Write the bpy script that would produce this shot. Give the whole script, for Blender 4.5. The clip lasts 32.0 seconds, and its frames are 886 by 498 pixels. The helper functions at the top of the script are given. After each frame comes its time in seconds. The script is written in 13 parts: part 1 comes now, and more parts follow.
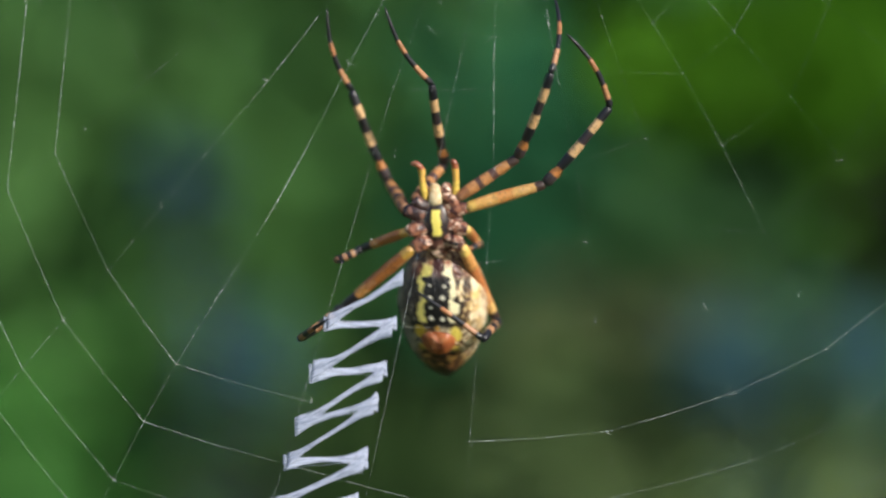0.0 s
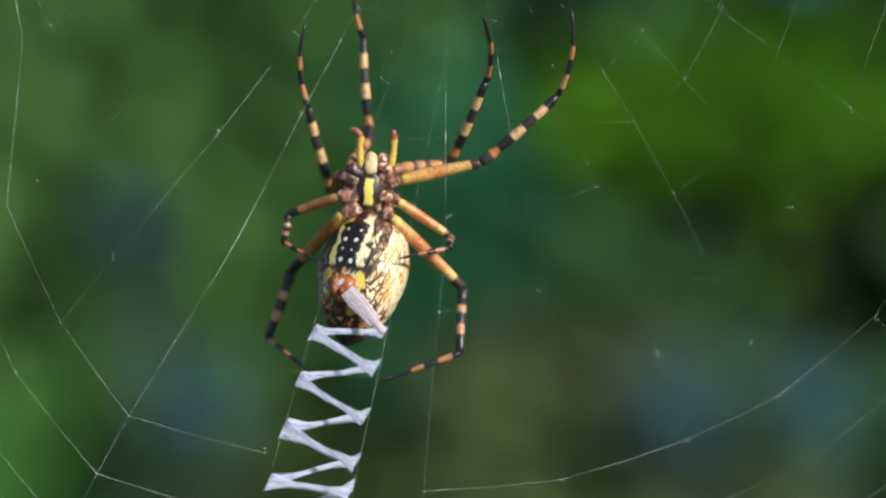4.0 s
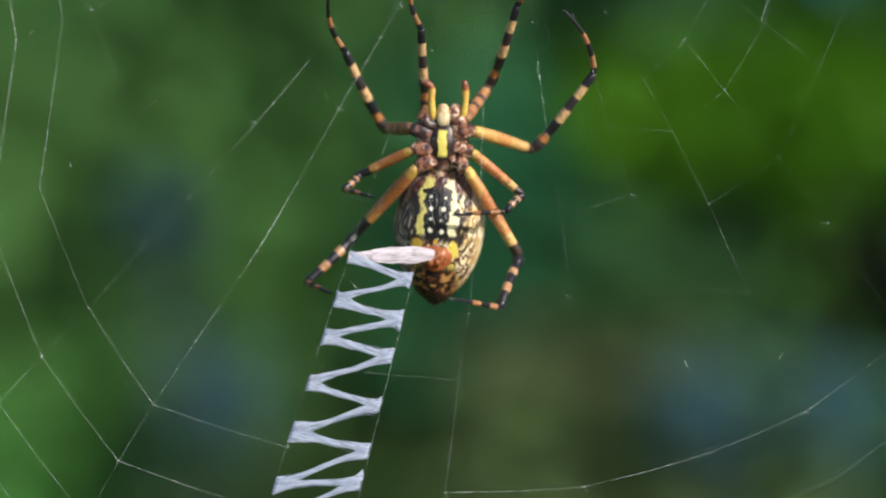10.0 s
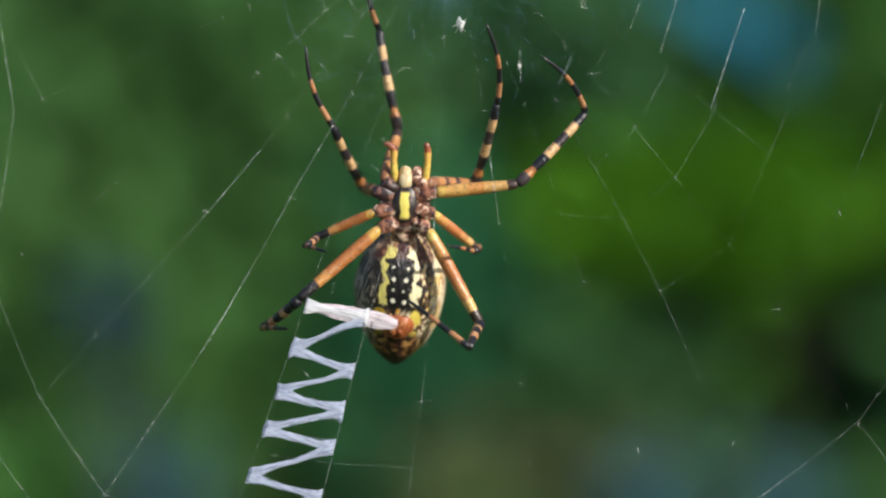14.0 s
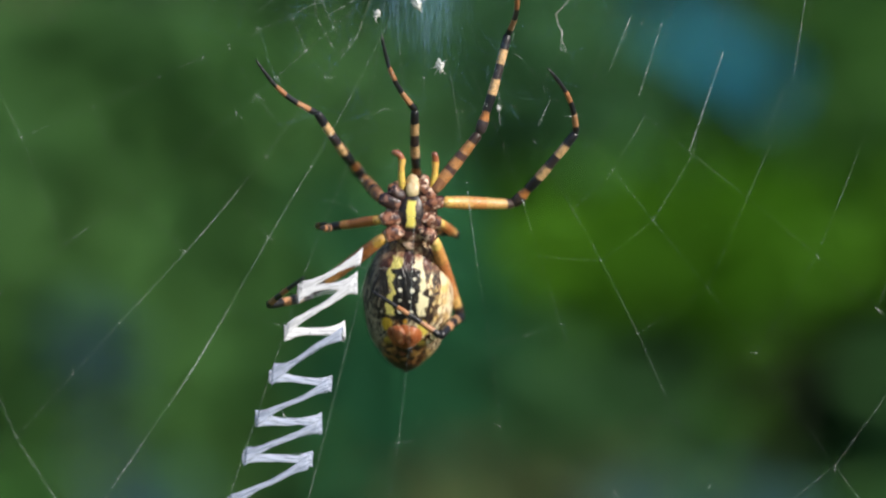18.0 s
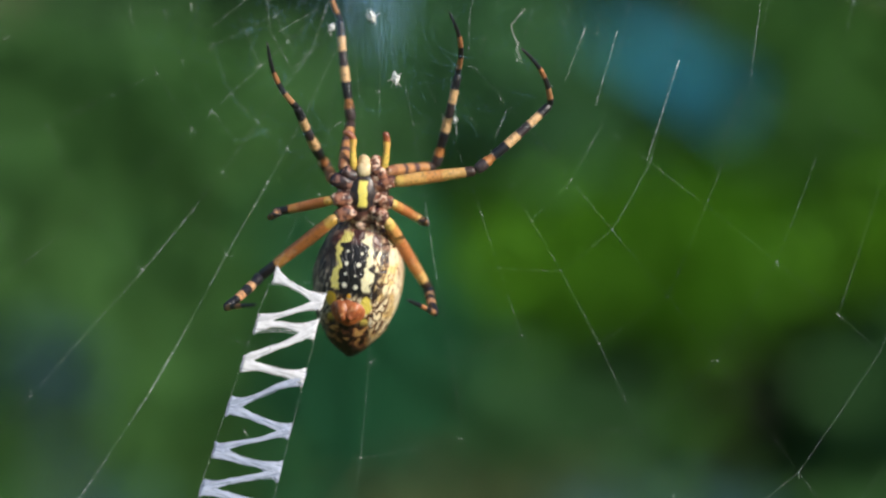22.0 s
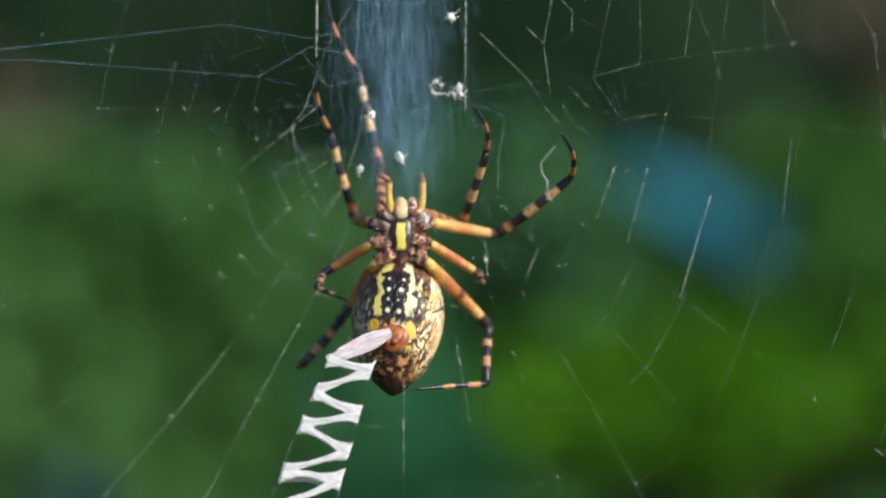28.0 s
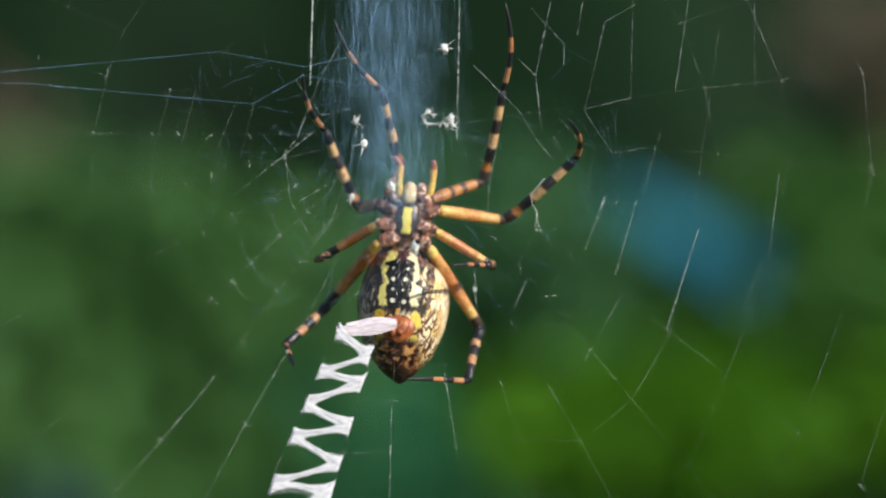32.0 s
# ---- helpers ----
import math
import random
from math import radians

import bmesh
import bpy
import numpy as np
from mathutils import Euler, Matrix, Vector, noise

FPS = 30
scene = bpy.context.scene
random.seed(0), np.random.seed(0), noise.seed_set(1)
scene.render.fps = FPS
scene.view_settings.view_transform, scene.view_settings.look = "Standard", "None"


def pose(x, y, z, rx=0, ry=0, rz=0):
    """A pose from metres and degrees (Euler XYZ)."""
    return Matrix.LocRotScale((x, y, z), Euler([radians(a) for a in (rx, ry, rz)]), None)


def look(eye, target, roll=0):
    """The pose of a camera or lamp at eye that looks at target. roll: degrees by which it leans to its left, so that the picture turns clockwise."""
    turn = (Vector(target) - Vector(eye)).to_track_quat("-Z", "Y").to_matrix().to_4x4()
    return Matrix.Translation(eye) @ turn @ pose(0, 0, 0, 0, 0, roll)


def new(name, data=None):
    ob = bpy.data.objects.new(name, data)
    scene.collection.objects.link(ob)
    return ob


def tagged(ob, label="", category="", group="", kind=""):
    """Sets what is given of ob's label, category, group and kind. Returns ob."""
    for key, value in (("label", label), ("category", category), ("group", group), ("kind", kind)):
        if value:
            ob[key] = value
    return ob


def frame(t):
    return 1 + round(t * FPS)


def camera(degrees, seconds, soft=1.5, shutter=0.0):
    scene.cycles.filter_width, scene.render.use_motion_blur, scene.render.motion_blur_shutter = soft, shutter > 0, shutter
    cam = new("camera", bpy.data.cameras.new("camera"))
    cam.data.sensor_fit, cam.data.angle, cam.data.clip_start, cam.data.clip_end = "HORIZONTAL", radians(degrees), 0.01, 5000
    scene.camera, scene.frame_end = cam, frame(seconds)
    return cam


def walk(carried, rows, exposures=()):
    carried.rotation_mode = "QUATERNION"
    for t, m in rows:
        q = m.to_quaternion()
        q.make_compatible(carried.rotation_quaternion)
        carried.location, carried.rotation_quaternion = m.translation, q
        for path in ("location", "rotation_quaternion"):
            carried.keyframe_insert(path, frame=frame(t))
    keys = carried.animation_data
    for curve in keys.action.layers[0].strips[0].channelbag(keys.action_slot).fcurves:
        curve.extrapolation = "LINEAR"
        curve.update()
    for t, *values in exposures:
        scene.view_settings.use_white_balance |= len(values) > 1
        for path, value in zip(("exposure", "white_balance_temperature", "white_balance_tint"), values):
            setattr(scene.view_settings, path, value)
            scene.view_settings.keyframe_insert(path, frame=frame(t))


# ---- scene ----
MM = 0.001
EYE = (0.0, -0.305, 1.2)
PATH = [
    (0, look(EYE, (-0.00706, 0, 1.17843), -0.91)),
    (0.5, look(EYE, (-0.00469, 0, 1.17883), -1.00)),
    (1, look(EYE, (-0.00690, 0, 1.18157), -0.62)),
    (1.5, look(EYE, (-0.00499, 0, 1.18079), 0.14)),
    (2, look(EYE, (-0.00415, 0, 1.18190), 0.60)),
    (2.5, look(EYE, (-0.00381, 0, 1.18360), 0.35)),
    (3, look(EYE, (-0.00224, 0, 1.18248), 0.08)),
    (3.5, look(EYE, (-0.00248, 0, 1.18293), -0.21)),
    (4, look(EYE, (-0.00084, 0, 1.18432), -0.77)),
    (4.5, look(EYE, (-0.00114, 0, 1.18897), -0.82)),
    (6.5, look(EYE, (0.00283, 0, 1.19024), -0.54)),
    (7, look(EYE, (0.00518, 0, 1.18865), -0.57)),
    (7.5, look(EYE, (-0.00074, 0, 1.18628), -0.64)),
    (8, look(EYE, (-0.00465, 0, 1.18687), -0.15)),
    (8.5, look(EYE, (-0.00314, 0, 1.18279), 0.63)),
    (9, look(EYE, (-0.00480, 0, 1.18532), 0.71)),
    (9.5, look(EYE, (-0.00491, 0, 1.18530), 0.50)),
    (10, look(EYE, (-0.00409, 0, 1.18362), 0.43)),
    (10.5, look(EYE, (-0.00574, 0, 1.18403), 0.04)),
    (11, look(EYE, (-0.00561, 0, 1.18496), -0.45)),
    (11.5, look(EYE, (-0.00409, 0, 1.18470), -0.43)),
    (12, look(EYE, (-0.00376, 0, 1.18975), 0.13)),
    (12.5, look(EYE, (-0.00304, 0, 1.19043), 0.60)),
    (13, look(EYE, (0.00023, 0, 1.19223), 0.52)),
    (13.5, look(EYE, (0.00015, 0, 1.19520), 0.46)),
    (14, look(EYE, (0.00215, 0, 1.19497), 0.54)),
    (14.5, look(EYE, (0.00180, 0, 1.19502), 0.52)),
    (16.5, look(EYE, (0.00249, 0, 1.19858), 0.48)),
    (17, look(EYE, (0.00293, 0, 1.19904), 0.39)),
    (17.5, look(EYE, (0.00378, 0, 1.19864), 0.53)),
    (18, look(EYE, (0.00377, 0, 1.19970), 0.38)),
    (18.5, look(EYE, (0.00308, 0, 1.20169), -0.51)),
    (19, look(EYE, (0.00348, 0, 1.20266), -0.70)),
    (19.5, look(EYE, (0.00494, 0, 1.20098), 0.02)),
    (20, look(EYE, (0.00555, 0, 1.20072), 0.42)),
    (20.5, look(EYE, (0.00762, 0, 1.20246), 0.25)),
    (21, look(EYE, (0.00732, 0, 1.20449), -0.04)),
    (21.5, look(EYE, (0.00849, 0, 1.20306), -0.16)),
    (22, look(EYE, (0.00890, 0, 1.20154), -0.36)),
    (22.5, look(EYE, (0.00892, 0, 1.20353), -0.74)),
    (23, look(EYE, (0.00947, 0, 1.20515), -0.62)),
    (23.5, look(EYE, (0.00965, 0, 1.21042), -0.22)),
    (24, look(EYE, (0.00689, 0, 1.21384), -0.29)),
    (24.5, look(EYE, (0.00577, 0, 1.21551), -0.69)),
    (25, look(EYE, (0.00530, 0, 1.21475), -0.88)),
    (25.5, look(EYE, (0.00563, 0, 1.21379), -0.62)),
    (27.5, look(EYE, (0.00703, 0, 1.21765), -0.44)),
    (28, look(EYE, (0.00569, 0, 1.21861), -0.45)),
    (28.5, look(EYE, (0.00725, 0, 1.21598), -0.68)),
    (29, look(EYE, (0.00454, 0, 1.21929), -1.05)),
    (29.5, look(EYE, (0.00352, 0, 1.22004), -0.53)),
    (30, look(EYE, (0.00689, 0, 1.21756), 0.71)),
    (30.5, look(EYE, (0.00502, 0, 1.22022), 1.30)),
    (31, look(EYE, (0.00451, 0, 1.22078), 1.30)),
    (31.5, look(EYE, (0.00668, 0, 1.22041), 1.25)),
    (32, look(EYE, (0.00703, 0, 1.22131), 1.15)),
]

cam = camera(20, 32.0, soft=2.2, shutter=0.5)
cam.data.dof.use_dof = True
cam.data.dof.focus_distance = 0.308
cam.data.dof.aperture_fstop = 7.0
walk(cam, PATH)

# ---- world, sun, exposure ----
world = bpy.data.worlds.new("world")
scene.world = world
world.use_nodes = True
sky = world.node_tree.nodes.new("ShaderNodeTexSky")
sky.sky_type, sky.sun_disc = "NISHITA", False
sun_way = Vector((0.8, -0.72, 0.55)).normalized()
sky.sun_elevation = math.asin(sun_way.z)
sky.sun_rotation = math.atan2(sun_way.x, sun_way.y)
back = world.node_tree.nodes["Background"]
back.inputs["Strength"].default_value = 0.11
world.node_tree.links.new(sky.outputs[0], back.inputs[0])
sun = new("sun", bpy.data.lights.new("sun", "SUN"))
sun.data.energy, sun.data.angle, sun.data.color = 4.2, radians(0.5), (1.0, 0.94, 0.85)
sun.matrix_world = look(sun_way * 10, (0, 0, 0))
scene.view_settings.exposure = 0.07


# ---- materials ----
class Nodes:
    """A node material with short calls for the nodes used here."""

    def __init__(self, name, rough=0.5, spec=0.5):
        self.m = bpy.data.materials.new(name)
        self.m.use_nodes = True
        self.t = self.m.node_tree
        self.b = self.t.nodes["Principled BSDF"]
        self.b.inputs["Roughness"].default_value = rough
        self.b.inputs["Specular IOR Level"].default_value = spec
        self.c = self.t.nodes.new("ShaderNodeTexCoord")

    def put(self, socket, value):
        if hasattr(value, "links") or hasattr(value, "is_linked"):
            self.t.links.new(value, socket)
        elif isinstance(value, tuple) and len(value) == 3 and socket.type == "RGBA":
            socket.default_value = (*value, 1)
        else:
            socket.default_value = value

    def math(self, op, a, b=0.0, c=0.0):
        n = self.t.nodes.new("ShaderNodeMath")
        n.operation = op
        for s, v in zip(n.inputs, (a, b, c)):
            self.put(s, v)
        return n.outputs[0]

    def step(self, x, lo, hi):
        n = self.t.nodes.new("ShaderNodeMapRange")
        n.interpolation_type = "SMOOTHSTEP"
        self.put(n.inputs[0], x)
        n.inputs[1].default_value, n.inputs[2].default_value = lo, hi
        return n.outputs[0]

    def noise(self, vec, scale, detail=3.0, rough=0.6, out=0):
        n = self.t.nodes.new("ShaderNodeTexNoise")
        n.inputs["Scale"].default_value, n.inputs["Detail"].default_value, n.inputs["Roughness"].default_value = scale, detail, rough
        self.put(n.inputs["Vector"], vec)
        return n.outputs[out]

    def stretch(self, vec, scale, turn=(0, 0, 0)):
        n = self.t.nodes.new("ShaderNodeMapping")
        n.inputs["Scale"].default_value, n.inputs["Rotation"].default_value = scale, turn
        self.put(n.inputs["Vector"], vec)
        return n.outputs[0]

    def xyz(self, vec):
        n = self.t.nodes.new("ShaderNodeSeparateXYZ")
        self.put(n.inputs[0], vec)
        return n.outputs

    def mix(self, f, a, b):
        n = self.t.nodes.new("ShaderNodeMix")
        n.data_type = "RGBA"
        self.put(n.inputs[0], f)
        self.put(n.inputs[6], a)
        self.put(n.inputs[7], b)
        return n.outputs[2]

    def ramp(self, f, stops, kind="LINEAR"):
        n = self.t.nodes.new("ShaderNodeValToRGB")
        n.color_ramp.interpolation = kind
        e = n.color_ramp.elements
        while len(e) < len(stops):
            e.new(0.5)
        for el, (p, col) in zip(e, stops):
            el.position, el.color = p, (*col, 1)
        self.put(n.inputs[0], f)
        return n.outputs[0]

    def bump(self, height, strength, distance):
        n = self.t.nodes.new("ShaderNodeBump")
        n.inputs["Strength"].default_value, n.inputs["Distance"].default_value = strength, distance
        self.put(n.inputs["Height"], height)
        self.t.links.new(n.outputs[0], self.b.inputs["Normal"])

    def done(self, colour):
        self.put(self.b.inputs["Base Color"], colour)
        return self.m


BLACK, DARK, CREAM = (0.016, 0.016, 0.022), (0.05, 0.03, 0.025), (0.76, 0.48, 0.24)
ORANGE, YELLOW, BROWN = (0.46, 0.14, 0.025), (0.72, 0.48, 0.05), (0.16, 0.06, 0.03)


def banded(name, bands, rough=0.35):
    """A leg's colours along its length: (end of band, colour) rows, softened, mottled and given painted highlights."""
    n = Nodes(name, rough, 0.6)
    z = n.xyz(n.c.outputs["Generated"])[2]
    wob = n.noise(n.c.outputs["Object"], 900, 3)
    f = n.math("ADD", z, n.math("MULTIPLY", n.math("SUBTRACT", wob, 0.5), 0.05))
    stops, start = [], 0.0
    for end, col in bands:
        stops += [(start + 0.008, col), (max(start + 0.01, end - 0.008), col)]
        start = end
    col = n.ramp(f, stops)
    fleck = n.noise(n.c.outputs["Object"], 2600, 2)
    pale = n.step(n.xyz(col)[0], 0.04, 0.3)
    col = n.mix(n.math("MULTIPLY", n.math("MULTIPLY", n.step(fleck, 0.48, 0.7), 0.55), pale), col, (0.1, 0.05, 0.035))
    # lighter patches in the colour paint glossy highlights on the pale bands
    painted_sheen = n.noise(n.stretch(n.c.outputs["Object"], (1, 1, 0.5)), 1300, 3)
    col = n.mix(n.math("MULTIPLY", n.math("MULTIPLY", n.step(painted_sheen, 0.52, 0.68), 0.3), pale), col, (0.78, 0.52, 0.3))
    n.bump(n.math("ADD", fleck, n.math("MULTIPLY", painted_sheen, 0.8)), 0.7, 0.00012)
    return n.done(col)


M_FEMUR = banded("femur_orange", [(0.1, (0.78, 0.54, 0.14)), (0.3, (0.66, 0.31, 0.09)), (0.6, (0.54, 0.19, 0.06)), (0.74, (0.6, 0.26, 0.08)), (0.86, (0.76, 0.47, 0.16)), (1.0, DARK)])
M_FEMUR_PALE = banded("femur_pale", [(0.12, (0.74, 0.48, 0.12)), (0.4, (0.72, 0.4, 0.12)), (0.6, (0.64, 0.29, 0.085)), (0.88, (0.72, 0.42, 0.14)), (1.0, DARK)])
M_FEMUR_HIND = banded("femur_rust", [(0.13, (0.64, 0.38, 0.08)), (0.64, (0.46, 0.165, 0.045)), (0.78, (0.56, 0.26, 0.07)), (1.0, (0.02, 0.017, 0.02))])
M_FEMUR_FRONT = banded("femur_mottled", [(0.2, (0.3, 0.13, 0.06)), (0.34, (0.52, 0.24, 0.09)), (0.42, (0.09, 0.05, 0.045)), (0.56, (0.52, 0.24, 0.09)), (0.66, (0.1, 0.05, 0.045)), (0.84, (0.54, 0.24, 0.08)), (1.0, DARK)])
M_TIBIA = banded("tibia_banded", [(0.13, (0.06, 0.045, 0.05)), (0.22, (0.5, 0.2, 0.06)), (0.4, BLACK), (0.55, CREAM), (0.7, (0.04, 0.03, 0.035)), (0.84, CREAM), (1.0, BLACK)])
M_TIBIA_HIND = banded("tibia_black_banded", [(0.3, BLACK), (0.42, (0.52, 0.29, 0.15)), (0.6, BLACK), (0.74, (0.55, 0.28, 0.14)), (1.0, BLACK)])
M_TARSUS = banded("tarsus_banded", [(0.1, BLACK), (0.28, (0.52, 0.25, 0.12)), (0.46, BLACK), (0.62, (0.46, 0.19, 0.08)), (1.0, BLACK)])
M_PALP = banded("palp_yellow", [(0.5, (0.76, 0.54, 0.1)), (0.78, (0.7, 0.42, 0.08)), (0.9, (0.36, 0.1, 0.04)), (1.0, (0.24, 0.06, 0.035))])


def mottled(name, a, b, scale, rough=0.4, c=None, bump=0.4, size=0.0001):
    n = Nodes(name, rough, 0.55)
    o = n.c.outputs["Object"]
    col = n.mix(n.step(n.noise(o, scale, 4), 0.38, 0.62), a, b)
    if c:
        col = n.mix(n.step(n.noise(o, scale * 1.3, 3), 0.53, 0.62), col, c)
    n.bump(n.noise(o, scale * 2.5, 4), bump, size)
    return n.done(col)


# the pale third colour paints glossy highlights among the coxa's brown mottling
M_COXA = mottled("coxa_brown", (0.36, 0.15, 0.09), (0.05, 0.022, 0.026), 950, 0.14, (0.8, 0.56, 0.42), 0.9, 0.0002)
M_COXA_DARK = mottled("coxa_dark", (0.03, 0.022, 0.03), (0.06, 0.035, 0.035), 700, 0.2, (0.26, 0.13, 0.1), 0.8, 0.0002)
M_CARAPACE = mottled("carapace_brown", (0.09, 0.042, 0.038), (0.19, 0.085, 0.065), 800, 0.25, (0.5, 0.34, 0.25))
M_MOUTH = mottled("mouthparts_cream", (0.84, 0.72, 0.46), (0.66, 0.46, 0.24), 700, 0.35)
M_SPINNERET = mottled("spinneret_rust", (0.44, 0.13, 0.04), (0.26, 0.065, 0.025), 900, 0.35, (0.55, 0.24, 0.1), 0.4, 0.0002)


def sternum_material():
    n = Nodes("sternum_striped", 0.35, 0.5)
    o = n.c.outputs["Object"]
    x = n.math("ABSOLUTE", n.xyz(o)[0])
    wob = n.math("MULTIPLY", n.math("SUBTRACT", n.noise(o, 800, 3), 0.5), 0.0007)
    stripe = n.math("MULTIPLY", n.step(n.math("ADD", x, wob), 0.00062, 0.00048), n.math("MULTIPLY", n.step(n.xyz(o)[2], 0.0014, 0.0018), n.step(n.xyz(o)[2], 0.005, 0.0047)))
    dark = n.mix(n.step(n.noise(o, 1200, 3), 0.45, 0.65), (0.02, 0.016, 0.02), (0.1, 0.055, 0.04))
    n.bump(n.noise(o, 2000, 3), 0.3, 0.0001)
    return n.done(n.mix(stripe, dark, (0.84, 0.72, 0.16)))


def abdomen_material():
    """Black belly block with pale spots between two pale yellow stripes; flanks veined with thin dark lines, the left
    painted dark as the shaded side.
    """
    n = Nodes("abdomen_patterned", 0.3, 0.5)
    o = n.c.outputs["Object"]
    x, y, z = n.xyz(o)
    wob = n.math("MULTIPLY", n.math("SUBTRACT", n.noise(o, 600, 2), 0.5), 0.0018)
    ax = n.math("ADD", n.math("ABSOLUTE", x), wob)
    belly = n.step(y, 0.0012, -0.0006)
    # wrinkle lines that run back along the body and round its flanks
    grain = n.noise(n.stretch(n.stretch(o, (1, 1, 1), (0.0, -0.35, 0.0)), (1.0, 1.0, 0.13)), 1000, 2.5, 0.5)
    vein = n.math("ABSOLUTE", n.math("SUBTRACT", grain, 0.5))
    grain_two = n.noise(n.stretch(n.stretch(o, (1, 1, 1), (0.3, 0.3, 0.0)), (1.0, 1.0, 0.16)), 1150, 2.5, 0.5)
    vein_two = n.math("ABSOLUTE", n.math("SUBTRACT", grain_two, 0.48))
    fine = n.noise(o, 2600, 3)
    patch = n.noise(o, 330, 2)
    pale = n.mix(n.step(patch, 0.42, 0.6), (0.88, 0.76, 0.52), (0.84, 0.6, 0.24))
    bare = n.math("MULTIPLY", n.step(x, 0.0038, 0.005), 0.03)
    lines = n.math("MINIMUM", n.math("ADD", vein, bare), n.math("ADD", n.math("MULTIPLY", vein_two, 1.2), bare))
    right = n.mix(n.step(lines, 0.02, 0.034), (0.035, 0.018, 0.013), n.mix(n.step(lines, 0.036, 0.06), (0.34, 0.15, 0.06), pale))
    # left flank: shade painted in as a dark ground under greyish streaks
    left = n.mix(n.step(n.math("MINIMUM", vein, vein_two), 0.036, 0.018), (0.022, 0.016, 0.02), n.mix(fine, (0.46, 0.37, 0.29), (0.74, 0.62, 0.44)))
    col = n.mix(n.step(n.math("ADD", x, n.math("MULTIPLY", wob, 1.5)), -0.0014, -0.003), right, left)
    # dark field round the stripes
    bound = n.math("MULTIPLY", n.step(z, -0.0027, -0.0036), n.step(z, -0.0100, -0.0090))
    edge = n.math("MULTIPLY", n.math("MULTIPLY", n.step(ax, 0.0046, 0.003), bound), n.math("MULTIPLY", belly, n.step(vein, 0.15, 0.1)))
    col = n.mix(edge, col, (0.028, 0.02, 0.018))
    # front: brown shoulders, two cream patches and a dark keel between them
    front = n.math("MULTIPLY", n.step(z, -0.0036, -0.0028), belly)
    dull = n.mix(n.step(n.noise(n.stretch(o, (1, 1, 0.4)), 1000, 3), 0.47, 0.62), (0.07, 0.022, 0.022), (0.3, 0.13, 0.08))
    keel = n.mix(n.step(n.math("ABSOLUTE", x), 0.00055, 0.0004), n.mix(n.step(fine, 0.4, 0.62), (0.34, 0.14, 0.08), (0.8, 0.62, 0.36)), (0.05, 0.024, 0.022))
    col = n.mix(front, col, n.mix(n.math("MULTIPLY", n.step(ax, 0.0019, 0.0015), n.step(z, 0.0002, -0.0004)), dull, keel))
    # two pale stripes, pinched at the middle and wider behind
    mid = n.math("MULTIPLY", n.step(n.math("ADD", z, wob), -0.0014, -0.002), n.step(z, -0.0088, -0.0084))
    low = n.math("MULTIPLY", n.step(z, -0.0056, -0.0064), 0.0003)
    pinch = n.math("MULTIPLY", n.math("MULTIPLY", n.step(z, -0.0050, -0.0056), n.step(z, -0.0063, -0.0057)), 0.0003)
    prong = n.math("MULTIPLY", n.step(z, -0.0034, -0.0022), 0.0005)
    outer = n.math("ADD", n.math("ADD", n.math("SUBTRACT", ax, low), pinch), prong)
    stripe = n.math("MULTIPLY", n.math("MULTIPLY", n.step(outer, 0.00238, 0.00222), mid), belly)
    col = n.mix(stripe, col, n.mix(n.step(x, -0.0006, 0.0006), (0.84, 0.74, 0.22), (0.85, 0.78, 0.5)))
    neck = n.math("MULTIPLY", n.step(z, -0.0031, -0.0023), 0.00095)
    inner = n.math("ADD", n.math("ADD", ax, n.math("MULTIPLY", n.step(z, -0.0064, -0.0073), 0.00018)), neck)
    band = n.math("MULTIPLY", n.math("MULTIPLY", n.step(inner, 0.00168, 0.00154), n.math("MULTIPLY", n.step(z, -0.0004, -0.001), n.step(z, -0.0093, -0.0088))), belly)
    col = n.mix(band, col, n.mix(n.step(z, -0.0032, -0.0024), (0.012, 0.011, 0.012), (0.07, 0.026, 0.024)))
    for sx, sz, r in ((0.00092, -0.0039, 0.00024), (-0.00092, -0.0038, 0.00024), (0.00074, -0.0053, 0.00036), (-0.00078, -0.0053, 0.00036), (-0.00078, -0.0066, 0.00022), (0.0005, -0.0067, 0.00016), (0.00068, -0.0081, 0.00038), (-0.00072, -0.0080, 0.00038)):
        dx, dz = n.math("SUBTRACT", x, sx), n.math("SUBTRACT", z, sz)
        d = n.math("SQRT", n.math("ADD", n.math("MULTIPLY", dx, dx), n.math("MULTIPLY", dz, dz)))
        spot = n.math("MULTIPLY", n.step(n.math("ADD", d, n.math("MULTIPLY", wob, 0.12)), r * 0.92, r * 0.66), belly)
        col = n.mix(spot, col, (0.88, 0.84, 0.68))
    # chain of yellow patches on both sides of the spinnerets
    for sx, sz, r, tall, tint in ((-0.0023, -0.0099, 0.00075, 0.75, (0.78, 0.5, 0.05)), (0.0022, -0.0104, 0.0007, 0.55, (0.8, 0.64, 0.12)), (0.0021, -0.0126, 0.0005, 0.7, (0.8, 0.64, 0.14)), (-0.0022, -0.0125, 0.0005, 0.7, (0.76, 0.52, 0.08)), (0.0, -0.0093, 0.0003, 1.0, (0.7, 0.36, 0.04))):
        dx, dz = n.math("SUBTRACT", x, sx), n.math("MULTIPLY", n.math("SUBTRACT", z, sz), tall)
        d = n.math("ADD", n.math("SQRT", n.math("ADD", n.math("MULTIPLY", dx, dx), n.math("MULTIPLY", dz, dz))), n.math("MULTIPLY", wob, 0.3))
        col = n.mix(n.math("MULTIPLY", n.step(d, r, r * 0.8), belly), col, tint)
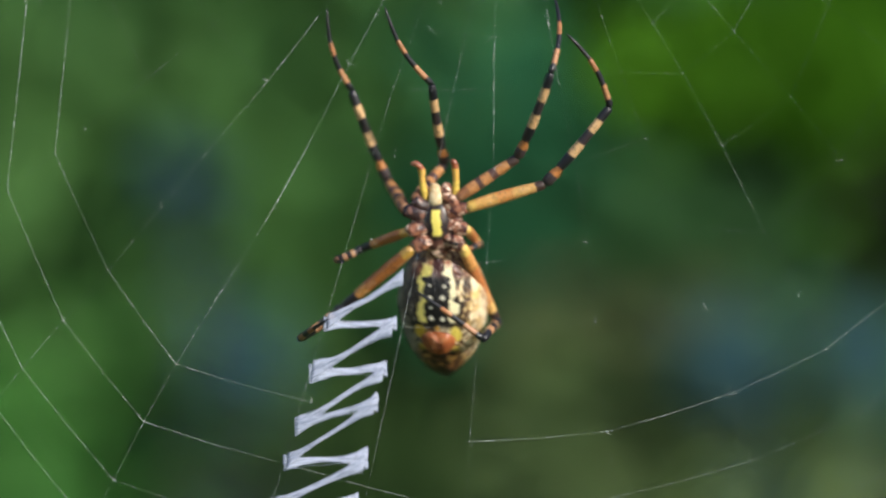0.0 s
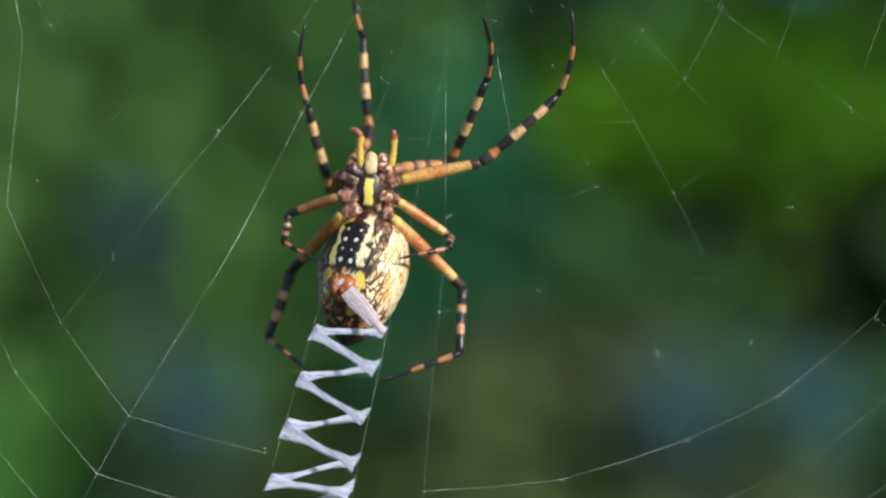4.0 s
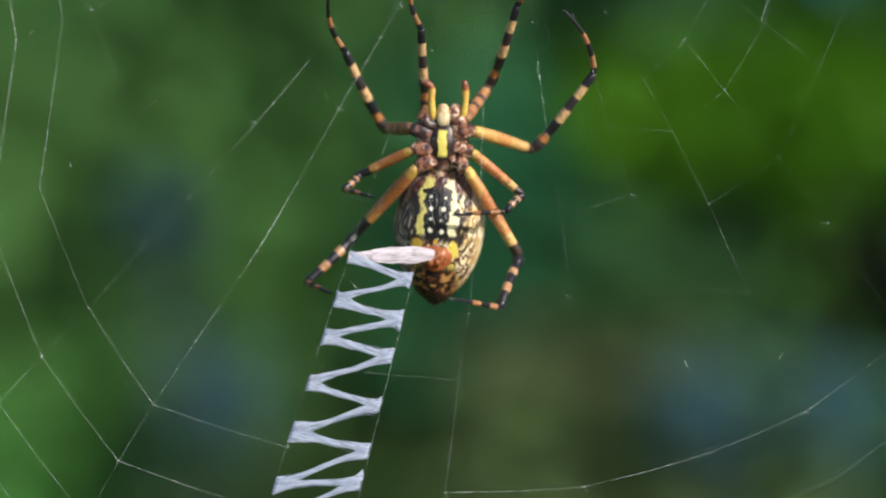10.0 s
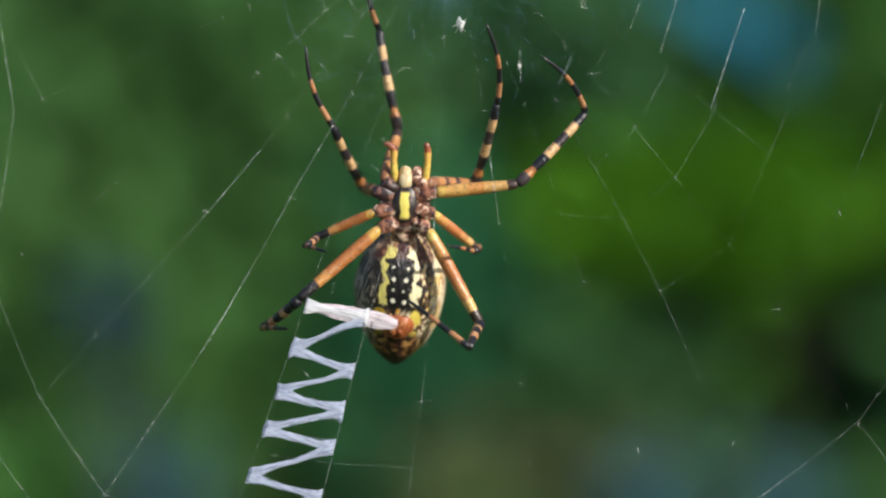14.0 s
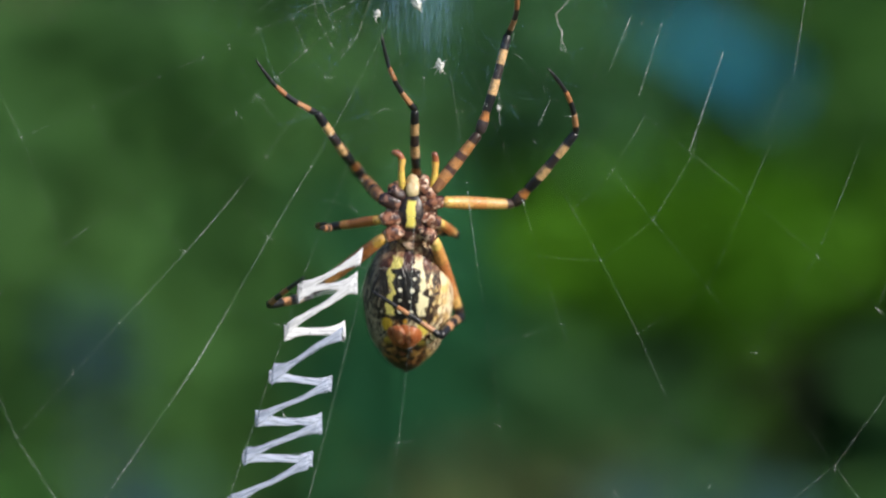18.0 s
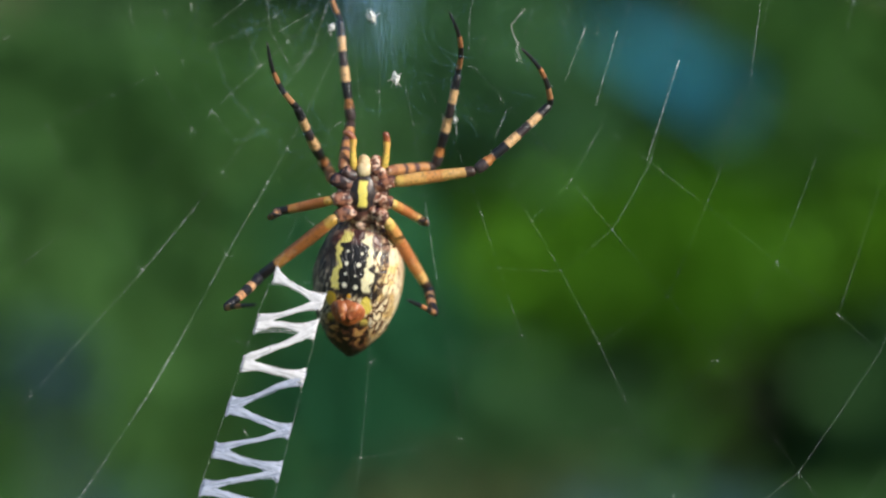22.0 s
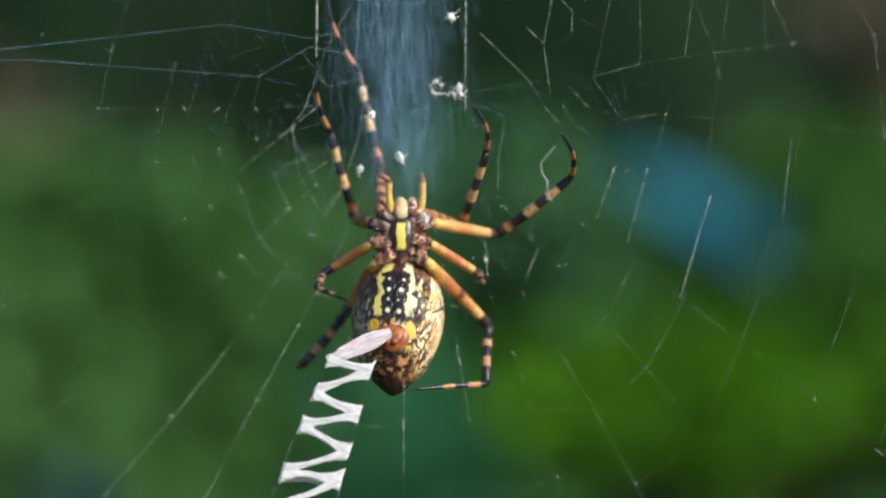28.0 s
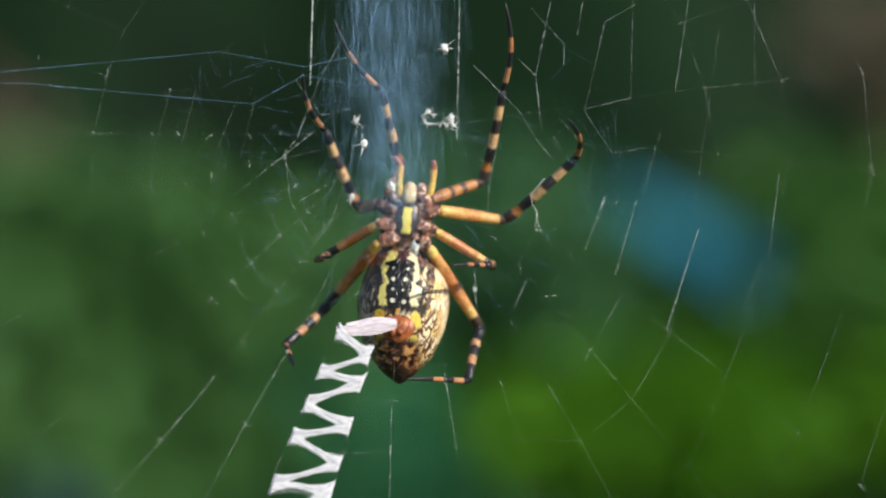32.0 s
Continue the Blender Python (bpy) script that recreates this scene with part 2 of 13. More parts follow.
    # rear cone: golden dabs between black lines that meet at a black tip
    rear = n.math("MULTIPLY", n.step(z, -0.0118, -0.0132), n.step(n.math("ABSOLUTE", x), 0.0036, 0.0022))
    dabs = n.ramp(n.noise(n.stretch(o, (1.0, 1.0, 1.5)), 1100, 2), [(0.48, (0.028, 0.013, 0.012)), (0.55, (0.2, 0.07, 0.035)), (0.64, (0.58, 0.32, 0.11))])
    col = n.mix(rear, col, dabs)
    col = n.mix(n.step(z, -0.0155, -0.0166), col, (0.03, 0.017, 0.014))
    n.bump(n.math("ADD", n.noise(o, 1400, 4), n.math("MULTIPLY", n.step(lines, 0.0, 0.08), 0.8)), 0.55, 0.00018)
    return n.done(col)


M_STERNUM, M_ABDOMEN = sternum_material(), abdomen_material()


def silk_material(name, clear, colour=(0.86, 0.88, 0.9), rough=0.35, patchy=0.3, scale=110):
    n = Nodes(name, rough, 0.5)
    n.b.inputs["Base Color"].default_value = (*colour, 1)
    v = n.step(n.noise(n.c.outputs["Object"], scale, 3), 0.5 - patchy, 0.5 + patchy)
    n.put(n.b.inputs["Alpha"], n.math("MULTIPLY", v, 2 * (1 - clear)))
    return n.m


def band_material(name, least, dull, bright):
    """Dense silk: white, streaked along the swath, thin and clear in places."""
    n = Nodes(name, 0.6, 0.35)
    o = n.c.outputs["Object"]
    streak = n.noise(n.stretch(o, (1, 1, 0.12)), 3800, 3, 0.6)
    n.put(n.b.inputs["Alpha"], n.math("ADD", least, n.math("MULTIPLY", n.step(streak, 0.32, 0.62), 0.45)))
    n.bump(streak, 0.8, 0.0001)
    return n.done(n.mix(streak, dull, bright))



def thread_material(name, base, peak, low, high, scale):
    """A thread with fine sticky beads along it, faint in places; glints are painted as stretches of higher opacity."""
    n = Nodes(name, 0.3, 0.5)
    o = n.c.outputs["Object"]
    n.b.inputs["Base Color"].default_value = (0.86, 0.95, 0.93, 1)
    bright = n.math("ADD", base, n.math("MULTIPLY", n.step(n.noise(o, scale, 3), low, high), peak - base))
    beads = n.math("ADD", 0.25, n.math("MULTIPLY", n.step(n.noise(o, 1300, 2), 0.42, 0.62), 0.75))
    n.put(n.b.inputs["Alpha"], n.math("MULTIPLY", bright, beads))
    return n.m


M_THREAD = thread_material("silk_thread", 0.26, 0.95, 0.47, 0.66, 45)
M_DIM = thread_material("silk_thread_faint", 0.11, 0.64, 0.5, 0.68, 60)
M_GLINT = thread_material("silk_thread_beaded_glint", 0.75, 1.0, 0.4, 0.6, 90)
M_HAZE = thread_material("silk_thread_hazy", 0.34, 0.85, 0.46, 0.68, 60)
M_FINE = silk_material("silk_fine", 0.8, (0.36, 0.66, 0.98))
# shade on the early swaths is painted as a dimmer, bluish silk colour
M_BAND_SHADED = band_material("silk_band_shaded", 0.38, (0.38, 0.45, 0.64), (0.62, 0.68, 0.86))
M_BAND_NEW = band_material("silk_band_dense_lit", 0.62, (0.62, 0.64, 0.74), (0.88, 0.88, 0.92))
M_FRESH = band_material("silk_fresh", 0.36, (0.57, 0.5, 0.6), (0.82, 0.77, 0.84))
M_TUFT = silk_material("silk_tuft", 0.1, (0.85, 0.87, 0.86), 0.6)


def leaf_material(name, dark, light, rough=0.7):
    n = Nodes(name, rough, 0.18)
    g = n.t.nodes.new("ShaderNodeNewGeometry")
    o = n.c.outputs["Object"]
    col = n.ramp(g.outputs["Random Per Island"], [(0.0, dark), (1.0, light)])
    col = n.mix(n.step(n.noise(o, 60, 4), 0.5, 0.72), col, tuple(0.6 * v for v in dark))
    n.bump(n.noise(o, 160, 3), 0.3, 0.002)
    return n.done(col)


# ---- mesh helpers ----
def mesh_of(bm, name, material, smooth=True):
    me = bpy.data.meshes.new(name)
    bm.to_mesh(me)
    bm.free()
    if smooth:
        me.polygons.foreach_set("use_smooth", [True] * len(me.polygons))
    if material:
        me.materials.append(material)
    return me


def part(name, bm, material, parent, label=""):
    ob = new(name, mesh_of(bm, name, material))
    ob.parent = parent
    return tagged(ob, label)


def ball(bm, at_, radii, turn=None, u=16, v=10):
    m = Matrix.Translation(at_) @ (turn or Matrix()) @ Matrix.Diagonal((*radii, 1))
    bmesh.ops.create_uvsphere(bm, u_segments=u, v_segments=v, radius=1, matrix=m)


def lathe(bm, profile, sides=12, bend=0.0, length=1.0, bow=0.0):
    """A tube along +z from (z, radius) rows, bowed by bend towards +y and by bow towards +x."""
    rings = []
    for z, r in profile:
        arch = math.sin(math.pi * min(1, max(0, z / length)))
        x0, y0 = bow * arch, bend * arch
        rings.append([bm.verts.new((x0 + r * math.cos(2 * math.pi * k / sides), y0 + r * math.sin(2 * math.pi * k / sides), z)) for k in range(sides)])
    for a, b in zip(rings, rings[1:]):
        for k in range(sides):
            bm.faces.new((a[k], a[(k + 1) % sides], b[(k + 1) % sides], b[k]))
    bm.faces.new(list(reversed(rings[0])))
    bm.faces.new(rings[-1])


def tube(bm, pts, r, sides=4):
    """A thin thread through the points; r may be a list of radii."""
    pts = [Vector(p) for p in pts]
    rr = r if isinstance(r, list) else [r] * len(pts)
    rings = []
    for i, p in enumerate(pts):
        d = (pts[min(i + 1, len(pts) - 1)] - pts[max(i - 1, 0)]).normalized()
        s = d.cross(Vector((0.13, 1, 0.07))).normalized()
        w = d.cross(s)
        rings.append([bm.verts.new(p + rr[i] * (s * math.cos(2 * math.pi * k / sides) + w * math.sin(2 * math.pi * k / sides))) for k in range(sides)])
    for a, b in zip(rings, rings[1:]):
        for k in range(sides):
            bm.faces.new((a[k], a[(k + 1) % sides], b[(k + 1) % sides], b[k]))
    bm.faces.new(list(reversed(rings[0])))
    bm.faces.new(rings[-1])


def aim(x, y, z, u, v, w):
    """A pose in millimetres with its z axis along (u, v, w) and its y axis turned to the far side."""
    d = Vector((u, v, w)).normalized()
    s = Vector((0, 1, 0.02)).cross(d).normalized()
    q = d.cross(s)
    return Matrix.Translation(Vector((x, y, z)) * MM) @ Matrix(((s.x, q.x, d.x), (s.y, q.y, d.y), (s.z, q.z, d.z))).to_4x4()


def at(x, y, z, turn):
    return Matrix.Translation((x * MM, y * MM, 1.2 + z * MM)) @ Matrix.Rotation(radians(turn), 4, "Y")


def hang(x, y, z, turn):
    """The web's pose as it sways, in millimetres and degrees off its rest."""
    return Matrix.Translation((x * MM, y * MM, EYE[2] + z * MM)) @ Matrix.Rotation(radians(turn), 4, "Y")


def swing(side, roll, nod):
    """The abdomen's pose on its waist: swung sideways, rolled about its length, its tip nodded towards the viewer and drawn up."""
    return Matrix.Translation((0, 0.001, 0.0004 + 0.06 * MM * nod)) @ Matrix.Rotation(radians(side), 4, "Y") @ Matrix.Rotation(radians(-nod), 4, "X") @ Matrix.Rotation(radians(roll), 4, "Z")


# ---- ground and the vegetation behind ----
FAR = 2.2


def behind(wx, wy, dist=FAR):
    """A place behind the web, by its offset in web units and its distance from the eye."""
    k = dist / 4446.3
    return Vector(((wx - 100) * k, EYE[1] + dist, EYE[2] - (wy + 290) * k))


def ground_material():
    n = Nodes("meadow", 0.8, 0.2)
    o = n.c.outputs["Object"]
    col = n.ramp(n.noise(o, 1.7, 5), [(0.3, (0.02, 0.045, 0.012)), (0.55, (0.045, 0.09, 0.02)), (0.75, (0.09, 0.11, 0.035))])
    n.bump(n.noise(o, 30, 4), 0.6, 0.03)
    return n.done(n.mix(n.step(n.noise(o, 14, 4), 0.5, 0.7), col, (0.05, 0.04, 0.02)))


bm = bmesh.new()
bmesh.ops.create_grid(bm, x_segments=40, y_segments=40, size=150)
for v in bm.verts:
    v.co.z = 0.06 * noise.noise(v.co * 0.11)
ground = new("ground", mesh_of(bm, "ground", ground_material()))
tagged(ground, "dark green meadow ground with patches of bare soil", "ground", "", "structure")


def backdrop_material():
    n = Nodes("thicket_painted_shade", 0.8, 0.1)
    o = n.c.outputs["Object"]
    # near-black greens paint the shade deep in the gaps between plants
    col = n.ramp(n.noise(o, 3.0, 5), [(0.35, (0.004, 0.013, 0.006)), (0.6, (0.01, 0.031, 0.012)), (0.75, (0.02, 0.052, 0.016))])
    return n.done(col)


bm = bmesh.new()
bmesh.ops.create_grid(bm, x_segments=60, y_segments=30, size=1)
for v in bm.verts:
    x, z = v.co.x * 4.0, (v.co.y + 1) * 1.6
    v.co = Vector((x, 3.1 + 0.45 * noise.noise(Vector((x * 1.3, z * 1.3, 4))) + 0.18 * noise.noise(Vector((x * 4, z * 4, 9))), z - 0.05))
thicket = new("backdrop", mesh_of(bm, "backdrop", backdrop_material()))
tagged(thicket, "dark thicket closing the view behind the plants, shade painted in its colour", "thicket", "", "structure")


def leaf(bm, p, size, way, wide):
    """One folded leaf blade of eight faces."""
    side = way.cross(Vector((random.uniform(-1, 1), random.uniform(-1, 1), random.uniform(-1, 1)))).normalized()
    up = side.cross(way)
    rows = []
    for f, w, h in ((0.0, 0.05, 0), (0.25, 0.8, 0.05), (0.6, 1.0, 0.08), (1.0, 0.04, -0.06)):
        c = p + way * size * f + up * size * h
        rows.append([bm.verts.new(c - side * size * wide * w + up * size * 0.1 * w), bm.verts.new(c), bm.verts.new(c + side * size * wide * w + up * size * 0.1 * w)])
    for a, b in zip(rows, rows[1:]):
        bm.faces.new((a[0], a[1], b[1], b[0]))
        bm.faces.new((a[1], a[2], b[2], b[1]))


def shrub(name, wx, wy, rx, ry, count, size, colours, label, category="shrub", dist=FAR, wide=0.28, deep=0.12, seed=1):
    """A plant with stems from the ground and a crown of separate leaves."""
    random.seed(seed)
    c = behind(wx, wy, dist)
    k = dist / 4446.3
    base = tagged(new(name), label, category)
    base.location = (c.x, c.y, 0.0)
    off = Vector((c.x, c.y, 0.0))
    crown = bmesh.new()
    tips = []
    for i in range(max(4, count // 120)):
        tip = c + Vector((random.uniform(-0.9, 0.9) * rx * k, random.uniform(-deep, deep), random.uniform(-0.9, 0.9) * ry * k)) - off
        foot = Vector((tip.x * 0.3, tip.y * 0.5, 0.0))
        mid = (foot + tip) / 2 + Vector((random.uniform(-0.04, 0.04), random.uniform(-0.03, 0.03), 0))
        stems = bmesh.new()
        tube(stems, [foot, mid, tip], [0.006, 0.004, 0.0015], 6)
        part("stem", stems, M_STEM, base)
        tips.append(tip)
        for f in range(14):
            h = random.uniform(0.1, 0.95)
            p = foot.lerp(mid, h * 2) if h < 0.5 else mid.lerp(tip, h * 2 - 1)
            leaf(crown, p, size * random.uniform(0.6, 1.2), Vector((random.uniform(-1, 1), random.uniform(-1, 1), random.uniform(-0.2, 0.8))).normalized(), wide)
    made = 0
    while made < count * 1.7:
        q = Vector((random.gauss(0, 0.55), random.uniform(-1, 1), random.gauss(0, 0.55)))
        if q.x ** 2 + q.z ** 2 > 1.25:
            continue
        p = c - off + Vector((q.x * rx * k, q.y * deep, q.z * ry * k))
        if p.z < 0.02:
            continue
        way = Vector((random.uniform(-1, 1), random.uniform(-0.9, 0.3), random.uniform(-0.9, 0.7))).normalized()
        leaf(crown, p, size * random.uniform(0.5, 1.0), way, wide)
        made += 1
    part("crown", crown, leaf_material(name + "_leaves", *colours), base)
    return base


M_STEM = mottled("stem_bark", (0.03, 0.045, 0.02), (0.02, 0.025, 0.013), 60, 0.7, None, 0.5, 0.002)
# leaf colours differ by plant, also to paint sunlit and shaded patches of foliage
GREEN = ((0.0648, 0.177, 0.0455), (0.111, 0.266, 0.0724))
shrub("broadleaf_shrub", -530, -115, 400, 490, 1100, 0.07, GREEN, "mid-green broad-leaved shrub with dense leaves", seed=2)
shrub("broadleaf_shrub", -380, -510, 480, 175, 800, 0.07, ((0.0552, 0.16, 0.0457), (0.092, 0.226, 0.0656)), "tall mid-green leafy shrub behind the web", seed=3)
shrub("herb_clump", -600, 310, 310, 230, 1100, 0.05, ((0.09, 0.289, 0.0648), (0.15, 0.454, 0.0972)), "fresh green herb clump low in the meadow", "herb", seed=4)
shrub("yellow_green_shrub", 590, -320, 310, 112, 950, 0.06, ((0.06, 0.193, 0.00648), (0.1, 0.299, 0.013)), "bright yellow-green shrub with small leaves, sunlight painted in its colour", seed=5)
shrub("yellow_green_shrub", 1030, -350, 150, 90, 300, 0.06, ((0.06, 0.193, 0.00432), (0.1, 0.289, 0.00864)), "bright yellow-green leafy twigs, sunlight painted in their colour", seed=6)
shrub("bluish_herb", 90, -130, 190, 260, 520, 0.06, ((0.024, 0.13, 0.0594), (0.04, 0.203, 0.0918)), "dark bluish-green herb with soft leaves", "herb", seed=7)
shrub("low_shrub", 370, 345, 380, 190, 1000, 0.06, ((0.163, 0.266, 0.0985), (0.259, 0.386, 0.144)), "low dull green shrub near the ground", seed=8)
shrub("low_shrub", -150, 400, 300, 150, 500, 0.06, ((0.03, 0.0695, 0.0194), (0.055, 0.116, 0.0302)), "low dark green shrub near the ground", seed=9)
shrub("broadleaf_shrub", 900, 230, 280, 90, 420, 0.06, ((0.05, 0.145, 0.0421), (0.09, 0.232, 0.0702)), "dull green leafy shrub beside a dark gap", seed=10)
shrub("broadleaf_shrub", 380, 10, 190, 150, 420, 0.06, ((0.03, 0.0965, 0.0309), (0.055, 0.154, 0.0491)), "dull green leafy shrub below brighter twigs", seed=15)
shrub("broadleaf_shrub", -180, -310, 280, 260, 560, 0.06, ((0.055, 0.159, 0.041), (0.09, 0.236, 0.0626)), "mid-green leafy shrub in even light", seed=16)
shrub("broadleaf_shrub", 300, -570, 260, 165, 420, 0.06, ((0.04, 0.125, 0.0491), (0.07, 0.203, 0.0772)), "deep green leafy shrub, half shade painted in its colour", seed=11)
shrub("broadleaf_shrub", 900, -600, 230, 170, 420, 0.06, ((0.048, 0.154, 0.0324), (0.096, 0.246, 0.054)), "olive green leafy shrub at the edge of the thicket", seed=12)
shrub("broadleaf_shrub", 1020, -520, 190, 170, 340, 0.06, ((0.05, 0.169, 0.0216), (0.1, 0.265, 0.0367)), "fresh green leafy twigs beside brighter leaves", seed=17)
shrub("broadleaf_shrub", 1060, -60, 140, 140, 300, 0.06, ((0.05, 0.145, 0.0486), (0.085, 0.222, 0.0702)), "mid-green leafy twigs low at the thicket's edge", seed=18)
shrub("dry_herb", 1010, -960, 140, 110, 190, 0.05, ((0.14, 0.125, 0.085), (0.25, 0.21, 0.145)), "dry tan herb leaves in the thicket", "herb", seed=13)
shrub("dry_herb", 290, 120, 210, 34, 34, 0.04, ((0.1, 0.13, 0.055), (0.16, 0.18, 0.08)), "withered dull brown herb leaves low in the thicket", "herb", FAR - 0.15, seed=19)
shrub("dry_herb", -680, -830, 110, 60, 50, 0.05, ((0.09, 0.07, 0.052), (0.14, 0.11, 0.08)), "withered brown herb leaves in the thicket", "herb", seed=14)


# blue clusters added for bluish patches; the low ones paint sky reflection on leaves
def blue_clump(wx, wy, rx, ry, count, colours, label, seed):
    return shrub("blue_leaf_cluster", wx, wy, rx, ry, count, 0.028, colours, label, "flowers", FAR - 0.2, 0.4, 0.03, seed)


BLUE = ((0.0432, 0.126, 0.15), (0.084, 0.192, 0.24))
blue_clump(-350, 225, 80, 65, 55, ((0.022, 0.07, 0.09), (0.045, 0.115, 0.145)), "dusky blue leaf cluster in the low plants, sky reflection painted in", 21)
blue_clump(513, 225, 80, 65, 90, BLUE, "pale slate-blue leaf cluster in the low plants, sky reflection painted in", 22)
blue_clump(745, 225, 70, 70, 80, BLUE, "slate-blue leaf cluster beside another, sky reflection painted in", 23)
blue_clump(-470, -110, 42, 62, 36, ((0.012, 0.035, 0.075), (0.03, 0.07, 0.13)), "deep blue leaf cluster added as a blue patch before the shrub", 24)


def blue_patch():
    """A crumpled sheet lying over the thicket, added for a teal-blue patch of unknown kind."""
    bm = bmesh.new()
    bmesh.ops.create_grid(bm, x_segments=24, y_segments=12, size=1)
    for v in bm.verts:
        x, z = v.co.x, v.co.y
        e = 1 + 0.18 * noise.noise(Vector((x * 2, z * 2, 3)))
        v.co = Vector((x * 0.064 * e, 0.012 * noise.noise(Vector((x * 3, z * 2, 1))), (z * (0.017 + 0.008 * x) - x * 0.033) * e))
    n = Nodes("blue_sheet", 0.4, 0.4)
    m = n.done(n.mix(n.noise(n.c.outputs["Object"], 30, 3), (0.02, 0.25, 0.4), (0.03, 0.34, 0.5)))
    ob = new("blue_patch_sheet", mesh_of(bm, "blue_patch_sheet", m))
    ob.location = behind(628, -640, FAR - 0.1)
    mod = ob.modifiers.new("thickness", "SOLIDIFY")
    mod.thickness = 0.002
    return tagged(ob, "crumpled teal-blue sheet on the thicket, added for an unidentified blue patch", "plastic sheet")


blue_patch()

# ---- the orb web ----
WEB = 0.305 / 4446.3 * 1000.0


def web_at(wx, wy, y=0.0):
    """A place on the web's plane, in web units; y in millimetres."""
    return Vector(((wx - 100) * WEB * MM, y * MM, EYE[2] - (wy + 290) * WEB * MM))


HUB = (116.0, -815.0)
web = tagged(new("orb_web"), "pale orb web of fine silk threads hanging upright in the open", "spider web")
random.seed(40)
ANGLES = [-172, -160, -147, -134, -121, -110, -100.5, -89, -77, -62.5, -48, -36.5, -26.6, -14.5, -0.5, 11.5, 22.5, 31.5, 42.5, 55, 72.5, 87, 99, 112, 124, 136, 148, 160, 172]
RINGS = [225, 290, 360, 415, 470, 575, 712, 865, 995, 1190, 1315, 1440, 1530]
FRAME_RINGS = 9


def ring_radius(k, ang):
    """The radius of ring k at a spoke: the inner rings are pulled out to one side, the outer ones hang round."""
    if k < FRAME_RINGS:
        pull = np.interp(ang, [-180, -110, -77, -62, -48, -36, -26, -10, 11, 22, 31, 43, 55, 72, 87, 99, 130], [0.85, 0.9, 0.94, 0.91, 0.95, 0.97, 1.02, 1.0, 0.99, 1.0, 1.1, 1.085, 1.025, 0.965, 0.965, 0.945, 0.87])
    else:
        pull = np.interp(ang, [-180, -110, -64, -60, -48, -36, -26, -14, 0, 31, 43, 55, 72, 99, 180], [0.7, 0.64, 0.69, 0.72, 0.868, 0.945, 1.004, 0.98, 1.006, 0.996, 0.98, 0.945, 0.885, 0.8, 0.7])
    slack = 0.01 if k < FRAME_RINGS else 0.002
    return RINGS[k] * float(pull) * (1 + slack * math.sin(ang * 0.19 + k * 2.1) + slack * math.sin(ang * 0.53 + k))


def polar(r, ang):
    a = radians(ang - 2.7 * min(1.1, max(0.0, (r - 400) / 800)))
    sway = 4 * math.sin(r * 0.011 + ang)
    return web_at(HUB[0] + r * math.sin(a) + sway * math.cos(a), HUB[1] + r * math.cos(a), 2.2 * math.sin(ang * 0.035 + 0.8) + 0.7 * math.sin(ang * 0.07 + r * 0.006))


for i, ang in enumerate(ANGLES):
    if ang == -14.5:
        continue
    bm = bmesh.new()
    stops = ([520] if abs(ang) > 100 else [120]) + [r for r in (ring_radius(k, ang) for k in range(len(RINGS))) if abs(ang) <= 100 or r > 540] + [1900]
    pts = [polar(r, ang) for r in stops]
    if ang in (-26.6, 11.5, 42.5):
        pts.append(Vector((pts[-1].x * 2.2, 0.05, 0.0)))
    fat = 0.015 if -50 < ang < -20 else 0.0105
    tube(bm, pts, [fat * MM * random.uniform(0.55, 1.35) for _ in pts])
    part("radial_thread", bm, M_THREAD if ang in (-36.5, -26.6, -0.5) else M_DIM, web)


def spiral(run, k):
    """One unbroken stretch of spiral thread with a droplet at each crossing."""
    bm = bmesh.new()
    pts, rad = [], []
    for n, ang in enumerate(run):
        p = polar(ring_radius(k, ang), ang)
        # random thickness also stands in for glinting segments, more past 45 degrees
        fat = (0.023 if k >= FRAME_RINGS else 0.0095 if ang < 50 else 0.0125) * MM * random.choice((0.6, 0.8, 1.0, 1.0, 1.3, 1.7 if ang > 45 else 1.2))
        if n:
            a = pts[-1]
            d = p - a
            pts += [a + d * 0.02, a + d * 0.5 + Vector((0, 0, -0.012)) * d.length, p - d * 0.02]
            rad += [fat, fat, fat]
        pts.append(p)
        rad.append(max(0.036 * MM, fat * 1.6) * random.uniform(0.7, 1.6))
    tube(bm, pts, rad, 5)
    part("spiral_thread", bm, M_THREAD if k >= FRAME_RINGS and run[-1] > -95 else M_DIM, web)


for k in range(len(RINGS)):
    run = [ANGLES[0]]
    for ang in ANGLES[1:]:
        lost = 0.05 if k >= FRAME_RINGS else 0.55 if k == FRAME_RINGS - 1 else 0.14
        if -30 < ang < 5 and k < FRAME_RINGS:
            lost = 0.5
        if abs(ang) > 88 and k < 5:
            lost = 1.0
        if random.random() < lost:
            if len(run) > 1:
                spiral(run, k)
            run = [ang]
        else:
            run.append(ang)
    if len(run) > 1:
        spiral(run, k)
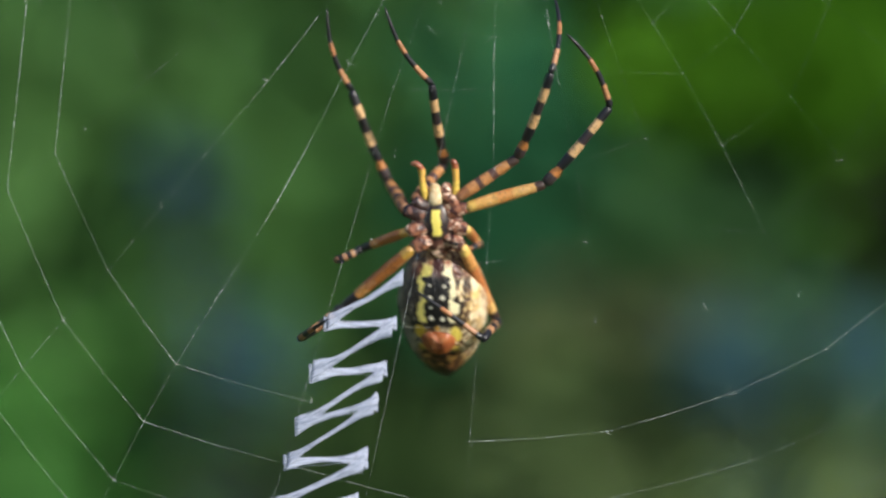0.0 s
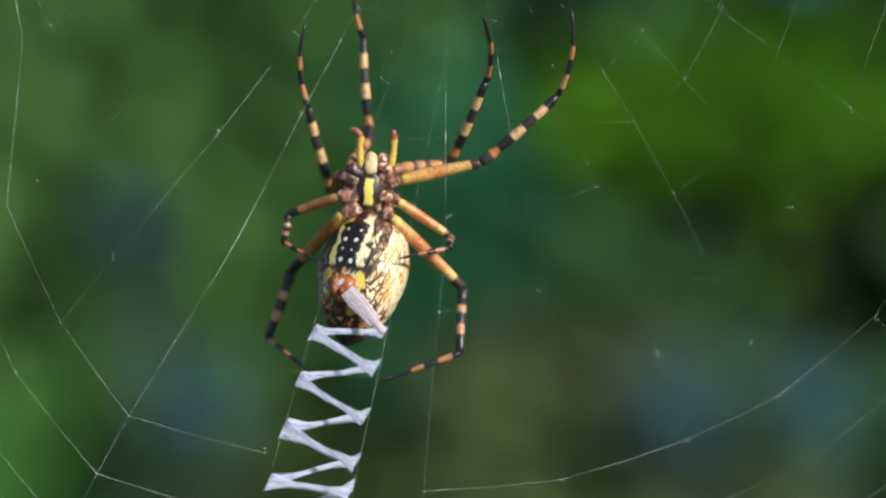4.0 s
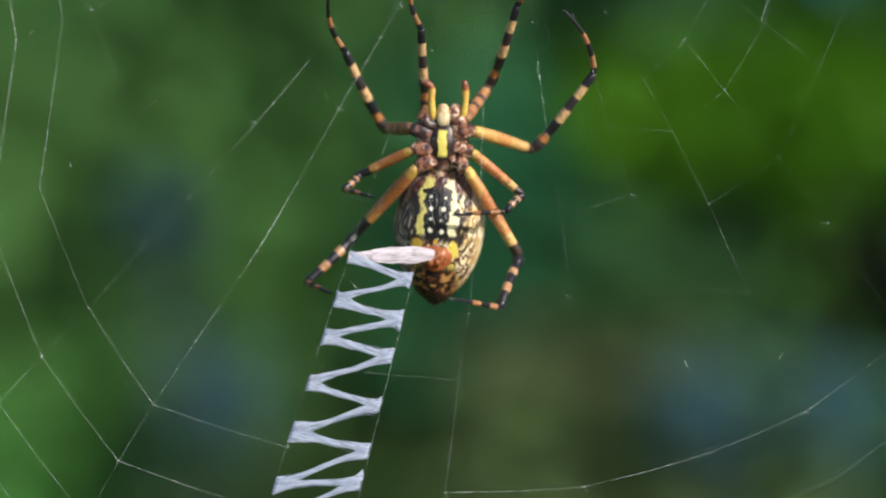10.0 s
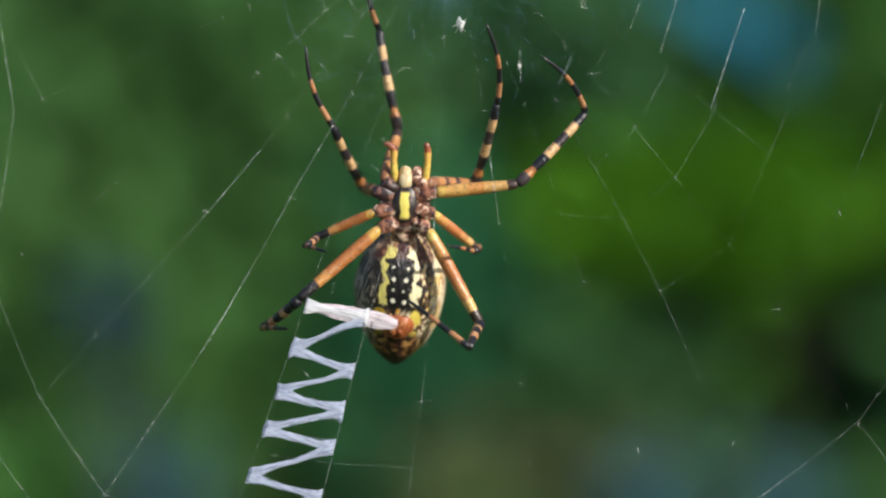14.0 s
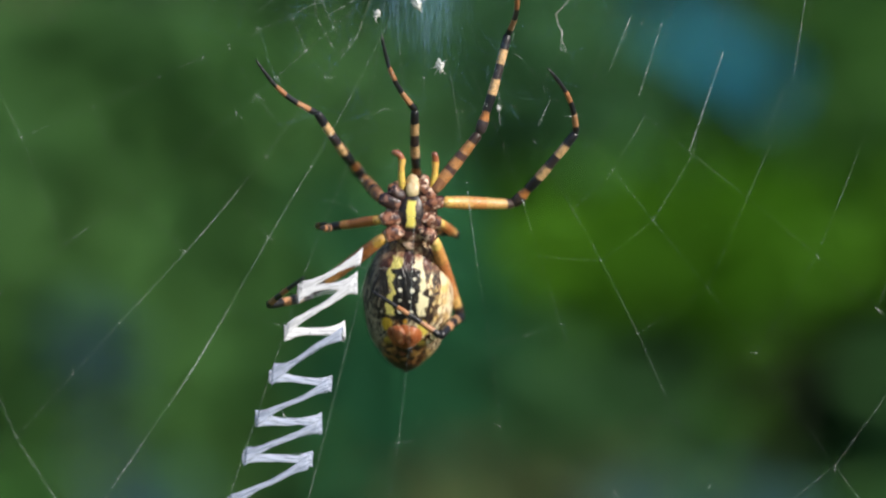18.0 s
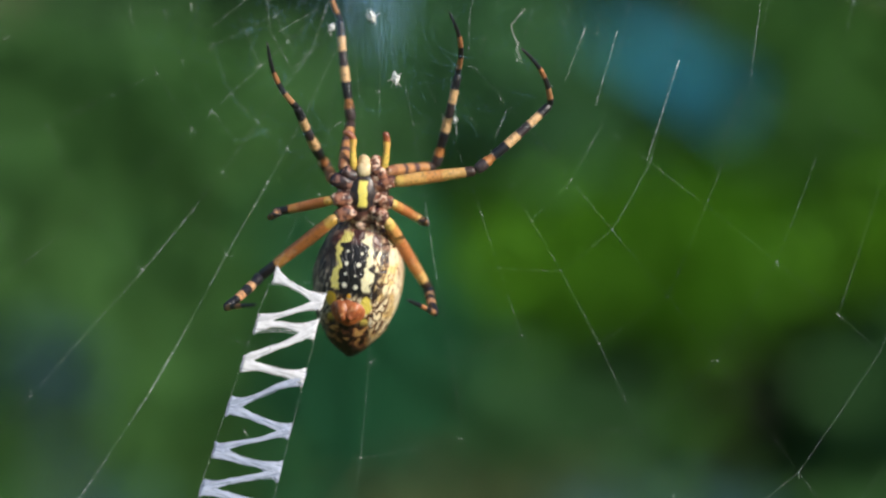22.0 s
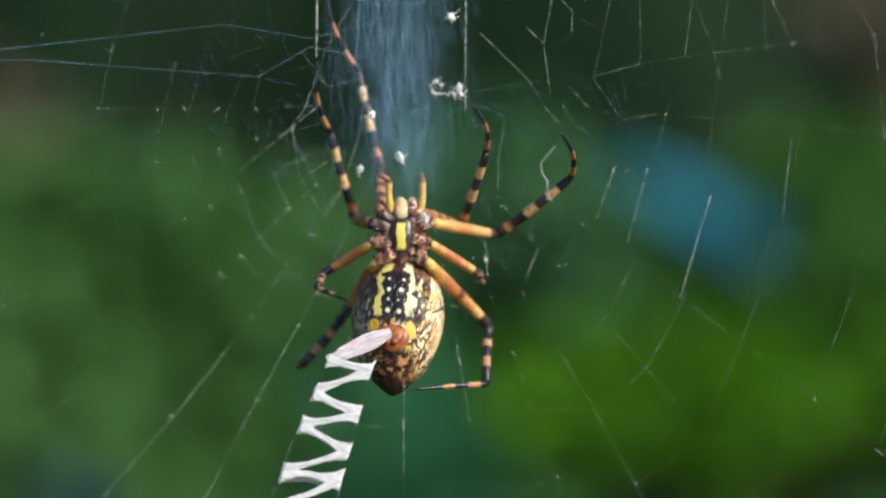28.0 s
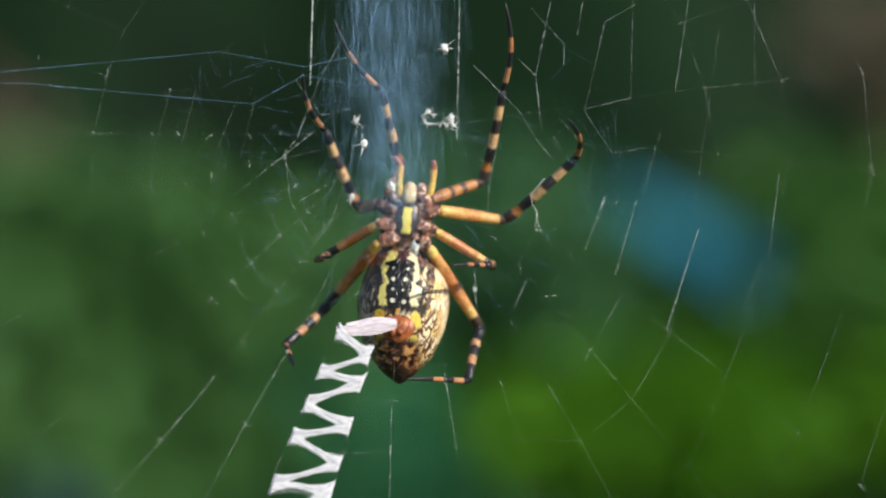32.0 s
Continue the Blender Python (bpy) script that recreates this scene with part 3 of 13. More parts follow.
# single threads, bright ones painting glints: ends in web units, thickness, bright or faint
SINGLE = (
    (481, -708, 444, -608, 0.02, 1), (536, -697, 498, -566, 0.024, 1), (580, -822, 549, -717, 0.014, 0), (646, -648, 589, -470, 0.03, 1),
    (790, -750, 771, -602, 0.016, 1), (757, -590, 723, -502, 0.016, 0), (685, -1009, 637, -675, 0.016, 0), (342, -559, 321, -509, 0.026, 1),
    (250, -571, 253, -511, 0.024, 1), (478, -699, 468, -664, 0.018, 1),
    (441, -1053, 431, -992, 0.02, 0), (532, -1120, 526, -881, 0.02, 0), (634, -1090, 606, -899, 0.02, 1), (747, -1056, 747, -904, 0.014, 0), (480, -1017, 445, -860, 0.018, 0),
)
LINKS = (
    (17, -987, -23, -916), (-23, -916, -65, -804), (-68, -910, -22, -847), (-22, -847, 38, -861), (-86, -782, -75, -694), (-75, -694, -40, -632), (9, -735, -60, -694), (-65, -804, -86, -782),
    (-32, -820, -180, -700), (-168, -881, -206, -783), (-206, -783, -205, -692), (-138, -879, -166, -763), (-288, -893, -321, -762), (-243, -893, -271, -782), (-179, -975, -200, -950),
)
WEBBING = (
    (384, -1052, 357, -920), (357, -920, 368, -824), (348, -1041, 409, -976), (409, -976, 407, -941), (326, -950, 357, -920), (246, -939, 329, -856), (329, -856, 360, -804), (360, -804, 388, -771), (288, -788, 275, -722), (275, -722, 273, -657),
    (535, -1049, 480, -1017), (442, -860, 526, -881), (442, -860, 493, -783), (493, -783, 552, -792), (400, -844, 435, -804), (43, -836, 29, -755), (29, -755, -2, -662), (-2, -662, -39, -624),
)
for x0, z0, x1, z1, fat, bright in SINGLE:
    bm = bmesh.new()
    pts = [web_at(x0 + (x1 - x0) * f / 6, z0 + (z1 - z0) * f / 6, -0.3) for f in range(7)]
    tube(bm, pts, [fat * MM * random.uniform(0.6, 1.2) for _ in pts], 5)
    part("spiral_thread", bm, M_GLINT if bright else M_THREAD, web, "beaded stretch of sticky thread, brightened as a painted glint")
# brighter stretches laid over the spokes to paint sun glints
for ang, r0, r1, fat in ((-26.6, 430, 640, 0.018), (-26.6, 730, 925, 0.023), (-26.6, 980, 1080, 0.02), (-36.5, 540, 690, 0.016), (-0.5, 480, 640, 0.02), (11.5, 430, 560, 0.016)):
    bm = bmesh.new()
    pts = [polar(r0 + (r1 - r0) * f / 8, ang) for f in range(9)]
    tube(bm, pts, [fat * MM * random.uniform(0.5, 1.2) for _ in pts], 5)
    part("radial_thread", bm, M_GLINT, web, "bright stretch laid over a spoke thread as a painted sun glint")
for x0, z0, x1, z1 in LINKS + WEBBING:
    bm = bmesh.new()
    pts = [web_at(x0 + (x1 - x0) * f / 5, z0 + (z1 - z0) * f / 5, -0.2) for f in range(6)]
    tube(bm, pts, [0.019 * MM * random.uniform(0.7, 1.4) for _ in pts], 5)
    part("link_thread", bm, M_DIM if x0 < -130 else M_HAZE, web)
for run in (((-1500, -830), (-615, -918), (-203, -960), (-53, -934), (60, -960)), ((-1500, -870), (-555, -902), (-144, -867), (-53, -919), (40, -900))):
    bm = bmesh.new()
    tube(bm, [web_at(x, z, 0.3) for x, z in run], 0.03 * MM, 5)
    part("anchor_thread", bm, M_FINE, web, "bluish cable of several joined threads")

# sticky knots where the threads cross, with loose ends of thread
bm = bmesh.new()
for k in range(len(RINGS)):
    for ang in ANGLES:
        if random.random() < 0.72 and (abs(ang) < 95 or k > 4):
            r = random.choice((0.03, 0.038, 0.048, 0.06, 0.085)) * MM
            c = polar(ring_radius(k, ang), ang)
            bmesh.ops.create_icosphere(bm, subdivisions=1, radius=r, matrix=Matrix.Translation(c) @ Matrix.Diagonal((random.uniform(0.7, 1.3), 1, random.uniform(0.8, 2.0), 1)))
            for f in range(random.choice((1, 1, 2, 3))):
                tip = c + Vector((random.gauss(0, 0.5), 0, random.gauss(0, 0.6))) * MM
                tube(bm, [c, c.lerp(tip, 0.5) + Vector((random.gauss(0, 0.06), 0, 0)) * MM, tip], [0.022 * MM, 0.016 * MM, 0.008 * MM], 3)
tagged(part("knot_scatter", bm, M_GLINT, web, "tiny bright knots where threads cross"), "", "", "", "stuff")
for wx, wy, up in ((218, -805, 320), (-42, -900, 260)):
    bm = bmesh.new()
    tube(bm, [web_at(wx, wy), web_at(wx + 3, wy - up * 0.5), web_at(wx + 5, wy - up)], 0.085 * MM, 5)
    part("hub_strand", bm, M_THREAD, web, "thick bright strand of many joined threads")

# fine silk sheet at the hub
bm = bmesh.new()
random.seed(41)
for i in range(2100):
    wx = HUB[0] - 14 + max(-125, min(125, random.gauss(0, 52)))
    y0 = random.uniform(-1180, -700)
    y1 = y0 + random.uniform(60, 260)
    if y1 > -590 - abs(wx - HUB[0]) * 0.8:
        continue
    lean = random.gauss(0, 22)
    pts = [web_at(wx + lean * f + random.uniform(-8, 8), y0 + (y1 - y0) * f, random.uniform(-0.5, 0.5)) for f in (0, 0.3, 0.65, 1)]
    tube(bm, pts, random.uniform(0.004, 0.0085) * MM, 3)
tagged(part("hub_sheet", bm, M_FINE, web, "hazy bluish sheet of dense fine silk"), "", "", "", "stuff")
bm = bmesh.new()
for i in range(250):
    ang, r = random.uniform(-125, 110), random.uniform(110, 420)
    a2, r2 = ang + random.uniform(-14, 14), r + random.uniform(-60, 60)
    tube(bm, [polar(r, ang), polar((r + r2) / 2 + random.uniform(-8, 8), (ang + a2) / 2), polar(r2, a2)], random.uniform(0.008, 0.015) * MM, 3)
tagged(part("tangle", bm, M_FINE, web, "loose tangle of fine cross threads round the hub"), "", "", "", "stuff")
for wx, wy, s in ((196, -967, 1.0), (207, -842, 0.9), (39, -837, 0.8), (54, -797, 0.9), (32, -702, 0.8), (104, -719, 1.0), (147, -618, 1.1), (250, -540, 0.45)):
    bm = bmesh.new()
    bmesh.ops.create_icosphere(bm, subdivisions=3, radius=1)
    c, seed = web_at(wx, wy, 5.0 if wy == -618 else -0.3), Vector((wx, wy, 1))
    for v in bm.verts:
        f = 0.9 + 1.0 * noise.noise(v.co * 1.9 + seed) + 0.4 * noise.noise(v.co * 5 + seed)
        v.co = c + Vector((v.co.x * 0.42, v.co.y * 0.3, v.co.z * 0.55)) * f * s * MM
    for f in range(16):
        tip = c + Vector((random.gauss(0, 0.55), random.uniform(-0.2, 0.2), random.gauss(0, 0.6))) * s * MM
        tube(bm, [c, c.lerp(tip, 0.6) + Vector((random.gauss(0, 0.1), 0, 0)) * MM, tip], [0.09 * s * MM, 0.05 * s * MM, 0.015 * MM], 3)
    part("silk_tuft", bm, M_TUFT, web, "small white clot of silk")

bm = bmesh.new()
random.seed(44)
curl = [web_at(167 + (9 + 2.5 * math.sin(a * 1.7)) * math.cos(a * 0.33 + 0.2), -843 - (11 + 3 * math.cos(a * 2.3)) * math.sin(a * 0.33 + 0.2), random.uniform(-0.8, 0)) for a in range(14)]
curl += [web_at(184 + 4 * a, -832 + 5 * math.sin(a * 2.0), -0.4) for a in range(8)]
tube(bm, curl, [random.choice((0.06, 0.12, 0.2, 0.3, 0.16)) * MM for _ in curl], 6)
for a in range(40):
    c = random.choice(curl)
    tube(bm, [c, c + Vector((random.gauss(0, 0.5), random.uniform(-0.2, 0.2), random.gauss(0, 0.5))) * MM], [0.05 * MM, 0.015 * MM], 3)
part("silk_tuft", bm, M_TUFT, web, "curled white clot of silk")
bm = bmesh.new()
tube(bm, [web_at(x, y, -0.4) for x, y in ((374, -738), (356, -716), (348, -708), (352, -690), (360, -676), (359, -662), (368, -640))], [0.03 * MM, 0.04 * MM, 0.07 * MM, 0.04 * MM, 0.06 * MM, 0.03 * MM, 0.02 * MM], 5)
part("loose_strand", bm, M_TUFT, web, "short crumpled white strand")

# the web hangs from its own middle, about which it sways
web.location = (0, 0, EYE[2])
for ob in web.children:
    ob.data.transform(Matrix.Translation((0, 0, -EYE[2])))

# ---- the zigzag band ----
SEQ = [("L", 615), ("R", 572), ("L", 535), ("R", 490), ("L", 455), ("R", 385), ("L", 392), ("R", 330), ("L", 297), ("R", 250), ("L", 208), ("R", 161), ("L", 126), ("R", 97), ("L", 60), ("R", 25), ("L", -17), ("R", -69), ("L", -95), ("R", -155), ("L", -165), ("R", -204), ("L", -250), ("R", -268), ("L", -306), ("R", -349), ("L", -364), ("R", -395), ("L", -437), ("R", -455)]
band_thing = tagged(new("silk_stabilimentum"), "white zigzag silk band laid between two web threads", "silk band")
band_thing.location = (0, 0, EYE[2])


def rail(side, wy):
    """The two web threads between which the band is laid; they draw together near the hub."""
    if side == "L":
        return -153 - 0.33 * (wy - 60) + 12 * max(0.0, (-200 - wy) / 165)
    return -11 - 0.25 * (wy - 10)


def silk_strap(length, spread, seed, along, tall):
    """A streaky swath of silk along +z, thin at its middle, fanned out at both ends along the threads that hold it.
    along: the thread's direction, seen from the swath; tall: half the fan's height at each end."""
    random.seed(seed)
    bm = bmesh.new()
    rows, sides = 24, 18
    rag = [random.uniform(-1, 1) for _ in range(sides)]
    ridge = [random.uniform(0.6, 1.4) for _ in range(sides)]
    reach = [random.uniform(0.3, 0.52) for _ in range(2)]
    side = Vector((1, 0, 0))
    along = along * (1 if along.x > 0 else -1)
    rings = []
    for i in range(rows + 1):
        f = i / rows
        k = 0 if f < 0.5 else 1
        fan = max(0.0, 1 - min(f, 1 - f) / reach[k]) ** 1.9
        half = (side * spread).lerp(along * tall[k], fan) * (1 + 0.12 * noise.noise(Vector((f * 7, seed, 0))))
        mid = Vector((0.25 * MM * noise.noise(Vector((f * 2.5, seed * 1.7, 5))), 0, f * length))
        ring = []
        for n in range(sides):
            a = 2 * math.pi * n / sides
            p = mid + half * math.cos(a) * (1 + 0.16 * noise.noise(Vector((a * 3, f * 12, seed))))
            p += Vector((0, (0.08 - 0.03 * fan) * MM * math.sin(a) * ridge[n], 0.14 * MM * rag[n] * fan))
            ring.append(bm.verts.new(p))
        rings.append(ring)
    for a, b in zip(rings, rings[1:]):
        for n in range(sides):
            bm.faces.new((a[n], a[(n + 1) % sides], b[(n + 1) % sides], b[n]))
    bm.faces.new(list(reversed(rings[0])))
    bm.faces.new(rings[-1])
    return bm


def silk_fuzz(length, seed, along, tall):
    """Stray fibres beside a swath."""
    random.seed(seed)
    bm = bmesh.new()
    for i in range(9):
        a, b = along * tall[0] * random.uniform(-1.15, 1.15), along * tall[1] * random.uniform(-1.15, 1.15) + Vector((0, 0, length))
        pts = []
        for f in (0.0, 0.12, 0.3, 0.5, 0.7, 0.88, 1.0):
            waist = 1 - (0.75 - 0.12 * (i % 3)) * math.sin(math.pi * f) ** 0.6
            p = a.lerp(b, f)
            pts.append(Vector((p.x * waist + random.gauss(0, 0.03) * MM, random.uniform(-0.12, 0.12) * MM, p.z)))
        tube(bm, pts, [random.uniform(0.014, 0.026) * MM for _ in pts], 4)
    return bm


for side in "LR":
    bm = bmesh.new()
    pts = [web_at(HUB[0] - 30, -760), web_at(rail(side, -480), -480)] + [web_at(rail(side, wy), wy) for wy in range(-300, 700, 100)] + [web_at(rail(side, 1000), 1000)]
    tube(bm, [p - Vector(band_thing.location) for p in pts], [(0.015 if i > 5 else 0.009) * MM * random.uniform(0.7, 1.3) for i in range(len(pts))], 5)
    part("guide_thread", bm, M_THREAD, band_thing)
# how far the spider's hind legs pull one of the two threads against the other: seconds, across, along
PULL = ((0, -4, -34), (0.5, -12, 30), (1, -12, 30), (1.5, 0, 0), (3, 5, 0), (3.5, -8, -42), (4, -14, 38), (4.5, 0, 0), (7.5, 0, 5), (8, -18, 12), (8.5, -5, 0), (12, 0, 0), (12.5, 0, 26), (13, 0, 0), (17.5, 0, -8), (18, -5, -28), (18.5, 0, 0), (19.5, 0, 5), (20, 0, 8), (20.5, 0, 0), (32, 0, 0))


def knot(side, wy, t=None):
    """Where a swath is fixed to its thread, at a time or at rest."""
    dx = dz = 0.0
    if side == "R" and t is not None:
        dx, dz = (float(np.interp(t, [row[0] for row in PULL], [row[k] for row in PULL])) for k in (1, 2))
    return web_at(rail(side, wy) + dx, wy + dz) - Vector((0, 0, EYE[2]))


def lay(i, t=None):
    """The pose of swath i on its two threads, and its length at rest; where they draw together it leans back."""
    rest = (knot(*SEQ[i + 1]) - knot(*SEQ[i])).length * 0.98
    p, q = knot(*SEQ[i], t), knot(*SEQ[i + 1], t)
    d = q - p
    if d.length < rest * 0.97:
        d.y = math.sqrt(rest ** 2 - d.length ** 2) * (1 if SEQ[i + 1][0] == "R" else -1)
        q = p + d
        if d.y < 0:
            p, q = p - Vector((0, d.y, 0)), q - Vector((0, d.y, 0))
    d.normalize()
    return aim(*(((p + q) / 2 - d * rest / 2) / MM), *d), rest


def settled(i, start):
    """The rows of swath i from the time at which it is fixed."""
    return [(t, lay(i, t)[0]) for t in [start] + [row[0] for row in PULL if row[0] > start]]


bands = []
for i in range(len(SEQ) - 1):
    (sa, ya), (sb, yb) = SEQ[i], SEQ[i + 1]
    m, rest = lay(i)
    thread = web_at(rail(sa, ya + 20), ya + 20) - web_at(rail(sa, ya - 20), ya - 20)
    along = m.to_3x3().inverted() @ thread.normalized()
    random.seed(300 + i)
    wide = (0.27 if sa == "L" else 0.36) * random.uniform(0.8, 1.25) * (1 + 0.012 * min(i, 15)) * MM
    tall = [random.uniform(0.85, 1.4) * MM for _ in range(2)]
    # early swaths get the bluish painted shade, later ones denser, lit white
    silk = M_BAND_SHADED if i < 17 else M_BAND_NEW
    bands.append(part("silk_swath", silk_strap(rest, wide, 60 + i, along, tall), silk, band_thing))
    tagged(part("silk_fuzz", silk_fuzz(rest, 90 + i, along, tall), silk, bands[-1], "stray white fibres"), "", "", "", "stuff")
    bands[-1].matrix_basis = m


def fresh_swath(length, widths, seed):
    """A thin, finely pleated sheet of newly drawn silk along +z; widths are half widths in millimetres."""
    bm = bmesh.new()
    rows, cols = 18, 30
    grid = []
    for i in range(rows + 1):
        f = i / rows
        w = float(np.interp(f, [k / (len(widths) - 1) for k in range(len(widths))], widths)) * (1 + 0.06 * noise.noise(Vector((f * 4, seed, 0))))
        line = []
        for face in (-1, 1):
            for k in range(cols + 1):
                u = -1 + 2 * k / cols
                pleat = 0.05 * noise.noise(Vector((u * 7, seed, f * 0.8))) - 0.16 * (1 - u * u)
                ragged = 0.25 * noise.noise(Vector((u * 6, seed, 8))) if i in (0, rows) else 0
                line.append(bm.verts.new(Vector((u * w, pleat + face * 0.02, f * length + ragged)) * MM))
        grid.append(line)
    n = cols + 1
    for a, b in zip(grid, grid[1:]):
        for k in range(cols):
            bm.faces.new((a[k], a[k + 1], b[k + 1], b[k]))
            bm.faces.new((a[n + k + 1], a[n + k], b[n + k], b[n + k + 1]))
    return bm


swath = [
    part("fresh_silk", fresh_swath(5.3, (0.55, 0.5, 0.65, 0.85, 0.95), 3), M_FRESH, band_thing, "fresh pinkish silk fixed to the thread"),
    part("fresh_silk", fresh_swath(5.3, (0.75, 0.9, 1.05, 1.0, 0.85), 5), M_FRESH, band_thing, "fresh pinkish silk stretched in the air"),
    part("fresh_silk", fresh_swath(5.3, (0.55, 0.8, 1.0, 1.1, 1.0, 0.85), 7), M_FRESH, band_thing, "fresh pinkish silk fan drawn from the spinnerets"),
]

# ---- the spider ----
HIPS = {1: (2.61, 6.17), 2: (3.77, 4.94), 3: (3.57, 2.33), 4: (3.02, 0.27)}
LENGTHS = {1: (9.12, 12.77, 11.47), 2: (10.18, 12.59, 10.94), 3: (8.33, 3.52, 6.58), 4: (13.32, 8.99, 10.47)}
spider = tagged(new("garden_spider"), "yellow, black and orange banded spider laying silk on its web", "spider")


def lumpy(bm, amount, scale):
    for v in bm.verts:
        v.co += v.normal * amount * noise.noise(v.co * scale)


bm = bmesh.new()
ball(bm, (0, 1.3 * MM, 3.0 * MM), (3.3 * MM, 2.4 * MM, 3.8 * MM), None, 28, 18)
ball(bm, (0, 1.0 * MM, 6.2 * MM), (1.9 * MM, 1.6 * MM, 1.5 * MM), None, 18, 12)
part("carapace", bm, M_CARAPACE, spider, "mottled dark brown carapace")
bm = bmesh.new()
ball(bm, (0, -0.5 * MM, 3.4 * MM), (1.7 * MM, 0.9 * MM, 2.5 * MM), None, 22, 14)
bm.normal_update()
lumpy(bm, 0.1 * MM, 900)
part("sternum", bm, M_STERNUM, spider, "black breastplate with a bright yellow stripe")
for s in (-1, 1):
    x = 0.05 if s < 0 else 1.35
    bm = bmesh.new()
    ball(bm, (x * MM, -0.1 * MM, 7.0 * MM), (0.9 * MM, 1.1 * MM, 1.2 * MM), Matrix.Rotation(s * 0.18, 4, "Y"), 14, 10)
    bm.normal_update()
    lumpy(bm, 0.14 * MM, 900)
    part("chelicera", bm, M_MOUTH if s < 0 else M_COXA, spider)
    bm = bmesh.new()
    size = 1.15 if s < 0 else 0.85
    ball(bm, (x * MM, -0.8 * MM, 6.35 * MM), (0.8 * size * MM, 0.6 * MM, 0.95 * size * MM), Matrix.Rotation(-s * 0.25, 4, "Y"), 16, 10)
    bm.normal_update()
    lumpy(bm, 0.12 * MM, 1100)
    part("maxilla", bm, M_MOUTH if s < 0 else M_COXA, spider, "rounded cream mouthpart" if s < 0 else "rounded brown mouthpart")
    bm = bmesh.new()
    hook = 1.35 if s < 0 else 0.55
    tube(bm, [Vector(p) * MM for p in ((0, 0, 0), (0, 0, 0.9), (s * 0.1, 0, 2.2), (s * 0.1, 0.1, 3.0), (0, 0.2, 4.0), (-0.15 * hook, 0.1, 4.6), (-0.5 * hook, 0, 5.0), (-0.95 * hook, -0.1, 5.1))], [r * MM for r in (0.36, 0.47, 0.44, 0.38, 0.48, 0.4, 0.44, 0.22)], 10)
    palp = part("pedipalp", bm, M_PALP, spider, "yellow feeler with a reddish tip")
    palp.matrix_basis = aim(-1.25 if s < 0 else 2.4, -0.3, 5.8, s * 0.06, -0.15, 1)
bm = bmesh.new()
ball(bm, (0, 1.0 * MM, -0.4 * MM), (1.2 * MM, 0.9 * MM, 1.0 * MM), None, 12, 8)
part("pedicel", bm, M_COXA, spider, "narrow brown waist")

# abdomen
bm = bmesh.new()
ball(bm, (0, 0, 0), (1, 1, 1), None, 48, 36)
for v in bm.verts:
    u = v.co.z
    w = 1.0 + 0.12 * u if u < 0 else 1.0 - 0.02 * u
    tail = min(1.0, max(0.0, (-0.5 - u) / 0.4))
    flat = math.sqrt(max(1e-6, 1 - u * u))
    w *= 1 + tail * (min(1.0, 1.5 * (1 + u) ** 0.66 / flat) - 1)
    v.co = Vector((v.co.x * 5.75 * MM * w, v.co.y * 5.1 * MM * w, (u * 8.95 - 8.05 - 0.55 * tail ** 2) * MM))
bm.normal_update()
for v in bm.verts:
    v.co += v.normal * (0.16 * MM * noise.noise(v.co * 420) + 0.07 * MM * noise.noise(v.co * 1300))
abdomen = part("abdomen", bm, M_ABDOMEN, spider, "plump abdomen with black band, yellow stripes and streaked flanks")
abdomen_shift = Vector((0, 2.6 * MM, 0))
for v in abdomen.data.vertices:
    v.co += abdomen_shift
bm = bmesh.new()
ball(bm, (0, -1.5 * MM, -11.1 * MM), (2.2 * MM, 0.95 * MM, 2.0 * MM), None, 24, 16)
for s in (-1, 1):
    ball(bm, (s * 0.7 * MM, -1.95 * MM, -10.9 * MM), (1.0 * MM, 0.7 * MM, 1.35 * MM), Matrix.Rotation(-0.3, 4, "X") @ Matrix.Rotation(s * 0.2, 4, "Y"), 16, 12)
    ball(bm, (s * 0.45 * MM, -2.2 * MM, -11.9 * MM), (0.5 * MM, 0.6 * MM, 0.6 * MM), Matrix.Rotation(-0.5, 4, "X"), 12, 8)
bm.normal_update()
lumpy(bm, 0.16 * MM, 1100)
part("spinneret", bm, M_SPINNERET, abdomen, "reddish-brown spinneret cone")

WIDTH = {"femur": 0.72, "tibia": 0.6, "metatarsus": 0.36}


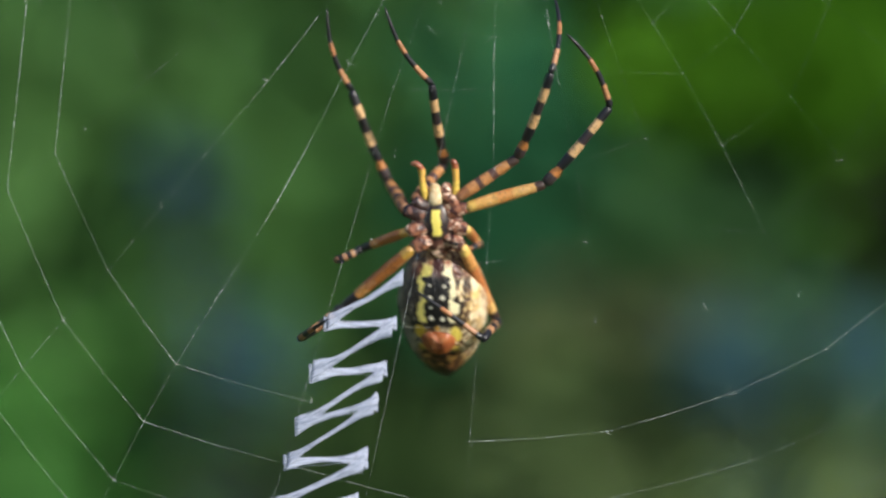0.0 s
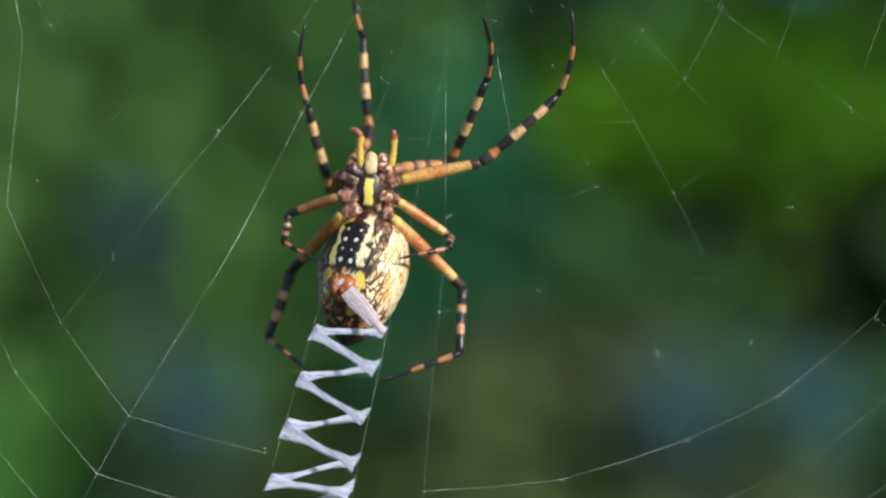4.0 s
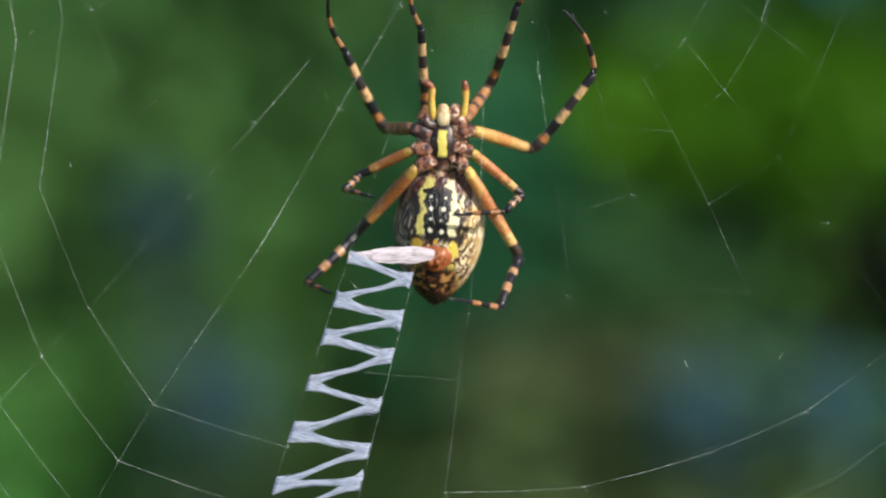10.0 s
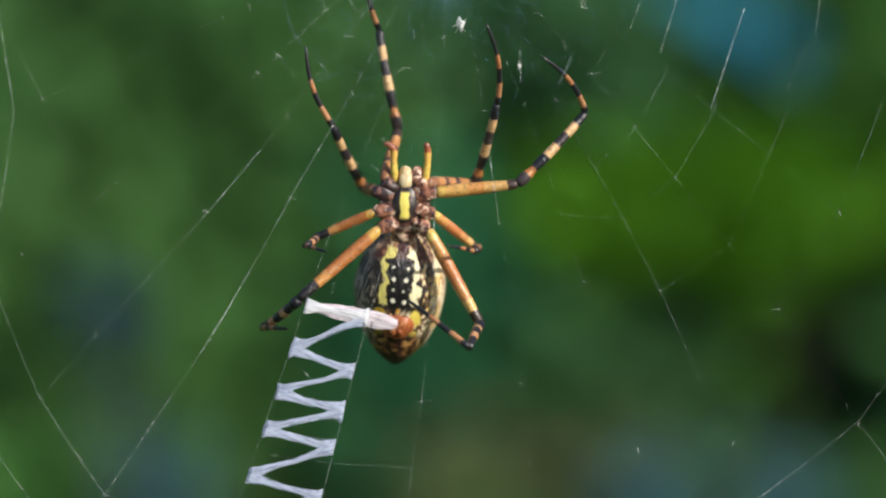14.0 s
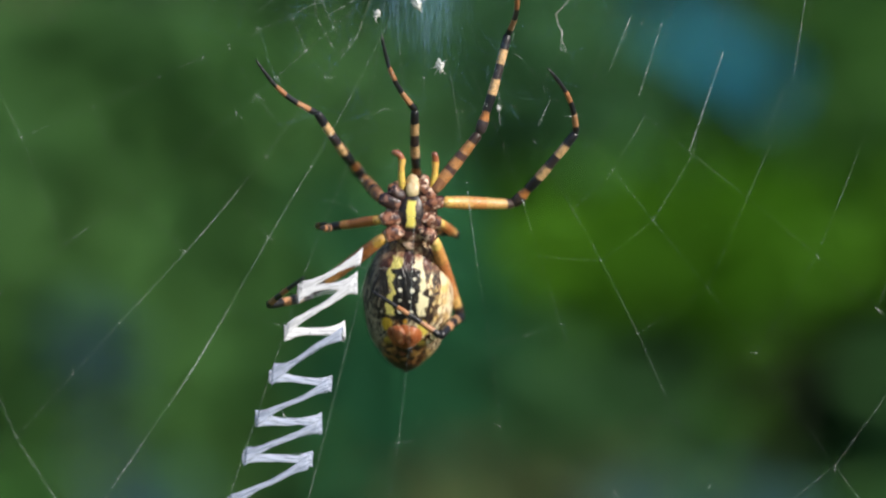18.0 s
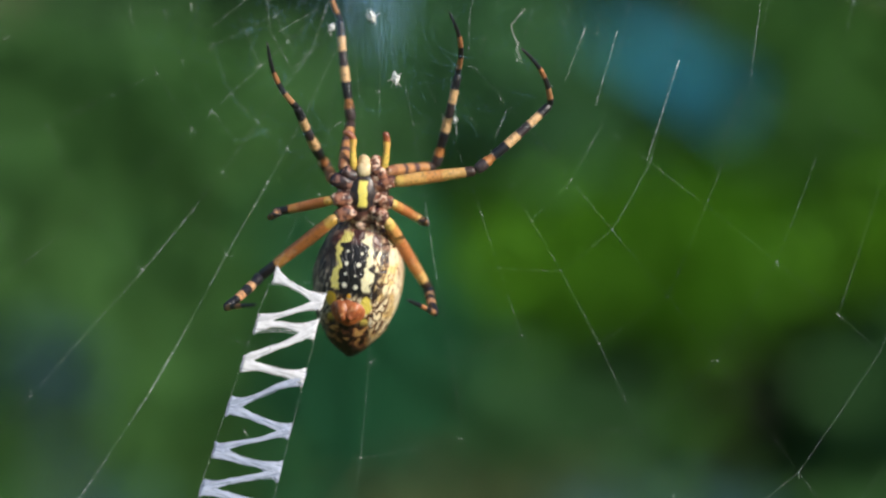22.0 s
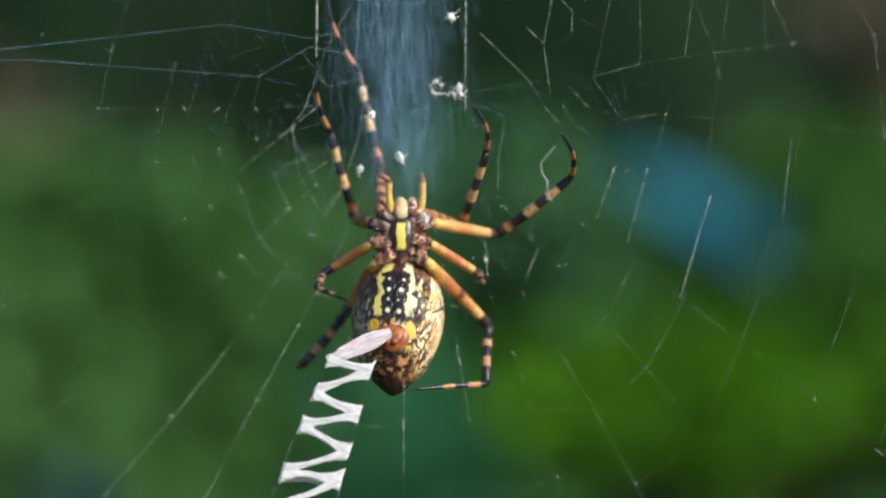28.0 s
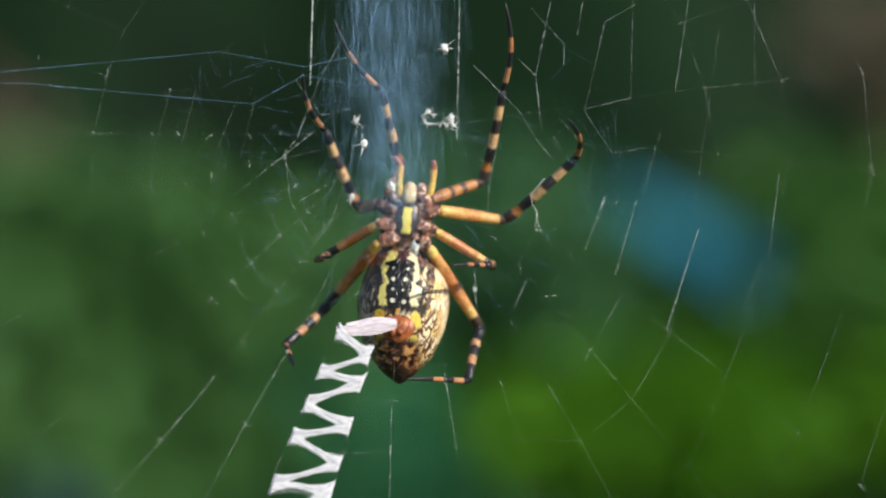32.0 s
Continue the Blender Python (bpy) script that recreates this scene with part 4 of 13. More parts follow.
legs = {}
for leg_name in ("L1", "L2", "L3", "L4", "R1", "R2", "R3", "R4"):
    random.seed(leg_name)
    side, n = (-1 if leg_name[0] == "L" else 1), int(leg_name[1])
    hx, hz = HIPS[n]
    hip = Vector((side * hx, -0.6, hz)) * MM
    root = Vector((side * 0.9, 0.2, 1.3 + 0.6 * hz)) * MM
    way = hip - root
    reach = way.length
    bm = bmesh.new()
    lathe(bm, [(0, 0.7 * MM), (reach * 0.15, 0.95 * MM), (reach * 0.4, 1.05 * MM), (reach * 0.62, 1.02 * MM), (reach * 0.76, 0.94 * MM), (reach * 0.9, 0.9 * MM), (reach * 1.04, 0.74 * MM), (reach * 1.1, 0.4 * MM)], 16)
    bm.transform(aim(*(root / MM), *way))
    bm.normal_update()
    lumpy(bm, 0.32 * MM, 1000)
    # the first two left coxae are coloured darker than the others
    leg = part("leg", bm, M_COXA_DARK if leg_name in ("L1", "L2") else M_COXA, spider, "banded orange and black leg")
    la, lb, lc = (v * MM for v in LENGTHS[n])
    k = {1: 1.0, 2: 1.05, 3: 0.85, 4: 1.05}[n]
    r = WIDTH["femur"] * k * MM
    bm = bmesh.new()
    lathe(bm, [(0, r * 0.7), (la * 0.06, r * 0.95), (la * 0.3, r * 1.08), (la * 0.6, r), (la * 0.85, r * 0.84), (la * 0.96, r * 0.86), (la, r * 0.55)], 14, 0.3 * MM, la)
    # left femora 2 to 4 take darker colours than the right ones
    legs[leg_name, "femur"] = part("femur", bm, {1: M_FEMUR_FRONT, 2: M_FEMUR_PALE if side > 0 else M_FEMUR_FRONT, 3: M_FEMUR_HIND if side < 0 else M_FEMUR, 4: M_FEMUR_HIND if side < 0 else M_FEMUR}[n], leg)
    r = WIDTH["tibia"] * k * MM
    bm = bmesh.new()
    lathe(bm, [(0, r * 0.7), (lb * 0.03, r * 1.1), (lb * 0.09, r * 1.16), (lb * 0.16, r * 1.02), (lb * 0.2, r * 0.76), (lb * 0.25, r * 0.94), (lb * 0.36, r * 1.02), (lb * 0.5, r * 0.95), (lb * 0.62, r * 0.9), (lb * 0.75, r * 0.85), (lb * 0.92, r * 0.88), (lb * 0.98, r * 0.78), (lb, r * 0.5)], 14, -0.35 * MM, lb, side * 0.15 * MM)
    legs[leg_name, "tibia"] = part("tibia", bm, M_TIBIA if n < 3 else M_TIBIA_HIND, leg)
    r = WIDTH["metatarsus"] * k * MM
    bm = bmesh.new()
    lathe(bm, [(0, r * 0.8), (lc * 0.04, r * 1.2), (lc * 0.1, r * 1.05), (lc * 0.25, r * 0.95), (lc * 0.4, r * 0.88), (lc * 0.58, r * 0.82), (lc * 0.63, r * 0.66), (lc * 0.72, r * 0.7), (lc * 0.82, r * 0.6), (lc * 0.92, r * 0.48), (lc, r * 0.15)], 10, -0.4 * MM, lc, side * (0.85 if n < 3 else 0.1) * MM)
    legs[leg_name, "metatarsus"] = part("metatarsus", bm, M_TARSUS, leg)

# ---- what moves ----
def motions(spider, legs, abdomen, stabilimentum, bands, swath, web):
    walk(spider, [(0, at(-7.84, 6.50, -21.95, -1.8)), (0.5, at(-10.64, 6.50, -18.64, 3.7)), (1, at(-9.28, 6.50, -17.67, 0.6)), (1.5, at(-8.33, 6.50, -18.15, 1.0)), (2, at(-6.98, 6.50, -18.10, -0.6)), (2.5, at(-6.85, 6.50, -14.94, 1.2)), (3, at(-7.34, 6.50, -15.02, 3.9)), (3.5, at(-7.59, 6.50, -16.64, 1.9)), (4, at(-10.20, 6.50, -11.96, 5.0)), (4.5, at(-9.30, 6.50, -11.78, 1.9)), (6.5, at(-7.01, 6.50, -11.55, 1.6)), (7, at(-7.82, 6.50, -12.79, 5.7)), (7.5, at(-8.56, 6.50, -9.65, 3.8)), (8, at(-8.17, 6.50, -8.78, 7.2)), (8.5, at(-4.97, 6.50, -10.16, -0.6)), (9, at(-4.57, 6.50, -8.25, 0.9)), (9.5, at(-3.97, 6.50, -5.81, 2.2)), (10, at(-4.39, 6.50, -6.84, 1.3)), (10.5, at(-5.79, 6.50, -8.17, 1.7)), (11, at(-6.99, 6.50, -7.21, 7.5)), (11.5, at(-7.32, 6.50, -4.66, 6.7)), (12, at(-4.97, 6.50, -3.95, 1.0)), (12.5, at(-3.08, 6.50, -5.85, -3.5)), (13, at(-2.56, 6.50, -1.59, 1.1)), (13.5, at(-3.31, 6.50, -1.35, 2.3)), (14, at(-2.66, 6.50, -3.01, 1.2)), (14.5, at(-3.23, 6.50, -2.26, 1.2)), (16.5, at(-1.13, 6.50, 1.75, 1.2)), (17, at(-0.48, 6.50, 3.97, 2.3)), (17.5, at(-1.22, 6.50, 2.49, 1.2)), (18, at(-0.29, 6.50, 0.78, 2.9)), (18.5, at(-3.55, 6.50, 5.01, 2.8)), (19, at(-3.69, 6.50, 6.24, 3.6)), (19.5, at(-1.54, 6.50, 4.22, -0.0)), (20, at(-0.58, 6.50, 2.86, -3.4)), (20.5, at(-0.58, 6.50, 7.10, 1.5)), (21, at(-0.86, 6.50, 7.46, 2.9)), (21.5, at(-0.57, 6.50, 5.32, 1.9)), (22, at(-0.98, 6.50, 5.20, 3.2)), (22.5, at(-4.06, 6.50, 9.45, 6.1)), (23, at(-2.13, 6.50, 8.96, 6.0)), (23.5, at(0.46, 6.50, 7.93, 0.2)), (24, at(-0.62, 6.50, 12.13, 2.9)), (24.5, at(-0.73, 6.50, 12.83, 3.2)), (25, at(-1.22, 6.50, 12.07, 0.8)), (25.5, at(0.39, 6.50, 10.70, 0.6)), (27.5, at(0.59, 6.50, 18.84, 1.5)), (28, at(0.60, 6.50, 17.35, 0.4)), (28.5, at(0.44, 6.50, 14.71, 2.2)), (29, at(-0.94, 6.50, 18.25, 4.9)), (29.5, at(-0.78, 6.50, 17.76, 3.9)), (30, at(3.61, 6.50, 16.34, -0.7)), (30.5, at(4.55, 6.50, 18.24, -1.3)), (31, at(3.27, 6.50, 21.26, 1.7)), (31.5, at(3.73, 6.50, 20.84, 1.7)), (32, at(2.33, 6.50, 21.94, 5.0))])
    walk(abdomen, [(0, swing(1.5, -8, -15)), (0.5, swing(15.8, -28, 8)), (1, swing(11.5, -22, 9)), (1.5, swing(3, -8, -12)), (2, swing(-0, -6, -8)), (2.5, swing(0.2, 0, 4)), (3, swing(0.1, 0, 0)), (3.5, swing(-1.1, -8, -14)), (4, swing(8.9, -28, 18)), (4.5, swing(16.5, -28, 12)), (6.5, swing(0.9, 0, 0)), (7, swing(-0.9, 5, -15)), (7.5, swing(13.3, -28, 8)), (8, swing(8, -28, 9)), (8.5, swing(7.1, -8, -15)), (9, swing(2.3, -15, 2)), (9.5, swing(-2.7, -4, 4)), (10, swing(2.3, -4, 0)), (10.5, swing(1.8, -8, -12)), (11, swing(1.8, -14, 8)), (11.5, swing(9.2, -28, 12)), (12, swing(8.2, -20, -2)), (12.5, swing(1.6, -8, -15)), (13, swing(6.3, -4, 17)), (13.5, swing(3.6, 0, 0)), (14, swing(2.9, 0, -13)), (14.5, swing(6, -14, -5)), (16.5, swing(1.4, -10, 0)), (17, swing(3.5, -15, 18)), (17.5, swing(3.6, -4, 0)), (18, swing(-0.9, -3, -16)), (18.5, swing(11.9, -28, 12)), (19, swing(12.3, -28, 12)), (19.5, swing(5.9, -12, -8)), (20, swing(-0.7, -8, -14)), (20.5, swing(10.4, -12, 8)), (21, swing(6.2, -8, 17)), (21.5, swing(3.7, -8, -12)), (22, swing(4.3, -10, -7)), (22.5, swing(12.1, -30, 12)), (23, swing(4.6, -24, 10)), (23.5, swing(-0, -8, -15)), (24, swing(3.8, -8, 17)), (24.5, swing(3.9, -8, 12)), (25, swing(-0, 0, -4)), (25.5, swing(0.7, -4, -10)), (27.5, swing(8.3, -18, 10)), (28, swing(5, -8, 13)), (28.5, swing(3.3, -10, -5)), (29, swing(11.3, -28, 15)), (29.5, swing(5.4, -28, 14)), (30, swing(10.3, -18, 9)), (30.5, swing(1.2, -12, -3)), (31, swing(4.7, 0, 23)), (31.5, swing(8.4, -6, 12)), (32, swing(-2.5, -8, 7))])
    walk(legs['L1', 'femur'], [(0, aim(-2.61, -0.6, 6.17, 0.42, 0.79, 0.45)), (0.5, aim(-2.61, -0.6, 6.17, 0.28, 0.93, 0.22)), (1, aim(-2.61, -0.6, 6.17, 0.36, 0.89, 0.26)), (1.5, aim(-2.61, -0.6, 6.17, 0.4, 0.86, 0.3)), (2, aim(-2.61, -0.6, 6.17, 0.36, 0.87, 0.34)), (2.5, aim(-2.61, -0.6, 6.17, 0.13, 0.96, 0.26)), (3, aim(-2.61, -0.6, 6.17, 0.12, 0.63, 0.77)), (3.5, aim(-2.61, -0.6, 6.17, 0.2, 0.76, 0.62)), (4, aim(-2.61, -0.6, 6.17, 0.22, 0.89, 0.39)), (4.5, aim(-2.61, -0.6, 6.17, 0.22, 0.81, 0.55)), (6.5, aim(-2.61, -0.6, 6.17, 0.14, 0.8, 0.59)), (7, aim(-2.61, -0.6, 6.17, 0.11, 0.95, 0.3)), (7.5, aim(-2.61, -0.6, 6.17, 0.17, 0.9, 0.39)), (8, aim(-2.61, -0.6, 6.17, 0.25, 0.93, 0.29)), (8.5, aim(-2.61, -0.6, 6.17, 0.23, 0.92, 0.32)), (9, aim(-2.61, -0.6, 6.17, 0.29, 0.93, 0.24)), (9.5, aim(-2.61, -0.6, 6.17, 0.19, 0.95, 0.25)), (10, aim(-2.61, -0.6, 6.17, 0.03, 0.99, 0.16)), (10.5, aim(-2.61, -0.6, 6.17, 0.2, 0.97, 0.16)), (11, aim(-2.61, -0.6, 6.17, 0.15, 0.95, 0.28)), (11.5, aim(-2.61, -0.6, 6.17, 0.06, 0.97, 0.23)), (12, aim(-2.61, -0.6, 6.17, 0.35, 0.89, 0.28)), (12.5, aim(-2.61, -0.6, 6.17, 0.33, 0.9, 0.29)), (13, aim(-2.61, -0.6, 6.17, 0.06, 0.98, 0.18)), (13.5, aim(-2.61, -0.6, 6.17, 0.06, 0.87, 0.49)), (14, aim(-2.61, -0.6, 6.17, 0.16, 0.67, 0.72)), (14.5, aim(-2.61, -0.6, 6.17, 0.19, 0.8, 0.57)), (16.5, aim(-2.61, -0.6, 6.17, 0.39, 0.79, 0.47)), (17, aim(-2.61, -0.6, 6.17, 0.34, 0.85, 0.4)), (17.5, aim(-2.61, -0.6, 6.17, 0.29, 0.87, 0.39)), (18, aim(-2.61, -0.6, 6.17, 0.34, 0.93, 0.16)), (18.5, aim(-2.61, -0.6, 6.17, 0.19, 0.9, 0.4)), (19, aim(-2.61, -0.6, 6.17, 0.22, 0.9, 0.38)), (19.5, aim(-2.61, -0.6, 6.17, 0.3, 0.9, 0.32)), (20, aim(-2.61, -0.6, 6.17, 0.45, 0.71, 0.54)), (20.5, aim(-2.61, -0.6, 6.17, 0.33, 0.85, 0.4)), (21, aim(-2.61, -0.6, 6.17, 0.38, 0.81, 0.45)), (21.5, aim(-2.61, -0.6, 6.17, 0.24, 0.87, 0.44)), (22, aim(-2.61, -0.6, 6.17, 0.07, 0.72, 0.69)), (22.5, aim(-2.61, -0.6, 6.17, -0.02, 0.94, 0.35)), (23, aim(-2.61, -0.6, 6.17, 0.11, 0.83, 0.55)), (23.5, aim(-2.61, -0.6, 6.17, 0.25, 0.7, 0.67)), (24, aim(-2.61, -0.6, 6.17, 0.11, 0.88, 0.45)), (24.5, aim(-2.61, -0.6, 6.17, 0.11, 0.82, 0.57)), (25, aim(-2.61, -0.6, 6.17, 0.06, 0.91, 0.42)), (25.5, aim(-2.61, -0.6, 6.17, 0.11, 0.88, 0.45)), (27.5, aim(-2.61, -0.6, 6.17, 0.22, 0.85, 0.48)), (28, aim(-2.61, -0.6, 6.17, 0.01, 0.75, 0.66)), (28.5, aim(-2.61, -0.6, 6.17, -0.03, 0.69, 0.72)), (29, aim(-2.61, -0.6, 6.17, -0.04, 0.83, 0.56)), (29.5, aim(-2.61, -0.6, 6.17, 0, 0.84, 0.54)), (30, aim(-2.61, -0.6, 6.17, 0.1, 0.76, 0.64)), (30.5, aim(-2.61, -0.6, 6.17, 0.22, 0.78, 0.59)), (31, aim(-2.61, -0.6, 6.17, 0.12, 0.87, 0.48)), (31.5, aim(-2.61, -0.6, 6.17, 0.16, 0.88, 0.44)), (32, aim(-2.61, -0.6, 6.17, 0.13, 0.88, 0.46))])
    walk(legs['L1', 'tibia'], [(0, aim(1.26, 6.58, 10.25, -0.08, -0.61, 0.79)), (0.5, aim(-0.06, 7.93, 8.17, -0.09, -0.54, 0.84)), (1, aim(0.71, 7.55, 8.56, -0.09, -0.68, 0.73)), (1.5, aim(1.07, 7.28, 8.94, -0.12, -0.68, 0.73)), (2, aim(0.69, 7.32, 9.27, -0.19, -0.34, 0.92)), (2.5, aim(-1.42, 8.12, 8.57, -0.21, -0.72, 0.66)), (3, aim(-1.54, 5.11, 13.21, -0.2, -0.04, 0.98)), (3.5, aim(-0.78, 6.33, 11.81, -0.1, -0.03, 0.99)), (4, aim(-0.59, 7.55, 9.73, -0.14, -0.04, 0.99)), (4.5, aim(-0.61, 6.75, 11.19, -0.03, -0.48, 0.88)), (6.5, aim(-1.29, 6.66, 11.53, -0.04, -0.76, 0.65)), (7, aim(-1.64, 8.05, 8.9, -0.09, -0.56, 0.83)), (7.5, aim(-1.03, 7.63, 9.76, -0.06, -0.71, 0.71)), (8, aim(-0.35, 7.84, 8.78, -0.15, -0.64, 0.75)), (8.5, aim(-0.49, 7.78, 9.07, -0.04, -0.73, 0.68)), (9, aim(0.01, 7.85, 8.41, -0.08, -0.73, 0.68)), (9.5, aim(-0.86, 8.06, 8.43, -0.13, -0.68, 0.72)), (10, aim(-2.29, 8.39, 7.65, -0.06, -0.65, 0.76)), (10.5, aim(-0.74, 8.2, 7.67, -0.07, -0.73, 0.68)), (11, aim(-1.26, 8.06, 8.7, -0.15, -0.71, 0.69)), (11.5, aim(-2.04, 8.25, 8.31, -0.15, -0.78, 0.6)), (12, aim(0.57, 7.56, 8.73, -0.14, -0.78, 0.61)), (12.5, aim(0.36, 7.61, 8.82, -0.04, -0.78, 0.62)), (13, aim(-2.09, 8.36, 7.81, -0.12, -0.79, 0.61)), (13.5, aim(-2.02, 7.33, 10.63, -0.08, -0.9, 0.43)), (14, aim(-1.14, 5.55, 12.74, -0.22, -0.08, 0.97)), (14.5, aim(-0.91, 6.7, 11.37, -0.05, -0.45, 0.89)), (16.5, aim(0.97, 6.62, 10.44, -0.05, -0.76, 0.65)), (17, aim(0.46, 7.19, 9.8, -0.11, -0.71, 0.7)), (17.5, aim(0.04, 7.36, 9.74, -0.05, -0.82, 0.56)), (18, aim(0.49, 7.86, 7.6, -0.06, -0.75, 0.66)), (18.5, aim(-0.84, 7.59, 9.79, -0.05, -0.86, 0.5)), (19, aim(-0.59, 7.6, 9.61, -0.1, -0.86, 0.5)), (19.5, aim(0.11, 7.61, 9.07, -0.06, -0.82, 0.56)), (20, aim(1.5, 5.92, 11.06, -0.06, -0.88, 0.48)), (20.5, aim(0.41, 7.18, 9.86, -0.17, -0.73, 0.67)), (21, aim(0.9, 6.77, 10.25, -0.13, -0.86, 0.49)), (21.5, aim(-0.46, 7.32, 10.16, -0.18, -0.66, 0.73)), (22, aim(-1.93, 5.93, 12.51, -0.16, -0.1, 0.98)), (22.5, aim(-2.8, 7.94, 9.36, -0.22, -0.37, 0.9)), (23, aim(-1.62, 6.94, 11.2, -0.29, -0.53, 0.79)), (23.5, aim(-0.35, 5.77, 12.29, -0.22, -0.58, 0.78)), (24, aim(-1.58, 7.47, 10.3, -0.22, -0.67, 0.71)), (24.5, aim(-1.61, 6.84, 11.35, -0.13, -0.86, 0.5)), (25, aim(-2.05, 7.65, 10.01, -0.2, -0.66, 0.72)), (25.5, aim(-1.65, 7.46, 10.32, -0.24, -0.67, 0.7)), (27.5, aim(-0.56, 7.16, 10.51, -0.28, -0.84, 0.46)), (28, aim(-2.5, 6.24, 12.2, -0.23, -0.13, 0.96)), (28.5, aim(-2.86, 5.74, 12.73, -0.19, -0.52, 0.83)), (29, aim(-2.95, 6.97, 11.25, -0.22, -0.52, 0.83)), (29.5, aim(-2.63, 7.09, 11.07, -0.24, -0.51, 0.83)), (30, aim(-1.72, 6.33, 12.04, -0.2, -0.6, 0.77)), (30.5, aim(-0.61, 6.51, 11.53, -0.28, -0.51, 0.81)), (31, aim(-1.55, 7.34, 10.54, -0.24, -0.68, 0.69)), (31.5, aim(-1.16, 7.46, 10.2, -0.26, -0.67, 0.69)), (32, aim(-1.41, 7.43, 10.33, -0.27, -0.68, 0.68))])
    walk(legs['L1', 'metatarsus'], [(0, aim(0.3, -1.18, 20.35, -0.46, -0.24, 0.85)), (0.5, aim(-1.24, 1.06, 18.87, -0.39, -0.59, 0.71)), (1, aim(-0.46, -1.11, 17.87, -0.51, -0.19, 0.84)), (1.5, aim(-0.52, -1.37, 18.21, -0.58, -0.05, 0.82)), (2, aim(-1.69, 2.94, 21.04, -0.58, -0.27, 0.77)), (2.5, aim(-4.07, -1.06, 17.04, -0.51, -0.06, 0.86)), (3, aim(-4.15, 4.57, 25.7, -0.19, -0.17, 0.97)), (3.5, aim(-2.02, 5.98, 24.51, -0.14, -0.8, 0.58)), (4, aim(-2.43, 7.03, 22.36, -0.12, -0.31, 0.94)), (4.5, aim(-0.97, 0.65, 22.4, -0.23, -0.72, 0.65)), (6.5, aim(-1.75, -3.04, 19.84, -0.32, -0.07, 0.95)), (7, aim(-2.73, 0.93, 19.44, -0.33, -0.06, 0.94)), (7.5, aim(-1.82, -1.39, 18.77, -0.15, -0.82, 0.55)), (8, aim(-2.27, -0.35, 18.38, -0.29, -0.55, 0.79)), (8.5, aim(-1.02, -1.55, 17.78, -0.12, -0.89, 0.45)), (9, aim(-1, -1.49, 17.06, -0.22, -0.8, 0.56)), (9.5, aim(-2.58, -0.57, 17.68, -0.1, -0.96, 0.28)), (10, aim(-3.11, 0.15, 17.38, -0.09, -0.78, 0.62)), (10.5, aim(-1.65, -1.12, 16.35, -0.19, -0.86, 0.47)), (11, aim(-3.2, -0.96, 17.52, -0.17, -0.92, 0.36)), (11.5, aim(-4.01, -1.76, 16, -0.11, -0.9, 0.42)), (12, aim(-1.18, -2.41, 16.52, -0.44, -0.66, 0.61)), (12.5, aim(-0.18, -2.4, 16.74, -0.4, -0.68, 0.62)), (13, aim(-3.56, -1.68, 15.56, -0.42, -0.64, 0.64)), (13.5, aim(-3, -4.16, 16.12, -0.5, -0.56, 0.66)), (14, aim(-3.95, 4.59, 25.17, -0.11, -0.55, 0.83)), (14.5, aim(-1.54, 0.96, 22.77, -0.13, -0.71, 0.69)), (16.5, aim(0.38, -3.08, 18.72, -0.34, -0.64, 0.68)), (17, aim(-0.89, -1.82, 18.75, -0.35, -0.78, 0.52)), (17.5, aim(-0.63, -3.16, 16.95, -0.28, -0.67, 0.69)), (18, aim(-0.22, -1.71, 16.03, -0.4, -0.52, 0.75)), (18.5, aim(-1.51, -3.45, 16.18, -0.35, -0.46, 0.82)), (19, aim(-1.82, -3.42, 15.94, -0.34, -0.58, 0.74)), (19.5, aim(-0.68, -2.91, 16.27, -0.29, -0.83, 0.47)), (20, aim(0.71, -5.28, 17.16, -0.33, -0.79, 0.52)), (20.5, aim(-1.73, -2.12, 18.35, -0.5, -0.67, 0.55)), (21, aim(-0.81, -4.25, 16.48, -0.5, -0.58, 0.64)), (21.5, aim(-2.82, -1.11, 19.46, -0.37, -0.67, 0.65)), (22, aim(-3.91, 4.62, 25.06, -0.2, -0.52, 0.83)), (22.5, aim(-5.58, 3.25, 20.9, -0.15, -0.85, 0.5)), (23, aim(-5.34, 0.12, 21.34, -0.18, -0.76, 0.62)), (23.5, aim(-3.14, -1.65, 22.31, -0.5, -0.45, 0.74)), (24, aim(-4.43, -1.03, 19.4, -0.54, -0.45, 0.71)), (24.5, aim(-3.22, -4.09, 17.76, -0.54, -0.13, 0.83)), (25, aim(-4.55, -0.79, 19.26, -0.38, -0.58, 0.72)), (25.5, aim(-4.76, -1.15, 19.22, -0.38, -0.69, 0.62)), (27.5, aim(-4.16, -3.57, 16.43, -0.51, -0.76, 0.41)), (28, aim(-5.39, 4.53, 24.52, -0.36, -0.37, 0.86)), (28.5, aim(-5.23, -0.96, 23.34, -0.31, -0.65, 0.69)), (29, aim(-5.72, 0.32, 21.8, -0.37, -0.63, 0.68)), (29.5, aim(-5.69, 0.64, 21.66, -0.36, -0.63, 0.69)), (30, aim(-4.22, -1.39, 21.9, -0.39, -0.59, 0.71)), (30.5, aim(-4.23, -0.04, 21.88, -0.42, -0.64, 0.64)), (31, aim(-4.55, -1.36, 19.4, -0.55, -0.37, 0.74)), (31.5, aim(-4.53, -1.09, 19.07, -0.52, -0.36, 0.78)), (32, aim(-4.9, -1.28, 18.99, -0.58, -0.52, 0.63))])
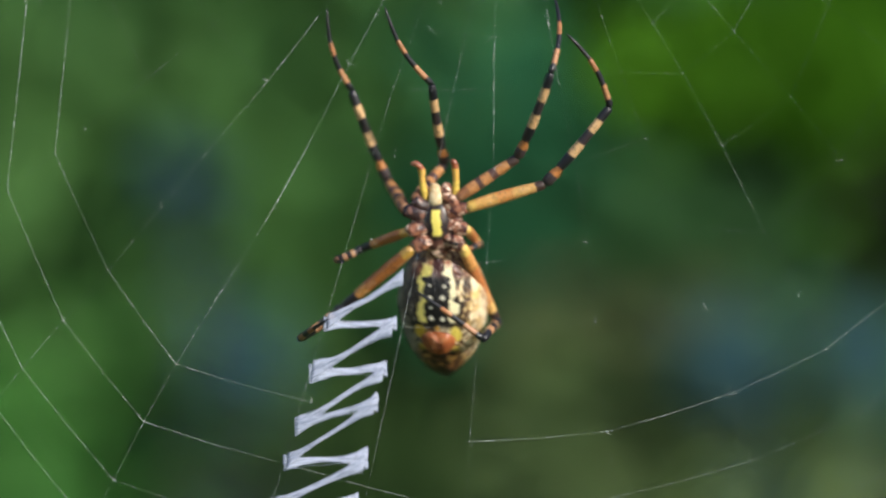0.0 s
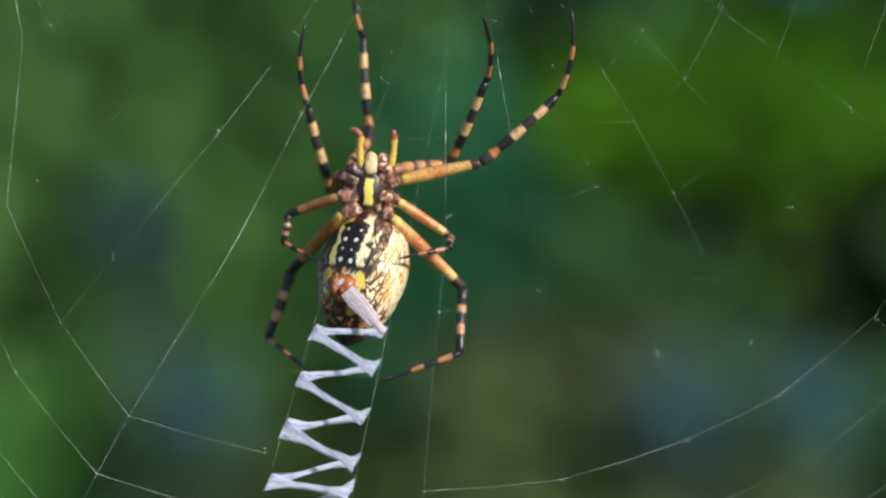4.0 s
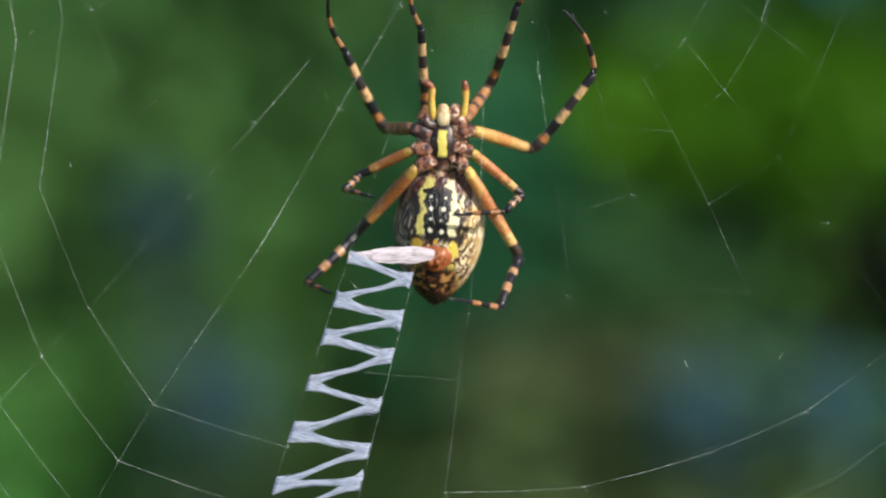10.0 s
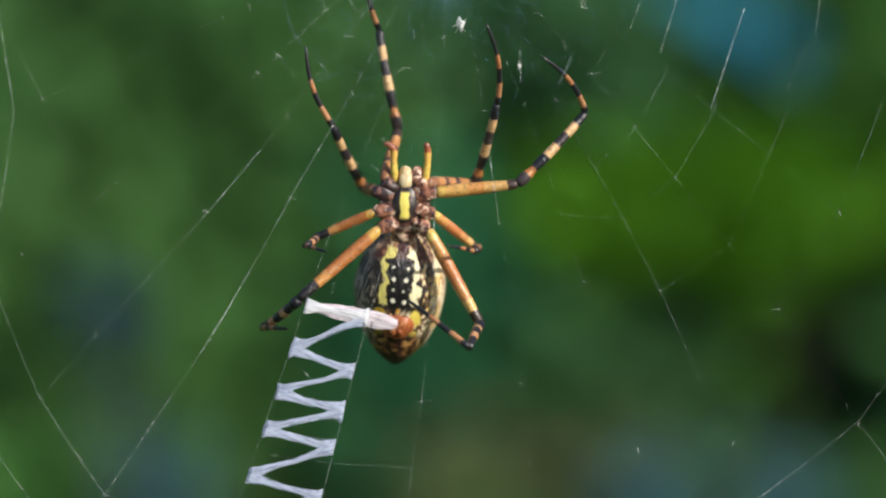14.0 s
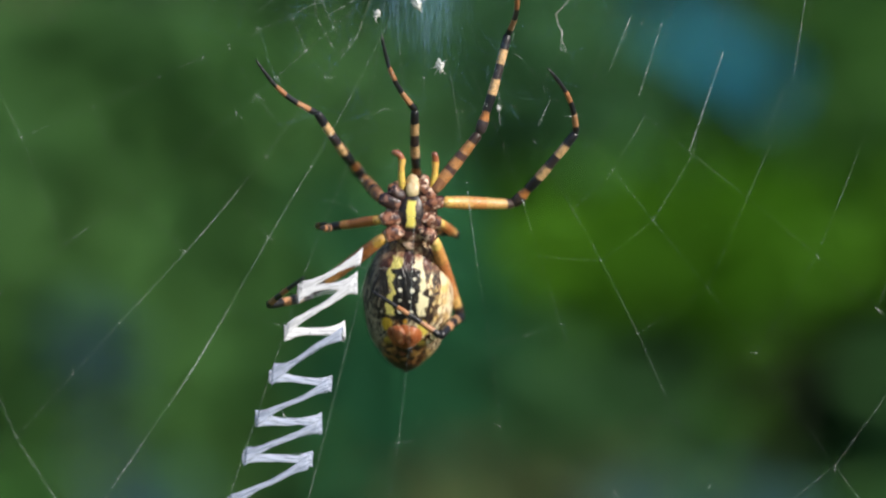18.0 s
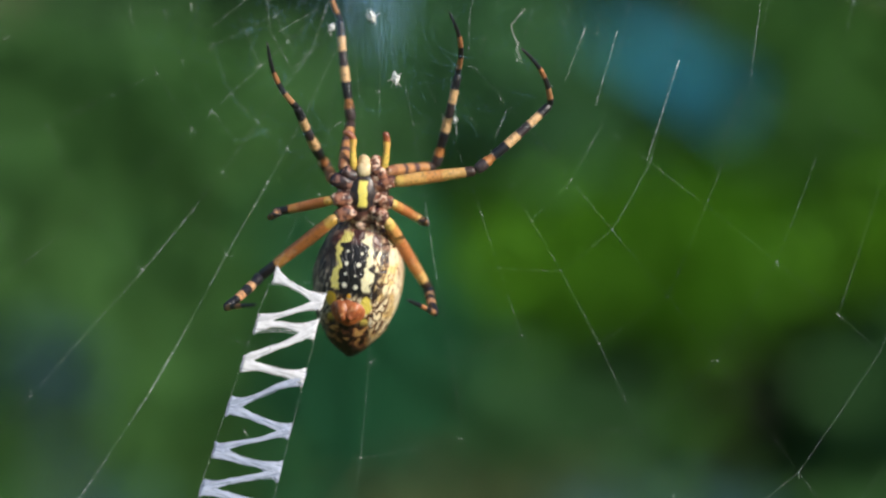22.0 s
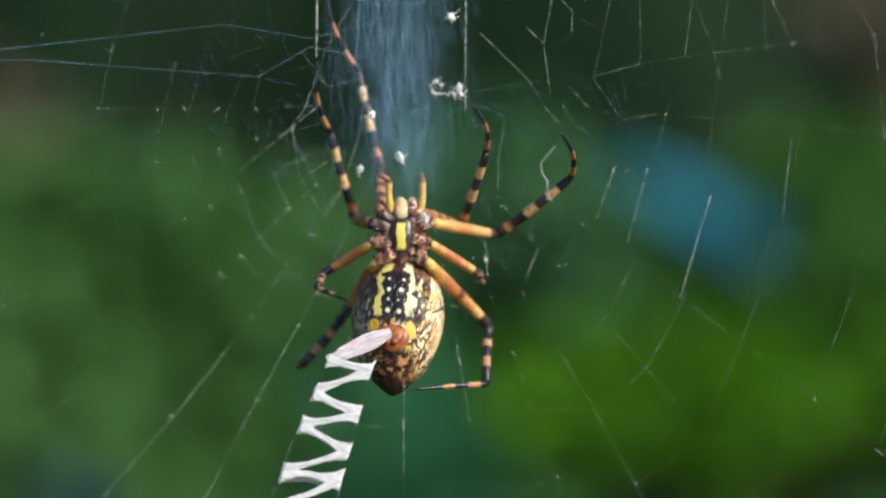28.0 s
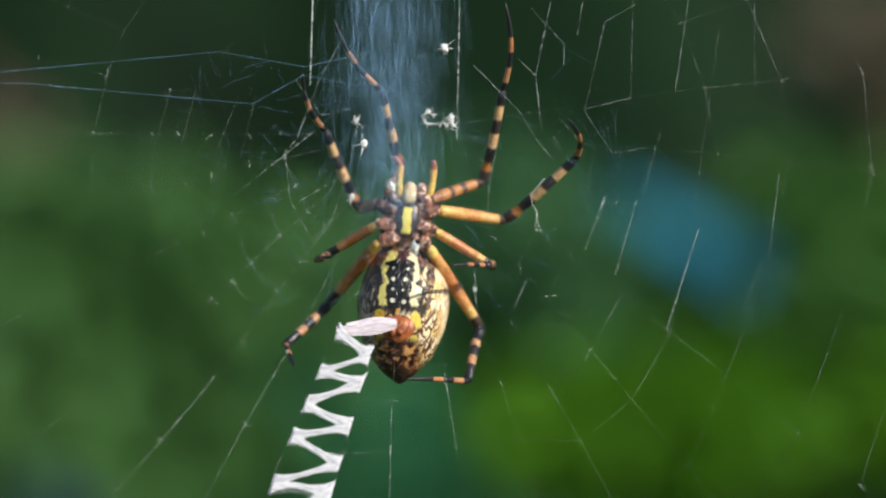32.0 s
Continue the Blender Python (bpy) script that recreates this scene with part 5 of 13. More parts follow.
    walk(legs['L2', 'femur'], [(0, aim(-3.77, -0.6, 4.94, -0.25, 0.9, 0.35)), (0.5, aim(-3.77, -0.6, 4.94, -0.25, 0.97, -0.04)), (1, aim(-3.77, -0.6, 4.94, -0.2, 0.97, 0.1)), (1.5, aim(-3.77, -0.6, 4.94, -0.26, 0.88, 0.41)), (2, aim(-3.77, -0.6, 4.94, -0.23, 0.89, 0.39)), (2.5, aim(-3.77, -0.6, 4.94, -0.32, 0.93, 0.2)), (3, aim(-3.77, -0.6, 4.94, -0.19, 0.98, -0.04)), (3.5, aim(-3.77, -0.6, 4.94, 0, 1, 0.06)), (4, aim(-3.77, -0.6, 4.94, -0.1, 0.96, -0.27)), (4.5, aim(-3.77, -0.6, 4.94, -0.11, 0.99, 0)), (6.5, aim(-3.77, -0.6, 4.94, -0.28, 0.96, 0)), (7, aim(-3.77, -0.6, 4.94, -0.39, 0.92, 0.05)), (7.5, aim(-3.77, -0.6, 4.94, -0.26, 0.96, -0.12)), (8, aim(-3.77, -0.6, 4.94, -0.16, 0.98, -0.11)), (8.5, aim(-3.77, -0.6, 4.94, -0.39, 0.91, 0.16)), (9, aim(-3.77, -0.6, 4.94, -0.26, 0.96, 0.08)), (9.5, aim(-3.77, -0.6, 4.94, -0.22, 0.96, -0.14)), (10, aim(-3.77, -0.6, 4.94, -0.38, 0.93, -0.02)), (10.5, aim(-3.77, -0.6, 4.94, -0.23, 0.97, 0.11)), (11, aim(-3.77, -0.6, 4.94, -0.22, 0.96, -0.19)), (11.5, aim(-3.77, -0.6, 4.94, -0.29, 0.9, -0.32)), (12, aim(-3.77, -0.6, 4.94, -0.38, 0.91, 0.18)), (12.5, aim(-3.77, -0.6, 4.94, -0.27, 0.89, 0.38)), (13, aim(-3.77, -0.6, 4.94, -0.39, 0.92, 0.05)), (13.5, aim(-3.77, -0.6, 4.94, -0.28, 0.96, -0.06)), (14, aim(-3.77, -0.6, 4.94, -0.15, 0.99, 0.02)), (14.5, aim(-3.77, -0.6, 4.94, -0.2, 0.98, 0.06)), (16.5, aim(-3.77, -0.6, 4.94, -0.2, 0.96, 0.18)), (17, aim(-3.77, -0.6, 4.94, -0.22, 0.97, 0.07)), (17.5, aim(-3.77, -0.6, 4.94, -0.3, 0.95, 0.07)), (18, aim(-3.77, -0.6, 4.94, -0.28, 0.91, 0.29)), (18.5, aim(-3.77, -0.6, 4.94, -0.24, 0.96, -0.14)), (19, aim(-3.77, -0.6, 4.94, -0.22, 0.96, -0.16)), (19.5, aim(-3.77, -0.6, 4.94, -0.51, 0.78, 0.37)), (20, aim(-3.77, -0.6, 4.94, -0.25, 0.84, 0.47)), (20.5, aim(-3.77, -0.6, 4.94, -0.22, 0.96, 0.19)), (21, aim(-3.77, -0.6, 4.94, -0.12, 0.99, 0.12)), (21.5, aim(-3.77, -0.6, 4.94, -0.09, 0.99, 0.08)), (22, aim(-3.77, -0.6, 4.94, -0.09, 0.99, 0.15)), (22.5, aim(-3.77, -0.6, 4.94, -0.14, 0.98, -0.15)), (23, aim(-3.77, -0.6, 4.94, -0.19, 0.98, 0.06)), (23.5, aim(-3.77, -0.6, 4.94, -0.05, 0.99, 0.11)), (24, aim(-3.77, -0.6, 4.94, -0.15, 0.98, -0.12)), (24.5, aim(-3.77, -0.6, 4.94, -0.14, 0.98, -0.15)), (25, aim(-3.77, -0.6, 4.94, -0.45, 0.89, 0.04)), (25.5, aim(-3.77, -0.6, 4.94, -0.25, 0.97, 0.04)), (27.5, aim(-3.77, -0.6, 4.94, -0.17, 0.98, 0.06)), (28, aim(-3.77, -0.6, 4.94, -0.2, 0.98, 0.1)), (28.5, aim(-3.77, -0.6, 4.94, -0.25, 0.96, 0.11)), (29, aim(-3.77, -0.6, 4.94, -0.26, 0.97, 0.01)), (29.5, aim(-3.77, -0.6, 4.94, -0.35, 0.93, 0.06)), (30, aim(-3.77, -0.6, 4.94, -0.22, 0.97, 0.05)), (30.5, aim(-3.77, -0.6, 4.94, -0.22, 0.96, 0.17)), (31, aim(-3.77, -0.6, 4.94, -0.17, 0.98, -0.09)), (31.5, aim(-3.77, -0.6, 4.94, -0.25, 0.96, 0.11)), (32, aim(-3.77, -0.6, 4.94, -0.24, 0.97, -0.01))])
    walk(legs['L2', 'tibia'], [(0, aim(-6.3, 8.6, 8.5, -0.3, -0.25, 0.92)), (0.5, aim(-6.3, 9.26, 4.57, -0.34, -0.46, 0.82)), (1, aim(-5.84, 9.32, 5.97, -0.33, -0.44, 0.83)), (1.5, aim(-6.37, 8.31, 9.12, -0.36, -0.03, 0.93)), (2, aim(-6.1, 8.5, 8.88, -0.2, -0.36, 0.91)), (2.5, aim(-7.02, 8.84, 6.96, -0.26, -0.34, 0.9)), (3, aim(-5.75, 9.38, 4.57, -0.28, -0.25, 0.93)), (3.5, aim(-3.79, 9.56, 5.53, -0.2, -0.53, 0.83)), (4, aim(-4.79, 9.15, 2.18, -0.3, -0.4, 0.87)), (4.5, aim(-4.92, 9.52, 4.97, -0.32, -0.36, 0.88)), (6.5, aim(-6.64, 9.17, 4.94, -0.28, -0.45, 0.85)), (7, aim(-7.71, 8.78, 5.45, -0.28, -0.57, 0.77)), (7.5, aim(-6.37, 9.17, 3.69, -0.23, -0.65, 0.72)), (8, aim(-5.44, 9.38, 3.78, -0.28, -0.76, 0.59)), (8.5, aim(-7.7, 8.66, 6.55, -0.32, -0.43, 0.85)), (9, aim(-6.43, 9.2, 5.71, -0.39, -0.57, 0.72)), (9.5, aim(-6.06, 9.22, 3.51, -0.45, -0.4, 0.8)), (10, aim(-7.62, 8.83, 4.76, -0.39, -0.51, 0.76)), (10.5, aim(-6.13, 9.24, 6.06, -0.43, -0.41, 0.8)), (11, aim(-6.03, 9.14, 3.03, -0.5, -0.46, 0.74)), (11.5, aim(-6.75, 8.57, 1.66, -0.37, -0.68, 0.63)), (12, aim(-7.68, 8.62, 6.79, -0.35, -0.67, 0.65)), (12.5, aim(-6.49, 8.42, 8.81, -0.28, -0.5, 0.82)), (13, aim(-7.79, 8.74, 5.49, -0.4, -0.51, 0.77)), (13.5, aim(-6.58, 9.17, 4.34, -0.35, -0.5, 0.79)), (14, aim(-5.29, 9.47, 5.16, -0.31, -0.74, 0.6)), (14.5, aim(-5.82, 9.36, 5.53, -0.27, -0.78, 0.57)), (16.5, aim(-5.78, 9.22, 6.74, -0.48, -0.63, 0.61)), (17, aim(-6.06, 9.3, 5.61, -0.51, -0.69, 0.51)), (17.5, aim(-6.84, 9.09, 5.63, -0.58, -0.36, 0.74)), (18, aim(-6.59, 8.71, 7.94, -0.46, -0.68, 0.57)), (18.5, aim(-6.23, 9.18, 3.51, -0.51, -0.64, 0.58)), (19, aim(-6.05, 9.18, 3.26, -0.42, -0.77, 0.48)), (19.5, aim(-8.99, 7.29, 8.7, -0.59, -0.55, 0.59)), (20, aim(-6.33, 8, 9.76, -0.37, -0.38, 0.85)), (20.5, aim(-5.99, 9.15, 6.88, -0.49, -0.44, 0.75)), (21, aim(-5.03, 9.44, 6.12, -0.5, -0.17, 0.85)), (21.5, aim(-4.67, 9.51, 5.8, -0.37, -0.65, 0.66)), (22, aim(-4.68, 9.43, 6.42, -0.32, -0.76, 0.57)), (22.5, aim(-5.16, 9.37, 3.41, -0.24, -0.86, 0.44)), (23, aim(-5.66, 9.39, 5.53, -0.37, -0.75, 0.54)), (23.5, aim(-4.32, 9.51, 6.02, -0.5, -0.38, 0.78)), (24, aim(-5.26, 9.4, 3.74, -0.44, -0.65, 0.62)), (24.5, aim(-5.24, 9.36, 3.41, -0.43, -0.68, 0.59)), (25, aim(-8.32, 8.5, 5.38, -0.46, -0.62, 0.64)), (25.5, aim(-6.34, 9.24, 5.37, -0.55, -0.48, 0.68)), (27.5, aim(-5.52, 9.41, 5.53, -0.23, -0.67, 0.7)), (28, aim(-5.77, 9.33, 5.95, -0.25, -0.48, 0.84)), (28.5, aim(-6.3, 9.2, 6.04, -0.33, -0.35, 0.88)), (29, aim(-6.39, 9.24, 5.05, -0.3, -0.66, 0.69)), (29.5, aim(-7.37, 8.91, 5.5, -0.28, -0.66, 0.69)), (30, aim(-6.03, 9.32, 5.41, -0.34, -0.52, 0.78)), (30.5, aim(-6, 9.18, 6.69, -0.28, -0.71, 0.65)), (31, aim(-5.53, 9.38, 3.98, -0.4, -0.56, 0.73)), (31.5, aim(-6.35, 9.18, 6.08, -0.39, -0.67, 0.63)), (32, aim(-6.27, 9.27, 4.86, -0.41, -0.58, 0.7))])
    walk(legs['L2', 'metatarsus'], [(0, aim(-10.09, 5.44, 20.09, -0.22, -0.24, 0.95)), (0.5, aim(-10.57, 3.47, 14.9, -0.29, -0.1, 0.95)), (1, aim(-10.03, 3.74, 16.45, -0.31, -0.32, 0.89)), (1.5, aim(-10.95, 7.92, 20.84, -0.27, -0.59, 0.76)), (2, aim(-8.59, 3.92, 20.34, -0.16, -0.36, 0.92)), (2.5, aim(-10.33, 4.56, 18.33, -0.11, -0.28, 0.95)), (3, aim(-9.28, 6.18, 16.23, -0.14, -0.05, 0.99)), (3.5, aim(-6.32, 2.94, 15.93, -0.21, -0.22, 0.95)), (4, aim(-8.54, 4.07, 13.07, -0.08, -0.29, 0.95)), (4.5, aim(-8.96, 5.04, 16.01, -0.1, -0.57, 0.82)), (6.5, aim(-10.12, 3.46, 15.61, -0.09, -0.62, 0.78)), (7, aim(-11.18, 1.57, 15.17, -0.13, -0.63, 0.77)), (7.5, aim(-9.3, 0.99, 12.81, -0.12, -0.59, 0.8)), (8, aim(-8.93, -0.15, 11.23, -0.2, -0.58, 0.79)), (8.5, aim(-11.71, 3.25, 17.19, -0.12, -0.83, 0.54)), (9, aim(-11.35, 1.98, 14.78, -0.25, -0.55, 0.8)), (9.5, aim(-11.7, 4.13, 13.55, -0.21, -0.8, 0.57)), (10, aim(-12.59, 2.38, 14.36, -0.16, -0.73, 0.66)), (10.5, aim(-11.55, 4.11, 16.2, -0.19, -0.84, 0.5)), (11, aim(-12.29, 3.34, 12.29, -0.22, -0.62, 0.75)), (11.5, aim(-11.47, 0.05, 9.64, -0.12, -0.71, 0.69)), (12, aim(-12.06, 0.15, 15.02, -0.21, -0.82, 0.52)), (12.5, aim(-10, 2.16, 19.15, -0.22, -0.64, 0.74)), (13, aim(-12.79, 2.37, 15.13, -0.3, -0.63, 0.72)), (13.5, aim(-10.97, 2.86, 14.32, -0.41, -0.09, 0.91)), (14, aim(-9.14, 0.13, 12.68, -0.33, -0.29, 0.9)), (14.5, aim(-9.26, -0.43, 12.66, -0.47, -0.3, 0.83)), (16.5, aim(-11.81, 1.29, 14.44, -0.66, -0.1, 0.74)), (17, aim(-12.51, 0.63, 12.05, -0.67, -0.1, 0.74)), (17.5, aim(-14.11, 4.62, 14.89, -0.54, -0.53, 0.65)), (18, aim(-12.44, 0.15, 15.07, -0.69, -0.49, 0.53)), (18.5, aim(-12.61, 1.11, 10.77, -0.51, -0.57, 0.64)), (19, aim(-11.33, -0.5, 9.35, -0.55, -0.54, 0.63)), (19.5, aim(-16.47, 0.41, 16.12, -0.23, -0.88, 0.41)), (20, aim(-10.97, 3.21, 20.44, -0.34, -0.48, 0.81)), (20.5, aim(-12.19, 3.67, 16.37, -0.49, -0.38, 0.79)), (21, aim(-11.27, 7.31, 16.84, -0.51, -0.43, 0.75)), (21.5, aim(-9.36, 1.35, 14.16, -0.41, -0.1, 0.91)), (22, aim(-8.73, -0.11, 13.57, -0.34, -0.67, 0.66)), (22.5, aim(-8.17, -1.51, 8.97, -0.31, -0.54, 0.78)), (23, aim(-10.31, -0.1, 12.38, -0.47, -0.53, 0.71)), (23.5, aim(-10.66, 4.71, 15.78, -0.44, -0.62, 0.65)), (24, aim(-10.77, 1.2, 11.53, -0.35, -0.76, 0.55)), (24.5, aim(-10.7, 0.78, 10.83, -0.26, -0.83, 0.49)), (25, aim(-14.07, 0.69, 13.41, -0.34, -0.53, 0.78)), (25.5, aim(-13.32, 3.21, 13.94, -0.4, -0.68, 0.61)), (27.5, aim(-8.4, 0.93, 14.37, -0.08, -0.86, 0.5)), (28, aim(-8.88, 3.31, 16.56, -0.14, -0.67, 0.73)), (28.5, aim(-10.47, 4.81, 17.08, -0.15, -0.67, 0.73)), (29, aim(-10.13, 0.95, 13.75, -0.21, -0.71, 0.67)), (29.5, aim(-10.88, 0.54, 14.23, -0.13, -0.73, 0.68)), (30, aim(-10.25, 2.71, 15.26, -0.18, -0.62, 0.77)), (30.5, aim(-9.5, 0.23, 14.82, -0.18, -0.84, 0.51)), (31, aim(-10.6, 2.38, 13.12, -0.18, -0.78, 0.6)), (31.5, aim(-11.32, 0.71, 13.96, -0.18, -0.75, 0.63)), (32, aim(-11.44, 1.92, 13.67, -0.29, -0.81, 0.51))])
    walk(legs['L3', 'femur'], [(0, aim(-3.57, -0.6, 2.33, -0.74, 0.62, -0.27)), (0.5, aim(-3.57, -0.6, 2.33, -0.84, 0.43, -0.32)), (1, aim(-3.57, -0.6, 2.33, -0.73, 0.58, -0.35)), (1.5, aim(-3.57, -0.6, 2.33, -0.76, 0.53, -0.37)), (2, aim(-3.57, -0.6, 2.33, -0.78, 0.52, -0.35)), (2.5, aim(-3.57, -0.6, 2.33, -0.67, 0.61, -0.42)), (3, aim(-3.57, -0.6, 2.33, -0.85, 0.24, -0.46)), (3.5, aim(-3.57, -0.6, 2.33, -0.63, 0.73, -0.26)), (4, aim(-3.57, -0.6, 2.33, -0.78, 0.53, -0.34)), (4.5, aim(-3.57, -0.6, 2.33, -0.76, 0.56, -0.32)), (6.5, aim(-3.57, -0.6, 2.33, -0.76, 0.57, -0.32)), (7, aim(-3.57, -0.6, 2.33, -0.79, 0.52, -0.32)), (7.5, aim(-3.57, -0.6, 2.33, -0.87, 0.35, -0.36)), (8, aim(-3.57, -0.6, 2.33, -0.64, 0.63, -0.43)), (8.5, aim(-3.57, -0.6, 2.33, -0.78, 0.61, -0.17)), (9, aim(-3.57, -0.6, 2.33, -0.73, 0.58, -0.37)), (9.5, aim(-3.57, -0.6, 2.33, -0.56, 0.69, -0.47)), (10, aim(-3.57, -0.6, 2.33, -0.82, 0.4, -0.41)), (10.5, aim(-3.57, -0.6, 2.33, -0.89, 0.36, -0.27)), (11, aim(-3.57, -0.6, 2.33, -0.76, 0.48, -0.44)), (11.5, aim(-3.57, -0.6, 2.33, -0.88, 0.34, -0.34)), (12, aim(-3.57, -0.6, 2.33, -0.75, 0.48, -0.45)), (12.5, aim(-3.57, -0.6, 2.33, -0.77, 0.63, -0.1)), (13, aim(-3.57, -0.6, 2.33, -0.8, 0.4, -0.44)), (13.5, aim(-3.57, -0.6, 2.33, -0.76, 0.52, -0.38)), (14, aim(-3.57, -0.6, 2.33, -0.88, 0.25, -0.41)), (14.5, aim(-3.57, -0.6, 2.33, -0.86, 0.39, -0.32)), (16.5, aim(-3.57, -0.6, 2.33, -0.7, 0.62, -0.35)), (17, aim(-3.57, -0.6, 2.33, -0.54, 0.65, -0.53)), (17.5, aim(-3.57, -0.6, 2.33, -0.82, 0.48, -0.31)), (18, aim(-3.57, -0.6, 2.33, -0.78, 0.61, -0.15)), (18.5, aim(-3.57, -0.6, 2.33, -0.87, 0.37, -0.33)), (19, aim(-3.57, -0.6, 2.33, -0.8, 0.45, -0.39)), (19.5, aim(-3.57, -0.6, 2.33, -0.85, 0.43, -0.32)), (20, aim(-3.57, -0.6, 2.33, -0.83, 0.55, 0.05)), (20.5, aim(-3.57, -0.6, 2.33, -0.63, 0.61, -0.47)), (21, aim(-3.57, -0.6, 2.33, -0.67, 0.59, -0.45)), (21.5, aim(-3.57, -0.6, 2.33, -0.78, 0.54, -0.31)), (22, aim(-3.57, -0.6, 2.33, -0.85, 0.48, -0.21)), (22.5, aim(-3.57, -0.6, 2.33, -0.77, 0.56, -0.29)), (23, aim(-3.57, -0.6, 2.33, -0.55, 0.71, -0.44)), (23.5, aim(-3.57, -0.6, 2.33, -0.64, 0.77, -0.05)), (24, aim(-3.57, -0.6, 2.33, -0.72, 0.57, -0.4)), (24.5, aim(-3.57, -0.6, 2.33, -0.68, 0.62, -0.39)), (25, aim(-3.57, -0.6, 2.33, -0.8, 0.36, -0.48)), (25.5, aim(-3.57, -0.6, 2.33, -0.67, 0.7, -0.26)), (27.5, aim(-3.57, -0.6, 2.33, -0.68, 0.59, -0.44)), (28, aim(-3.57, -0.6, 2.33, -0.76, 0.49, -0.43)), (28.5, aim(-3.57, -0.6, 2.33, -0.88, 0.32, -0.35)), (29, aim(-3.57, -0.6, 2.33, -0.88, 0.24, -0.42)), (29.5, aim(-3.57, -0.6, 2.33, -0.7, 0.62, -0.36)), (30, aim(-3.57, -0.6, 2.33, -0.55, 0.81, -0.22)), (30.5, aim(-3.57, -0.6, 2.33, -0.76, 0.62, -0.21)), (31, aim(-3.57, -0.6, 2.33, -0.54, 0.7, -0.46)), (31.5, aim(-3.57, -0.6, 2.33, -0.42, 0.81, -0.4)), (32, aim(-3.57, -0.6, 2.33, -0.7, 0.52, -0.48))])
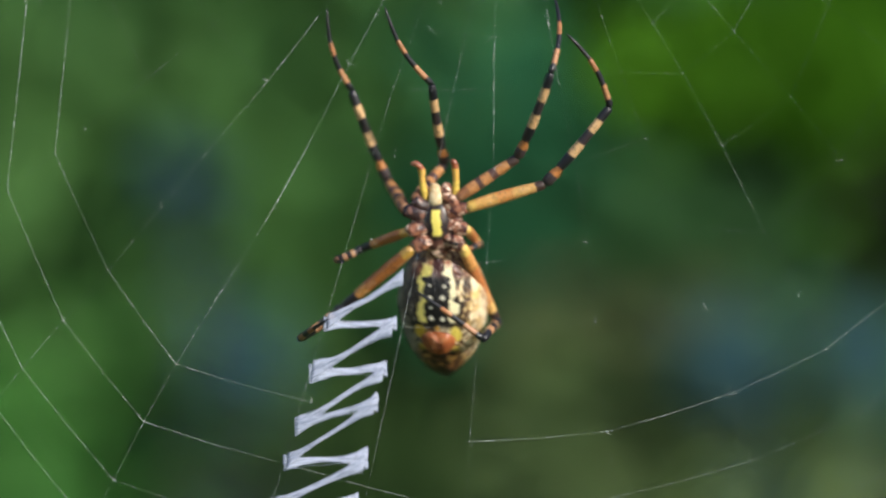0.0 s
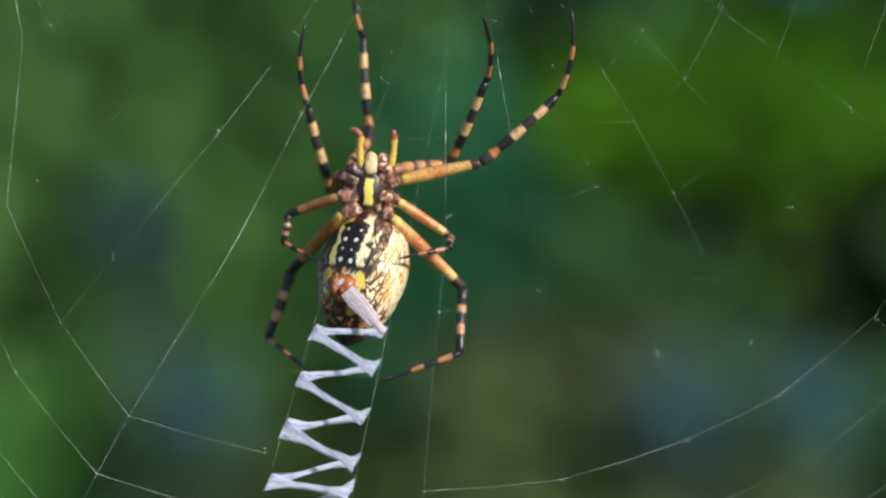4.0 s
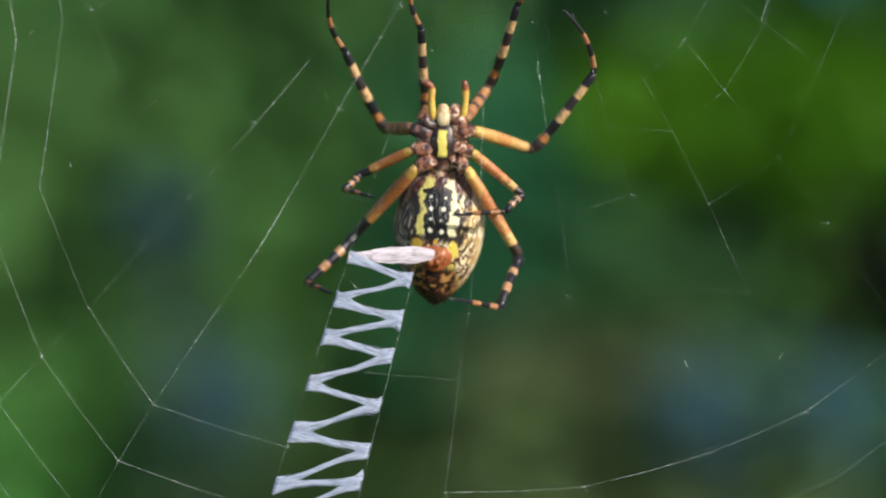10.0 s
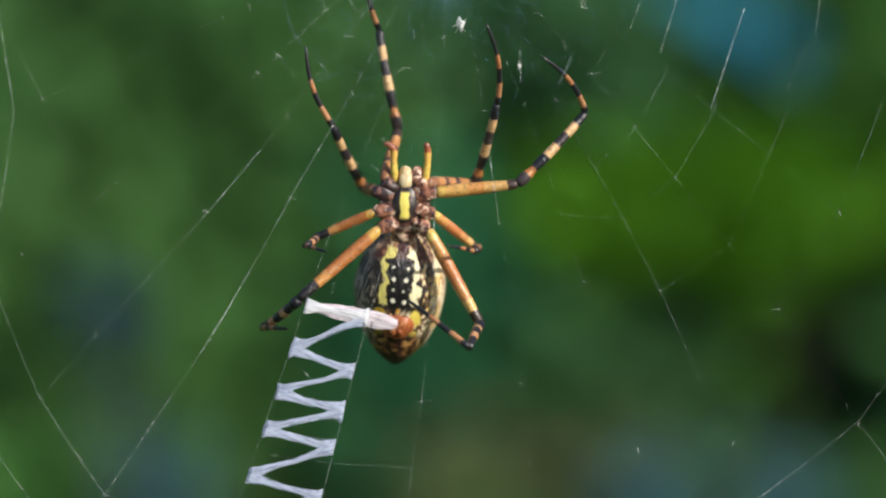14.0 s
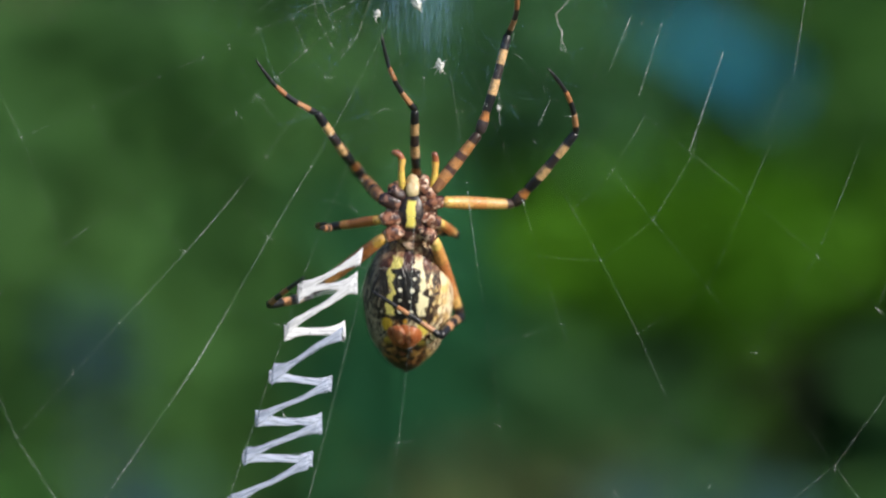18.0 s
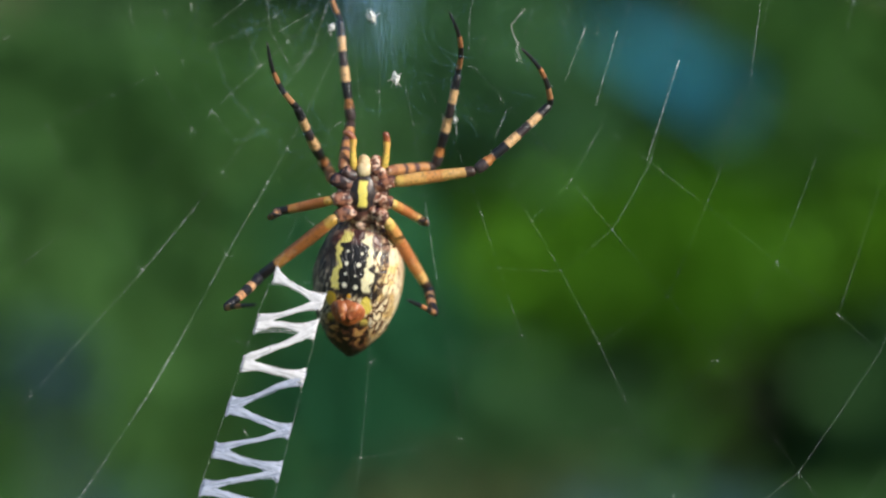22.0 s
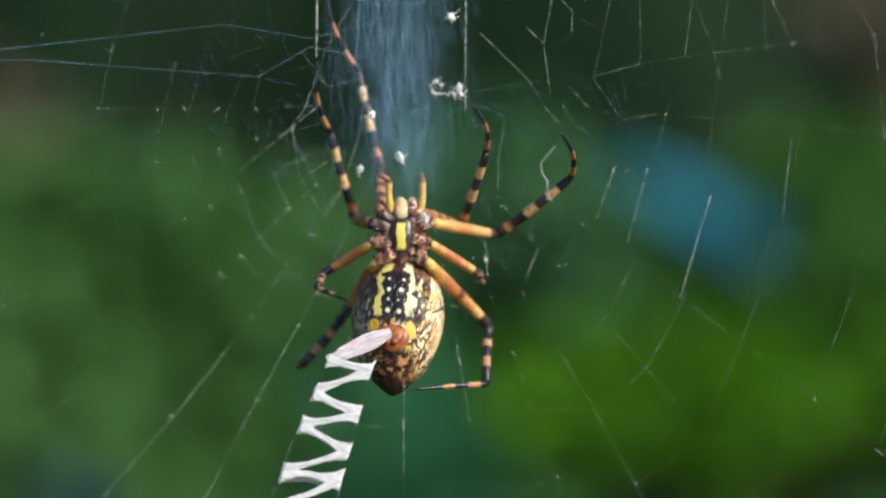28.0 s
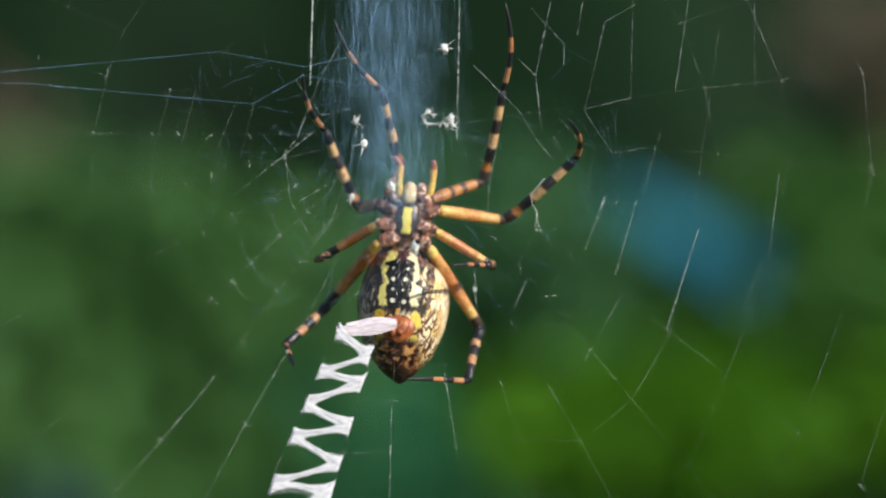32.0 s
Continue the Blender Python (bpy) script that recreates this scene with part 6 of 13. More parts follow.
    walk(legs['L3', 'tibia'], [(0, aim(-9.75, 4.53, 0.13, -0.92, -0.17, -0.35)), (0.5, aim(-10.59, 2.99, -0.33, -0.17, -0.08, -0.98)), (1, aim(-9.67, 4.24, -0.61, -0.21, -0.8, -0.56)), (1.5, aim(-9.9, 3.82, -0.78, -0.81, -0.51, -0.29)), (2, aim(-10.04, 3.75, -0.59, -0.88, -0.46, -0.14)), (2.5, aim(-9.12, 4.52, -1.19, -0.64, -0.08, -0.77)), (3, aim(-10.67, 1.4, -1.53, -0.42, -0.69, -0.59)), (3.5, aim(-8.85, 5.46, 0.16, -0.81, -0.5, -0.3)), (4, aim(-10.04, 3.78, -0.54, -0.12, -0.06, -0.99)), (4.5, aim(-9.92, 4.08, -0.34, -0.14, -0.87, -0.47)), (6.5, aim(-9.88, 4.13, -0.34, -0.46, -0.07, -0.89)), (7, aim(-10.16, 3.73, -0.35, -0.22, -0.93, -0.28)), (7.5, aim(-10.77, 2.3, -0.67, -0.04, -0.05, -1)), (8, aim(-8.94, 4.67, -1.25, -0.29, -0.06, -0.96)), (8.5, aim(-10.03, 4.46, 0.92, -0.52, -0.85, -0.08)), (9, aim(-9.64, 4.2, -0.73, -0.71, -0.58, -0.4)), (9.5, aim(-8.19, 5.13, -1.56, -0.7, -0.48, -0.53)), (10, aim(-10.4, 2.71, -1.08, -0.49, -0.72, -0.5)), (10.5, aim(-11.01, 2.41, 0.1, -0.04, -0.98, -0.22)), (11, aim(-9.91, 3.38, -1.31, -0.07, -0.41, -0.91)), (11.5, aim(-10.86, 2.24, -0.52, 0.02, -0.61, -0.79)), (12, aim(-9.81, 3.42, -1.44, -0.31, -0.81, -0.49)), (12.5, aim(-9.95, 4.69, 1.48, -0.3, -0.95, 0.07)), (13, aim(-10.23, 2.75, -1.37, -0.52, -0.6, -0.61)), (13.5, aim(-9.94, 3.73, -0.85, -0.44, -0.04, -0.9)), (14, aim(-10.89, 1.47, -1.05, -0.35, -0.89, -0.3)), (14.5, aim(-10.76, 2.64, -0.34, -0.25, -0.88, -0.4)), (16.5, aim(-9.38, 4.59, -0.6, -0.61, -0.76, -0.22)), (17, aim(-8.09, 4.8, -2.11, -0.56, -0.74, -0.37)), (17.5, aim(-10.41, 3.36, -0.29, -0.46, -0.83, -0.32)), (18, aim(-10.03, 4.5, 1.07, -0.43, -0.9, 0.01)), (18.5, aim(-10.82, 2.46, -0.39, -0.08, -0.58, -0.81)), (19, aim(-10.26, 3.16, -0.89, -0.13, -0.64, -0.76)), (19.5, aim(-10.61, 2.96, -0.31, -0.36, -0.91, -0.21)), (20, aim(-10.51, 3.98, 2.72, -0.25, -0.95, 0.2)), (20.5, aim(-8.84, 4.52, -1.59, -0.46, -0.71, -0.53)), (21, aim(-9.17, 4.28, -1.42, -0.35, -0.77, -0.53)), (21.5, aim(-10.06, 3.94, -0.24, -0.67, -0.67, -0.33)), (22, aim(-10.66, 3.41, 0.58, -0.19, -0.95, -0.23)), (22.5, aim(-10, 4.08, -0.12, 0.01, -0.4, -0.92)), (23, aim(-8.13, 5.33, -1.34, -0.13, -0.89, -0.44)), (23.5, aim(-8.9, 5.78, 1.93, -0.54, -0.84, 0.07)), (24, aim(-9.55, 4.14, -1, -0.15, -0.83, -0.54)), (24.5, aim(-9.22, 4.57, -0.94, -0.25, -0.49, -0.83)), (25, aim(-10.24, 2.37, -1.67, -0.16, -0.89, -0.43)), (25.5, aim(-9.11, 5.23, 0.18, -0.48, -0.85, -0.23)), (27.5, aim(-9.21, 4.3, -1.35, -0.27, -0.48, -0.84)), (28, aim(-9.92, 3.45, -1.23, -0.17, -0.82, -0.54)), (28.5, aim(-10.91, 2.04, -0.57, 0.14, -0.93, -0.34)), (29, aim(-10.87, 1.38, -1.15, -0.02, -0.77, -0.64)), (29.5, aim(-9.38, 4.56, -0.66, -0.24, -0.79, -0.56)), (30, aim(-8.15, 6.12, 0.53, -0.91, -0.28, -0.32)), (30.5, aim(-9.89, 4.54, 0.61, -0.59, -0.76, -0.29)), (31, aim(-8.08, 5.26, -1.51, -0.57, -0.67, -0.48)), (31.5, aim(-7.03, 6.18, -1.04, -0.69, -0.69, -0.22)), (32, aim(-9.42, 3.74, -1.69, -0.35, -0.89, -0.3))])
    walk(legs['L3', 'metatarsus'], [(0, aim(-12.99, 3.92, -1.11, 0.22, -0.97, 0.01)), (0.5, aim(-11.18, 2.7, -3.79, 0.58, -0.75, -0.31)), (1, aim(-10.42, 1.41, -2.57, 0.53, -0.85, -0.02)), (1.5, aim(-12.76, 2.02, -1.8, 0.4, -0.9, 0.17)), (2, aim(-13.14, 2.15, -1.06, 0.38, -0.93, 0.04)), (2.5, aim(-11.35, 4.22, -3.89, 0.35, -0.91, -0.23)), (3, aim(-12.14, -1.02, -3.62, 0.49, -0.86, -0.18)), (3.5, aim(-11.72, 3.71, -0.9, 0.35, -0.93, -0.1)), (4, aim(-10.48, 3.56, -4.03, 0.75, -0.59, -0.3)), (4.5, aim(-10.41, 1.01, -1.99, 0.73, -0.67, -0.12)), (6.5, aim(-11.49, 3.88, -3.46, 0.57, -0.75, -0.34)), (7, aim(-10.94, 0.44, -1.35, 0.45, -0.89, 0.03)), (7.5, aim(-10.93, 2.12, -4.19, 0.64, -0.72, -0.26)), (8, aim(-9.94, 4.45, -4.62, 0.56, -0.78, -0.27)), (8.5, aim(-11.86, 1.46, 0.65, 0.45, -0.88, 0.18)), (9, aim(-12.13, 2.16, -2.16, 0.39, -0.92, 0.04)), (9.5, aim(-10.67, 3.45, -3.41, 0.31, -0.93, -0.2)), (10, aim(-12.13, 0.19, -2.83, 0.64, -0.76, -0.12)), (10.5, aim(-11.15, -1.03, -0.66, 0.57, -0.82, -0.06)), (11, aim(-10.15, 1.92, -4.51, 0.75, -0.65, -0.13)), (11.5, aim(-10.79, 0.08, -3.3, 0.65, -0.73, -0.23)), (12, aim(-10.91, 0.56, -3.17, 0.65, -0.76, 0)), (12.5, aim(-10.99, 1.33, 1.72, 0.15, -0.94, 0.3)), (13, aim(-12.05, 0.63, -3.51, 0.47, -0.85, -0.26)), (13.5, aim(-11.49, 3.6, -4, 0.47, -0.83, -0.3)), (14, aim(-12.12, -1.66, -2.09, 0.46, -0.88, -0.1)), (14.5, aim(-11.63, -0.47, -1.75, 0.41, -0.89, -0.19)), (16.5, aim(-11.53, 1.91, -1.38, 0.27, -0.96, 0.01)), (17, aim(-10.08, 2.21, -3.42, 0.14, -0.99, 0.08)), (17.5, aim(-12.02, 0.43, -1.41, 0.56, -0.83, -0.04)), (18, aim(-11.54, 1.33, 1.1, 0.22, -0.97, 0.06)), (18.5, aim(-11.1, 0.41, -3.24, 0.75, -0.6, -0.29)), (19, aim(-10.72, 0.91, -3.56, 0.83, -0.48, -0.28)), (19.5, aim(-11.89, -0.24, -1.05, 0.61, -0.79, 0.04)), (20, aim(-11.41, 0.65, 3.41, 0.16, -0.94, 0.29)), (20.5, aim(-10.47, 2.01, -3.44, 0.25, -0.97, -0.06)), (21, aim(-10.4, 1.57, -3.3, 0.41, -0.9, -0.15)), (21.5, aim(-12.41, 1.58, -1.4, 0.46, -0.89, 0)), (22, aim(-11.33, 0.04, -0.22, 0.26, -0.96, 0.05)), (22.5, aim(-9.99, 2.69, -3.35, 0.47, -0.88, -0.03)), (23, aim(-8.58, 2.19, -2.88, 0.65, -0.75, 0.1)), (23.5, aim(-10.8, 2.83, 2.19, 0.27, -0.96, 0.07)), (24, aim(-10.06, 1.21, -2.89, 0.46, -0.87, -0.16)), (24.5, aim(-10.08, 2.83, -3.88, 0.62, -0.76, -0.21)), (25, aim(-10.82, -0.77, -3.17, 0.66, -0.75, 0.03)), (25.5, aim(-10.79, 2.24, -0.63, 0.45, -0.89, -0.01)), (27.5, aim(-10.15, 2.62, -4.29, 0.5, -0.86, -0.08)), (28, aim(-10.53, 0.55, -3.13, 0.65, -0.7, -0.29)), (28.5, aim(-10.42, -1.24, -1.75, 0.6, -0.8, -0.05)), (29, aim(-10.96, -1.31, -3.41, 0.51, -0.84, -0.16)), (29.5, aim(-10.23, 1.77, -2.63, 0.3, -0.95, -0.08)), (30, aim(-11.34, 5.13, -0.59, 0.29, -0.96, 0.01)), (30.5, aim(-11.97, 1.87, -0.4, 0.28, -0.96, 0.02)), (31, aim(-10.08, 2.9, -3.18, 0.23, -0.97, 0.01)), (31.5, aim(-9.45, 3.75, -1.82, 0.28, -0.96, 0.03)), (32, aim(-10.65, 0.61, -2.75, 0.34, -0.94, 0.03))])
    walk(legs['L4', 'femur'], [(0, aim(-3.02, -0.6, 0.27, -0.72, 0.4, -0.57)), (0.5, aim(-3.02, -0.6, 0.27, -0.43, 0.73, -0.53)), (1, aim(-3.02, -0.6, 0.27, -0.35, 0.84, -0.42)), (1.5, aim(-3.02, -0.6, 0.27, -0.61, 0.32, -0.72)), (2, aim(-3.02, -0.6, 0.27, -0.59, 0.52, -0.62)), (2.5, aim(-3.02, -0.6, 0.27, -0.48, 0.6, -0.64)), (3, aim(-3.02, -0.6, 0.27, -0.62, 0.28, -0.73)), (3.5, aim(-3.02, -0.6, 0.27, -0.68, 0.37, -0.63)), (4, aim(-3.02, -0.6, 0.27, -0.48, 0.63, -0.61)), (4.5, aim(-3.02, -0.6, 0.27, -0.5, 0.58, -0.65)), (6.5, aim(-3.02, -0.6, 0.27, -0.44, 0.69, -0.57)), (7, aim(-3.02, -0.6, 0.27, -0.73, 0.34, -0.59)), (7.5, aim(-3.02, -0.6, 0.27, -0.46, 0.74, -0.49)), (8, aim(-3.02, -0.6, 0.27, -0.34, 0.68, -0.65)), (8.5, aim(-3.02, -0.6, 0.27, -0.64, 0.48, -0.6)), (9, aim(-3.02, -0.6, 0.27, -0.59, 0.41, -0.7)), (9.5, aim(-3.02, -0.6, 0.27, -0.45, 0.6, -0.66)), (10, aim(-3.02, -0.6, 0.27, -0.58, 0.47, -0.67)), (10.5, aim(-3.02, -0.6, 0.27, -0.65, -0.37, -0.66)), (11, aim(-3.02, -0.6, 0.27, -0.48, 0.63, -0.61)), (11.5, aim(-3.02, -0.6, 0.27, -0.6, 0.65, -0.47)), (12, aim(-3.02, -0.6, 0.27, -0.46, 0.55, -0.7)), (12.5, aim(-3.02, -0.6, 0.27, -0.74, 0.43, -0.52)), (13, aim(-3.02, -0.6, 0.27, -0.57, 0.6, -0.56)), (13.5, aim(-3.02, -0.6, 0.27, -0.48, 0.64, -0.6)), (14, aim(-3.02, -0.6, 0.27, -0.72, -0.19, -0.67)), (14.5, aim(-3.02, -0.6, 0.27, -0.74, -0.06, -0.67)), (16.5, aim(-3.02, -0.6, 0.27, -0.51, 0.44, -0.74)), (17, aim(-3.02, -0.6, 0.27, -0.42, 0.59, -0.69)), (17.5, aim(-3.02, -0.6, 0.27, -0.59, -0.37, -0.72)), (18, aim(-3.02, -0.6, 0.27, -0.68, 0.45, -0.58)), (18.5, aim(-3.02, -0.6, 0.27, -0.54, 0.7, -0.47)), (19, aim(-3.02, -0.6, 0.27, -0.49, 0.74, -0.47)), (19.5, aim(-3.02, -0.6, 0.27, -0.55, 0.51, -0.66)), (20, aim(-3.02, -0.6, 0.27, -0.74, 0.35, -0.58)), (20.5, aim(-3.02, -0.6, 0.27, -0.38, 0.71, -0.59)), (21, aim(-3.02, -0.6, 0.27, -0.32, 0.79, -0.52)), (21.5, aim(-3.02, -0.6, 0.27, -0.67, 0.39, -0.63)), (22, aim(-3.02, -0.6, 0.27, -0.71, 0.38, -0.6)), (22.5, aim(-3.02, -0.6, 0.27, -0.49, 0.67, -0.56)), (23, aim(-3.02, -0.6, 0.27, -0.36, 0.61, -0.71)), (23.5, aim(-3.02, -0.6, 0.27, -0.58, 0.67, -0.46)), (24, aim(-3.02, -0.6, 0.27, -0.47, 0.62, -0.62)), (24.5, aim(-3.02, -0.6, 0.27, -0.37, 0.72, -0.59)), (25, aim(-3.02, -0.6, 0.27, -0.34, 0.71, -0.62)), (25.5, aim(-3.02, -0.6, 0.27, -0.62, 0.51, -0.59)), (27.5, aim(-3.02, -0.6, 0.27, -0.36, 0.73, -0.59)), (28, aim(-3.02, -0.6, 0.27, -0.32, 0.81, -0.49)), (28.5, aim(-3.02, -0.6, 0.27, -0.61, -0.36, -0.71)), (29, aim(-3.02, -0.6, 0.27, -0.47, 0.68, -0.56)), (29.5, aim(-3.02, -0.6, 0.27, -0.4, 0.68, -0.62)), (30, aim(-3.02, -0.6, 0.27, -0.65, 0.34, -0.68)), (30.5, aim(-3.02, -0.6, 0.27, -0.7, 0.36, -0.62)), (31, aim(-3.02, -0.6, 0.27, -0.31, 0.76, -0.57)), (31.5, aim(-3.02, -0.6, 0.27, -0.36, 0.79, -0.49)), (32, aim(-3.02, -0.6, 0.27, -0.44, 0.66, -0.61))])
    walk(legs['L4', 'tibia'], [(0, aim(-12.63, 4.68, -7.29, -0.55, -0.76, -0.33)), (0.5, aim(-8.7, 9.17, -6.78, -0.46, -0.13, -0.88)), (1, aim(-7.72, 10.52, -5.34, -0.47, -0.12, -0.87)), (1.5, aim(-11.17, 3.65, -9.36, -0.74, 0.37, -0.57)), (2, aim(-10.91, 6.32, -7.93, -0.79, -0.12, -0.6)), (2.5, aim(-9.44, 7.43, -8.19, -0.57, -0.18, -0.8)), (3, aim(-11.29, 3.07, -9.49, -0.44, -0.62, -0.65)), (3.5, aim(-12.14, 4.33, -8.09, -0.49, -0.71, -0.51)), (4, aim(-9.42, 7.78, -7.86, -0.26, -0.11, -0.96)), (4.5, aim(-9.61, 7.11, -8.35, -0.44, -0.38, -0.82)), (6.5, aim(-8.92, 8.6, -7.34, -0.6, -0.52, -0.61)), (7, aim(-12.74, 3.99, -7.58, -0.34, -0.9, -0.28)), (7.5, aim(-9.1, 9.3, -6.23, -0.46, -0.23, -0.86)), (8, aim(-7.53, 8.4, -8.44, -0.32, -0.66, -0.68)), (8.5, aim(-11.54, 5.81, -7.71, -0.63, -0.64, -0.43)), (9, aim(-10.88, 4.85, -8.99, -0.54, -0.58, -0.61)), (9.5, aim(-9.04, 7.43, -8.48, -0.54, -0.43, -0.72)), (10, aim(-10.69, 5.62, -8.66, -0.65, -0.35, -0.67)), (10.25, aim(-11.2, 0.01, -8.58, -0.7, 0.39, -0.59)), (10.5, aim(-11.72, -5.59, -8.49, -0.36, 0.91, -0.18)), (10.75, aim(-10.53, 1.12, -8.18, -0.65, 0.17, -0.74)), (11, aim(-9.35, 7.82, -7.87, -0.32, -0.73, -0.6)), (11.5, aim(-10.97, 8.03, -6.03, -0.32, -0.39, -0.86)), (12, aim(-9.11, 6.76, -9.01, -0.55, -0.64, -0.53)), (12.5, aim(-12.88, 5.15, -6.59, -0.68, -0.71, -0.21)), (13, aim(-10.62, 7.42, -7.16, -0.64, -0.08, -0.76)), (13.5, aim(-9.43, 7.94, -7.68, -0.6, -0.08, -0.8)), (14, aim(-12.55, -3.14, -8.68, -0.54, 0.72, -0.44)), (14.5, aim(-12.93, -1.44, -8.59, -0.48, 0.7, -0.53)), (16.5, aim(-9.87, 5.29, -9.52, -0.68, -0.07, -0.73)), (17, aim(-8.55, 7.28, -8.93, -0.54, -0.06, -0.84)), (17.25, aim(-9.7, 0.88, -9.12, -0.61, 0.57, -0.55)), (17.5, aim(-10.85, -5.51, -9.32, -0.39, 0.92, 0.01)), (17.75, aim(-11.45, -0.06, -8.39, -0.98, 0.1, -0.17)), (18, aim(-12.06, 5.39, -7.46, -0.54, -0.83, -0.17)), (18.5, aim(-10.16, 8.71, -6.03, -0.42, -0.6, -0.69)), (19, aim(-9.55, 9.2, -5.94, -0.39, -0.5, -0.77)), (19.5, aim(-10.38, 6.21, -8.49, -0.56, -0.72, -0.42)), (20, aim(-12.82, 4.04, -7.45, -0.62, -0.78, 0.01)), (20.5, aim(-8.07, 8.88, -7.6, -0.6, -0.47, -0.65)), (21, aim(-7.29, 9.95, -6.64, -0.64, -0.17, -0.75)), (21.5, aim(-11.97, 4.61, -8.09, -0.43, -0.81, -0.39)), (22, aim(-12.41, 4.53, -7.65, -0.41, -0.8, -0.44)), (22.5, aim(-9.52, 8.34, -7.15, -0.29, -0.48, -0.82)), (23, aim(-7.81, 7.48, -9.17, -0.51, -0.58, -0.64)), (23.5, aim(-10.75, 8.32, -5.89, -0.69, -0.55, -0.47)), (24, aim(-9.32, 7.68, -8.04, -0.5, -0.28, -0.82)), (24.5, aim(-7.97, 8.96, -7.56, -0.56, -0.1, -0.82)), (25, aim(-7.59, 8.84, -7.94, -0.57, -0.67, -0.48)), (25.5, aim(-11.27, 6.24, -7.64, -0.47, -0.82, -0.32)), (27.5, aim(-7.76, 9.08, -7.55, -0.65, -0.38, -0.66)), (28, aim(-7.22, 10.19, -6.31, -0.63, -0.27, -0.73)), (28.25, aim(-9.15, 2.4, -7.75, -0.74, 0.39, -0.55)), (28.5, aim(-11.09, -5.39, -9.18, -0.5, 0.86, -0.11)), (28.75, aim(-10.19, 1.57, -8.16, -0.8, 0.21, -0.56)), (29, aim(-9.29, 8.52, -7.13, -0.53, -0.59, -0.61)), (29.5, aim(-8.34, 8.42, -7.95, -0.49, -0.66, -0.56)), (30, aim(-11.64, 3.92, -8.81, -0.58, -0.79, -0.21)), (30.5, aim(-12.35, 4.17, -7.94, -0.6, -0.71, -0.37)), (31, aim(-7.09, 9.54, -7.34, -0.72, -0.25, -0.65)), (31.5, aim(-7.86, 9.93, -6.29, -0.72, -0.09, -0.68)), (32, aim(-8.84, 8.2, -7.85, -0.51, -0.58, -0.64))])
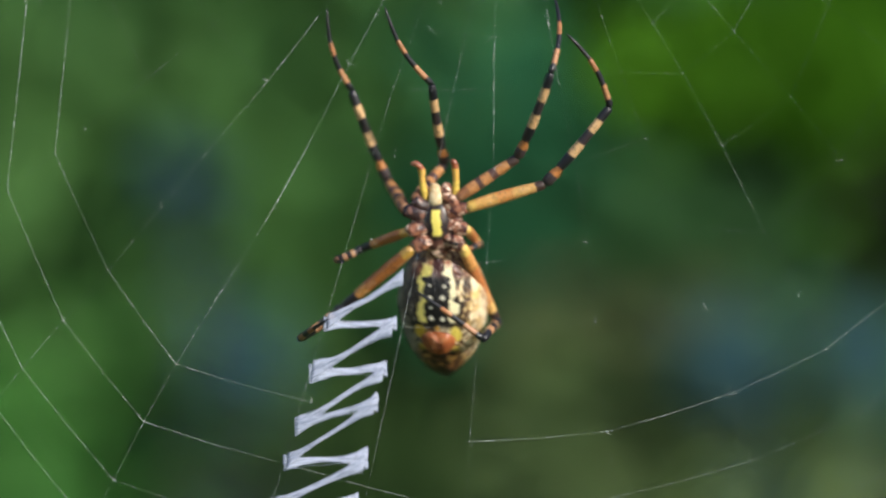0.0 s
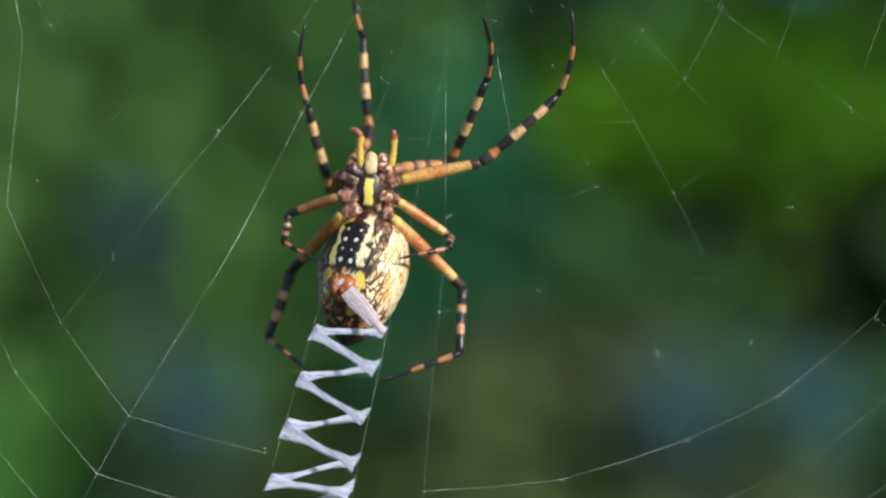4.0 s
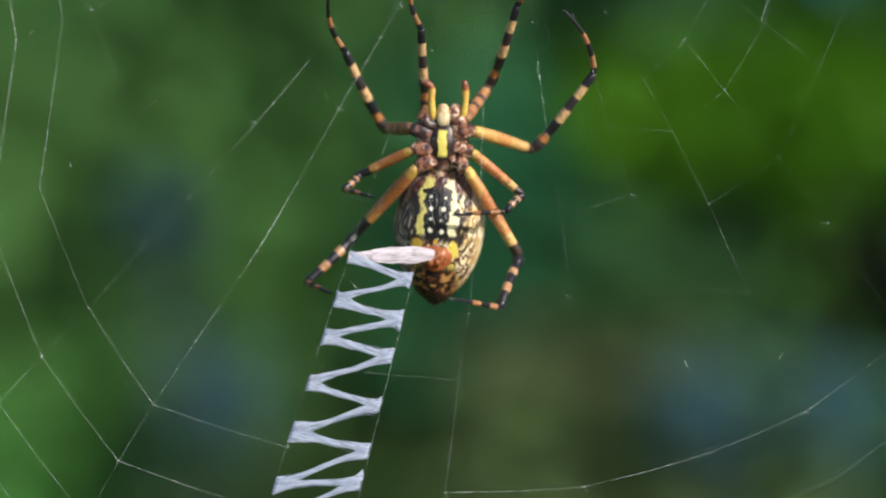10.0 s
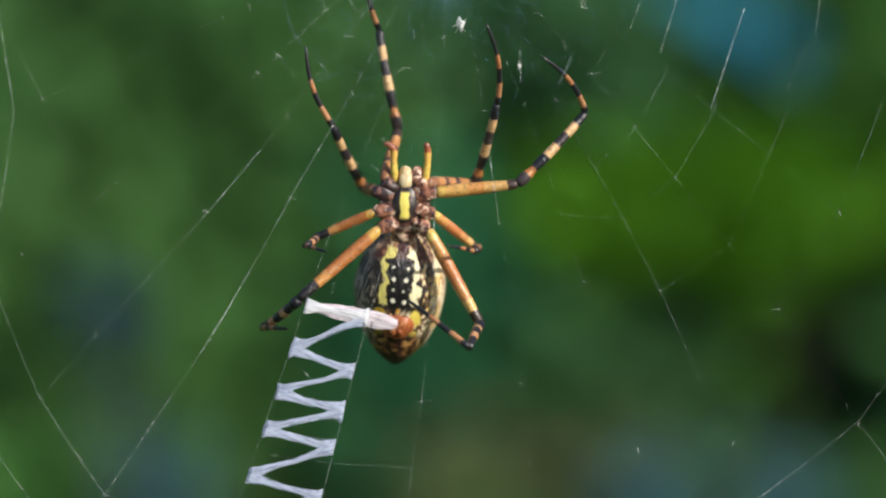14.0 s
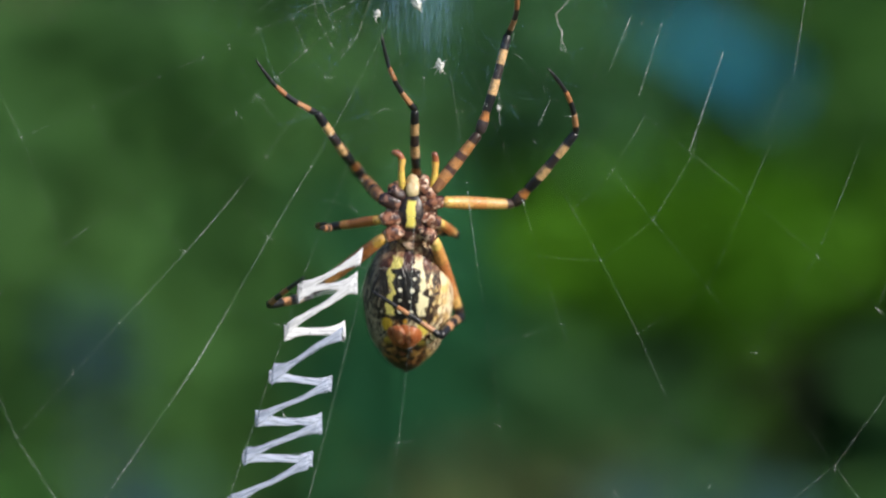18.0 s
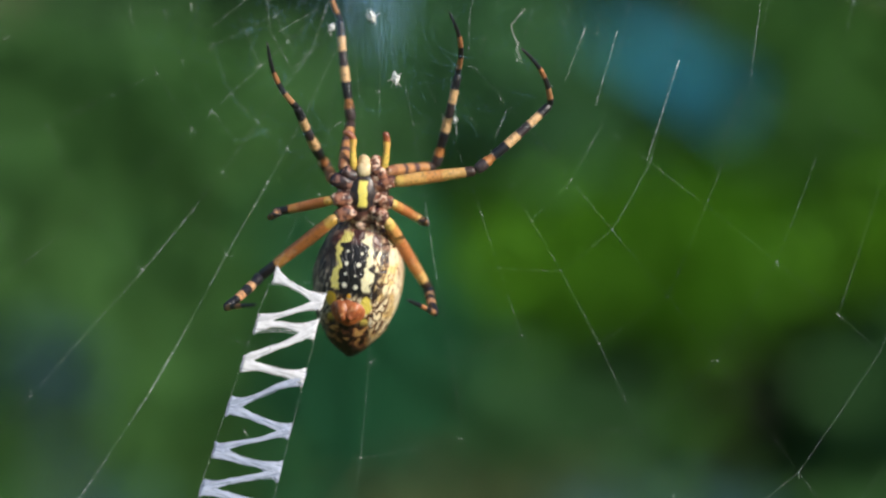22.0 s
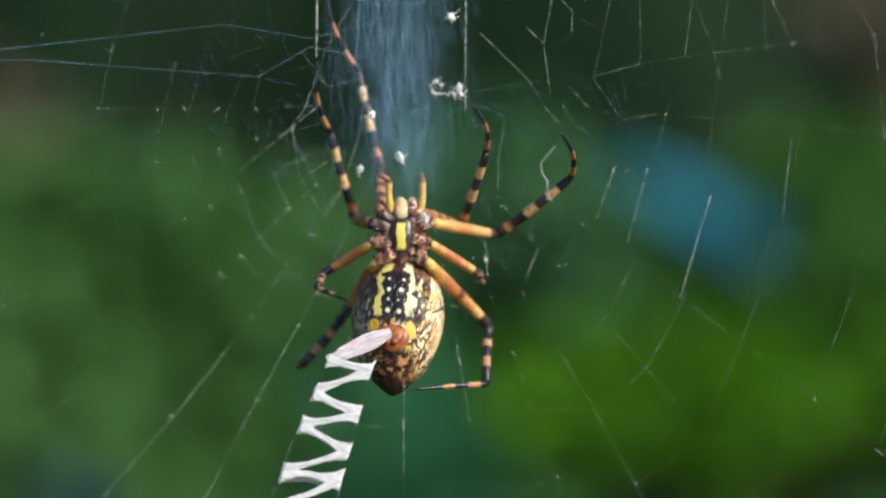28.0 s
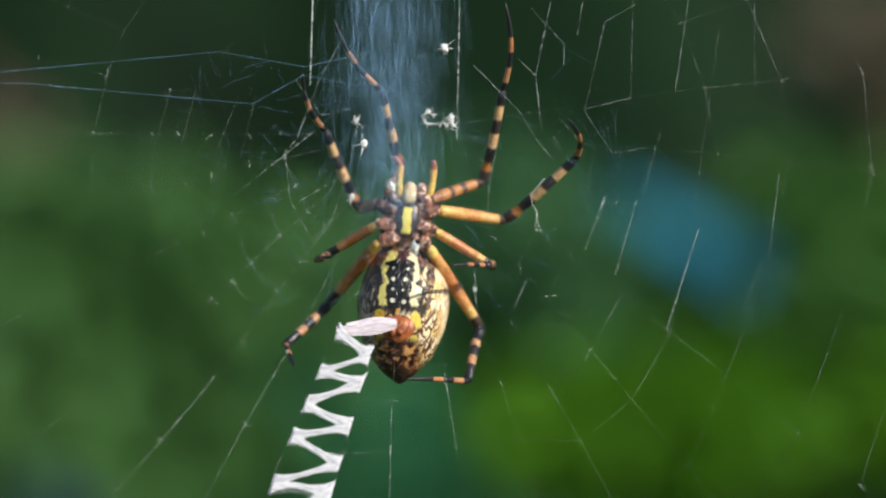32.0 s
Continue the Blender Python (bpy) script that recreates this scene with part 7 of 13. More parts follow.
    walk(legs['L4', 'metatarsus'], [(0, aim(-17.62, -2.18, -10.28, 0.41, -0.86, 0.3)), (0.5, aim(-12.87, 8.03, -14.66, 0.62, -0.78, -0.03)), (1, aim(-11.96, 9.46, -13.2, 0.45, -0.81, -0.37)), (1.5, aim(-17.78, 6.95, -14.48, 0.27, -0.93, 0.23)), (2, aim(-18.02, 5.21, -13.32, 0.31, -0.91, 0.26)), (2.5, aim(-14.56, 5.85, -15.41, 0.17, -0.96, -0.24)), (3, aim(-15.25, -2.53, -15.32, 0.32, -0.94, -0.08)), (3.5, aim(-16.51, -2.08, -12.63, 0.43, -0.9, -0.03)), (4, aim(-11.8, 6.82, -16.48, 0.56, -0.78, -0.28)), (4.5, aim(-13.56, 3.74, -15.69, 0.3, -0.94, -0.14)), (6.5, aim(-14.27, 3.94, -12.86, 0.2, -0.97, 0.11)), (7, aim(-15.79, -4.07, -10.14, 0.34, -0.9, 0.27)), (7.5, aim(-13.25, 7.21, -13.92, 0.63, -0.78, -0.04)), (8, aim(-10.4, 2.48, -14.57, 0.56, -0.83, -0.07)), (8.5, aim(-17.22, 0.04, -11.61, 0.36, -0.88, 0.32)), (9, aim(-15.76, -0.34, -14.47, 0.37, -0.85, 0.37)), (9.5, aim(-13.92, 3.54, -14.95, 0.1, -0.94, -0.33)), (10, aim(-16.53, 2.46, -14.72, 0.37, -0.93, -0.06)), (10.5, aim(-14.99, 2.63, -10.09, 0.19, -0.98, 0.09)), (11, aim(-12.25, 1.25, -13.28, 0.57, -0.81, 0.12)), (11.5, aim(-13.87, 4.5, -13.77, 0.67, -0.73, 0.11)), (12, aim(-14.05, 0.98, -13.81, 0.35, -0.93, 0.12)), (12.5, aim(-18.96, -1.2, -8.48, 0.43, -0.82, 0.38)), (13, aim(-16.4, 6.73, -14.01, 0.32, -0.92, -0.22)), (13.5, aim(-14.81, 7.26, -14.85, 0.33, -0.89, -0.3)), (14, aim(-17.36, 3.36, -12.6, 0.35, -0.93, 0.04)), (14.5, aim(-17.23, 4.84, -13.37, 0.29, -0.95, 0.09)), (16.5, aim(-16.02, 4.65, -16.04, 0.08, -0.96, -0.25)), (17, aim(-13.38, 6.73, -16.49, -0.11, -0.87, -0.47)), (17.5, aim(-14.36, 2.76, -9.24, 0.27, -0.94, 0.22)), (18, aim(-16.9, -2.04, -8.99, 0.45, -0.82, 0.37)), (18.5, aim(-13.92, 3.35, -12.19, 0.64, -0.77, -0.02)), (19, aim(-13.05, 4.7, -12.89, 0.62, -0.79, 0.01)), (19.5, aim(-15.38, -0.25, -12.24, 0.25, -0.97, 0.09)), (20, aim(-18.42, -2.99, -7.39, 0.42, -0.8, 0.42)), (20.5, aim(-13.45, 4.66, -13.44, 0.14, -0.99, -0.03)), (21, aim(-13.01, 8.44, -13.4, 0.22, -0.97, -0.14)), (21.5, aim(-15.86, -2.69, -11.62, 0.38, -0.92, 0.12)), (22, aim(-16.06, -2.68, -11.61, 0.4, -0.91, 0.07)), (22.5, aim(-12.17, 3.99, -14.56, 0.61, -0.79, -0.06)), (23, aim(-12.38, 2.29, -14.91, 0.3, -0.95, 0.11)), (23.5, aim(-16.93, 3.37, -10.15, 0.18, -0.96, 0.23)), (24, aim(-13.85, 5.19, -15.4, 0.12, -0.98, -0.18)), (24.5, aim(-12.97, 8.06, -14.98, 0.12, -0.97, -0.19)), (25, aim(-12.71, 2.82, -12.24, 0.17, -0.98, 0.07)), (25.5, aim(-15.53, -1.15, -10.49, 0.36, -0.87, 0.32)), (27.5, aim(-13.61, 5.69, -13.49, -0.02, -0.95, -0.31)), (28, aim(-12.89, 7.74, -12.85, 0.14, -0.99, 0.05)), (28.5, aim(-15.56, 2.34, -10.21, 0.3, -0.91, 0.29)), (29, aim(-14.03, 3.2, -12.61, 0.32, -0.94, -0.1)), (29.5, aim(-12.79, 2.46, -13, 0.18, -0.98, -0.01)), (30, aim(-16.86, -3.16, -10.71, 0.22, -0.94, 0.27)), (30.5, aim(-17.75, -2.2, -11.27, 0.2, -0.98, 0.04)), (31, aim(-13.57, 7.3, -13.17, -0.09, -0.96, -0.26)), (31.5, aim(-14.37, 9.13, -12.45, -0.02, -0.97, -0.23)), (32, aim(-13.42, 2.99, -13.57, 0.17, -0.95, -0.27))])
    walk(legs['R1', 'femur'], [(0, aim(2.61, -0.6, 6.17, 0.86, 0.01, 0.51)), (0.5, aim(2.61, -0.6, 6.17, 0.87, 0.01, 0.49)), (1, aim(2.61, -0.6, 6.17, 0.81, 0.53, 0.23)), (1.5, aim(2.61, -0.6, 6.17, 0.91, 0.41, 0.07)), (2, aim(2.61, -0.6, 6.17, 0.95, 0.3, 0.12)), (2.5, aim(2.61, -0.6, 6.17, 0.76, 0.65, 0.07)), (3, aim(2.61, -0.6, 6.17, 0.65, 0.76, -0.09)), (3.5, aim(2.61, -0.6, 6.17, 0.72, 0.68, -0.13)), (4, aim(2.61, -0.6, 6.17, 0.77, 0.62, 0.12)), (4.5, aim(2.61, -0.6, 6.17, 0.68, 0.73, -0.06)), (6.5, aim(2.61, -0.6, 6.17, 0.52, 0.84, 0.13)), (7, aim(2.61, -0.6, 6.17, 0.4, 0.72, 0.58)), (7.5, aim(2.61, -0.6, 6.17, 0.59, -0.01, 0.8)), (8, aim(2.61, -0.6, 6.17, 0.49, -0.2, 0.85)), (8.5, aim(2.61, -0.6, 6.17, 0.71, -0.02, 0.7)), (9, aim(2.61, -0.6, 6.17, 0.68, -0.02, 0.73)), (9.5, aim(2.61, -0.6, 6.17, 0.52, -0.44, 0.73)), (9.75, aim(2.61, -0.6, 6.17, 0.56, 0.23, 0.8)), (10, aim(2.61, -0.6, 6.17, 0.34, 0.8, 0.5)), (10.5, aim(2.61, -0.6, 6.17, 0.71, -0.41, 0.58)), (11, aim(2.61, -0.6, 6.17, 0.69, -0.02, 0.73)), (11.5, aim(2.61, -0.6, 6.17, 0.63, -0.49, 0.61)), (12, aim(2.61, -0.6, 6.17, 0.8, 0.59, 0.1)), (12.5, aim(2.61, -0.6, 6.17, 0.76, 0.65, 0.04)), (13, aim(2.61, -0.6, 6.17, 0.59, 0.81, 0.01)), (13.5, aim(2.61, -0.6, 6.17, 0.62, 0.79, -0.01)), (14, aim(2.61, -0.6, 6.17, 0.67, 0.74, 0.01)), (14.5, aim(2.61, -0.6, 6.17, 0.65, 0.76, 0.05)), (16.5, aim(2.61, -0.6, 6.17, 0.85, -0.41, 0.34)), (17, aim(2.61, -0.6, 6.17, 0.64, -0.07, 0.77)), (17.5, aim(2.61, -0.6, 6.17, 0.6, -0.06, 0.8)), (18, aim(2.61, -0.6, 6.17, 0.57, -0.06, 0.82)), (18.5, aim(2.61, -0.6, 6.17, 0.75, -0.05, 0.66)), (19, aim(2.61, -0.6, 6.17, 0.73, 0.33, 0.6)), (19.5, aim(2.61, -0.6, 6.17, 0.76, 0.57, 0.3)), (20, aim(2.61, -0.6, 6.17, 0.81, 0.54, 0.21)), (20.5, aim(2.61, -0.6, 6.17, 0.82, 0.53, 0.22)), (21, aim(2.61, -0.6, 6.17, 0.79, 0.58, 0.21)), (21.5, aim(2.61, -0.6, 6.17, 0.73, 0.66, 0.19)), (22, aim(2.61, -0.6, 6.17, 0.69, 0.71, 0.13)), (22.5, aim(2.61, -0.6, 6.17, 0.73, 0.67, 0.15)), (23, aim(2.61, -0.6, 6.17, 0.8, 0.56, 0.22)), (23.5, aim(2.61, -0.6, 6.17, 0.69, 0.72, -0.03)), (24, aim(2.61, -0.6, 6.17, 0.62, 0.78, 0.02)), (24.5, aim(2.61, -0.6, 6.17, 0.66, 0.75, 0.1)), (25, aim(2.61, -0.6, 6.17, 0.65, 0.76, 0.06)), (25.5, aim(2.61, -0.6, 6.17, 0.6, 0.79, 0.13)), (27.5, aim(2.61, -0.6, 6.17, 0.61, 0.73, -0.3)), (28, aim(2.61, -0.6, 6.17, 0.54, 0.83, -0.12)), (28.5, aim(2.61, -0.6, 6.17, 0.49, 0.87, -0.1)), (29, aim(2.61, -0.6, 6.17, 0.43, 0.87, -0.24)), (29.5, aim(2.61, -0.6, 6.17, 0.62, 0.74, -0.27)), (29.75, aim(2.61, -0.6, 6.17, 0.99, 0.16, -0.05)), (30, aim(2.61, -0.6, 6.17, 0.84, -0.5, 0.19)), (30.5, aim(2.61, -0.6, 6.17, 0.71, -0.1, 0.7)), (31, aim(2.61, -0.6, 6.17, 0.41, 0.73, 0.55)), (31.5, aim(2.61, -0.6, 6.17, 0.81, 0.17, 0.55)), (32, aim(2.61, -0.6, 6.17, 0.71, 0.59, 0.39))])
    walk(legs['R1', 'tibia'], [(0, aim(10.43, -0.52, 10.86, 0.35, -0.49, 0.8)), (0.5, aim(10.57, -0.51, 10.62, 0.25, 0.3, 0.92)), (1, aim(10.03, 4.25, 8.31, 0.27, -0.44, 0.86)), (1.5, aim(10.9, 3.14, 6.78, 0.25, -0.31, 0.92)), (2, aim(11.24, 2.11, 7.31, 0.23, -0.59, 0.77)), (2.5, aim(9.53, 5.3, 6.79, 0.19, -0.51, 0.84)), (3, aim(8.51, 6.3, 5.32, 0.26, -0.31, 0.91)), (3.5, aim(9.22, 5.57, 4.98, 0.3, -0.38, 0.87)), (4, aim(9.65, 5.08, 7.3, 0.29, -0.49, 0.82)), (4.5, aim(8.8, 6.08, 5.65, 0.39, -0.31, 0.87)), (6.5, aim(7.37, 7.08, 7.4, 0.42, -0.64, 0.65)), (7, aim(6.21, 5.93, 11.42, 0.31, -0.35, 0.89)), (7.5, aim(8.03, -0.69, 13.51, 0.37, 0.62, 0.69)), (8, aim(7.09, -2.47, 13.89, 0.29, 0.53, 0.8)), (8.5, aim(9.08, -0.75, 12.59, 0.23, 0.61, 0.76)), (9, aim(8.79, -0.81, 12.87, 0.25, 0.38, 0.89)), (9.5, aim(7.37, -4.6, 12.84, 0.22, 0.66, 0.72)), (9.75, aim(6.55, 1.03, 11.79, 0.29, 0.04, 0.96)), (10, aim(5.73, 6.65, 10.74, 0.23, -0.61, 0.76)), (10.5, aim(9.05, -4.36, 11.42, 0.23, 0.5, 0.84)), (11, aim(8.88, -0.78, 12.79, 0.15, 0.7, 0.7)), (11.5, aim(8.32, -5.06, 11.71, 0.09, 0.66, 0.74)), (12, aim(9.88, 4.82, 7.1, 0.22, -0.37, 0.9)), (12.5, aim(9.54, 5.31, 6.55, 0.26, -0.37, 0.89)), (13, aim(7.99, 6.76, 6.28, 0.16, -0.39, 0.91)), (13.5, aim(8.23, 6.58, 6.09, 0.13, -0.46, 0.88)), (14, aim(8.69, 6.19, 6.28, 0.18, -0.62, 0.76)), (14.5, aim(8.53, 6.32, 6.65, 0.21, -0.65, 0.73)), (16.5, aim(10.32, -4.36, 9.26, 0.24, 0.51, 0.83)), (17, aim(8.44, -1.19, 13.16, 0.19, 0.26, 0.95)), (17.5, aim(8.08, -1.15, 13.45, 0.24, -0.1, 0.97)), (18, aim(7.83, -1.13, 13.63, 0.22, -0.09, 0.97)), (18.5, aim(9.42, -1.06, 12.22, 0.2, 0.4, 0.89)), (19, aim(9.27, 2.39, 11.63, 0.17, 0.27, 0.95)), (19.5, aim(9.58, 4.58, 8.95, 0.21, -0.41, 0.89)), (20, aim(10.02, 4.36, 8.05, 0.25, -0.47, 0.84)), (20.5, aim(10.05, 4.25, 8.22, 0.12, -0.45, 0.89)), (21, aim(9.77, 4.71, 8.09, 0.14, -0.43, 0.89)), (21.5, aim(9.24, 5.42, 7.87, 0.13, -0.43, 0.89)), (22, aim(8.91, 5.89, 7.34, 0.17, -0.4, 0.9)), (22.5, aim(9.24, 5.52, 7.5, 0.1, -0.34, 0.93)), (23, aim(9.9, 4.48, 8.22, 0.06, -0.68, 0.73)), (23.5, aim(8.94, 5.95, 5.87, 0.21, -0.52, 0.83)), (24, aim(8.29, 6.53, 6.39, 0.17, -0.62, 0.77)), (24.5, aim(8.62, 6.2, 7.1, 0.12, -0.7, 0.7)), (25, aim(8.56, 6.29, 6.69, 0.17, -0.75, 0.64)), (25.5, aim(8.03, 6.63, 7.4, 0.2, -0.79, 0.58)), (27.5, aim(8.18, 6.07, 3.4, 0.22, -0.76, 0.61)), (28, aim(7.55, 6.98, 5.06, 0.23, -0.71, 0.66)), (28.5, aim(7.04, 7.31, 5.22, 0.24, -0.66, 0.71)), (29, aim(6.54, 7.33, 3.97, 0.24, -0.58, 0.78)), (29.5, aim(8.22, 6.15, 3.72, 0.16, -0.31, 0.94)), (30, aim(10.31, -5.16, 7.91, 0.16, 0.42, 0.89)), (30.5, aim(9.07, -1.54, 12.54, 0.23, 0.04, 0.97)), (31, aim(6.31, 6.05, 11.19, 0.23, -0.15, 0.96)), (31.5, aim(10.03, 0.95, 11.23, 0.15, 0.15, 0.98)), (32, aim(9.05, 4.77, 9.76, 0.08, -0.53, 0.85))])
    walk(legs['R1', 'metatarsus'], [(0, aim(14.85, -6.81, 21.05, 0.08, 0.53, 0.84)), (0.25, aim(14.28, -1.75, 21.72, 0.07, -0.21, 0.98)), (0.5, aim(13.71, 3.31, 22.39, 0.01, -0.83, 0.56)), (1, aim(13.47, -1.35, 19.26, -0.04, -0.51, 0.86)), (1.5, aim(14.11, -0.81, 18.5, -0.22, -0.46, 0.86)), (2, aim(14.21, -5.42, 17.19, -0.22, -0.24, 0.95)), (2.5, aim(11.95, -1.26, 17.48, -0.19, -0.61, 0.77)), (3, aim(11.83, 2.29, 16.98, -0.17, -0.58, 0.8)), (3.5, aim(13.06, 0.72, 16.16, -0.13, -0.64, 0.75)), (4, aim(13.41, -1.13, 17.82, -0.1, -0.72, 0.69)), (4.5, aim(13.74, 2.12, 16.74, -0.12, -0.76, 0.64)), (6.5, aim(12.78, -1.05, 15.64, 0.48, -0.07, 0.88)), (7, aim(10.14, 1.5, 22.74, 0.11, -0.7, 0.71)), (7.5, aim(12.76, 7.24, 22.33, 0.29, -0.85, 0.44)), (8, aim(10.82, 4.3, 24.07, 0.17, -0.71, 0.68)), (8.5, aim(12.02, 7.06, 22.26, 0.07, -0.82, 0.57)), (9, aim(12, 3.98, 24.26, 0.08, -0.81, 0.59)), (9.5, aim(10.22, 3.86, 21.98, 0.04, -0.81, 0.59)), (10, aim(8.65, -1.11, 20.45, 0.12, -0.78, 0.61)), (10.5, aim(11.95, 2.04, 22.09, 0.08, -0.8, 0.59)), (11, aim(10.84, 8.13, 21.73, 0.09, -0.76, 0.65)), (11.5, aim(9.46, 3.4, 21.2, -0.01, -0.87, 0.49)), (12, aim(12.71, 0.14, 18.64, -0.02, -0.81, 0.58)), (12.5, aim(12.81, 0.52, 17.93, 0.03, -0.73, 0.68)), (13, aim(10.03, 1.8, 17.87, -0.04, -0.83, 0.55)), (13.5, aim(9.91, 0.74, 17.33, -0.07, -0.59, 0.8)), (14, aim(11.03, -1.73, 16.02, -0.16, -0.53, 0.84)), (14.5, aim(11.23, -1.93, 16.01, -0.1, -0.59, 0.8)), (16.5, aim(13.4, 2.16, 19.8, -0.05, -0.74, 0.67)), (17, aim(10.8, 2.15, 25.26, 0, -0.81, 0.58)), (17.5, aim(11.1, -2.4, 25.8, 0.03, -0.83, 0.56)), (18, aim(10.69, -2.3, 26.02, -0.03, -0.82, 0.58)), (18.5, aim(11.94, 4.06, 23.65, -0.03, -0.85, 0.52)), (19, aim(11.44, 5.82, 23.74, -0.07, -0.85, 0.52)), (19.5, aim(12.24, -0.69, 20.28, -0.05, -0.81, 0.59)), (20, aim(13.21, -1.69, 18.84, -0.05, -0.69, 0.72)), (20.5, aim(11.64, -1.48, 19.53, -0.12, -0.87, 0.48)), (21, aim(11.5, -0.79, 19.49, -0.2, -0.74, 0.64)), (21.5, aim(10.85, -0.09, 19.27, -0.15, -0.71, 0.68)), (22, aim(11.02, 0.82, 18.87, -0.15, -0.8, 0.59)), (22.5, aim(10.5, 1.14, 19.43, -0.1, -0.85, 0.51)), (23, aim(10.66, -4.16, 17.6, -0.27, -0.49, 0.83)), (23.5, aim(11.56, -0.69, 16.46, -0.16, -0.39, 0.91)), (24, aim(10.44, -1.33, 16.22, -0.16, -0.65, 0.74)), (24.5, aim(10.09, -2.8, 16.05, -0.2, -0.68, 0.7)), (25, aim(10.79, -3.3, 14.83, -0.11, -0.7, 0.71)), (25.5, aim(10.56, -3.45, 14.83, -0.14, -0.69, 0.71)), (27.5, aim(11.04, -3.68, 11.15, -0.27, -0.69, 0.67)), (28, aim(10.48, -2.12, 13.54, -0.18, -0.89, 0.41)), (28.5, aim(10.1, -1.17, 14.27, -0.12, -0.89, 0.45)), (29, aim(9.63, -0.05, 13.93, -0.14, -0.9, 0.41)), (29.5, aim(10.28, 2.16, 15.67, -0.17, -0.95, 0.25)), (30, aim(12.34, 0.24, 19.3, -0.2, -0.93, 0.31)), (30.5, aim(11.95, -1.03, 24.97, 0.02, -0.73, 0.68)), (31, aim(9.21, 4.1, 23.48, 0.09, -0.43, 0.9)), (31.5, aim(11.99, 2.82, 23.72, -0.1, -0.78, 0.62)), (32, aim(10.1, -1.97, 20.56, -0.09, -0.48, 0.87))])
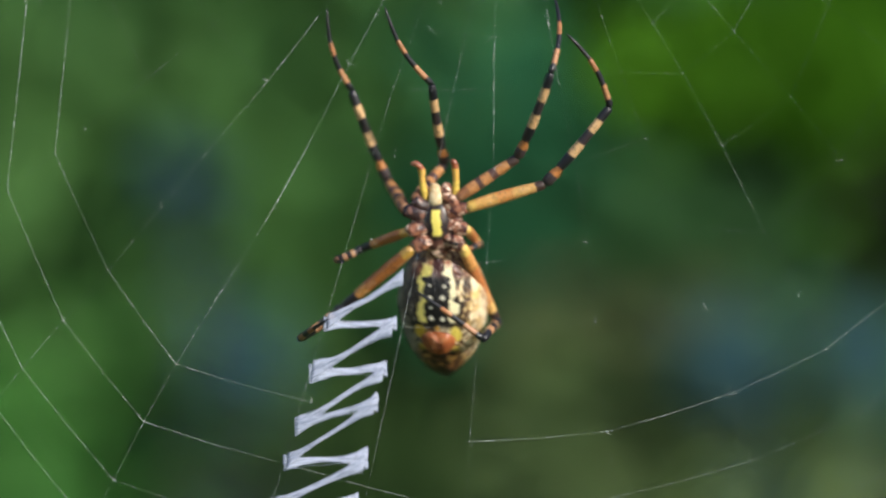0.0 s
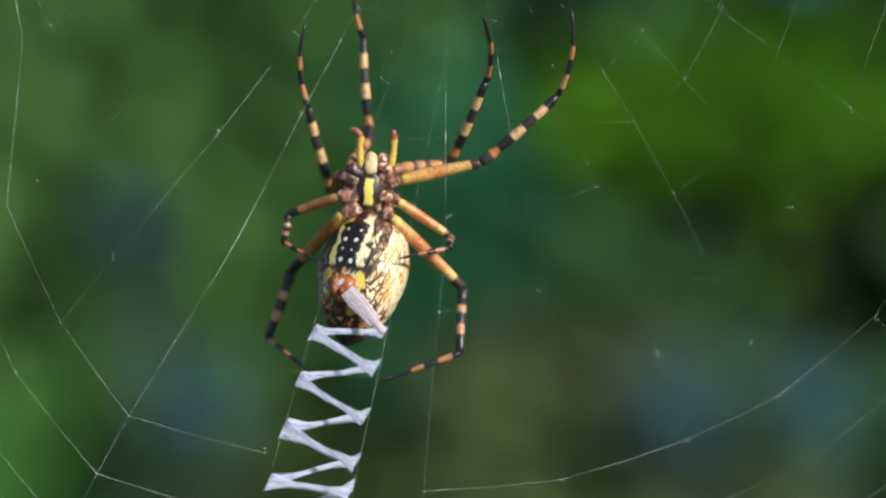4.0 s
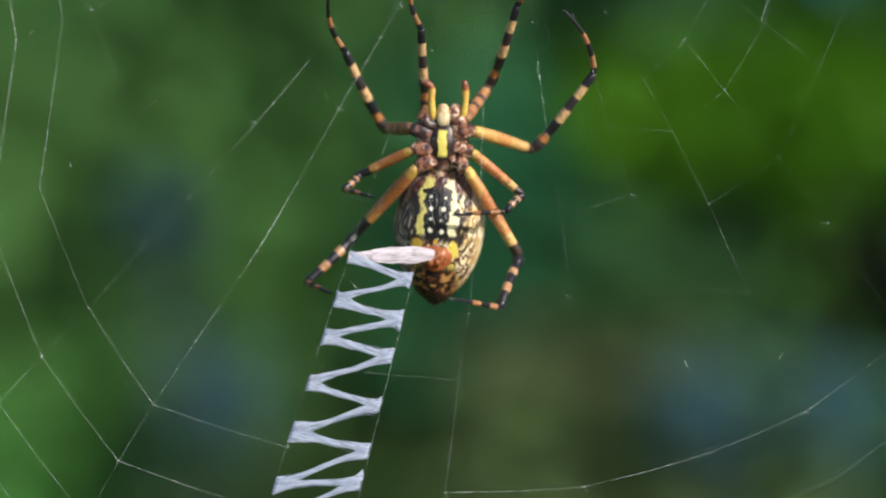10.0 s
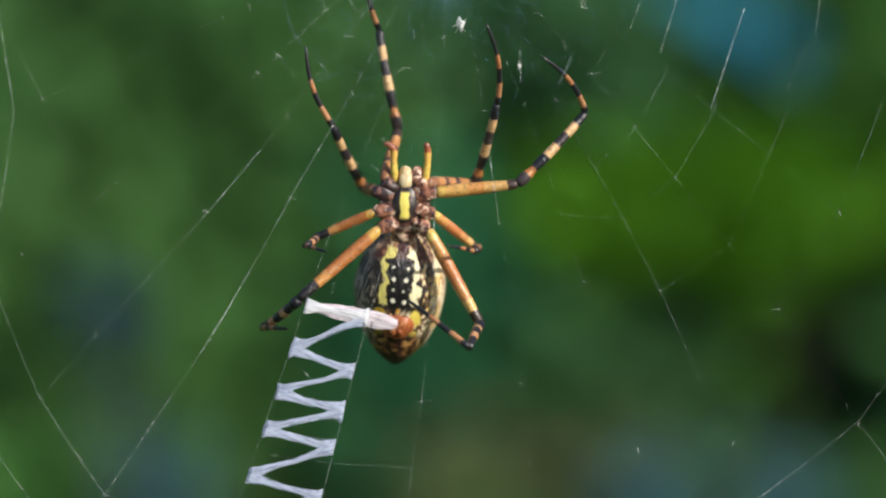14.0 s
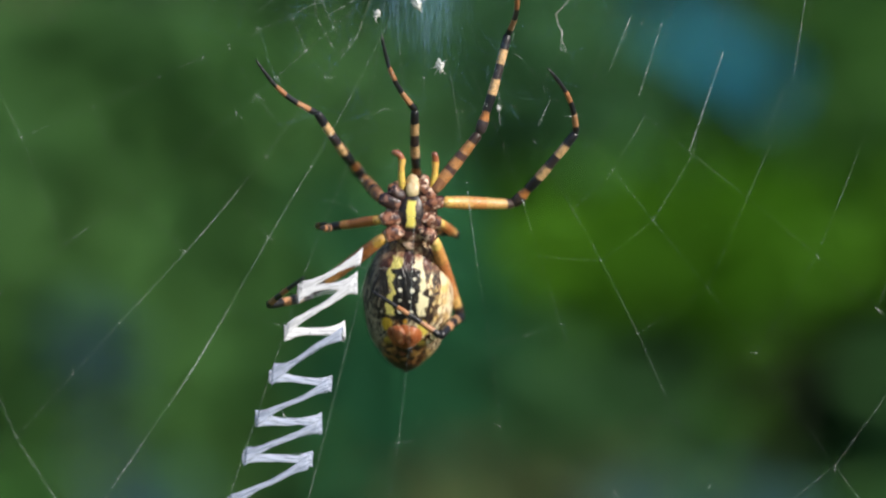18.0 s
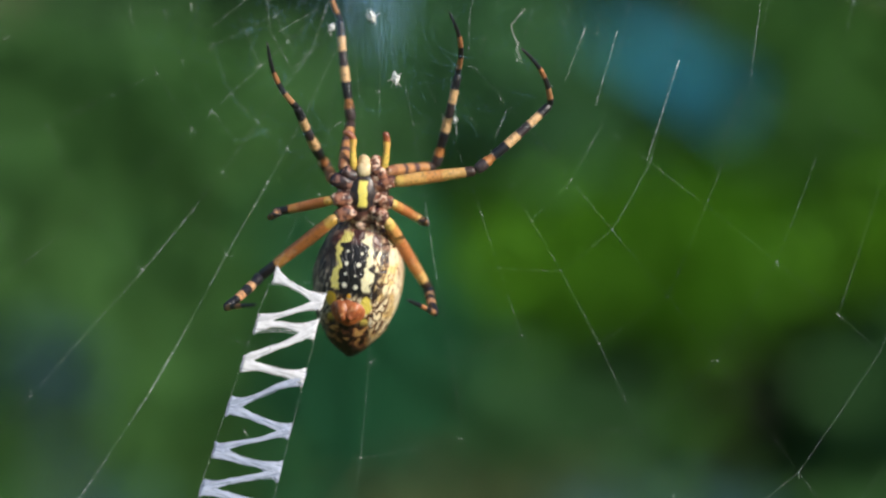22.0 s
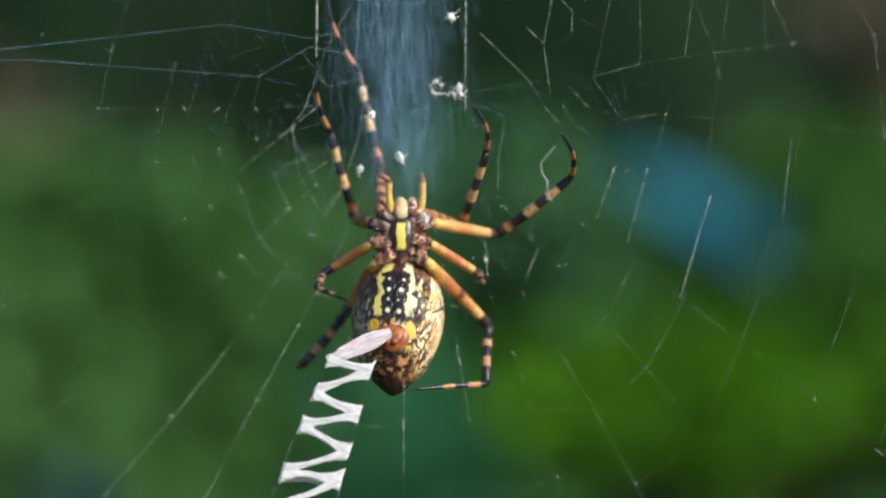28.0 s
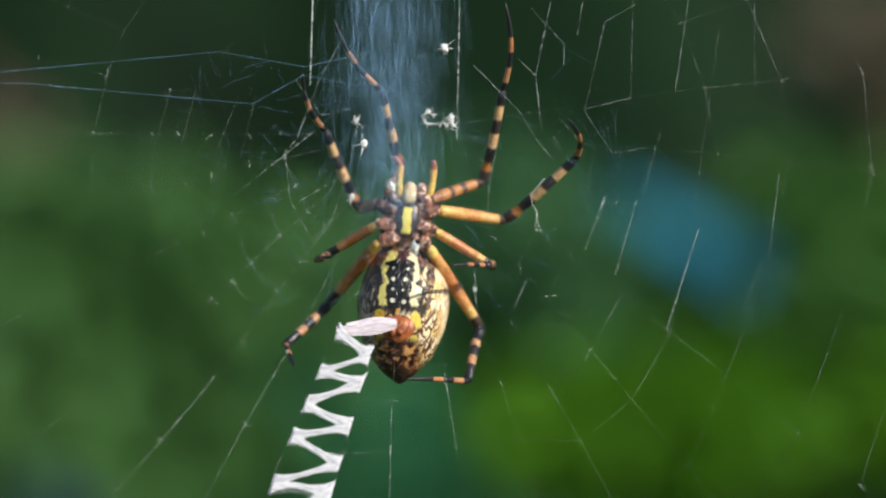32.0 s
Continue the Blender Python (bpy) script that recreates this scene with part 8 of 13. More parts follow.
    walk(legs['R2', 'femur'], [(0, aim(3.77, -0.6, 4.94, 0.97, -0.01, 0.24)), (0.5, aim(3.77, -0.6, 4.94, 0.98, -0.01, 0.19)), (1, aim(3.77, -0.6, 4.94, 0.93, 0.36, 0.09)), (1.5, aim(3.77, -0.6, 4.94, 0.91, -0.01, 0.42)), (2, aim(3.77, -0.6, 4.94, 0.98, -0.02, 0.21)), (2.5, aim(3.77, -0.6, 4.94, 0.98, -0.02, 0.2)), (3, aim(3.77, -0.6, 4.94, 0.93, -0.02, 0.38)), (3.5, aim(3.77, -0.6, 4.94, 0.95, -0.02, 0.32)), (4, aim(3.77, -0.6, 4.94, 0.96, -0.01, 0.28)), (4.5, aim(3.77, -0.6, 4.94, 0.95, -0.02, 0.31)), (6.5, aim(3.77, -0.6, 4.94, 0.88, 0.45, 0.15)), (7, aim(3.77, -0.6, 4.94, 0.92, -0.02, 0.38)), (7.5, aim(3.77, -0.6, 4.94, 0.9, 0.42, 0.13)), (8, aim(3.77, -0.6, 4.94, 0.94, 0.29, 0.19)), (8.5, aim(3.77, -0.6, 4.94, 0.88, 0.47, -0.08)), (9, aim(3.77, -0.6, 4.94, 0.8, 0.57, -0.19)), (9.5, aim(3.77, -0.6, 4.94, 0.67, 0.64, -0.38)), (10, aim(3.77, -0.6, 4.94, 0.75, 0.62, -0.22)), (10.5, aim(3.77, -0.6, 4.94, 0.95, -0.03, 0.31)), (11, aim(3.77, -0.6, 4.94, 0.94, -0.03, 0.34)), (11.5, aim(3.77, -0.6, 4.94, 0.95, 0.22, 0.21)), (12, aim(3.77, -0.6, 4.94, 1, -0.03, -0.02)), (12.5, aim(3.77, -0.6, 4.94, 0.99, -0.03, 0.13)), (13, aim(3.77, -0.6, 4.94, 0.77, 0.59, -0.23)), (13.5, aim(3.77, -0.6, 4.94, 0.83, 0.55, -0.08)), (14, aim(3.77, -0.6, 4.94, 0.99, -0.04, 0.13)), (14.5, aim(3.77, -0.6, 4.94, 0.98, -0.04, 0.21)), (16.5, aim(3.77, -0.6, 4.94, 0.86, 0.47, -0.19)), (17, aim(3.77, -0.6, 4.94, 0.84, 0.46, -0.28)), (17.5, aim(3.77, -0.6, 4.94, 0.92, 0.38, -0.03)), (18, aim(3.77, -0.6, 4.94, 0.89, 0.45, 0.03)), (18.5, aim(3.77, -0.6, 4.94, 1, -0.09, 0.01)), (19, aim(3.77, -0.6, 4.94, 0.94, -0.35, -0.04)), (19.5, aim(3.77, -0.6, 4.94, 0.99, -0.04, 0.09)), (20, aim(3.77, -0.6, 4.94, 0.99, -0.05, 0.15)), (20.5, aim(3.77, -0.6, 4.94, 0.88, 0.42, -0.23)), (21, aim(3.77, -0.6, 4.94, 0.87, 0.48, -0.13)), (21.5, aim(3.77, -0.6, 4.94, 0.99, -0.05, 0.13)), (22, aim(3.77, -0.6, 4.94, 0.98, -0.05, 0.18)), (22.5, aim(3.77, -0.6, 4.94, 1, -0.03, 0.06)), (23, aim(3.77, -0.6, 4.94, 0.97, -0.05, 0.24)), (23.5, aim(3.77, -0.6, 4.94, 0.96, -0.06, 0.26)), (24, aim(3.77, -0.6, 4.94, 0.93, -0.36, 0)), (24.5, aim(3.77, -0.6, 4.94, 0.93, 0.37, 0)), (25, aim(3.77, -0.6, 4.94, 1, -0.04, -0.01)), (25.5, aim(3.77, -0.6, 4.94, 0.97, -0.06, 0.22)), (27.5, aim(3.77, -0.6, 4.94, 0.82, 0.52, -0.26)), (28, aim(3.77, -0.6, 4.94, 0.82, 0.56, -0.11)), (28.5, aim(3.77, -0.6, 4.94, 1, -0.05, 0.03)), (29, aim(3.77, -0.6, 4.94, 0.97, -0.06, 0.23)), (29.5, aim(3.77, -0.6, 4.94, 1, -0.04, 0.04)), (30, aim(3.77, -0.6, 4.94, 0.86, 0.44, -0.27)), (30.5, aim(3.77, -0.6, 4.94, 0.73, 0.63, -0.27)), (31, aim(3.77, -0.6, 4.94, 0.69, 0.59, -0.43)), (31.5, aim(3.77, -0.6, 4.94, 0.68, 0.67, -0.28)), (32, aim(3.77, -0.6, 4.94, 0.85, 0.53, 0.01))])
    walk(legs['R2', 'tibia'], [(0, aim(13.65, -0.7, 7.42, 0.66, -0.18, 0.73)), (0.5, aim(13.76, -0.68, 6.91, 0.62, -0.02, 0.78)), (1, aim(13.22, 3.09, 5.87, 0.71, -0.49, 0.51)), (1.5, aim(13.02, -0.67, 9.2, 0.55, -0.03, 0.83)), (2, aim(13.73, -0.79, 7.06, 0.66, -0.03, 0.75)), (2.5, aim(13.74, -0.79, 7.02, 0.54, -0.41, 0.74)), (3, aim(13.2, -0.75, 8.78, 0.55, -0.43, 0.72)), (3.5, aim(13.41, -0.77, 8.23, 0.66, -0.04, 0.75)), (4, aim(13.55, -0.74, 7.77, 0.7, -0.04, 0.71)), (4.5, aim(13.46, -0.77, 8.08, 0.74, -0.05, 0.67)), (6.5, aim(12.71, 4.03, 6.48, 0.52, -0.38, 0.77)), (7, aim(13.17, -0.75, 8.84, 0.45, -0.4, 0.79)), (7.5, aim(12.9, 3.71, 6.28, 0.56, -0.33, 0.76)), (8, aim(13.3, 2.4, 6.92, 0.46, -0.37, 0.81)), (8.5, aim(12.7, 4.22, 4.13, 0.55, -0.41, 0.73)), (9, aim(11.94, 5.17, 3.04, 0.55, -0.43, 0.72)), (9.5, aim(10.58, 5.93, 1.11, 0.59, -0.15, 0.79)), (10, aim(11.46, 5.7, 2.72, 0.57, -0.28, 0.78)), (10.5, aim(13.46, -0.89, 8.07, 0.64, 0.18, 0.74)), (11, aim(13.33, -0.87, 8.45, 0.59, -0.06, 0.81)), (11.5, aim(13.47, 1.6, 7.11, 0.61, 0.19, 0.77)), (12, aim(13.95, -0.91, 4.7, 0.62, 0.38, 0.69)), (12.5, aim(13.87, -0.96, 6.24, 0.67, 0.23, 0.7)), (13, aim(11.64, 5.42, 2.59, 0.68, -0.06, 0.73)), (13.5, aim(12.22, 5.03, 4.13, 0.67, -0.24, 0.7)), (14, aim(13.86, -1.02, 6.24, 0.66, 0.18, 0.73)), (14.5, aim(13.71, -1.03, 7.1, 0.69, 0.21, 0.69)), (16.5, aim(12.54, 4.2, 3.01, 0.56, -0.4, 0.72)), (17, aim(12.33, 4.1, 2.06, 0.54, -0.34, 0.77)), (17.5, aim(13.17, 3.32, 4.68, 0.54, -0.42, 0.73)), (18, aim(12.85, 4.01, 5.23, 0.55, -0.4, 0.73)), (18.5, aim(13.91, -1.51, 5.07, 0.63, 0.36, 0.68)), (19, aim(13.32, -4.12, 4.55, 0.62, 0.38, 0.69)), (19.5, aim(13.9, -1.05, 5.89, 0.7, 0.22, 0.68)), (20, aim(13.83, -1.11, 6.44, 0.77, -0.01, 0.64)), (20.5, aim(12.69, 3.72, 2.6, 0.69, -0.3, 0.65)), (21, aim(12.62, 4.26, 3.58, 0.68, -0.29, 0.67)), (21.5, aim(13.86, -1.1, 6.26, 0.67, 0.21, 0.71)), (22, aim(13.78, -1.13, 6.76, 0.71, 0.08, 0.7)), (22.5, aim(13.93, -0.93, 5.53, 0.73, 0.17, 0.67)), (23, aim(13.65, -1.11, 7.37, 0.79, -0.1, 0.6)), (23.5, aim(13.59, -1.19, 7.56, 0.72, 0.27, 0.64)), (24, aim(13.29, -4.22, 4.97, 0.71, 0.34, 0.61)), (24.5, aim(13.25, 3.13, 4.99, 0.74, -0.35, 0.57)), (25, aim(13.95, -1.01, 4.86, 0.8, 0.19, 0.57)), (25.5, aim(13.7, -1.2, 7.13, 0.68, -0.01, 0.74)), (27.5, aim(12.08, 4.66, 2.31, 0.72, -0.44, 0.54)), (28, aim(12.14, 5.09, 3.86, 0.71, -0.47, 0.53)), (28.5, aim(13.94, -1.08, 5.25, 0.7, 0.33, 0.64)), (29, aim(13.66, -1.17, 7.29, 0.66, 0.27, 0.7)), (29.5, aim(13.94, -1.04, 5.35, 0.63, 0.08, 0.77)), (30, aim(12.49, 3.89, 2.2, 0.56, -0.49, 0.67)), (30.5, aim(11.19, 5.79, 2.14, 0.62, -0.49, 0.61)), (31, aim(10.77, 5.38, 0.58, 0.65, -0.38, 0.66)), (31.5, aim(10.75, 6.24, 2.07, 0.69, -0.28, 0.67)), (32, aim(12.42, 4.77, 5.08, 0.61, -0.45, 0.65))])
    walk(legs['R2', 'metatarsus'], [(0, aim(22, -2.96, 16.57, -0.46, -0.29, 0.84)), (0.5, aim(21.58, -0.91, 16.78, -0.42, -0.53, 0.74)), (1, aim(22.12, -3.02, 12.35, 0.35, -0.64, 0.68)), (1.5, aim(19.98, -1.04, 19.68, 0.25, -0.33, 0.91)), (2, aim(21.98, -1.17, 16.56, -0.08, -0.03, 1)), (2.5, aim(20.47, -5.96, 16.32, -0.15, 0.44, 0.89)), (3, aim(20.06, -6.11, 17.88, 0, 0.31, 0.95)), (3.5, aim(21.74, -1.26, 17.66, -0.01, -0.04, 1)), (4, aim(22.41, -1.28, 16.7, 0.07, -0.3, 0.95)), (4.5, aim(22.76, -1.37, 16.54, 0.16, -0.58, 0.8)), (6.5, aim(19.21, -0.81, 16.12, -0.21, -0.51, 0.83)), (7, aim(18.88, -5.85, 18.85, -0.31, -0.42, 0.85)), (7.5, aim(19.99, -0.44, 15.82, -0.15, -0.33, 0.93)), (8, aim(19.06, -2.2, 17.13, -0.36, -0.57, 0.74)), (8.5, aim(19.66, -0.91, 13.28, -0.32, -0.44, 0.84)), (9, aim(18.89, -0.22, 12.06, -0.3, -0.47, 0.83)), (9.5, aim(18.06, 4.01, 11.06, -0.38, -0.54, 0.75)), (10, aim(18.6, 2.18, 12.48, -0.39, -0.62, 0.68)), (10.5, aim(21.54, 1.38, 17.45, -0.12, -0.71, 0.69)), (11, aim(20.74, -1.59, 18.6, -0.17, -0.55, 0.82)), (11.5, aim(21.12, 3.96, 16.83, -0.08, -0.88, 0.47)), (12, aim(21.77, 3.87, 13.33, -0.27, -0.62, 0.73)), (12.5, aim(22.36, 1.99, 15.05, -0.29, -0.73, 0.62)), (13, aim(20.22, 4.64, 11.77, -0.34, -0.75, 0.57)), (13.5, aim(20.67, 2.05, 12.97, -0.32, -0.81, 0.49)), (14, aim(22.17, 1.2, 15.43, -0.55, -0.59, 0.59)), (14.5, aim(22.4, 1.67, 15.81, -0.53, -0.56, 0.63)), (16.5, aim(19.65, -0.85, 12.09, -0.26, -0.51, 0.82)), (17, aim(19.07, -0.23, 11.78, -0.44, -0.57, 0.69)), (17.5, aim(20.01, -1.97, 13.83, -0.37, -0.67, 0.64)), (18, aim(19.82, -1.01, 14.44, -0.4, -0.63, 0.67)), (18.5, aim(21.88, 3.06, 13.68, -0.26, -0.69, 0.68)), (19, aim(21.12, 0.64, 13.21, -0.26, -0.77, 0.58)), (19.5, aim(22.69, 1.66, 14.48, -0.24, -0.75, 0.61)), (20, aim(23.5, -1.22, 14.5, -0.27, -0.77, 0.57)), (20.5, aim(21.43, -0.07, 10.83, -0.35, -0.69, 0.64)), (21, aim(21.22, 0.56, 12, -0.36, -0.77, 0.53)), (21.5, aim(22.33, 1.56, 15.17, -0.35, -0.78, 0.52)), (22, aim(22.74, -0.17, 15.54, -0.41, -0.72, 0.56)), (22.5, aim(23.07, 1.21, 13.93, -0.28, -0.85, 0.44)), (23, aim(23.62, -2.39, 14.95, 0.12, -0.86, 0.5)), (23.5, aim(22.65, 2.16, 15.63, 0.14, -0.76, 0.64)), (24, aim(22.27, 0.05, 12.68, 0.07, -0.82, 0.57)), (24.5, aim(22.58, -1.3, 12.19, -0.09, -0.9, 0.42)), (25, aim(24, 1.36, 12.06, 0.41, -0.71, 0.58)), (25.5, aim(22.2, -1.36, 16.42, 0, -0.65, 0.76)), (27.5, aim(21.09, -0.85, 9.17, -0.13, -0.84, 0.53)), (28, aim(21.06, -0.82, 10.5, -0.17, -0.89, 0.42)), (28.5, aim(22.73, 3.08, 13.25, 0.24, -0.9, 0.37)), (29, aim(22.01, 2.25, 16.08, 0.19, -0.68, 0.71)), (29.5, aim(21.88, -0.09, 15.07, -0.05, -0.61, 0.79)), (30, aim(19.54, -2.32, 10.6, -0.23, -0.65, 0.73)), (30.5, aim(18.98, -0.38, 9.86, -0.19, -0.81, 0.55)), (31, aim(18.97, 0.57, 8.84, -0.3, -0.78, 0.54)), (31.5, aim(19.41, 2.72, 10.49, -0.31, -0.84, 0.44)), (32, aim(20.12, -0.91, 13.26, -0.2, -0.93, 0.32))])
    walk(legs['R3', 'femur'], [(0, aim(3.57, -0.6, 2.33, 0.18, 0.94, -0.3)), (0.5, aim(3.57, -0.6, 2.33, 0.85, 0.22, -0.48)), (1, aim(3.57, -0.6, 2.33, 0.85, -0.04, -0.52)), (1.5, aim(3.57, -0.6, 2.33, 0.61, 0.58, -0.55)), (2, aim(3.57, -0.6, 2.33, 0.59, 0.58, -0.56)), (2.5, aim(3.57, -0.6, 2.33, 0.87, 0.19, -0.46)), (3, aim(3.57, -0.6, 2.33, 0.79, 0.39, -0.46)), (3.5, aim(3.57, -0.6, 2.33, 0.22, 0.93, -0.31)), (4, aim(3.57, -0.6, 2.33, 0.85, 0.19, -0.49)), (4.5, aim(3.57, -0.6, 2.33, 0.77, 0.41, -0.48)), (6.5, aim(3.57, -0.6, 2.33, 0.73, 0.58, -0.36)), (7, aim(3.57, -0.6, 2.33, 0.71, 0.55, -0.44)), (7.5, aim(3.57, -0.6, 2.33, 0.83, 0.4, -0.39)), (8, aim(3.57, -0.6, 2.33, 0.93, 0.23, -0.29)), (8.5, aim(3.57, -0.6, 2.33, 0.5, 0.79, -0.35)), (9, aim(3.57, -0.6, 2.33, 0.79, -0.38, -0.48)), (9.5, aim(3.57, -0.6, 2.33, 0.85, 0.13, -0.52)), (10, aim(3.57, -0.6, 2.33, 0.78, -0.08, -0.62)), (10.5, aim(3.57, -0.6, 2.33, 0.46, 0.81, -0.36)), (11, aim(3.57, -0.6, 2.33, 0.51, 0.8, -0.31)), (11.5, aim(3.57, -0.6, 2.33, 0.8, 0.27, -0.53)), (12, aim(3.57, -0.6, 2.33, 0.76, 0.26, -0.6)), (12.5, aim(3.57, -0.6, 2.33, 0.25, 0.92, -0.29)), (12.75, aim(3.57, -0.6, 2.33, 0.71, 0.34, -0.61)), (13, aim(3.57, -0.6, 2.33, 0.7, -0.47, -0.53)), (13.5, aim(3.57, -0.6, 2.33, 0.81, 0.28, -0.52)), (14, aim(3.57, -0.6, 2.33, 0.68, 0.53, -0.51)), (14.5, aim(3.57, -0.6, 2.33, 0.45, 0.8, -0.39)), (15.5, aim(3.57, -0.6, 2.33, 0.77, 0.18, -0.61)), (16.5, aim(3.57, -0.6, 2.33, 0.68, -0.53, -0.5)), (17, aim(3.57, -0.6, 2.33, 0.81, 0.4, -0.43)), (17.5, aim(3.57, -0.6, 2.33, 0.75, 0.44, -0.5)), (18, aim(3.57, -0.6, 2.33, 0.28, 0.95, -0.15)), (18.5, aim(3.57, -0.6, 2.33, 0.82, 0.07, -0.57)), (19, aim(3.57, -0.6, 2.33, 0.73, 0.43, -0.54)), (19.5, aim(3.57, -0.6, 2.33, 0.58, 0.62, -0.53)), (19.75, aim(3.57, -0.6, 2.33, 0.69, -0.3, -0.66)), (20, aim(3.57, -0.6, 2.33, 0.19, -0.96, -0.2)), (20.5, aim(3.57, -0.6, 2.33, 0.78, -0.42, -0.46)), (21, aim(3.57, -0.6, 2.33, 0.81, 0.41, -0.42)), (21.5, aim(3.57, -0.6, 2.33, 0.5, 0.78, -0.37)), (22, aim(3.57, -0.6, 2.33, 0.51, 0.83, -0.24)), (22.5, aim(3.57, -0.6, 2.33, 0.86, 0.25, -0.45)), (23, aim(3.57, -0.6, 2.33, 0.85, 0.42, -0.32)), (23.5, aim(3.57, -0.6, 2.33, 0.56, 0.8, -0.22)), (24, aim(3.57, -0.6, 2.33, 0.88, -0.2, -0.44)), (24.5, aim(3.57, -0.6, 2.33, 0.88, -0.19, -0.44)), (25, aim(3.57, -0.6, 2.33, 0.84, 0.24, -0.49)), (25.5, aim(3.57, -0.6, 2.33, 0.41, 0.89, -0.21)), (27.5, aim(3.57, -0.6, 2.33, 0.81, 0.32, -0.5)), (28, aim(3.57, -0.6, 2.33, 0.76, 0.48, -0.43)), (28.5, aim(3.57, -0.6, 2.33, 0.73, 0.56, -0.39)), (29, aim(3.57, -0.6, 2.33, 0.78, 0.44, -0.45)), (29.5, aim(3.57, -0.6, 2.33, 0.8, 0.35, -0.49)), (30, aim(3.57, -0.6, 2.33, 0.69, 0.54, -0.49)), (30.5, aim(3.57, -0.6, 2.33, 0.73, 0.54, -0.42)), (31, aim(3.57, -0.6, 2.33, 0.82, 0.41, -0.4)), (31.5, aim(3.57, -0.6, 2.33, 0.82, 0.51, -0.27)), (32, aim(3.57, -0.6, 2.33, 0.9, 0.12, -0.41))])
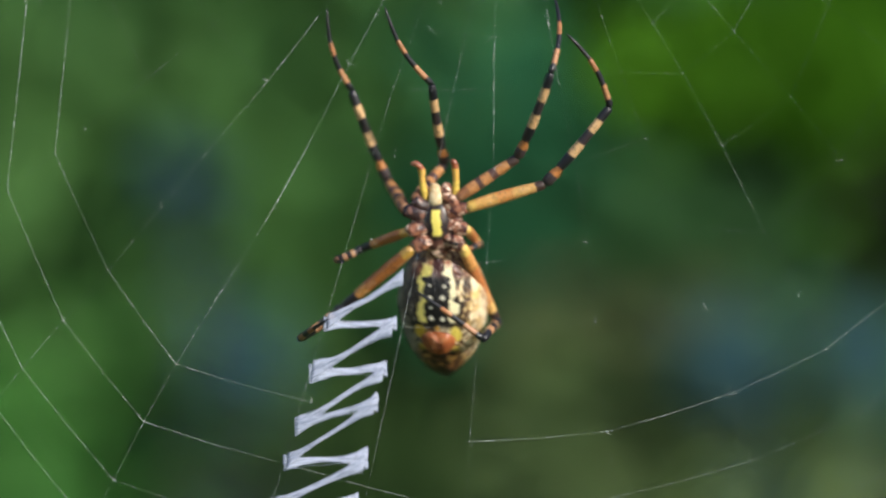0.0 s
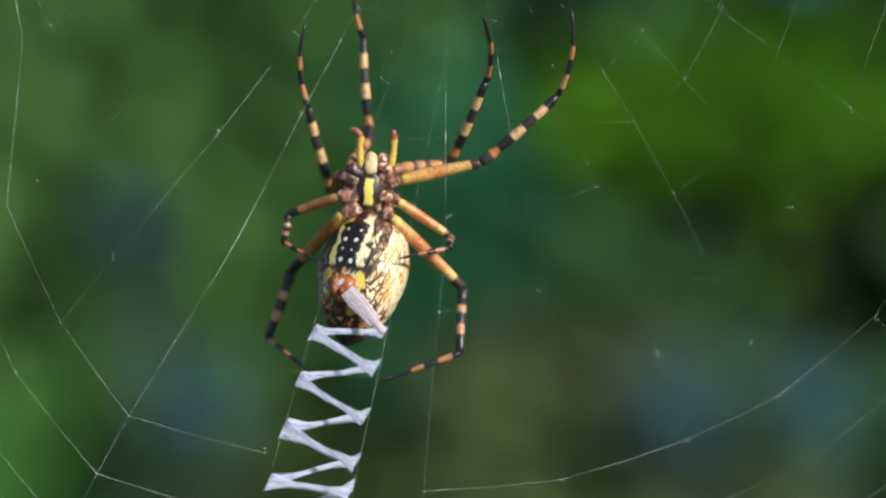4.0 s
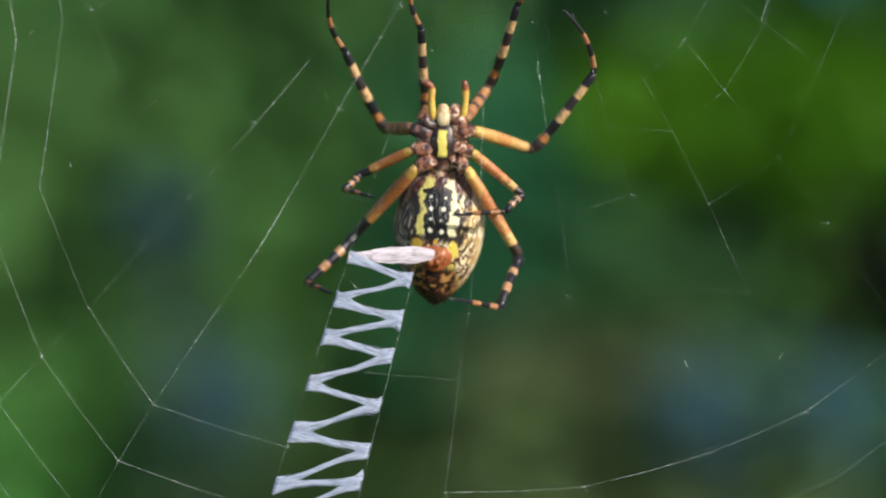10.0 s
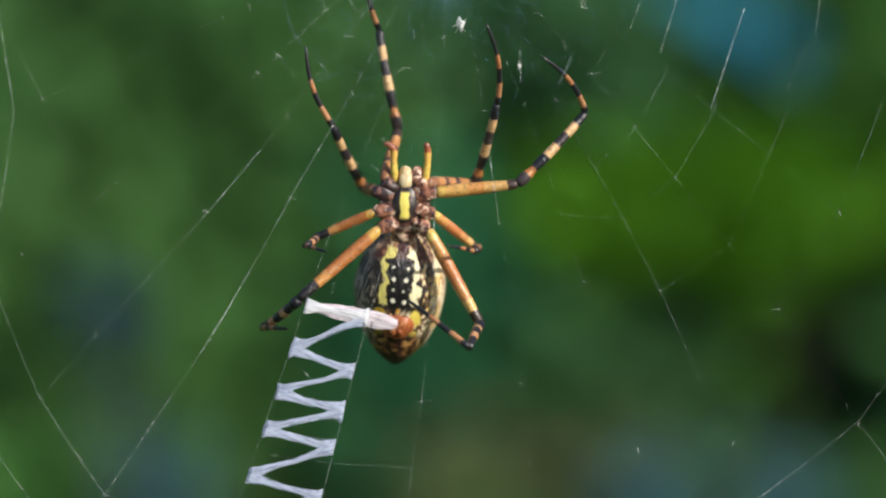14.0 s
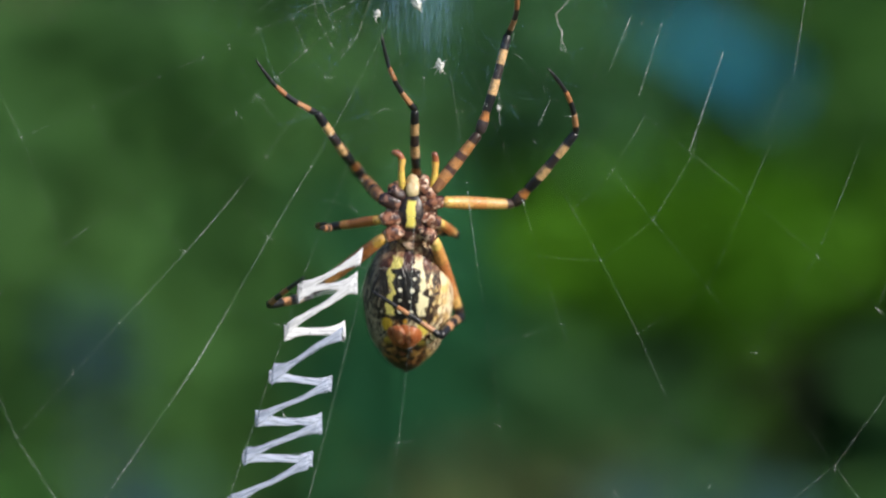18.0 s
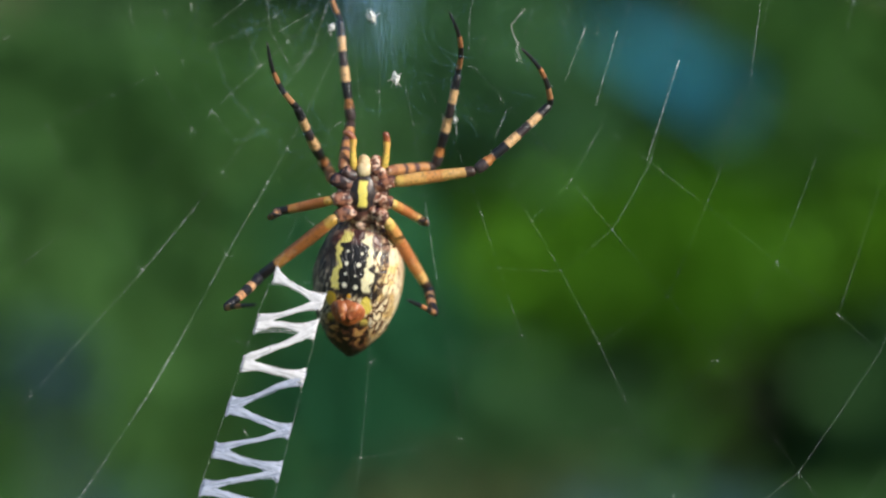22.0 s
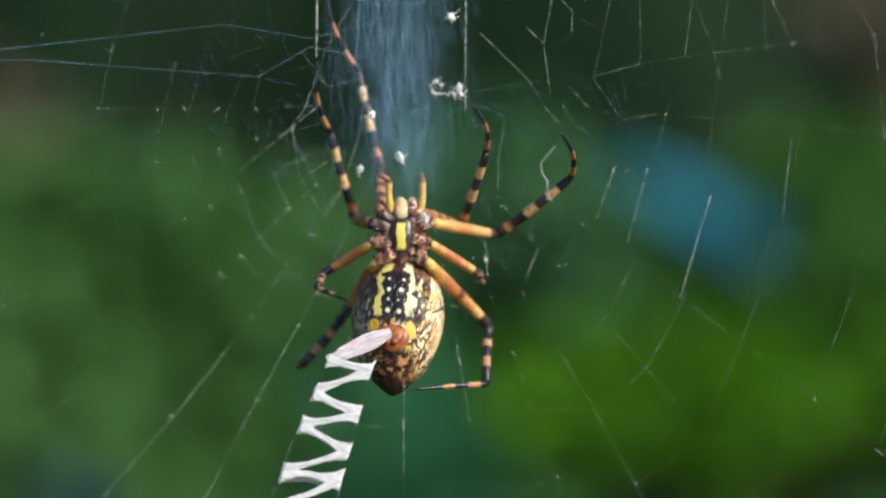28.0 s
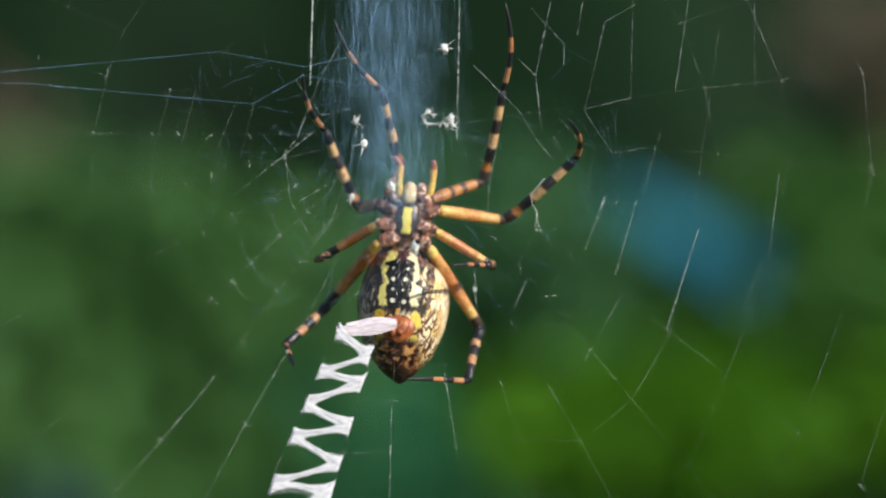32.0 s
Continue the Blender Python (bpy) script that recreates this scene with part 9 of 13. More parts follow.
    walk(legs['R3', 'tibia'], [(0, aim(5.07, 7.2, -0.17, -0.26, -0.96, -0.08)), (0.5, aim(10.62, 1.24, -1.69, -0.27, -0.78, -0.56)), (1, aim(10.68, -0.91, -2, -0.38, -0.81, -0.45)), (1.5, aim(8.61, 4.23, -2.21, -0.2, -0.97, -0.14)), (2, aim(8.44, 4.24, -2.37, 0.06, -1, -0.04)), (2.5, aim(10.79, 0.97, -1.5, -0.2, -0.87, -0.45)), (3, aim(10.19, 2.65, -1.54, -0.1, -0.98, -0.15)), (3.5, aim(5.44, 7.11, -0.22, -0.3, -0.94, 0.14)), (4, aim(10.67, 0.97, -1.72, -0.07, -0.93, -0.36)), (4.5, aim(10, 2.84, -1.69, -0.19, -0.86, -0.46)), (6.5, aim(9.65, 4.22, -0.69, 0.29, -0.94, -0.16)), (7, aim(9.5, 3.97, -1.31, -0.11, -0.99, 0)), (7.5, aim(10.46, 2.76, -0.92, -0.49, -0.85, -0.2)), (8, aim(11.32, 1.3, -0.04, -0.13, -0.8, -0.59)), (8.5, aim(7.76, 6, -0.55, -0.11, -0.99, -0.01)), (9, aim(10.14, -3.74, -1.7, -0.88, -0.42, -0.21)), (9.5, aim(10.62, 0.49, -1.96, -0.39, -0.83, -0.39)), (10, aim(10.08, -1.3, -2.81, -0.58, -0.56, -0.59)), (10.5, aim(7.41, 6.16, -0.65, 0.4, -0.89, -0.22)), (11, aim(7.81, 6.08, -0.25, 0.83, -0.55, -0.13)), (11.5, aim(10.25, 1.68, -2.09, -0.19, -0.97, -0.16)), (12, aim(9.89, 1.57, -2.64, -0.56, -0.79, -0.23)), (12.5, aim(5.66, 7.1, -0.06, -0.3, -0.94, 0.13)), (12.75, aim(7.54, 1.3, -1.09, -0.7, -0.36, -0.61)), (13, aim(9.42, -4.5, -2.12, -0.36, 0.61, -0.71)), (13.25, aim(9.86, -1.39, -2.05, -0.4, -0.3, -0.86)), (13.5, aim(10.3, 1.72, -1.98, -0.11, -0.95, -0.29)), (14, aim(9.25, 3.79, -1.89, -0.12, -0.99, -0.09)), (14.5, aim(7.32, 6.1, -0.89, 0.09, -0.99, -0.09)), (15.5, aim(8.28, 0.52, -1.36, -0.52, -0.71, -0.48)), (16.5, aim(9.24, -5.05, -1.83, -0.82, 0.01, -0.58)), (17, aim(10.32, 2.72, -1.24, -0.78, -0.3, -0.54)), (17.5, aim(9.81, 3.04, -1.8, -0.6, -0.68, -0.42)), (18, aim(5.89, 7.3, 1.08, -0.58, -0.81, 0.02)), (18.5, aim(10.4, -0.01, -2.39, -0.3, -0.9, -0.31)), (19, aim(9.63, 2.95, -2.14, 0.09, -0.97, -0.21)), (19.5, aim(8.37, 4.59, -2.07, -0.28, -0.95, -0.11)), (19.75, aim(6.77, -2.01, -0.7, -0.82, -0.56, 0.12)), (20, aim(5.17, -8.6, 0.67, -0.95, 0.1, 0.28)), (20.5, aim(10.08, -4.07, -1.52, -0.81, 0.02, -0.58)), (21, aim(10.32, 2.78, -1.19, -0.11, -0.94, -0.32)), (21.5, aim(7.72, 5.93, -0.74, 0.59, -0.78, -0.19)), (22, aim(7.83, 6.28, 0.36, 0.08, -0.99, -0.07)), (22.5, aim(10.72, 1.47, -1.41, 0, -0.99, -0.16)), (23, aim(10.66, 2.86, -0.32, -0.2, -0.95, -0.24)), (23.5, aim(8.22, 6.06, 0.51, -0.33, -0.94, -0.03)), (24, aim(10.87, -2.26, -1.32, -0.3, -0.85, -0.43)), (24.5, aim(10.87, -2.19, -1.34, -0.48, -0.49, -0.73)), (25, aim(10.56, 1.44, -1.71, -0.81, -0.58, 0.08)), (25.5, aim(6.95, 6.81, 0.59, -0.72, -0.63, 0.28)), (27.5, aim(10.29, 2.09, -1.79, -0.12, -0.89, -0.45)), (28, aim(9.94, 3.41, -1.23, 0.07, -0.94, -0.35)), (28.5, aim(9.63, 4.07, -0.96, -0.63, -0.73, 0.25)), (29, aim(10.03, 3.09, -1.42, -0.5, -0.8, -0.33)), (29.5, aim(10.22, 2.32, -1.74, -0.3, -0.88, -0.36)), (30, aim(9.29, 3.91, -1.71, -0.44, -0.9, -0.04)), (30.5, aim(9.66, 3.86, -1.19, -0.34, -0.91, -0.25)), (31, aim(10.38, 2.81, -1.03, -0.4, -0.72, -0.57)), (31.5, aim(10.37, 3.65, 0.08, -0.12, -0.88, -0.46)), (32, aim(11.09, 0.39, -1.1, -0.23, -0.97, -0.09))])
    walk(legs['R3', 'metatarsus'], [(0, aim(4.16, 3.81, -0.46, -0.35, -0.92, 0.19)), (0.5, aim(9.67, -1.52, -3.65, -0.73, -0.67, -0.14)), (1, aim(9.34, -3.75, -3.59, -0.89, -0.29, -0.35)), (1.5, aim(7.92, 0.81, -2.7, -0.47, -0.88, -0.06)), (2, aim(8.64, 0.73, -2.5, -0.19, -0.98, 0.06)), (2.5, aim(10.1, -2.09, -3.1, -0.73, -0.64, -0.25)), (3, aim(9.85, -0.82, -2.07, -0.36, -0.92, -0.13)), (3.5, aim(4.38, 3.78, 0.28, -0.64, -0.75, 0.18)), (4, aim(10.41, -2.31, -2.98, -0.93, -0.27, -0.25)), (4.5, aim(9.32, -0.21, -3.33, -0.84, -0.52, -0.15)), (6.5, aim(10.69, 0.9, -1.24, -0.17, -0.98, 0.09)), (7, aim(9.13, 0.47, -1.32, -0.28, -0.95, 0.13)), (7.5, aim(8.72, -0.23, -1.61, -0.91, -0.39, 0.15)), (8, aim(10.85, -1.5, -2.12, -0.96, -0.29, 0)), (8.5, aim(7.38, 2.49, -0.57, -0.48, -0.86, 0.16)), (9, aim(7.04, -5.23, -2.43, -1, -0.01, 0.04)), (9.5, aim(9.24, -2.44, -3.34, -0.63, -0.77, -0.11)), (10, aim(8.03, -3.27, -4.89, -1, -0.02, -0.1)), (10.5, aim(8.83, 3.04, -1.44, -0.22, -0.97, 0.06)), (11, aim(10.72, 4.15, -0.69, -0.39, -0.92, 0.05)), (11.5, aim(9.58, -1.74, -2.63, -0.64, -0.76, 0.09)), (12, aim(7.91, -1.23, -3.46, -0.32, -0.94, 0.07)), (12.5, aim(4.6, 3.77, 0.41, -0.37, -0.92, 0.09)), (13, aim(8.15, -2.37, -4.62, -1, -0.01, -0.08)), (13.5, aim(9.93, -1.63, -3.01, -0.57, -0.7, -0.43)), (14, aim(8.83, 0.31, -2.19, -0.54, -0.83, 0.1)), (14.5, aim(7.64, 2.6, -1.2, -0.33, -0.94, 0.11)), (16.5, aim(6.37, -5.02, -3.87, -0.99, -0.01, -0.12)), (17, aim(7.55, 1.65, -3.14, -0.43, -0.89, -0.13)), (17.5, aim(7.68, 0.66, -3.28, -0.44, -0.9, 0.04)), (18, aim(3.84, 4.43, 1.16, -0.44, -0.9, 0.04)), (18.5, aim(9.34, -3.18, -3.49, -1, 0, -0.01)), (19, aim(9.96, -0.49, -2.86, -0.43, -0.9, -0.08)), (19.5, aim(7.38, 1.23, -2.44, -0.44, -0.9, 0.05)), (20, aim(1.81, -8.23, 1.67, -0.97, -0.02, 0.24)), (20.5, aim(7.21, -3.99, -3.56, -1, 0, -0.09)), (21, aim(9.92, -0.53, -2.32, -0.69, -0.68, -0.25)), (21.5, aim(9.81, 3.18, -1.42, -0.45, -0.88, 0.13)), (22, aim(8.12, 2.77, 0.1, -0.18, -0.98, 0.03)), (22.5, aim(10.7, -2.01, -1.98, -0.69, -0.72, -0.01)), (23, aim(9.95, -0.48, -1.17, -0.53, -0.84, -0.12)), (23.5, aim(7.07, 2.73, 0.42, -0.44, -0.89, 0.13)), (24, aim(9.8, -5.25, -2.85, -0.94, 0.01, -0.35)), (24.5, aim(9.19, -3.93, -3.91, -0.94, -0.23, -0.26)), (25, aim(7.7, -0.6, -1.43, -0.75, -0.66, 0.08)), (25.5, aim(4.41, 4.58, 1.58, -0.7, -0.65, 0.3)), (27.5, aim(9.86, -1.03, -3.37, -0.64, -0.67, -0.36)), (28, aim(10.18, 0.12, -2.45, -0.19, -0.98, -0.05)), (28.5, aim(7.41, 1.49, -0.07, -0.5, -0.87, 0.05)), (29, aim(8.27, 0.27, -2.6, -0.92, -0.38, 0.11)), (29.5, aim(9.15, -0.79, -3.01, -0.44, -0.9, 0.04)), (30, aim(7.75, 0.74, -1.86, -0.61, -0.79, 0.07)), (30.5, aim(8.45, 0.67, -2.07, -0.51, -0.86, -0.04)), (31, aim(8.96, 0.28, -3.03, -0.35, -0.93, 0.03)), (31.5, aim(9.95, 0.56, -1.55, -0.5, -0.83, -0.23)), (32, aim(10.27, -3.02, -1.41, -0.65, -0.75, -0.12))])
    walk(legs['R4', 'femur'], [(0, aim(3.02, -0.6, 0.27, 0.29, 0.55, -0.78)), (0.5, aim(3.02, -0.6, 0.27, 0.75, 0.21, -0.62)), (1, aim(3.02, -0.6, 0.27, 0.72, 0.27, -0.65)), (1.5, aim(3.02, -0.6, 0.27, 0.59, 0.09, -0.8)), (2, aim(3.02, -0.6, 0.27, 0.61, -0.31, -0.73)), (2.5, aim(3.02, -0.6, 0.27, 0.76, 0.22, -0.61)), (3, aim(3.02, -0.6, 0.27, 0.53, 0.37, -0.76)), (3.5, aim(3.02, -0.6, 0.27, 0.31, 0.66, -0.69)), (4, aim(3.02, -0.6, 0.27, 0.72, 0.3, -0.63)), (4.5, aim(3.02, -0.6, 0.27, 0.66, -0.17, -0.73)), (6.5, aim(3.02, -0.6, 0.27, 0.67, 0.49, -0.56)), (7, aim(3.02, -0.6, 0.27, 0.35, 0.59, -0.72)), (7.5, aim(3.02, -0.6, 0.27, 0.67, 0.4, -0.62)), (8, aim(3.02, -0.6, 0.27, 0.77, 0.37, -0.52)), (8.5, aim(3.02, -0.6, 0.27, 0.41, 0.46, -0.78)), (9, aim(3.02, -0.6, 0.27, 0.64, 0.27, -0.72)), (9.5, aim(3.02, -0.6, 0.27, 0.72, -0.26, -0.65)), (10, aim(3.02, -0.6, 0.27, 0.53, 0.21, -0.82)), (10.5, aim(3.02, -0.6, 0.27, 0.32, 0.55, -0.77)), (11, aim(3.02, -0.6, 0.27, 0.61, 0.25, -0.75)), (11.5, aim(3.02, -0.6, 0.27, 0.63, 0.32, -0.71)), (12, aim(3.02, -0.6, 0.27, 0.63, -0.37, -0.68)), (12.5, aim(3.02, -0.6, 0.27, 0.54, -0.31, -0.78)), (13, aim(3.02, -0.6, 0.27, 0.64, 0.52, -0.56)), (13.5, aim(3.02, -0.6, 0.27, 0.71, 0.46, -0.54)), (14, aim(3.02, -0.6, 0.27, 0.51, -0.05, -0.86)), (14.5, aim(3.02, -0.6, 0.27, 0.48, 0.41, -0.78)), (16.5, aim(3.02, -0.6, 0.27, 0.73, 0.18, -0.65)), (17, aim(3.02, -0.6, 0.27, 0.78, 0.33, -0.53)), (17.5, aim(3.02, -0.6, 0.27, 0.48, 0.24, -0.85)), (18, aim(3.02, -0.6, 0.27, 0.3, 0.63, -0.72)), (18.5, aim(3.02, -0.6, 0.27, 0.63, 0.04, -0.78)), (19, aim(3.02, -0.6, 0.27, 0.66, 0.38, -0.65)), (19.5, aim(3.02, -0.6, 0.27, 0.57, 0.31, -0.76)), (20, aim(3.02, -0.6, 0.27, 0.53, 0.33, -0.78)), (20.5, aim(3.02, -0.6, 0.27, 0.65, 0.43, -0.63)), (21, aim(3.02, -0.6, 0.27, 0.71, 0.44, -0.55)), (21.5, aim(3.02, -0.6, 0.27, 0.5, 0.34, -0.79)), (22, aim(3.02, -0.6, 0.27, 0.45, 0.61, -0.65)), (22.5, aim(3.02, -0.6, 0.27, 0.68, 0.5, -0.54)), (23, aim(3.02, -0.6, 0.27, 0.68, 0.49, -0.54)), (23.5, aim(3.02, -0.6, 0.27, 0.7, 0.13, -0.71)), (24, aim(3.02, -0.6, 0.27, 0.7, 0.63, -0.33)), (24.5, aim(3.02, -0.6, 0.27, 0.73, 0.56, -0.39)), (25, aim(3.02, -0.6, 0.27, 0.62, 0.28, -0.73)), (25.5, aim(3.02, -0.6, 0.27, 0.51, 0.57, -0.65)), (27.5, aim(3.02, -0.6, 0.27, 0.72, 0.46, -0.51)), (28, aim(3.02, -0.6, 0.27, 0.61, 0.54, -0.59)), (28.5, aim(3.02, -0.6, 0.27, 0.49, 0.32, -0.81)), (29, aim(3.02, -0.6, 0.27, 0.62, 0.4, -0.68)), (29.5, aim(3.02, -0.6, 0.27, 0.68, 0.35, -0.64)), (30, aim(3.02, -0.6, 0.27, 0.48, 0.56, -0.68)), (30.5, aim(3.02, -0.6, 0.27, 0.58, 0.42, -0.69)), (31, aim(3.02, -0.6, 0.27, 0.69, 0.32, -0.65)), (31.5, aim(3.02, -0.6, 0.27, 0.59, -0.58, -0.56)), (32, aim(3.02, -0.6, 0.27, 0.58, 0.46, -0.68))])
    walk(legs['R4', 'tibia'], [(0, aim(6.91, 6.69, -10.17, -0.2, -0.97, -0.13)), (0.5, aim(13.05, 2.18, -8.03, -0.01, -0.78, -0.63)), (1, aim(12.54, 2.98, -8.32, -0.12, -0.63, -0.76)), (1.5, aim(10.89, 0.61, -10.4, -0.34, -0.88, -0.33)), (1.75, aim(11.04, -2.03, -9.91, -0.53, -0.18, -0.83)), (2, aim(11.19, -4.68, -9.42, -0.3, 0.66, -0.69)), (2.5, aim(13.12, 2.36, -7.89, -0.18, -0.54, -0.82)), (3, aim(10.08, 4.37, -9.87, -0.14, -0.75, -0.65)), (3.5, aim(7.13, 8.15, -8.89, -0.14, -0.94, -0.32)), (4, aim(12.58, 3.39, -8.1, 0.02, -0.5, -0.87)), (4.5, aim(11.86, -2.9, -9.41, -0.22, 0.46, -0.86)), (6.5, aim(11.94, 5.93, -7.15, -0.15, -0.65, -0.75)), (7, aim(7.71, 7.31, -9.36, -0.01, -0.97, -0.24)), (7.5, aim(11.94, 4.74, -8.05, -0.08, -0.66, -0.75)), (8, aim(13.26, 4.27, -6.71, 0.02, -0.55, -0.83)), (8.5, aim(8.48, 5.58, -10.18, -0.32, -0.9, -0.29)), (9, aim(11.54, 2.95, -9.32, -0.28, -0.54, -0.79)), (9.5, aim(12.57, -4.09, -8.32, -0.3, -0.23, -0.92)), (10, aim(10.04, 2.18, -10.69, -0.26, -0.7, -0.66)), (10.5, aim(7.35, 6.7, -9.99, -0.14, -0.88, -0.46)), (11, aim(11.13, 2.78, -9.73, -0.04, -0.75, -0.66)), (11.5, aim(11.41, 3.67, -9.15, -0.02, -0.61, -0.79)), (11.75, aim(11.41, -0.95, -8.97, -0.13, 0.13, -0.98)), (12, aim(11.42, -5.57, -8.79, -0.17, 0.79, -0.59)), (12.5, aim(10.26, -4.76, -10.1, -0.06, 0.99, -0.13)), (12.75, aim(10.93, 0.77, -8.65, -0.18, 0.4, -0.9)), (13, aim(11.6, 6.31, -7.21, -0.13, -0.57, -0.81)), (13.5, aim(12.41, 5.51, -6.93, -0.17, -0.55, -0.81)), (14, aim(9.76, -1.28, -11.19, -0.16, -0.95, -0.27)), (14.5, aim(9.37, 4.86, -10.08, -0.12, -0.94, -0.31)), (16.5, aim(12.79, 1.85, -8.44, -0.39, -0.65, -0.65)), (17, aim(13.45, 3.75, -6.77, -0.28, -0.49, -0.83)), (17.5, aim(9.37, 2.53, -11.01, -0.28, -0.89, -0.37)), (18, aim(7, 7.77, -9.29, -0.28, -0.92, -0.26)), (18.5, aim(11.41, -0.12, -10.06, -0.2, -0.74, -0.64)), (19, aim(11.76, 4.44, -8.41, -0.13, -0.56, -0.82)), (19.5, aim(10.61, 3.5, -9.87, -0.29, -0.71, -0.64)), (20, aim(10.12, 3.83, -10.09, -0.03, -1, -0.05)), (20.5, aim(11.64, 5.17, -8.08, -0.2, -0.72, -0.66)), (21, aim(12.47, 5.21, -7.1, -0.26, -0.61, -0.75)), (21.5, aim(9.74, 3.94, -10.29, -0.21, -0.95, -0.22)), (22, aim(9.01, 7.53, -8.4, 0.07, -0.95, -0.3)), (22.5, aim(12.05, 6.04, -6.92, 0.13, -0.67, -0.73)), (23, aim(12.09, 5.98, -6.93, 0.02, -0.86, -0.51)), (23.5, aim(12.3, 1.13, -9.12, -0.38, -0.92, -0.11)), (24, aim(12.4, 7.75, -4.15, 0.06, -0.55, -0.84)), (24.5, aim(12.75, 6.89, -4.88, 0.07, -0.55, -0.83)), (25, aim(11.3, 3.19, -9.44, -0.11, -0.94, -0.31)), (25.5, aim(9.81, 6.93, -8.36, -0.07, -0.99, -0.08)), (27.5, aim(12.63, 5.58, -6.56, -0.16, -0.36, -0.92)), (28, aim(11.1, 6.56, -7.52, -0.05, -0.54, -0.84)), (28.5, aim(9.52, 3.62, -10.56, -0.14, -0.97, -0.21)), (29, aim(11.27, 4.69, -8.75, -0.09, -0.72, -0.69)), (29.5, aim(12.07, 4.07, -8.31, -0.02, -0.7, -0.72)), (30, aim(9.4, 6.84, -8.75, -0.23, -0.84, -0.49)), (30.5, aim(10.77, 5.05, -8.97, -0.27, -0.68, -0.68)), (31, aim(12.21, 3.69, -8.36, -0.17, -0.44, -0.88)), (31.5, aim(10.86, -8.37, -7.17, -0.09, 0.49, -0.87)), (32, aim(10.69, 5.52, -8.74, -0.11, -0.62, -0.78))])
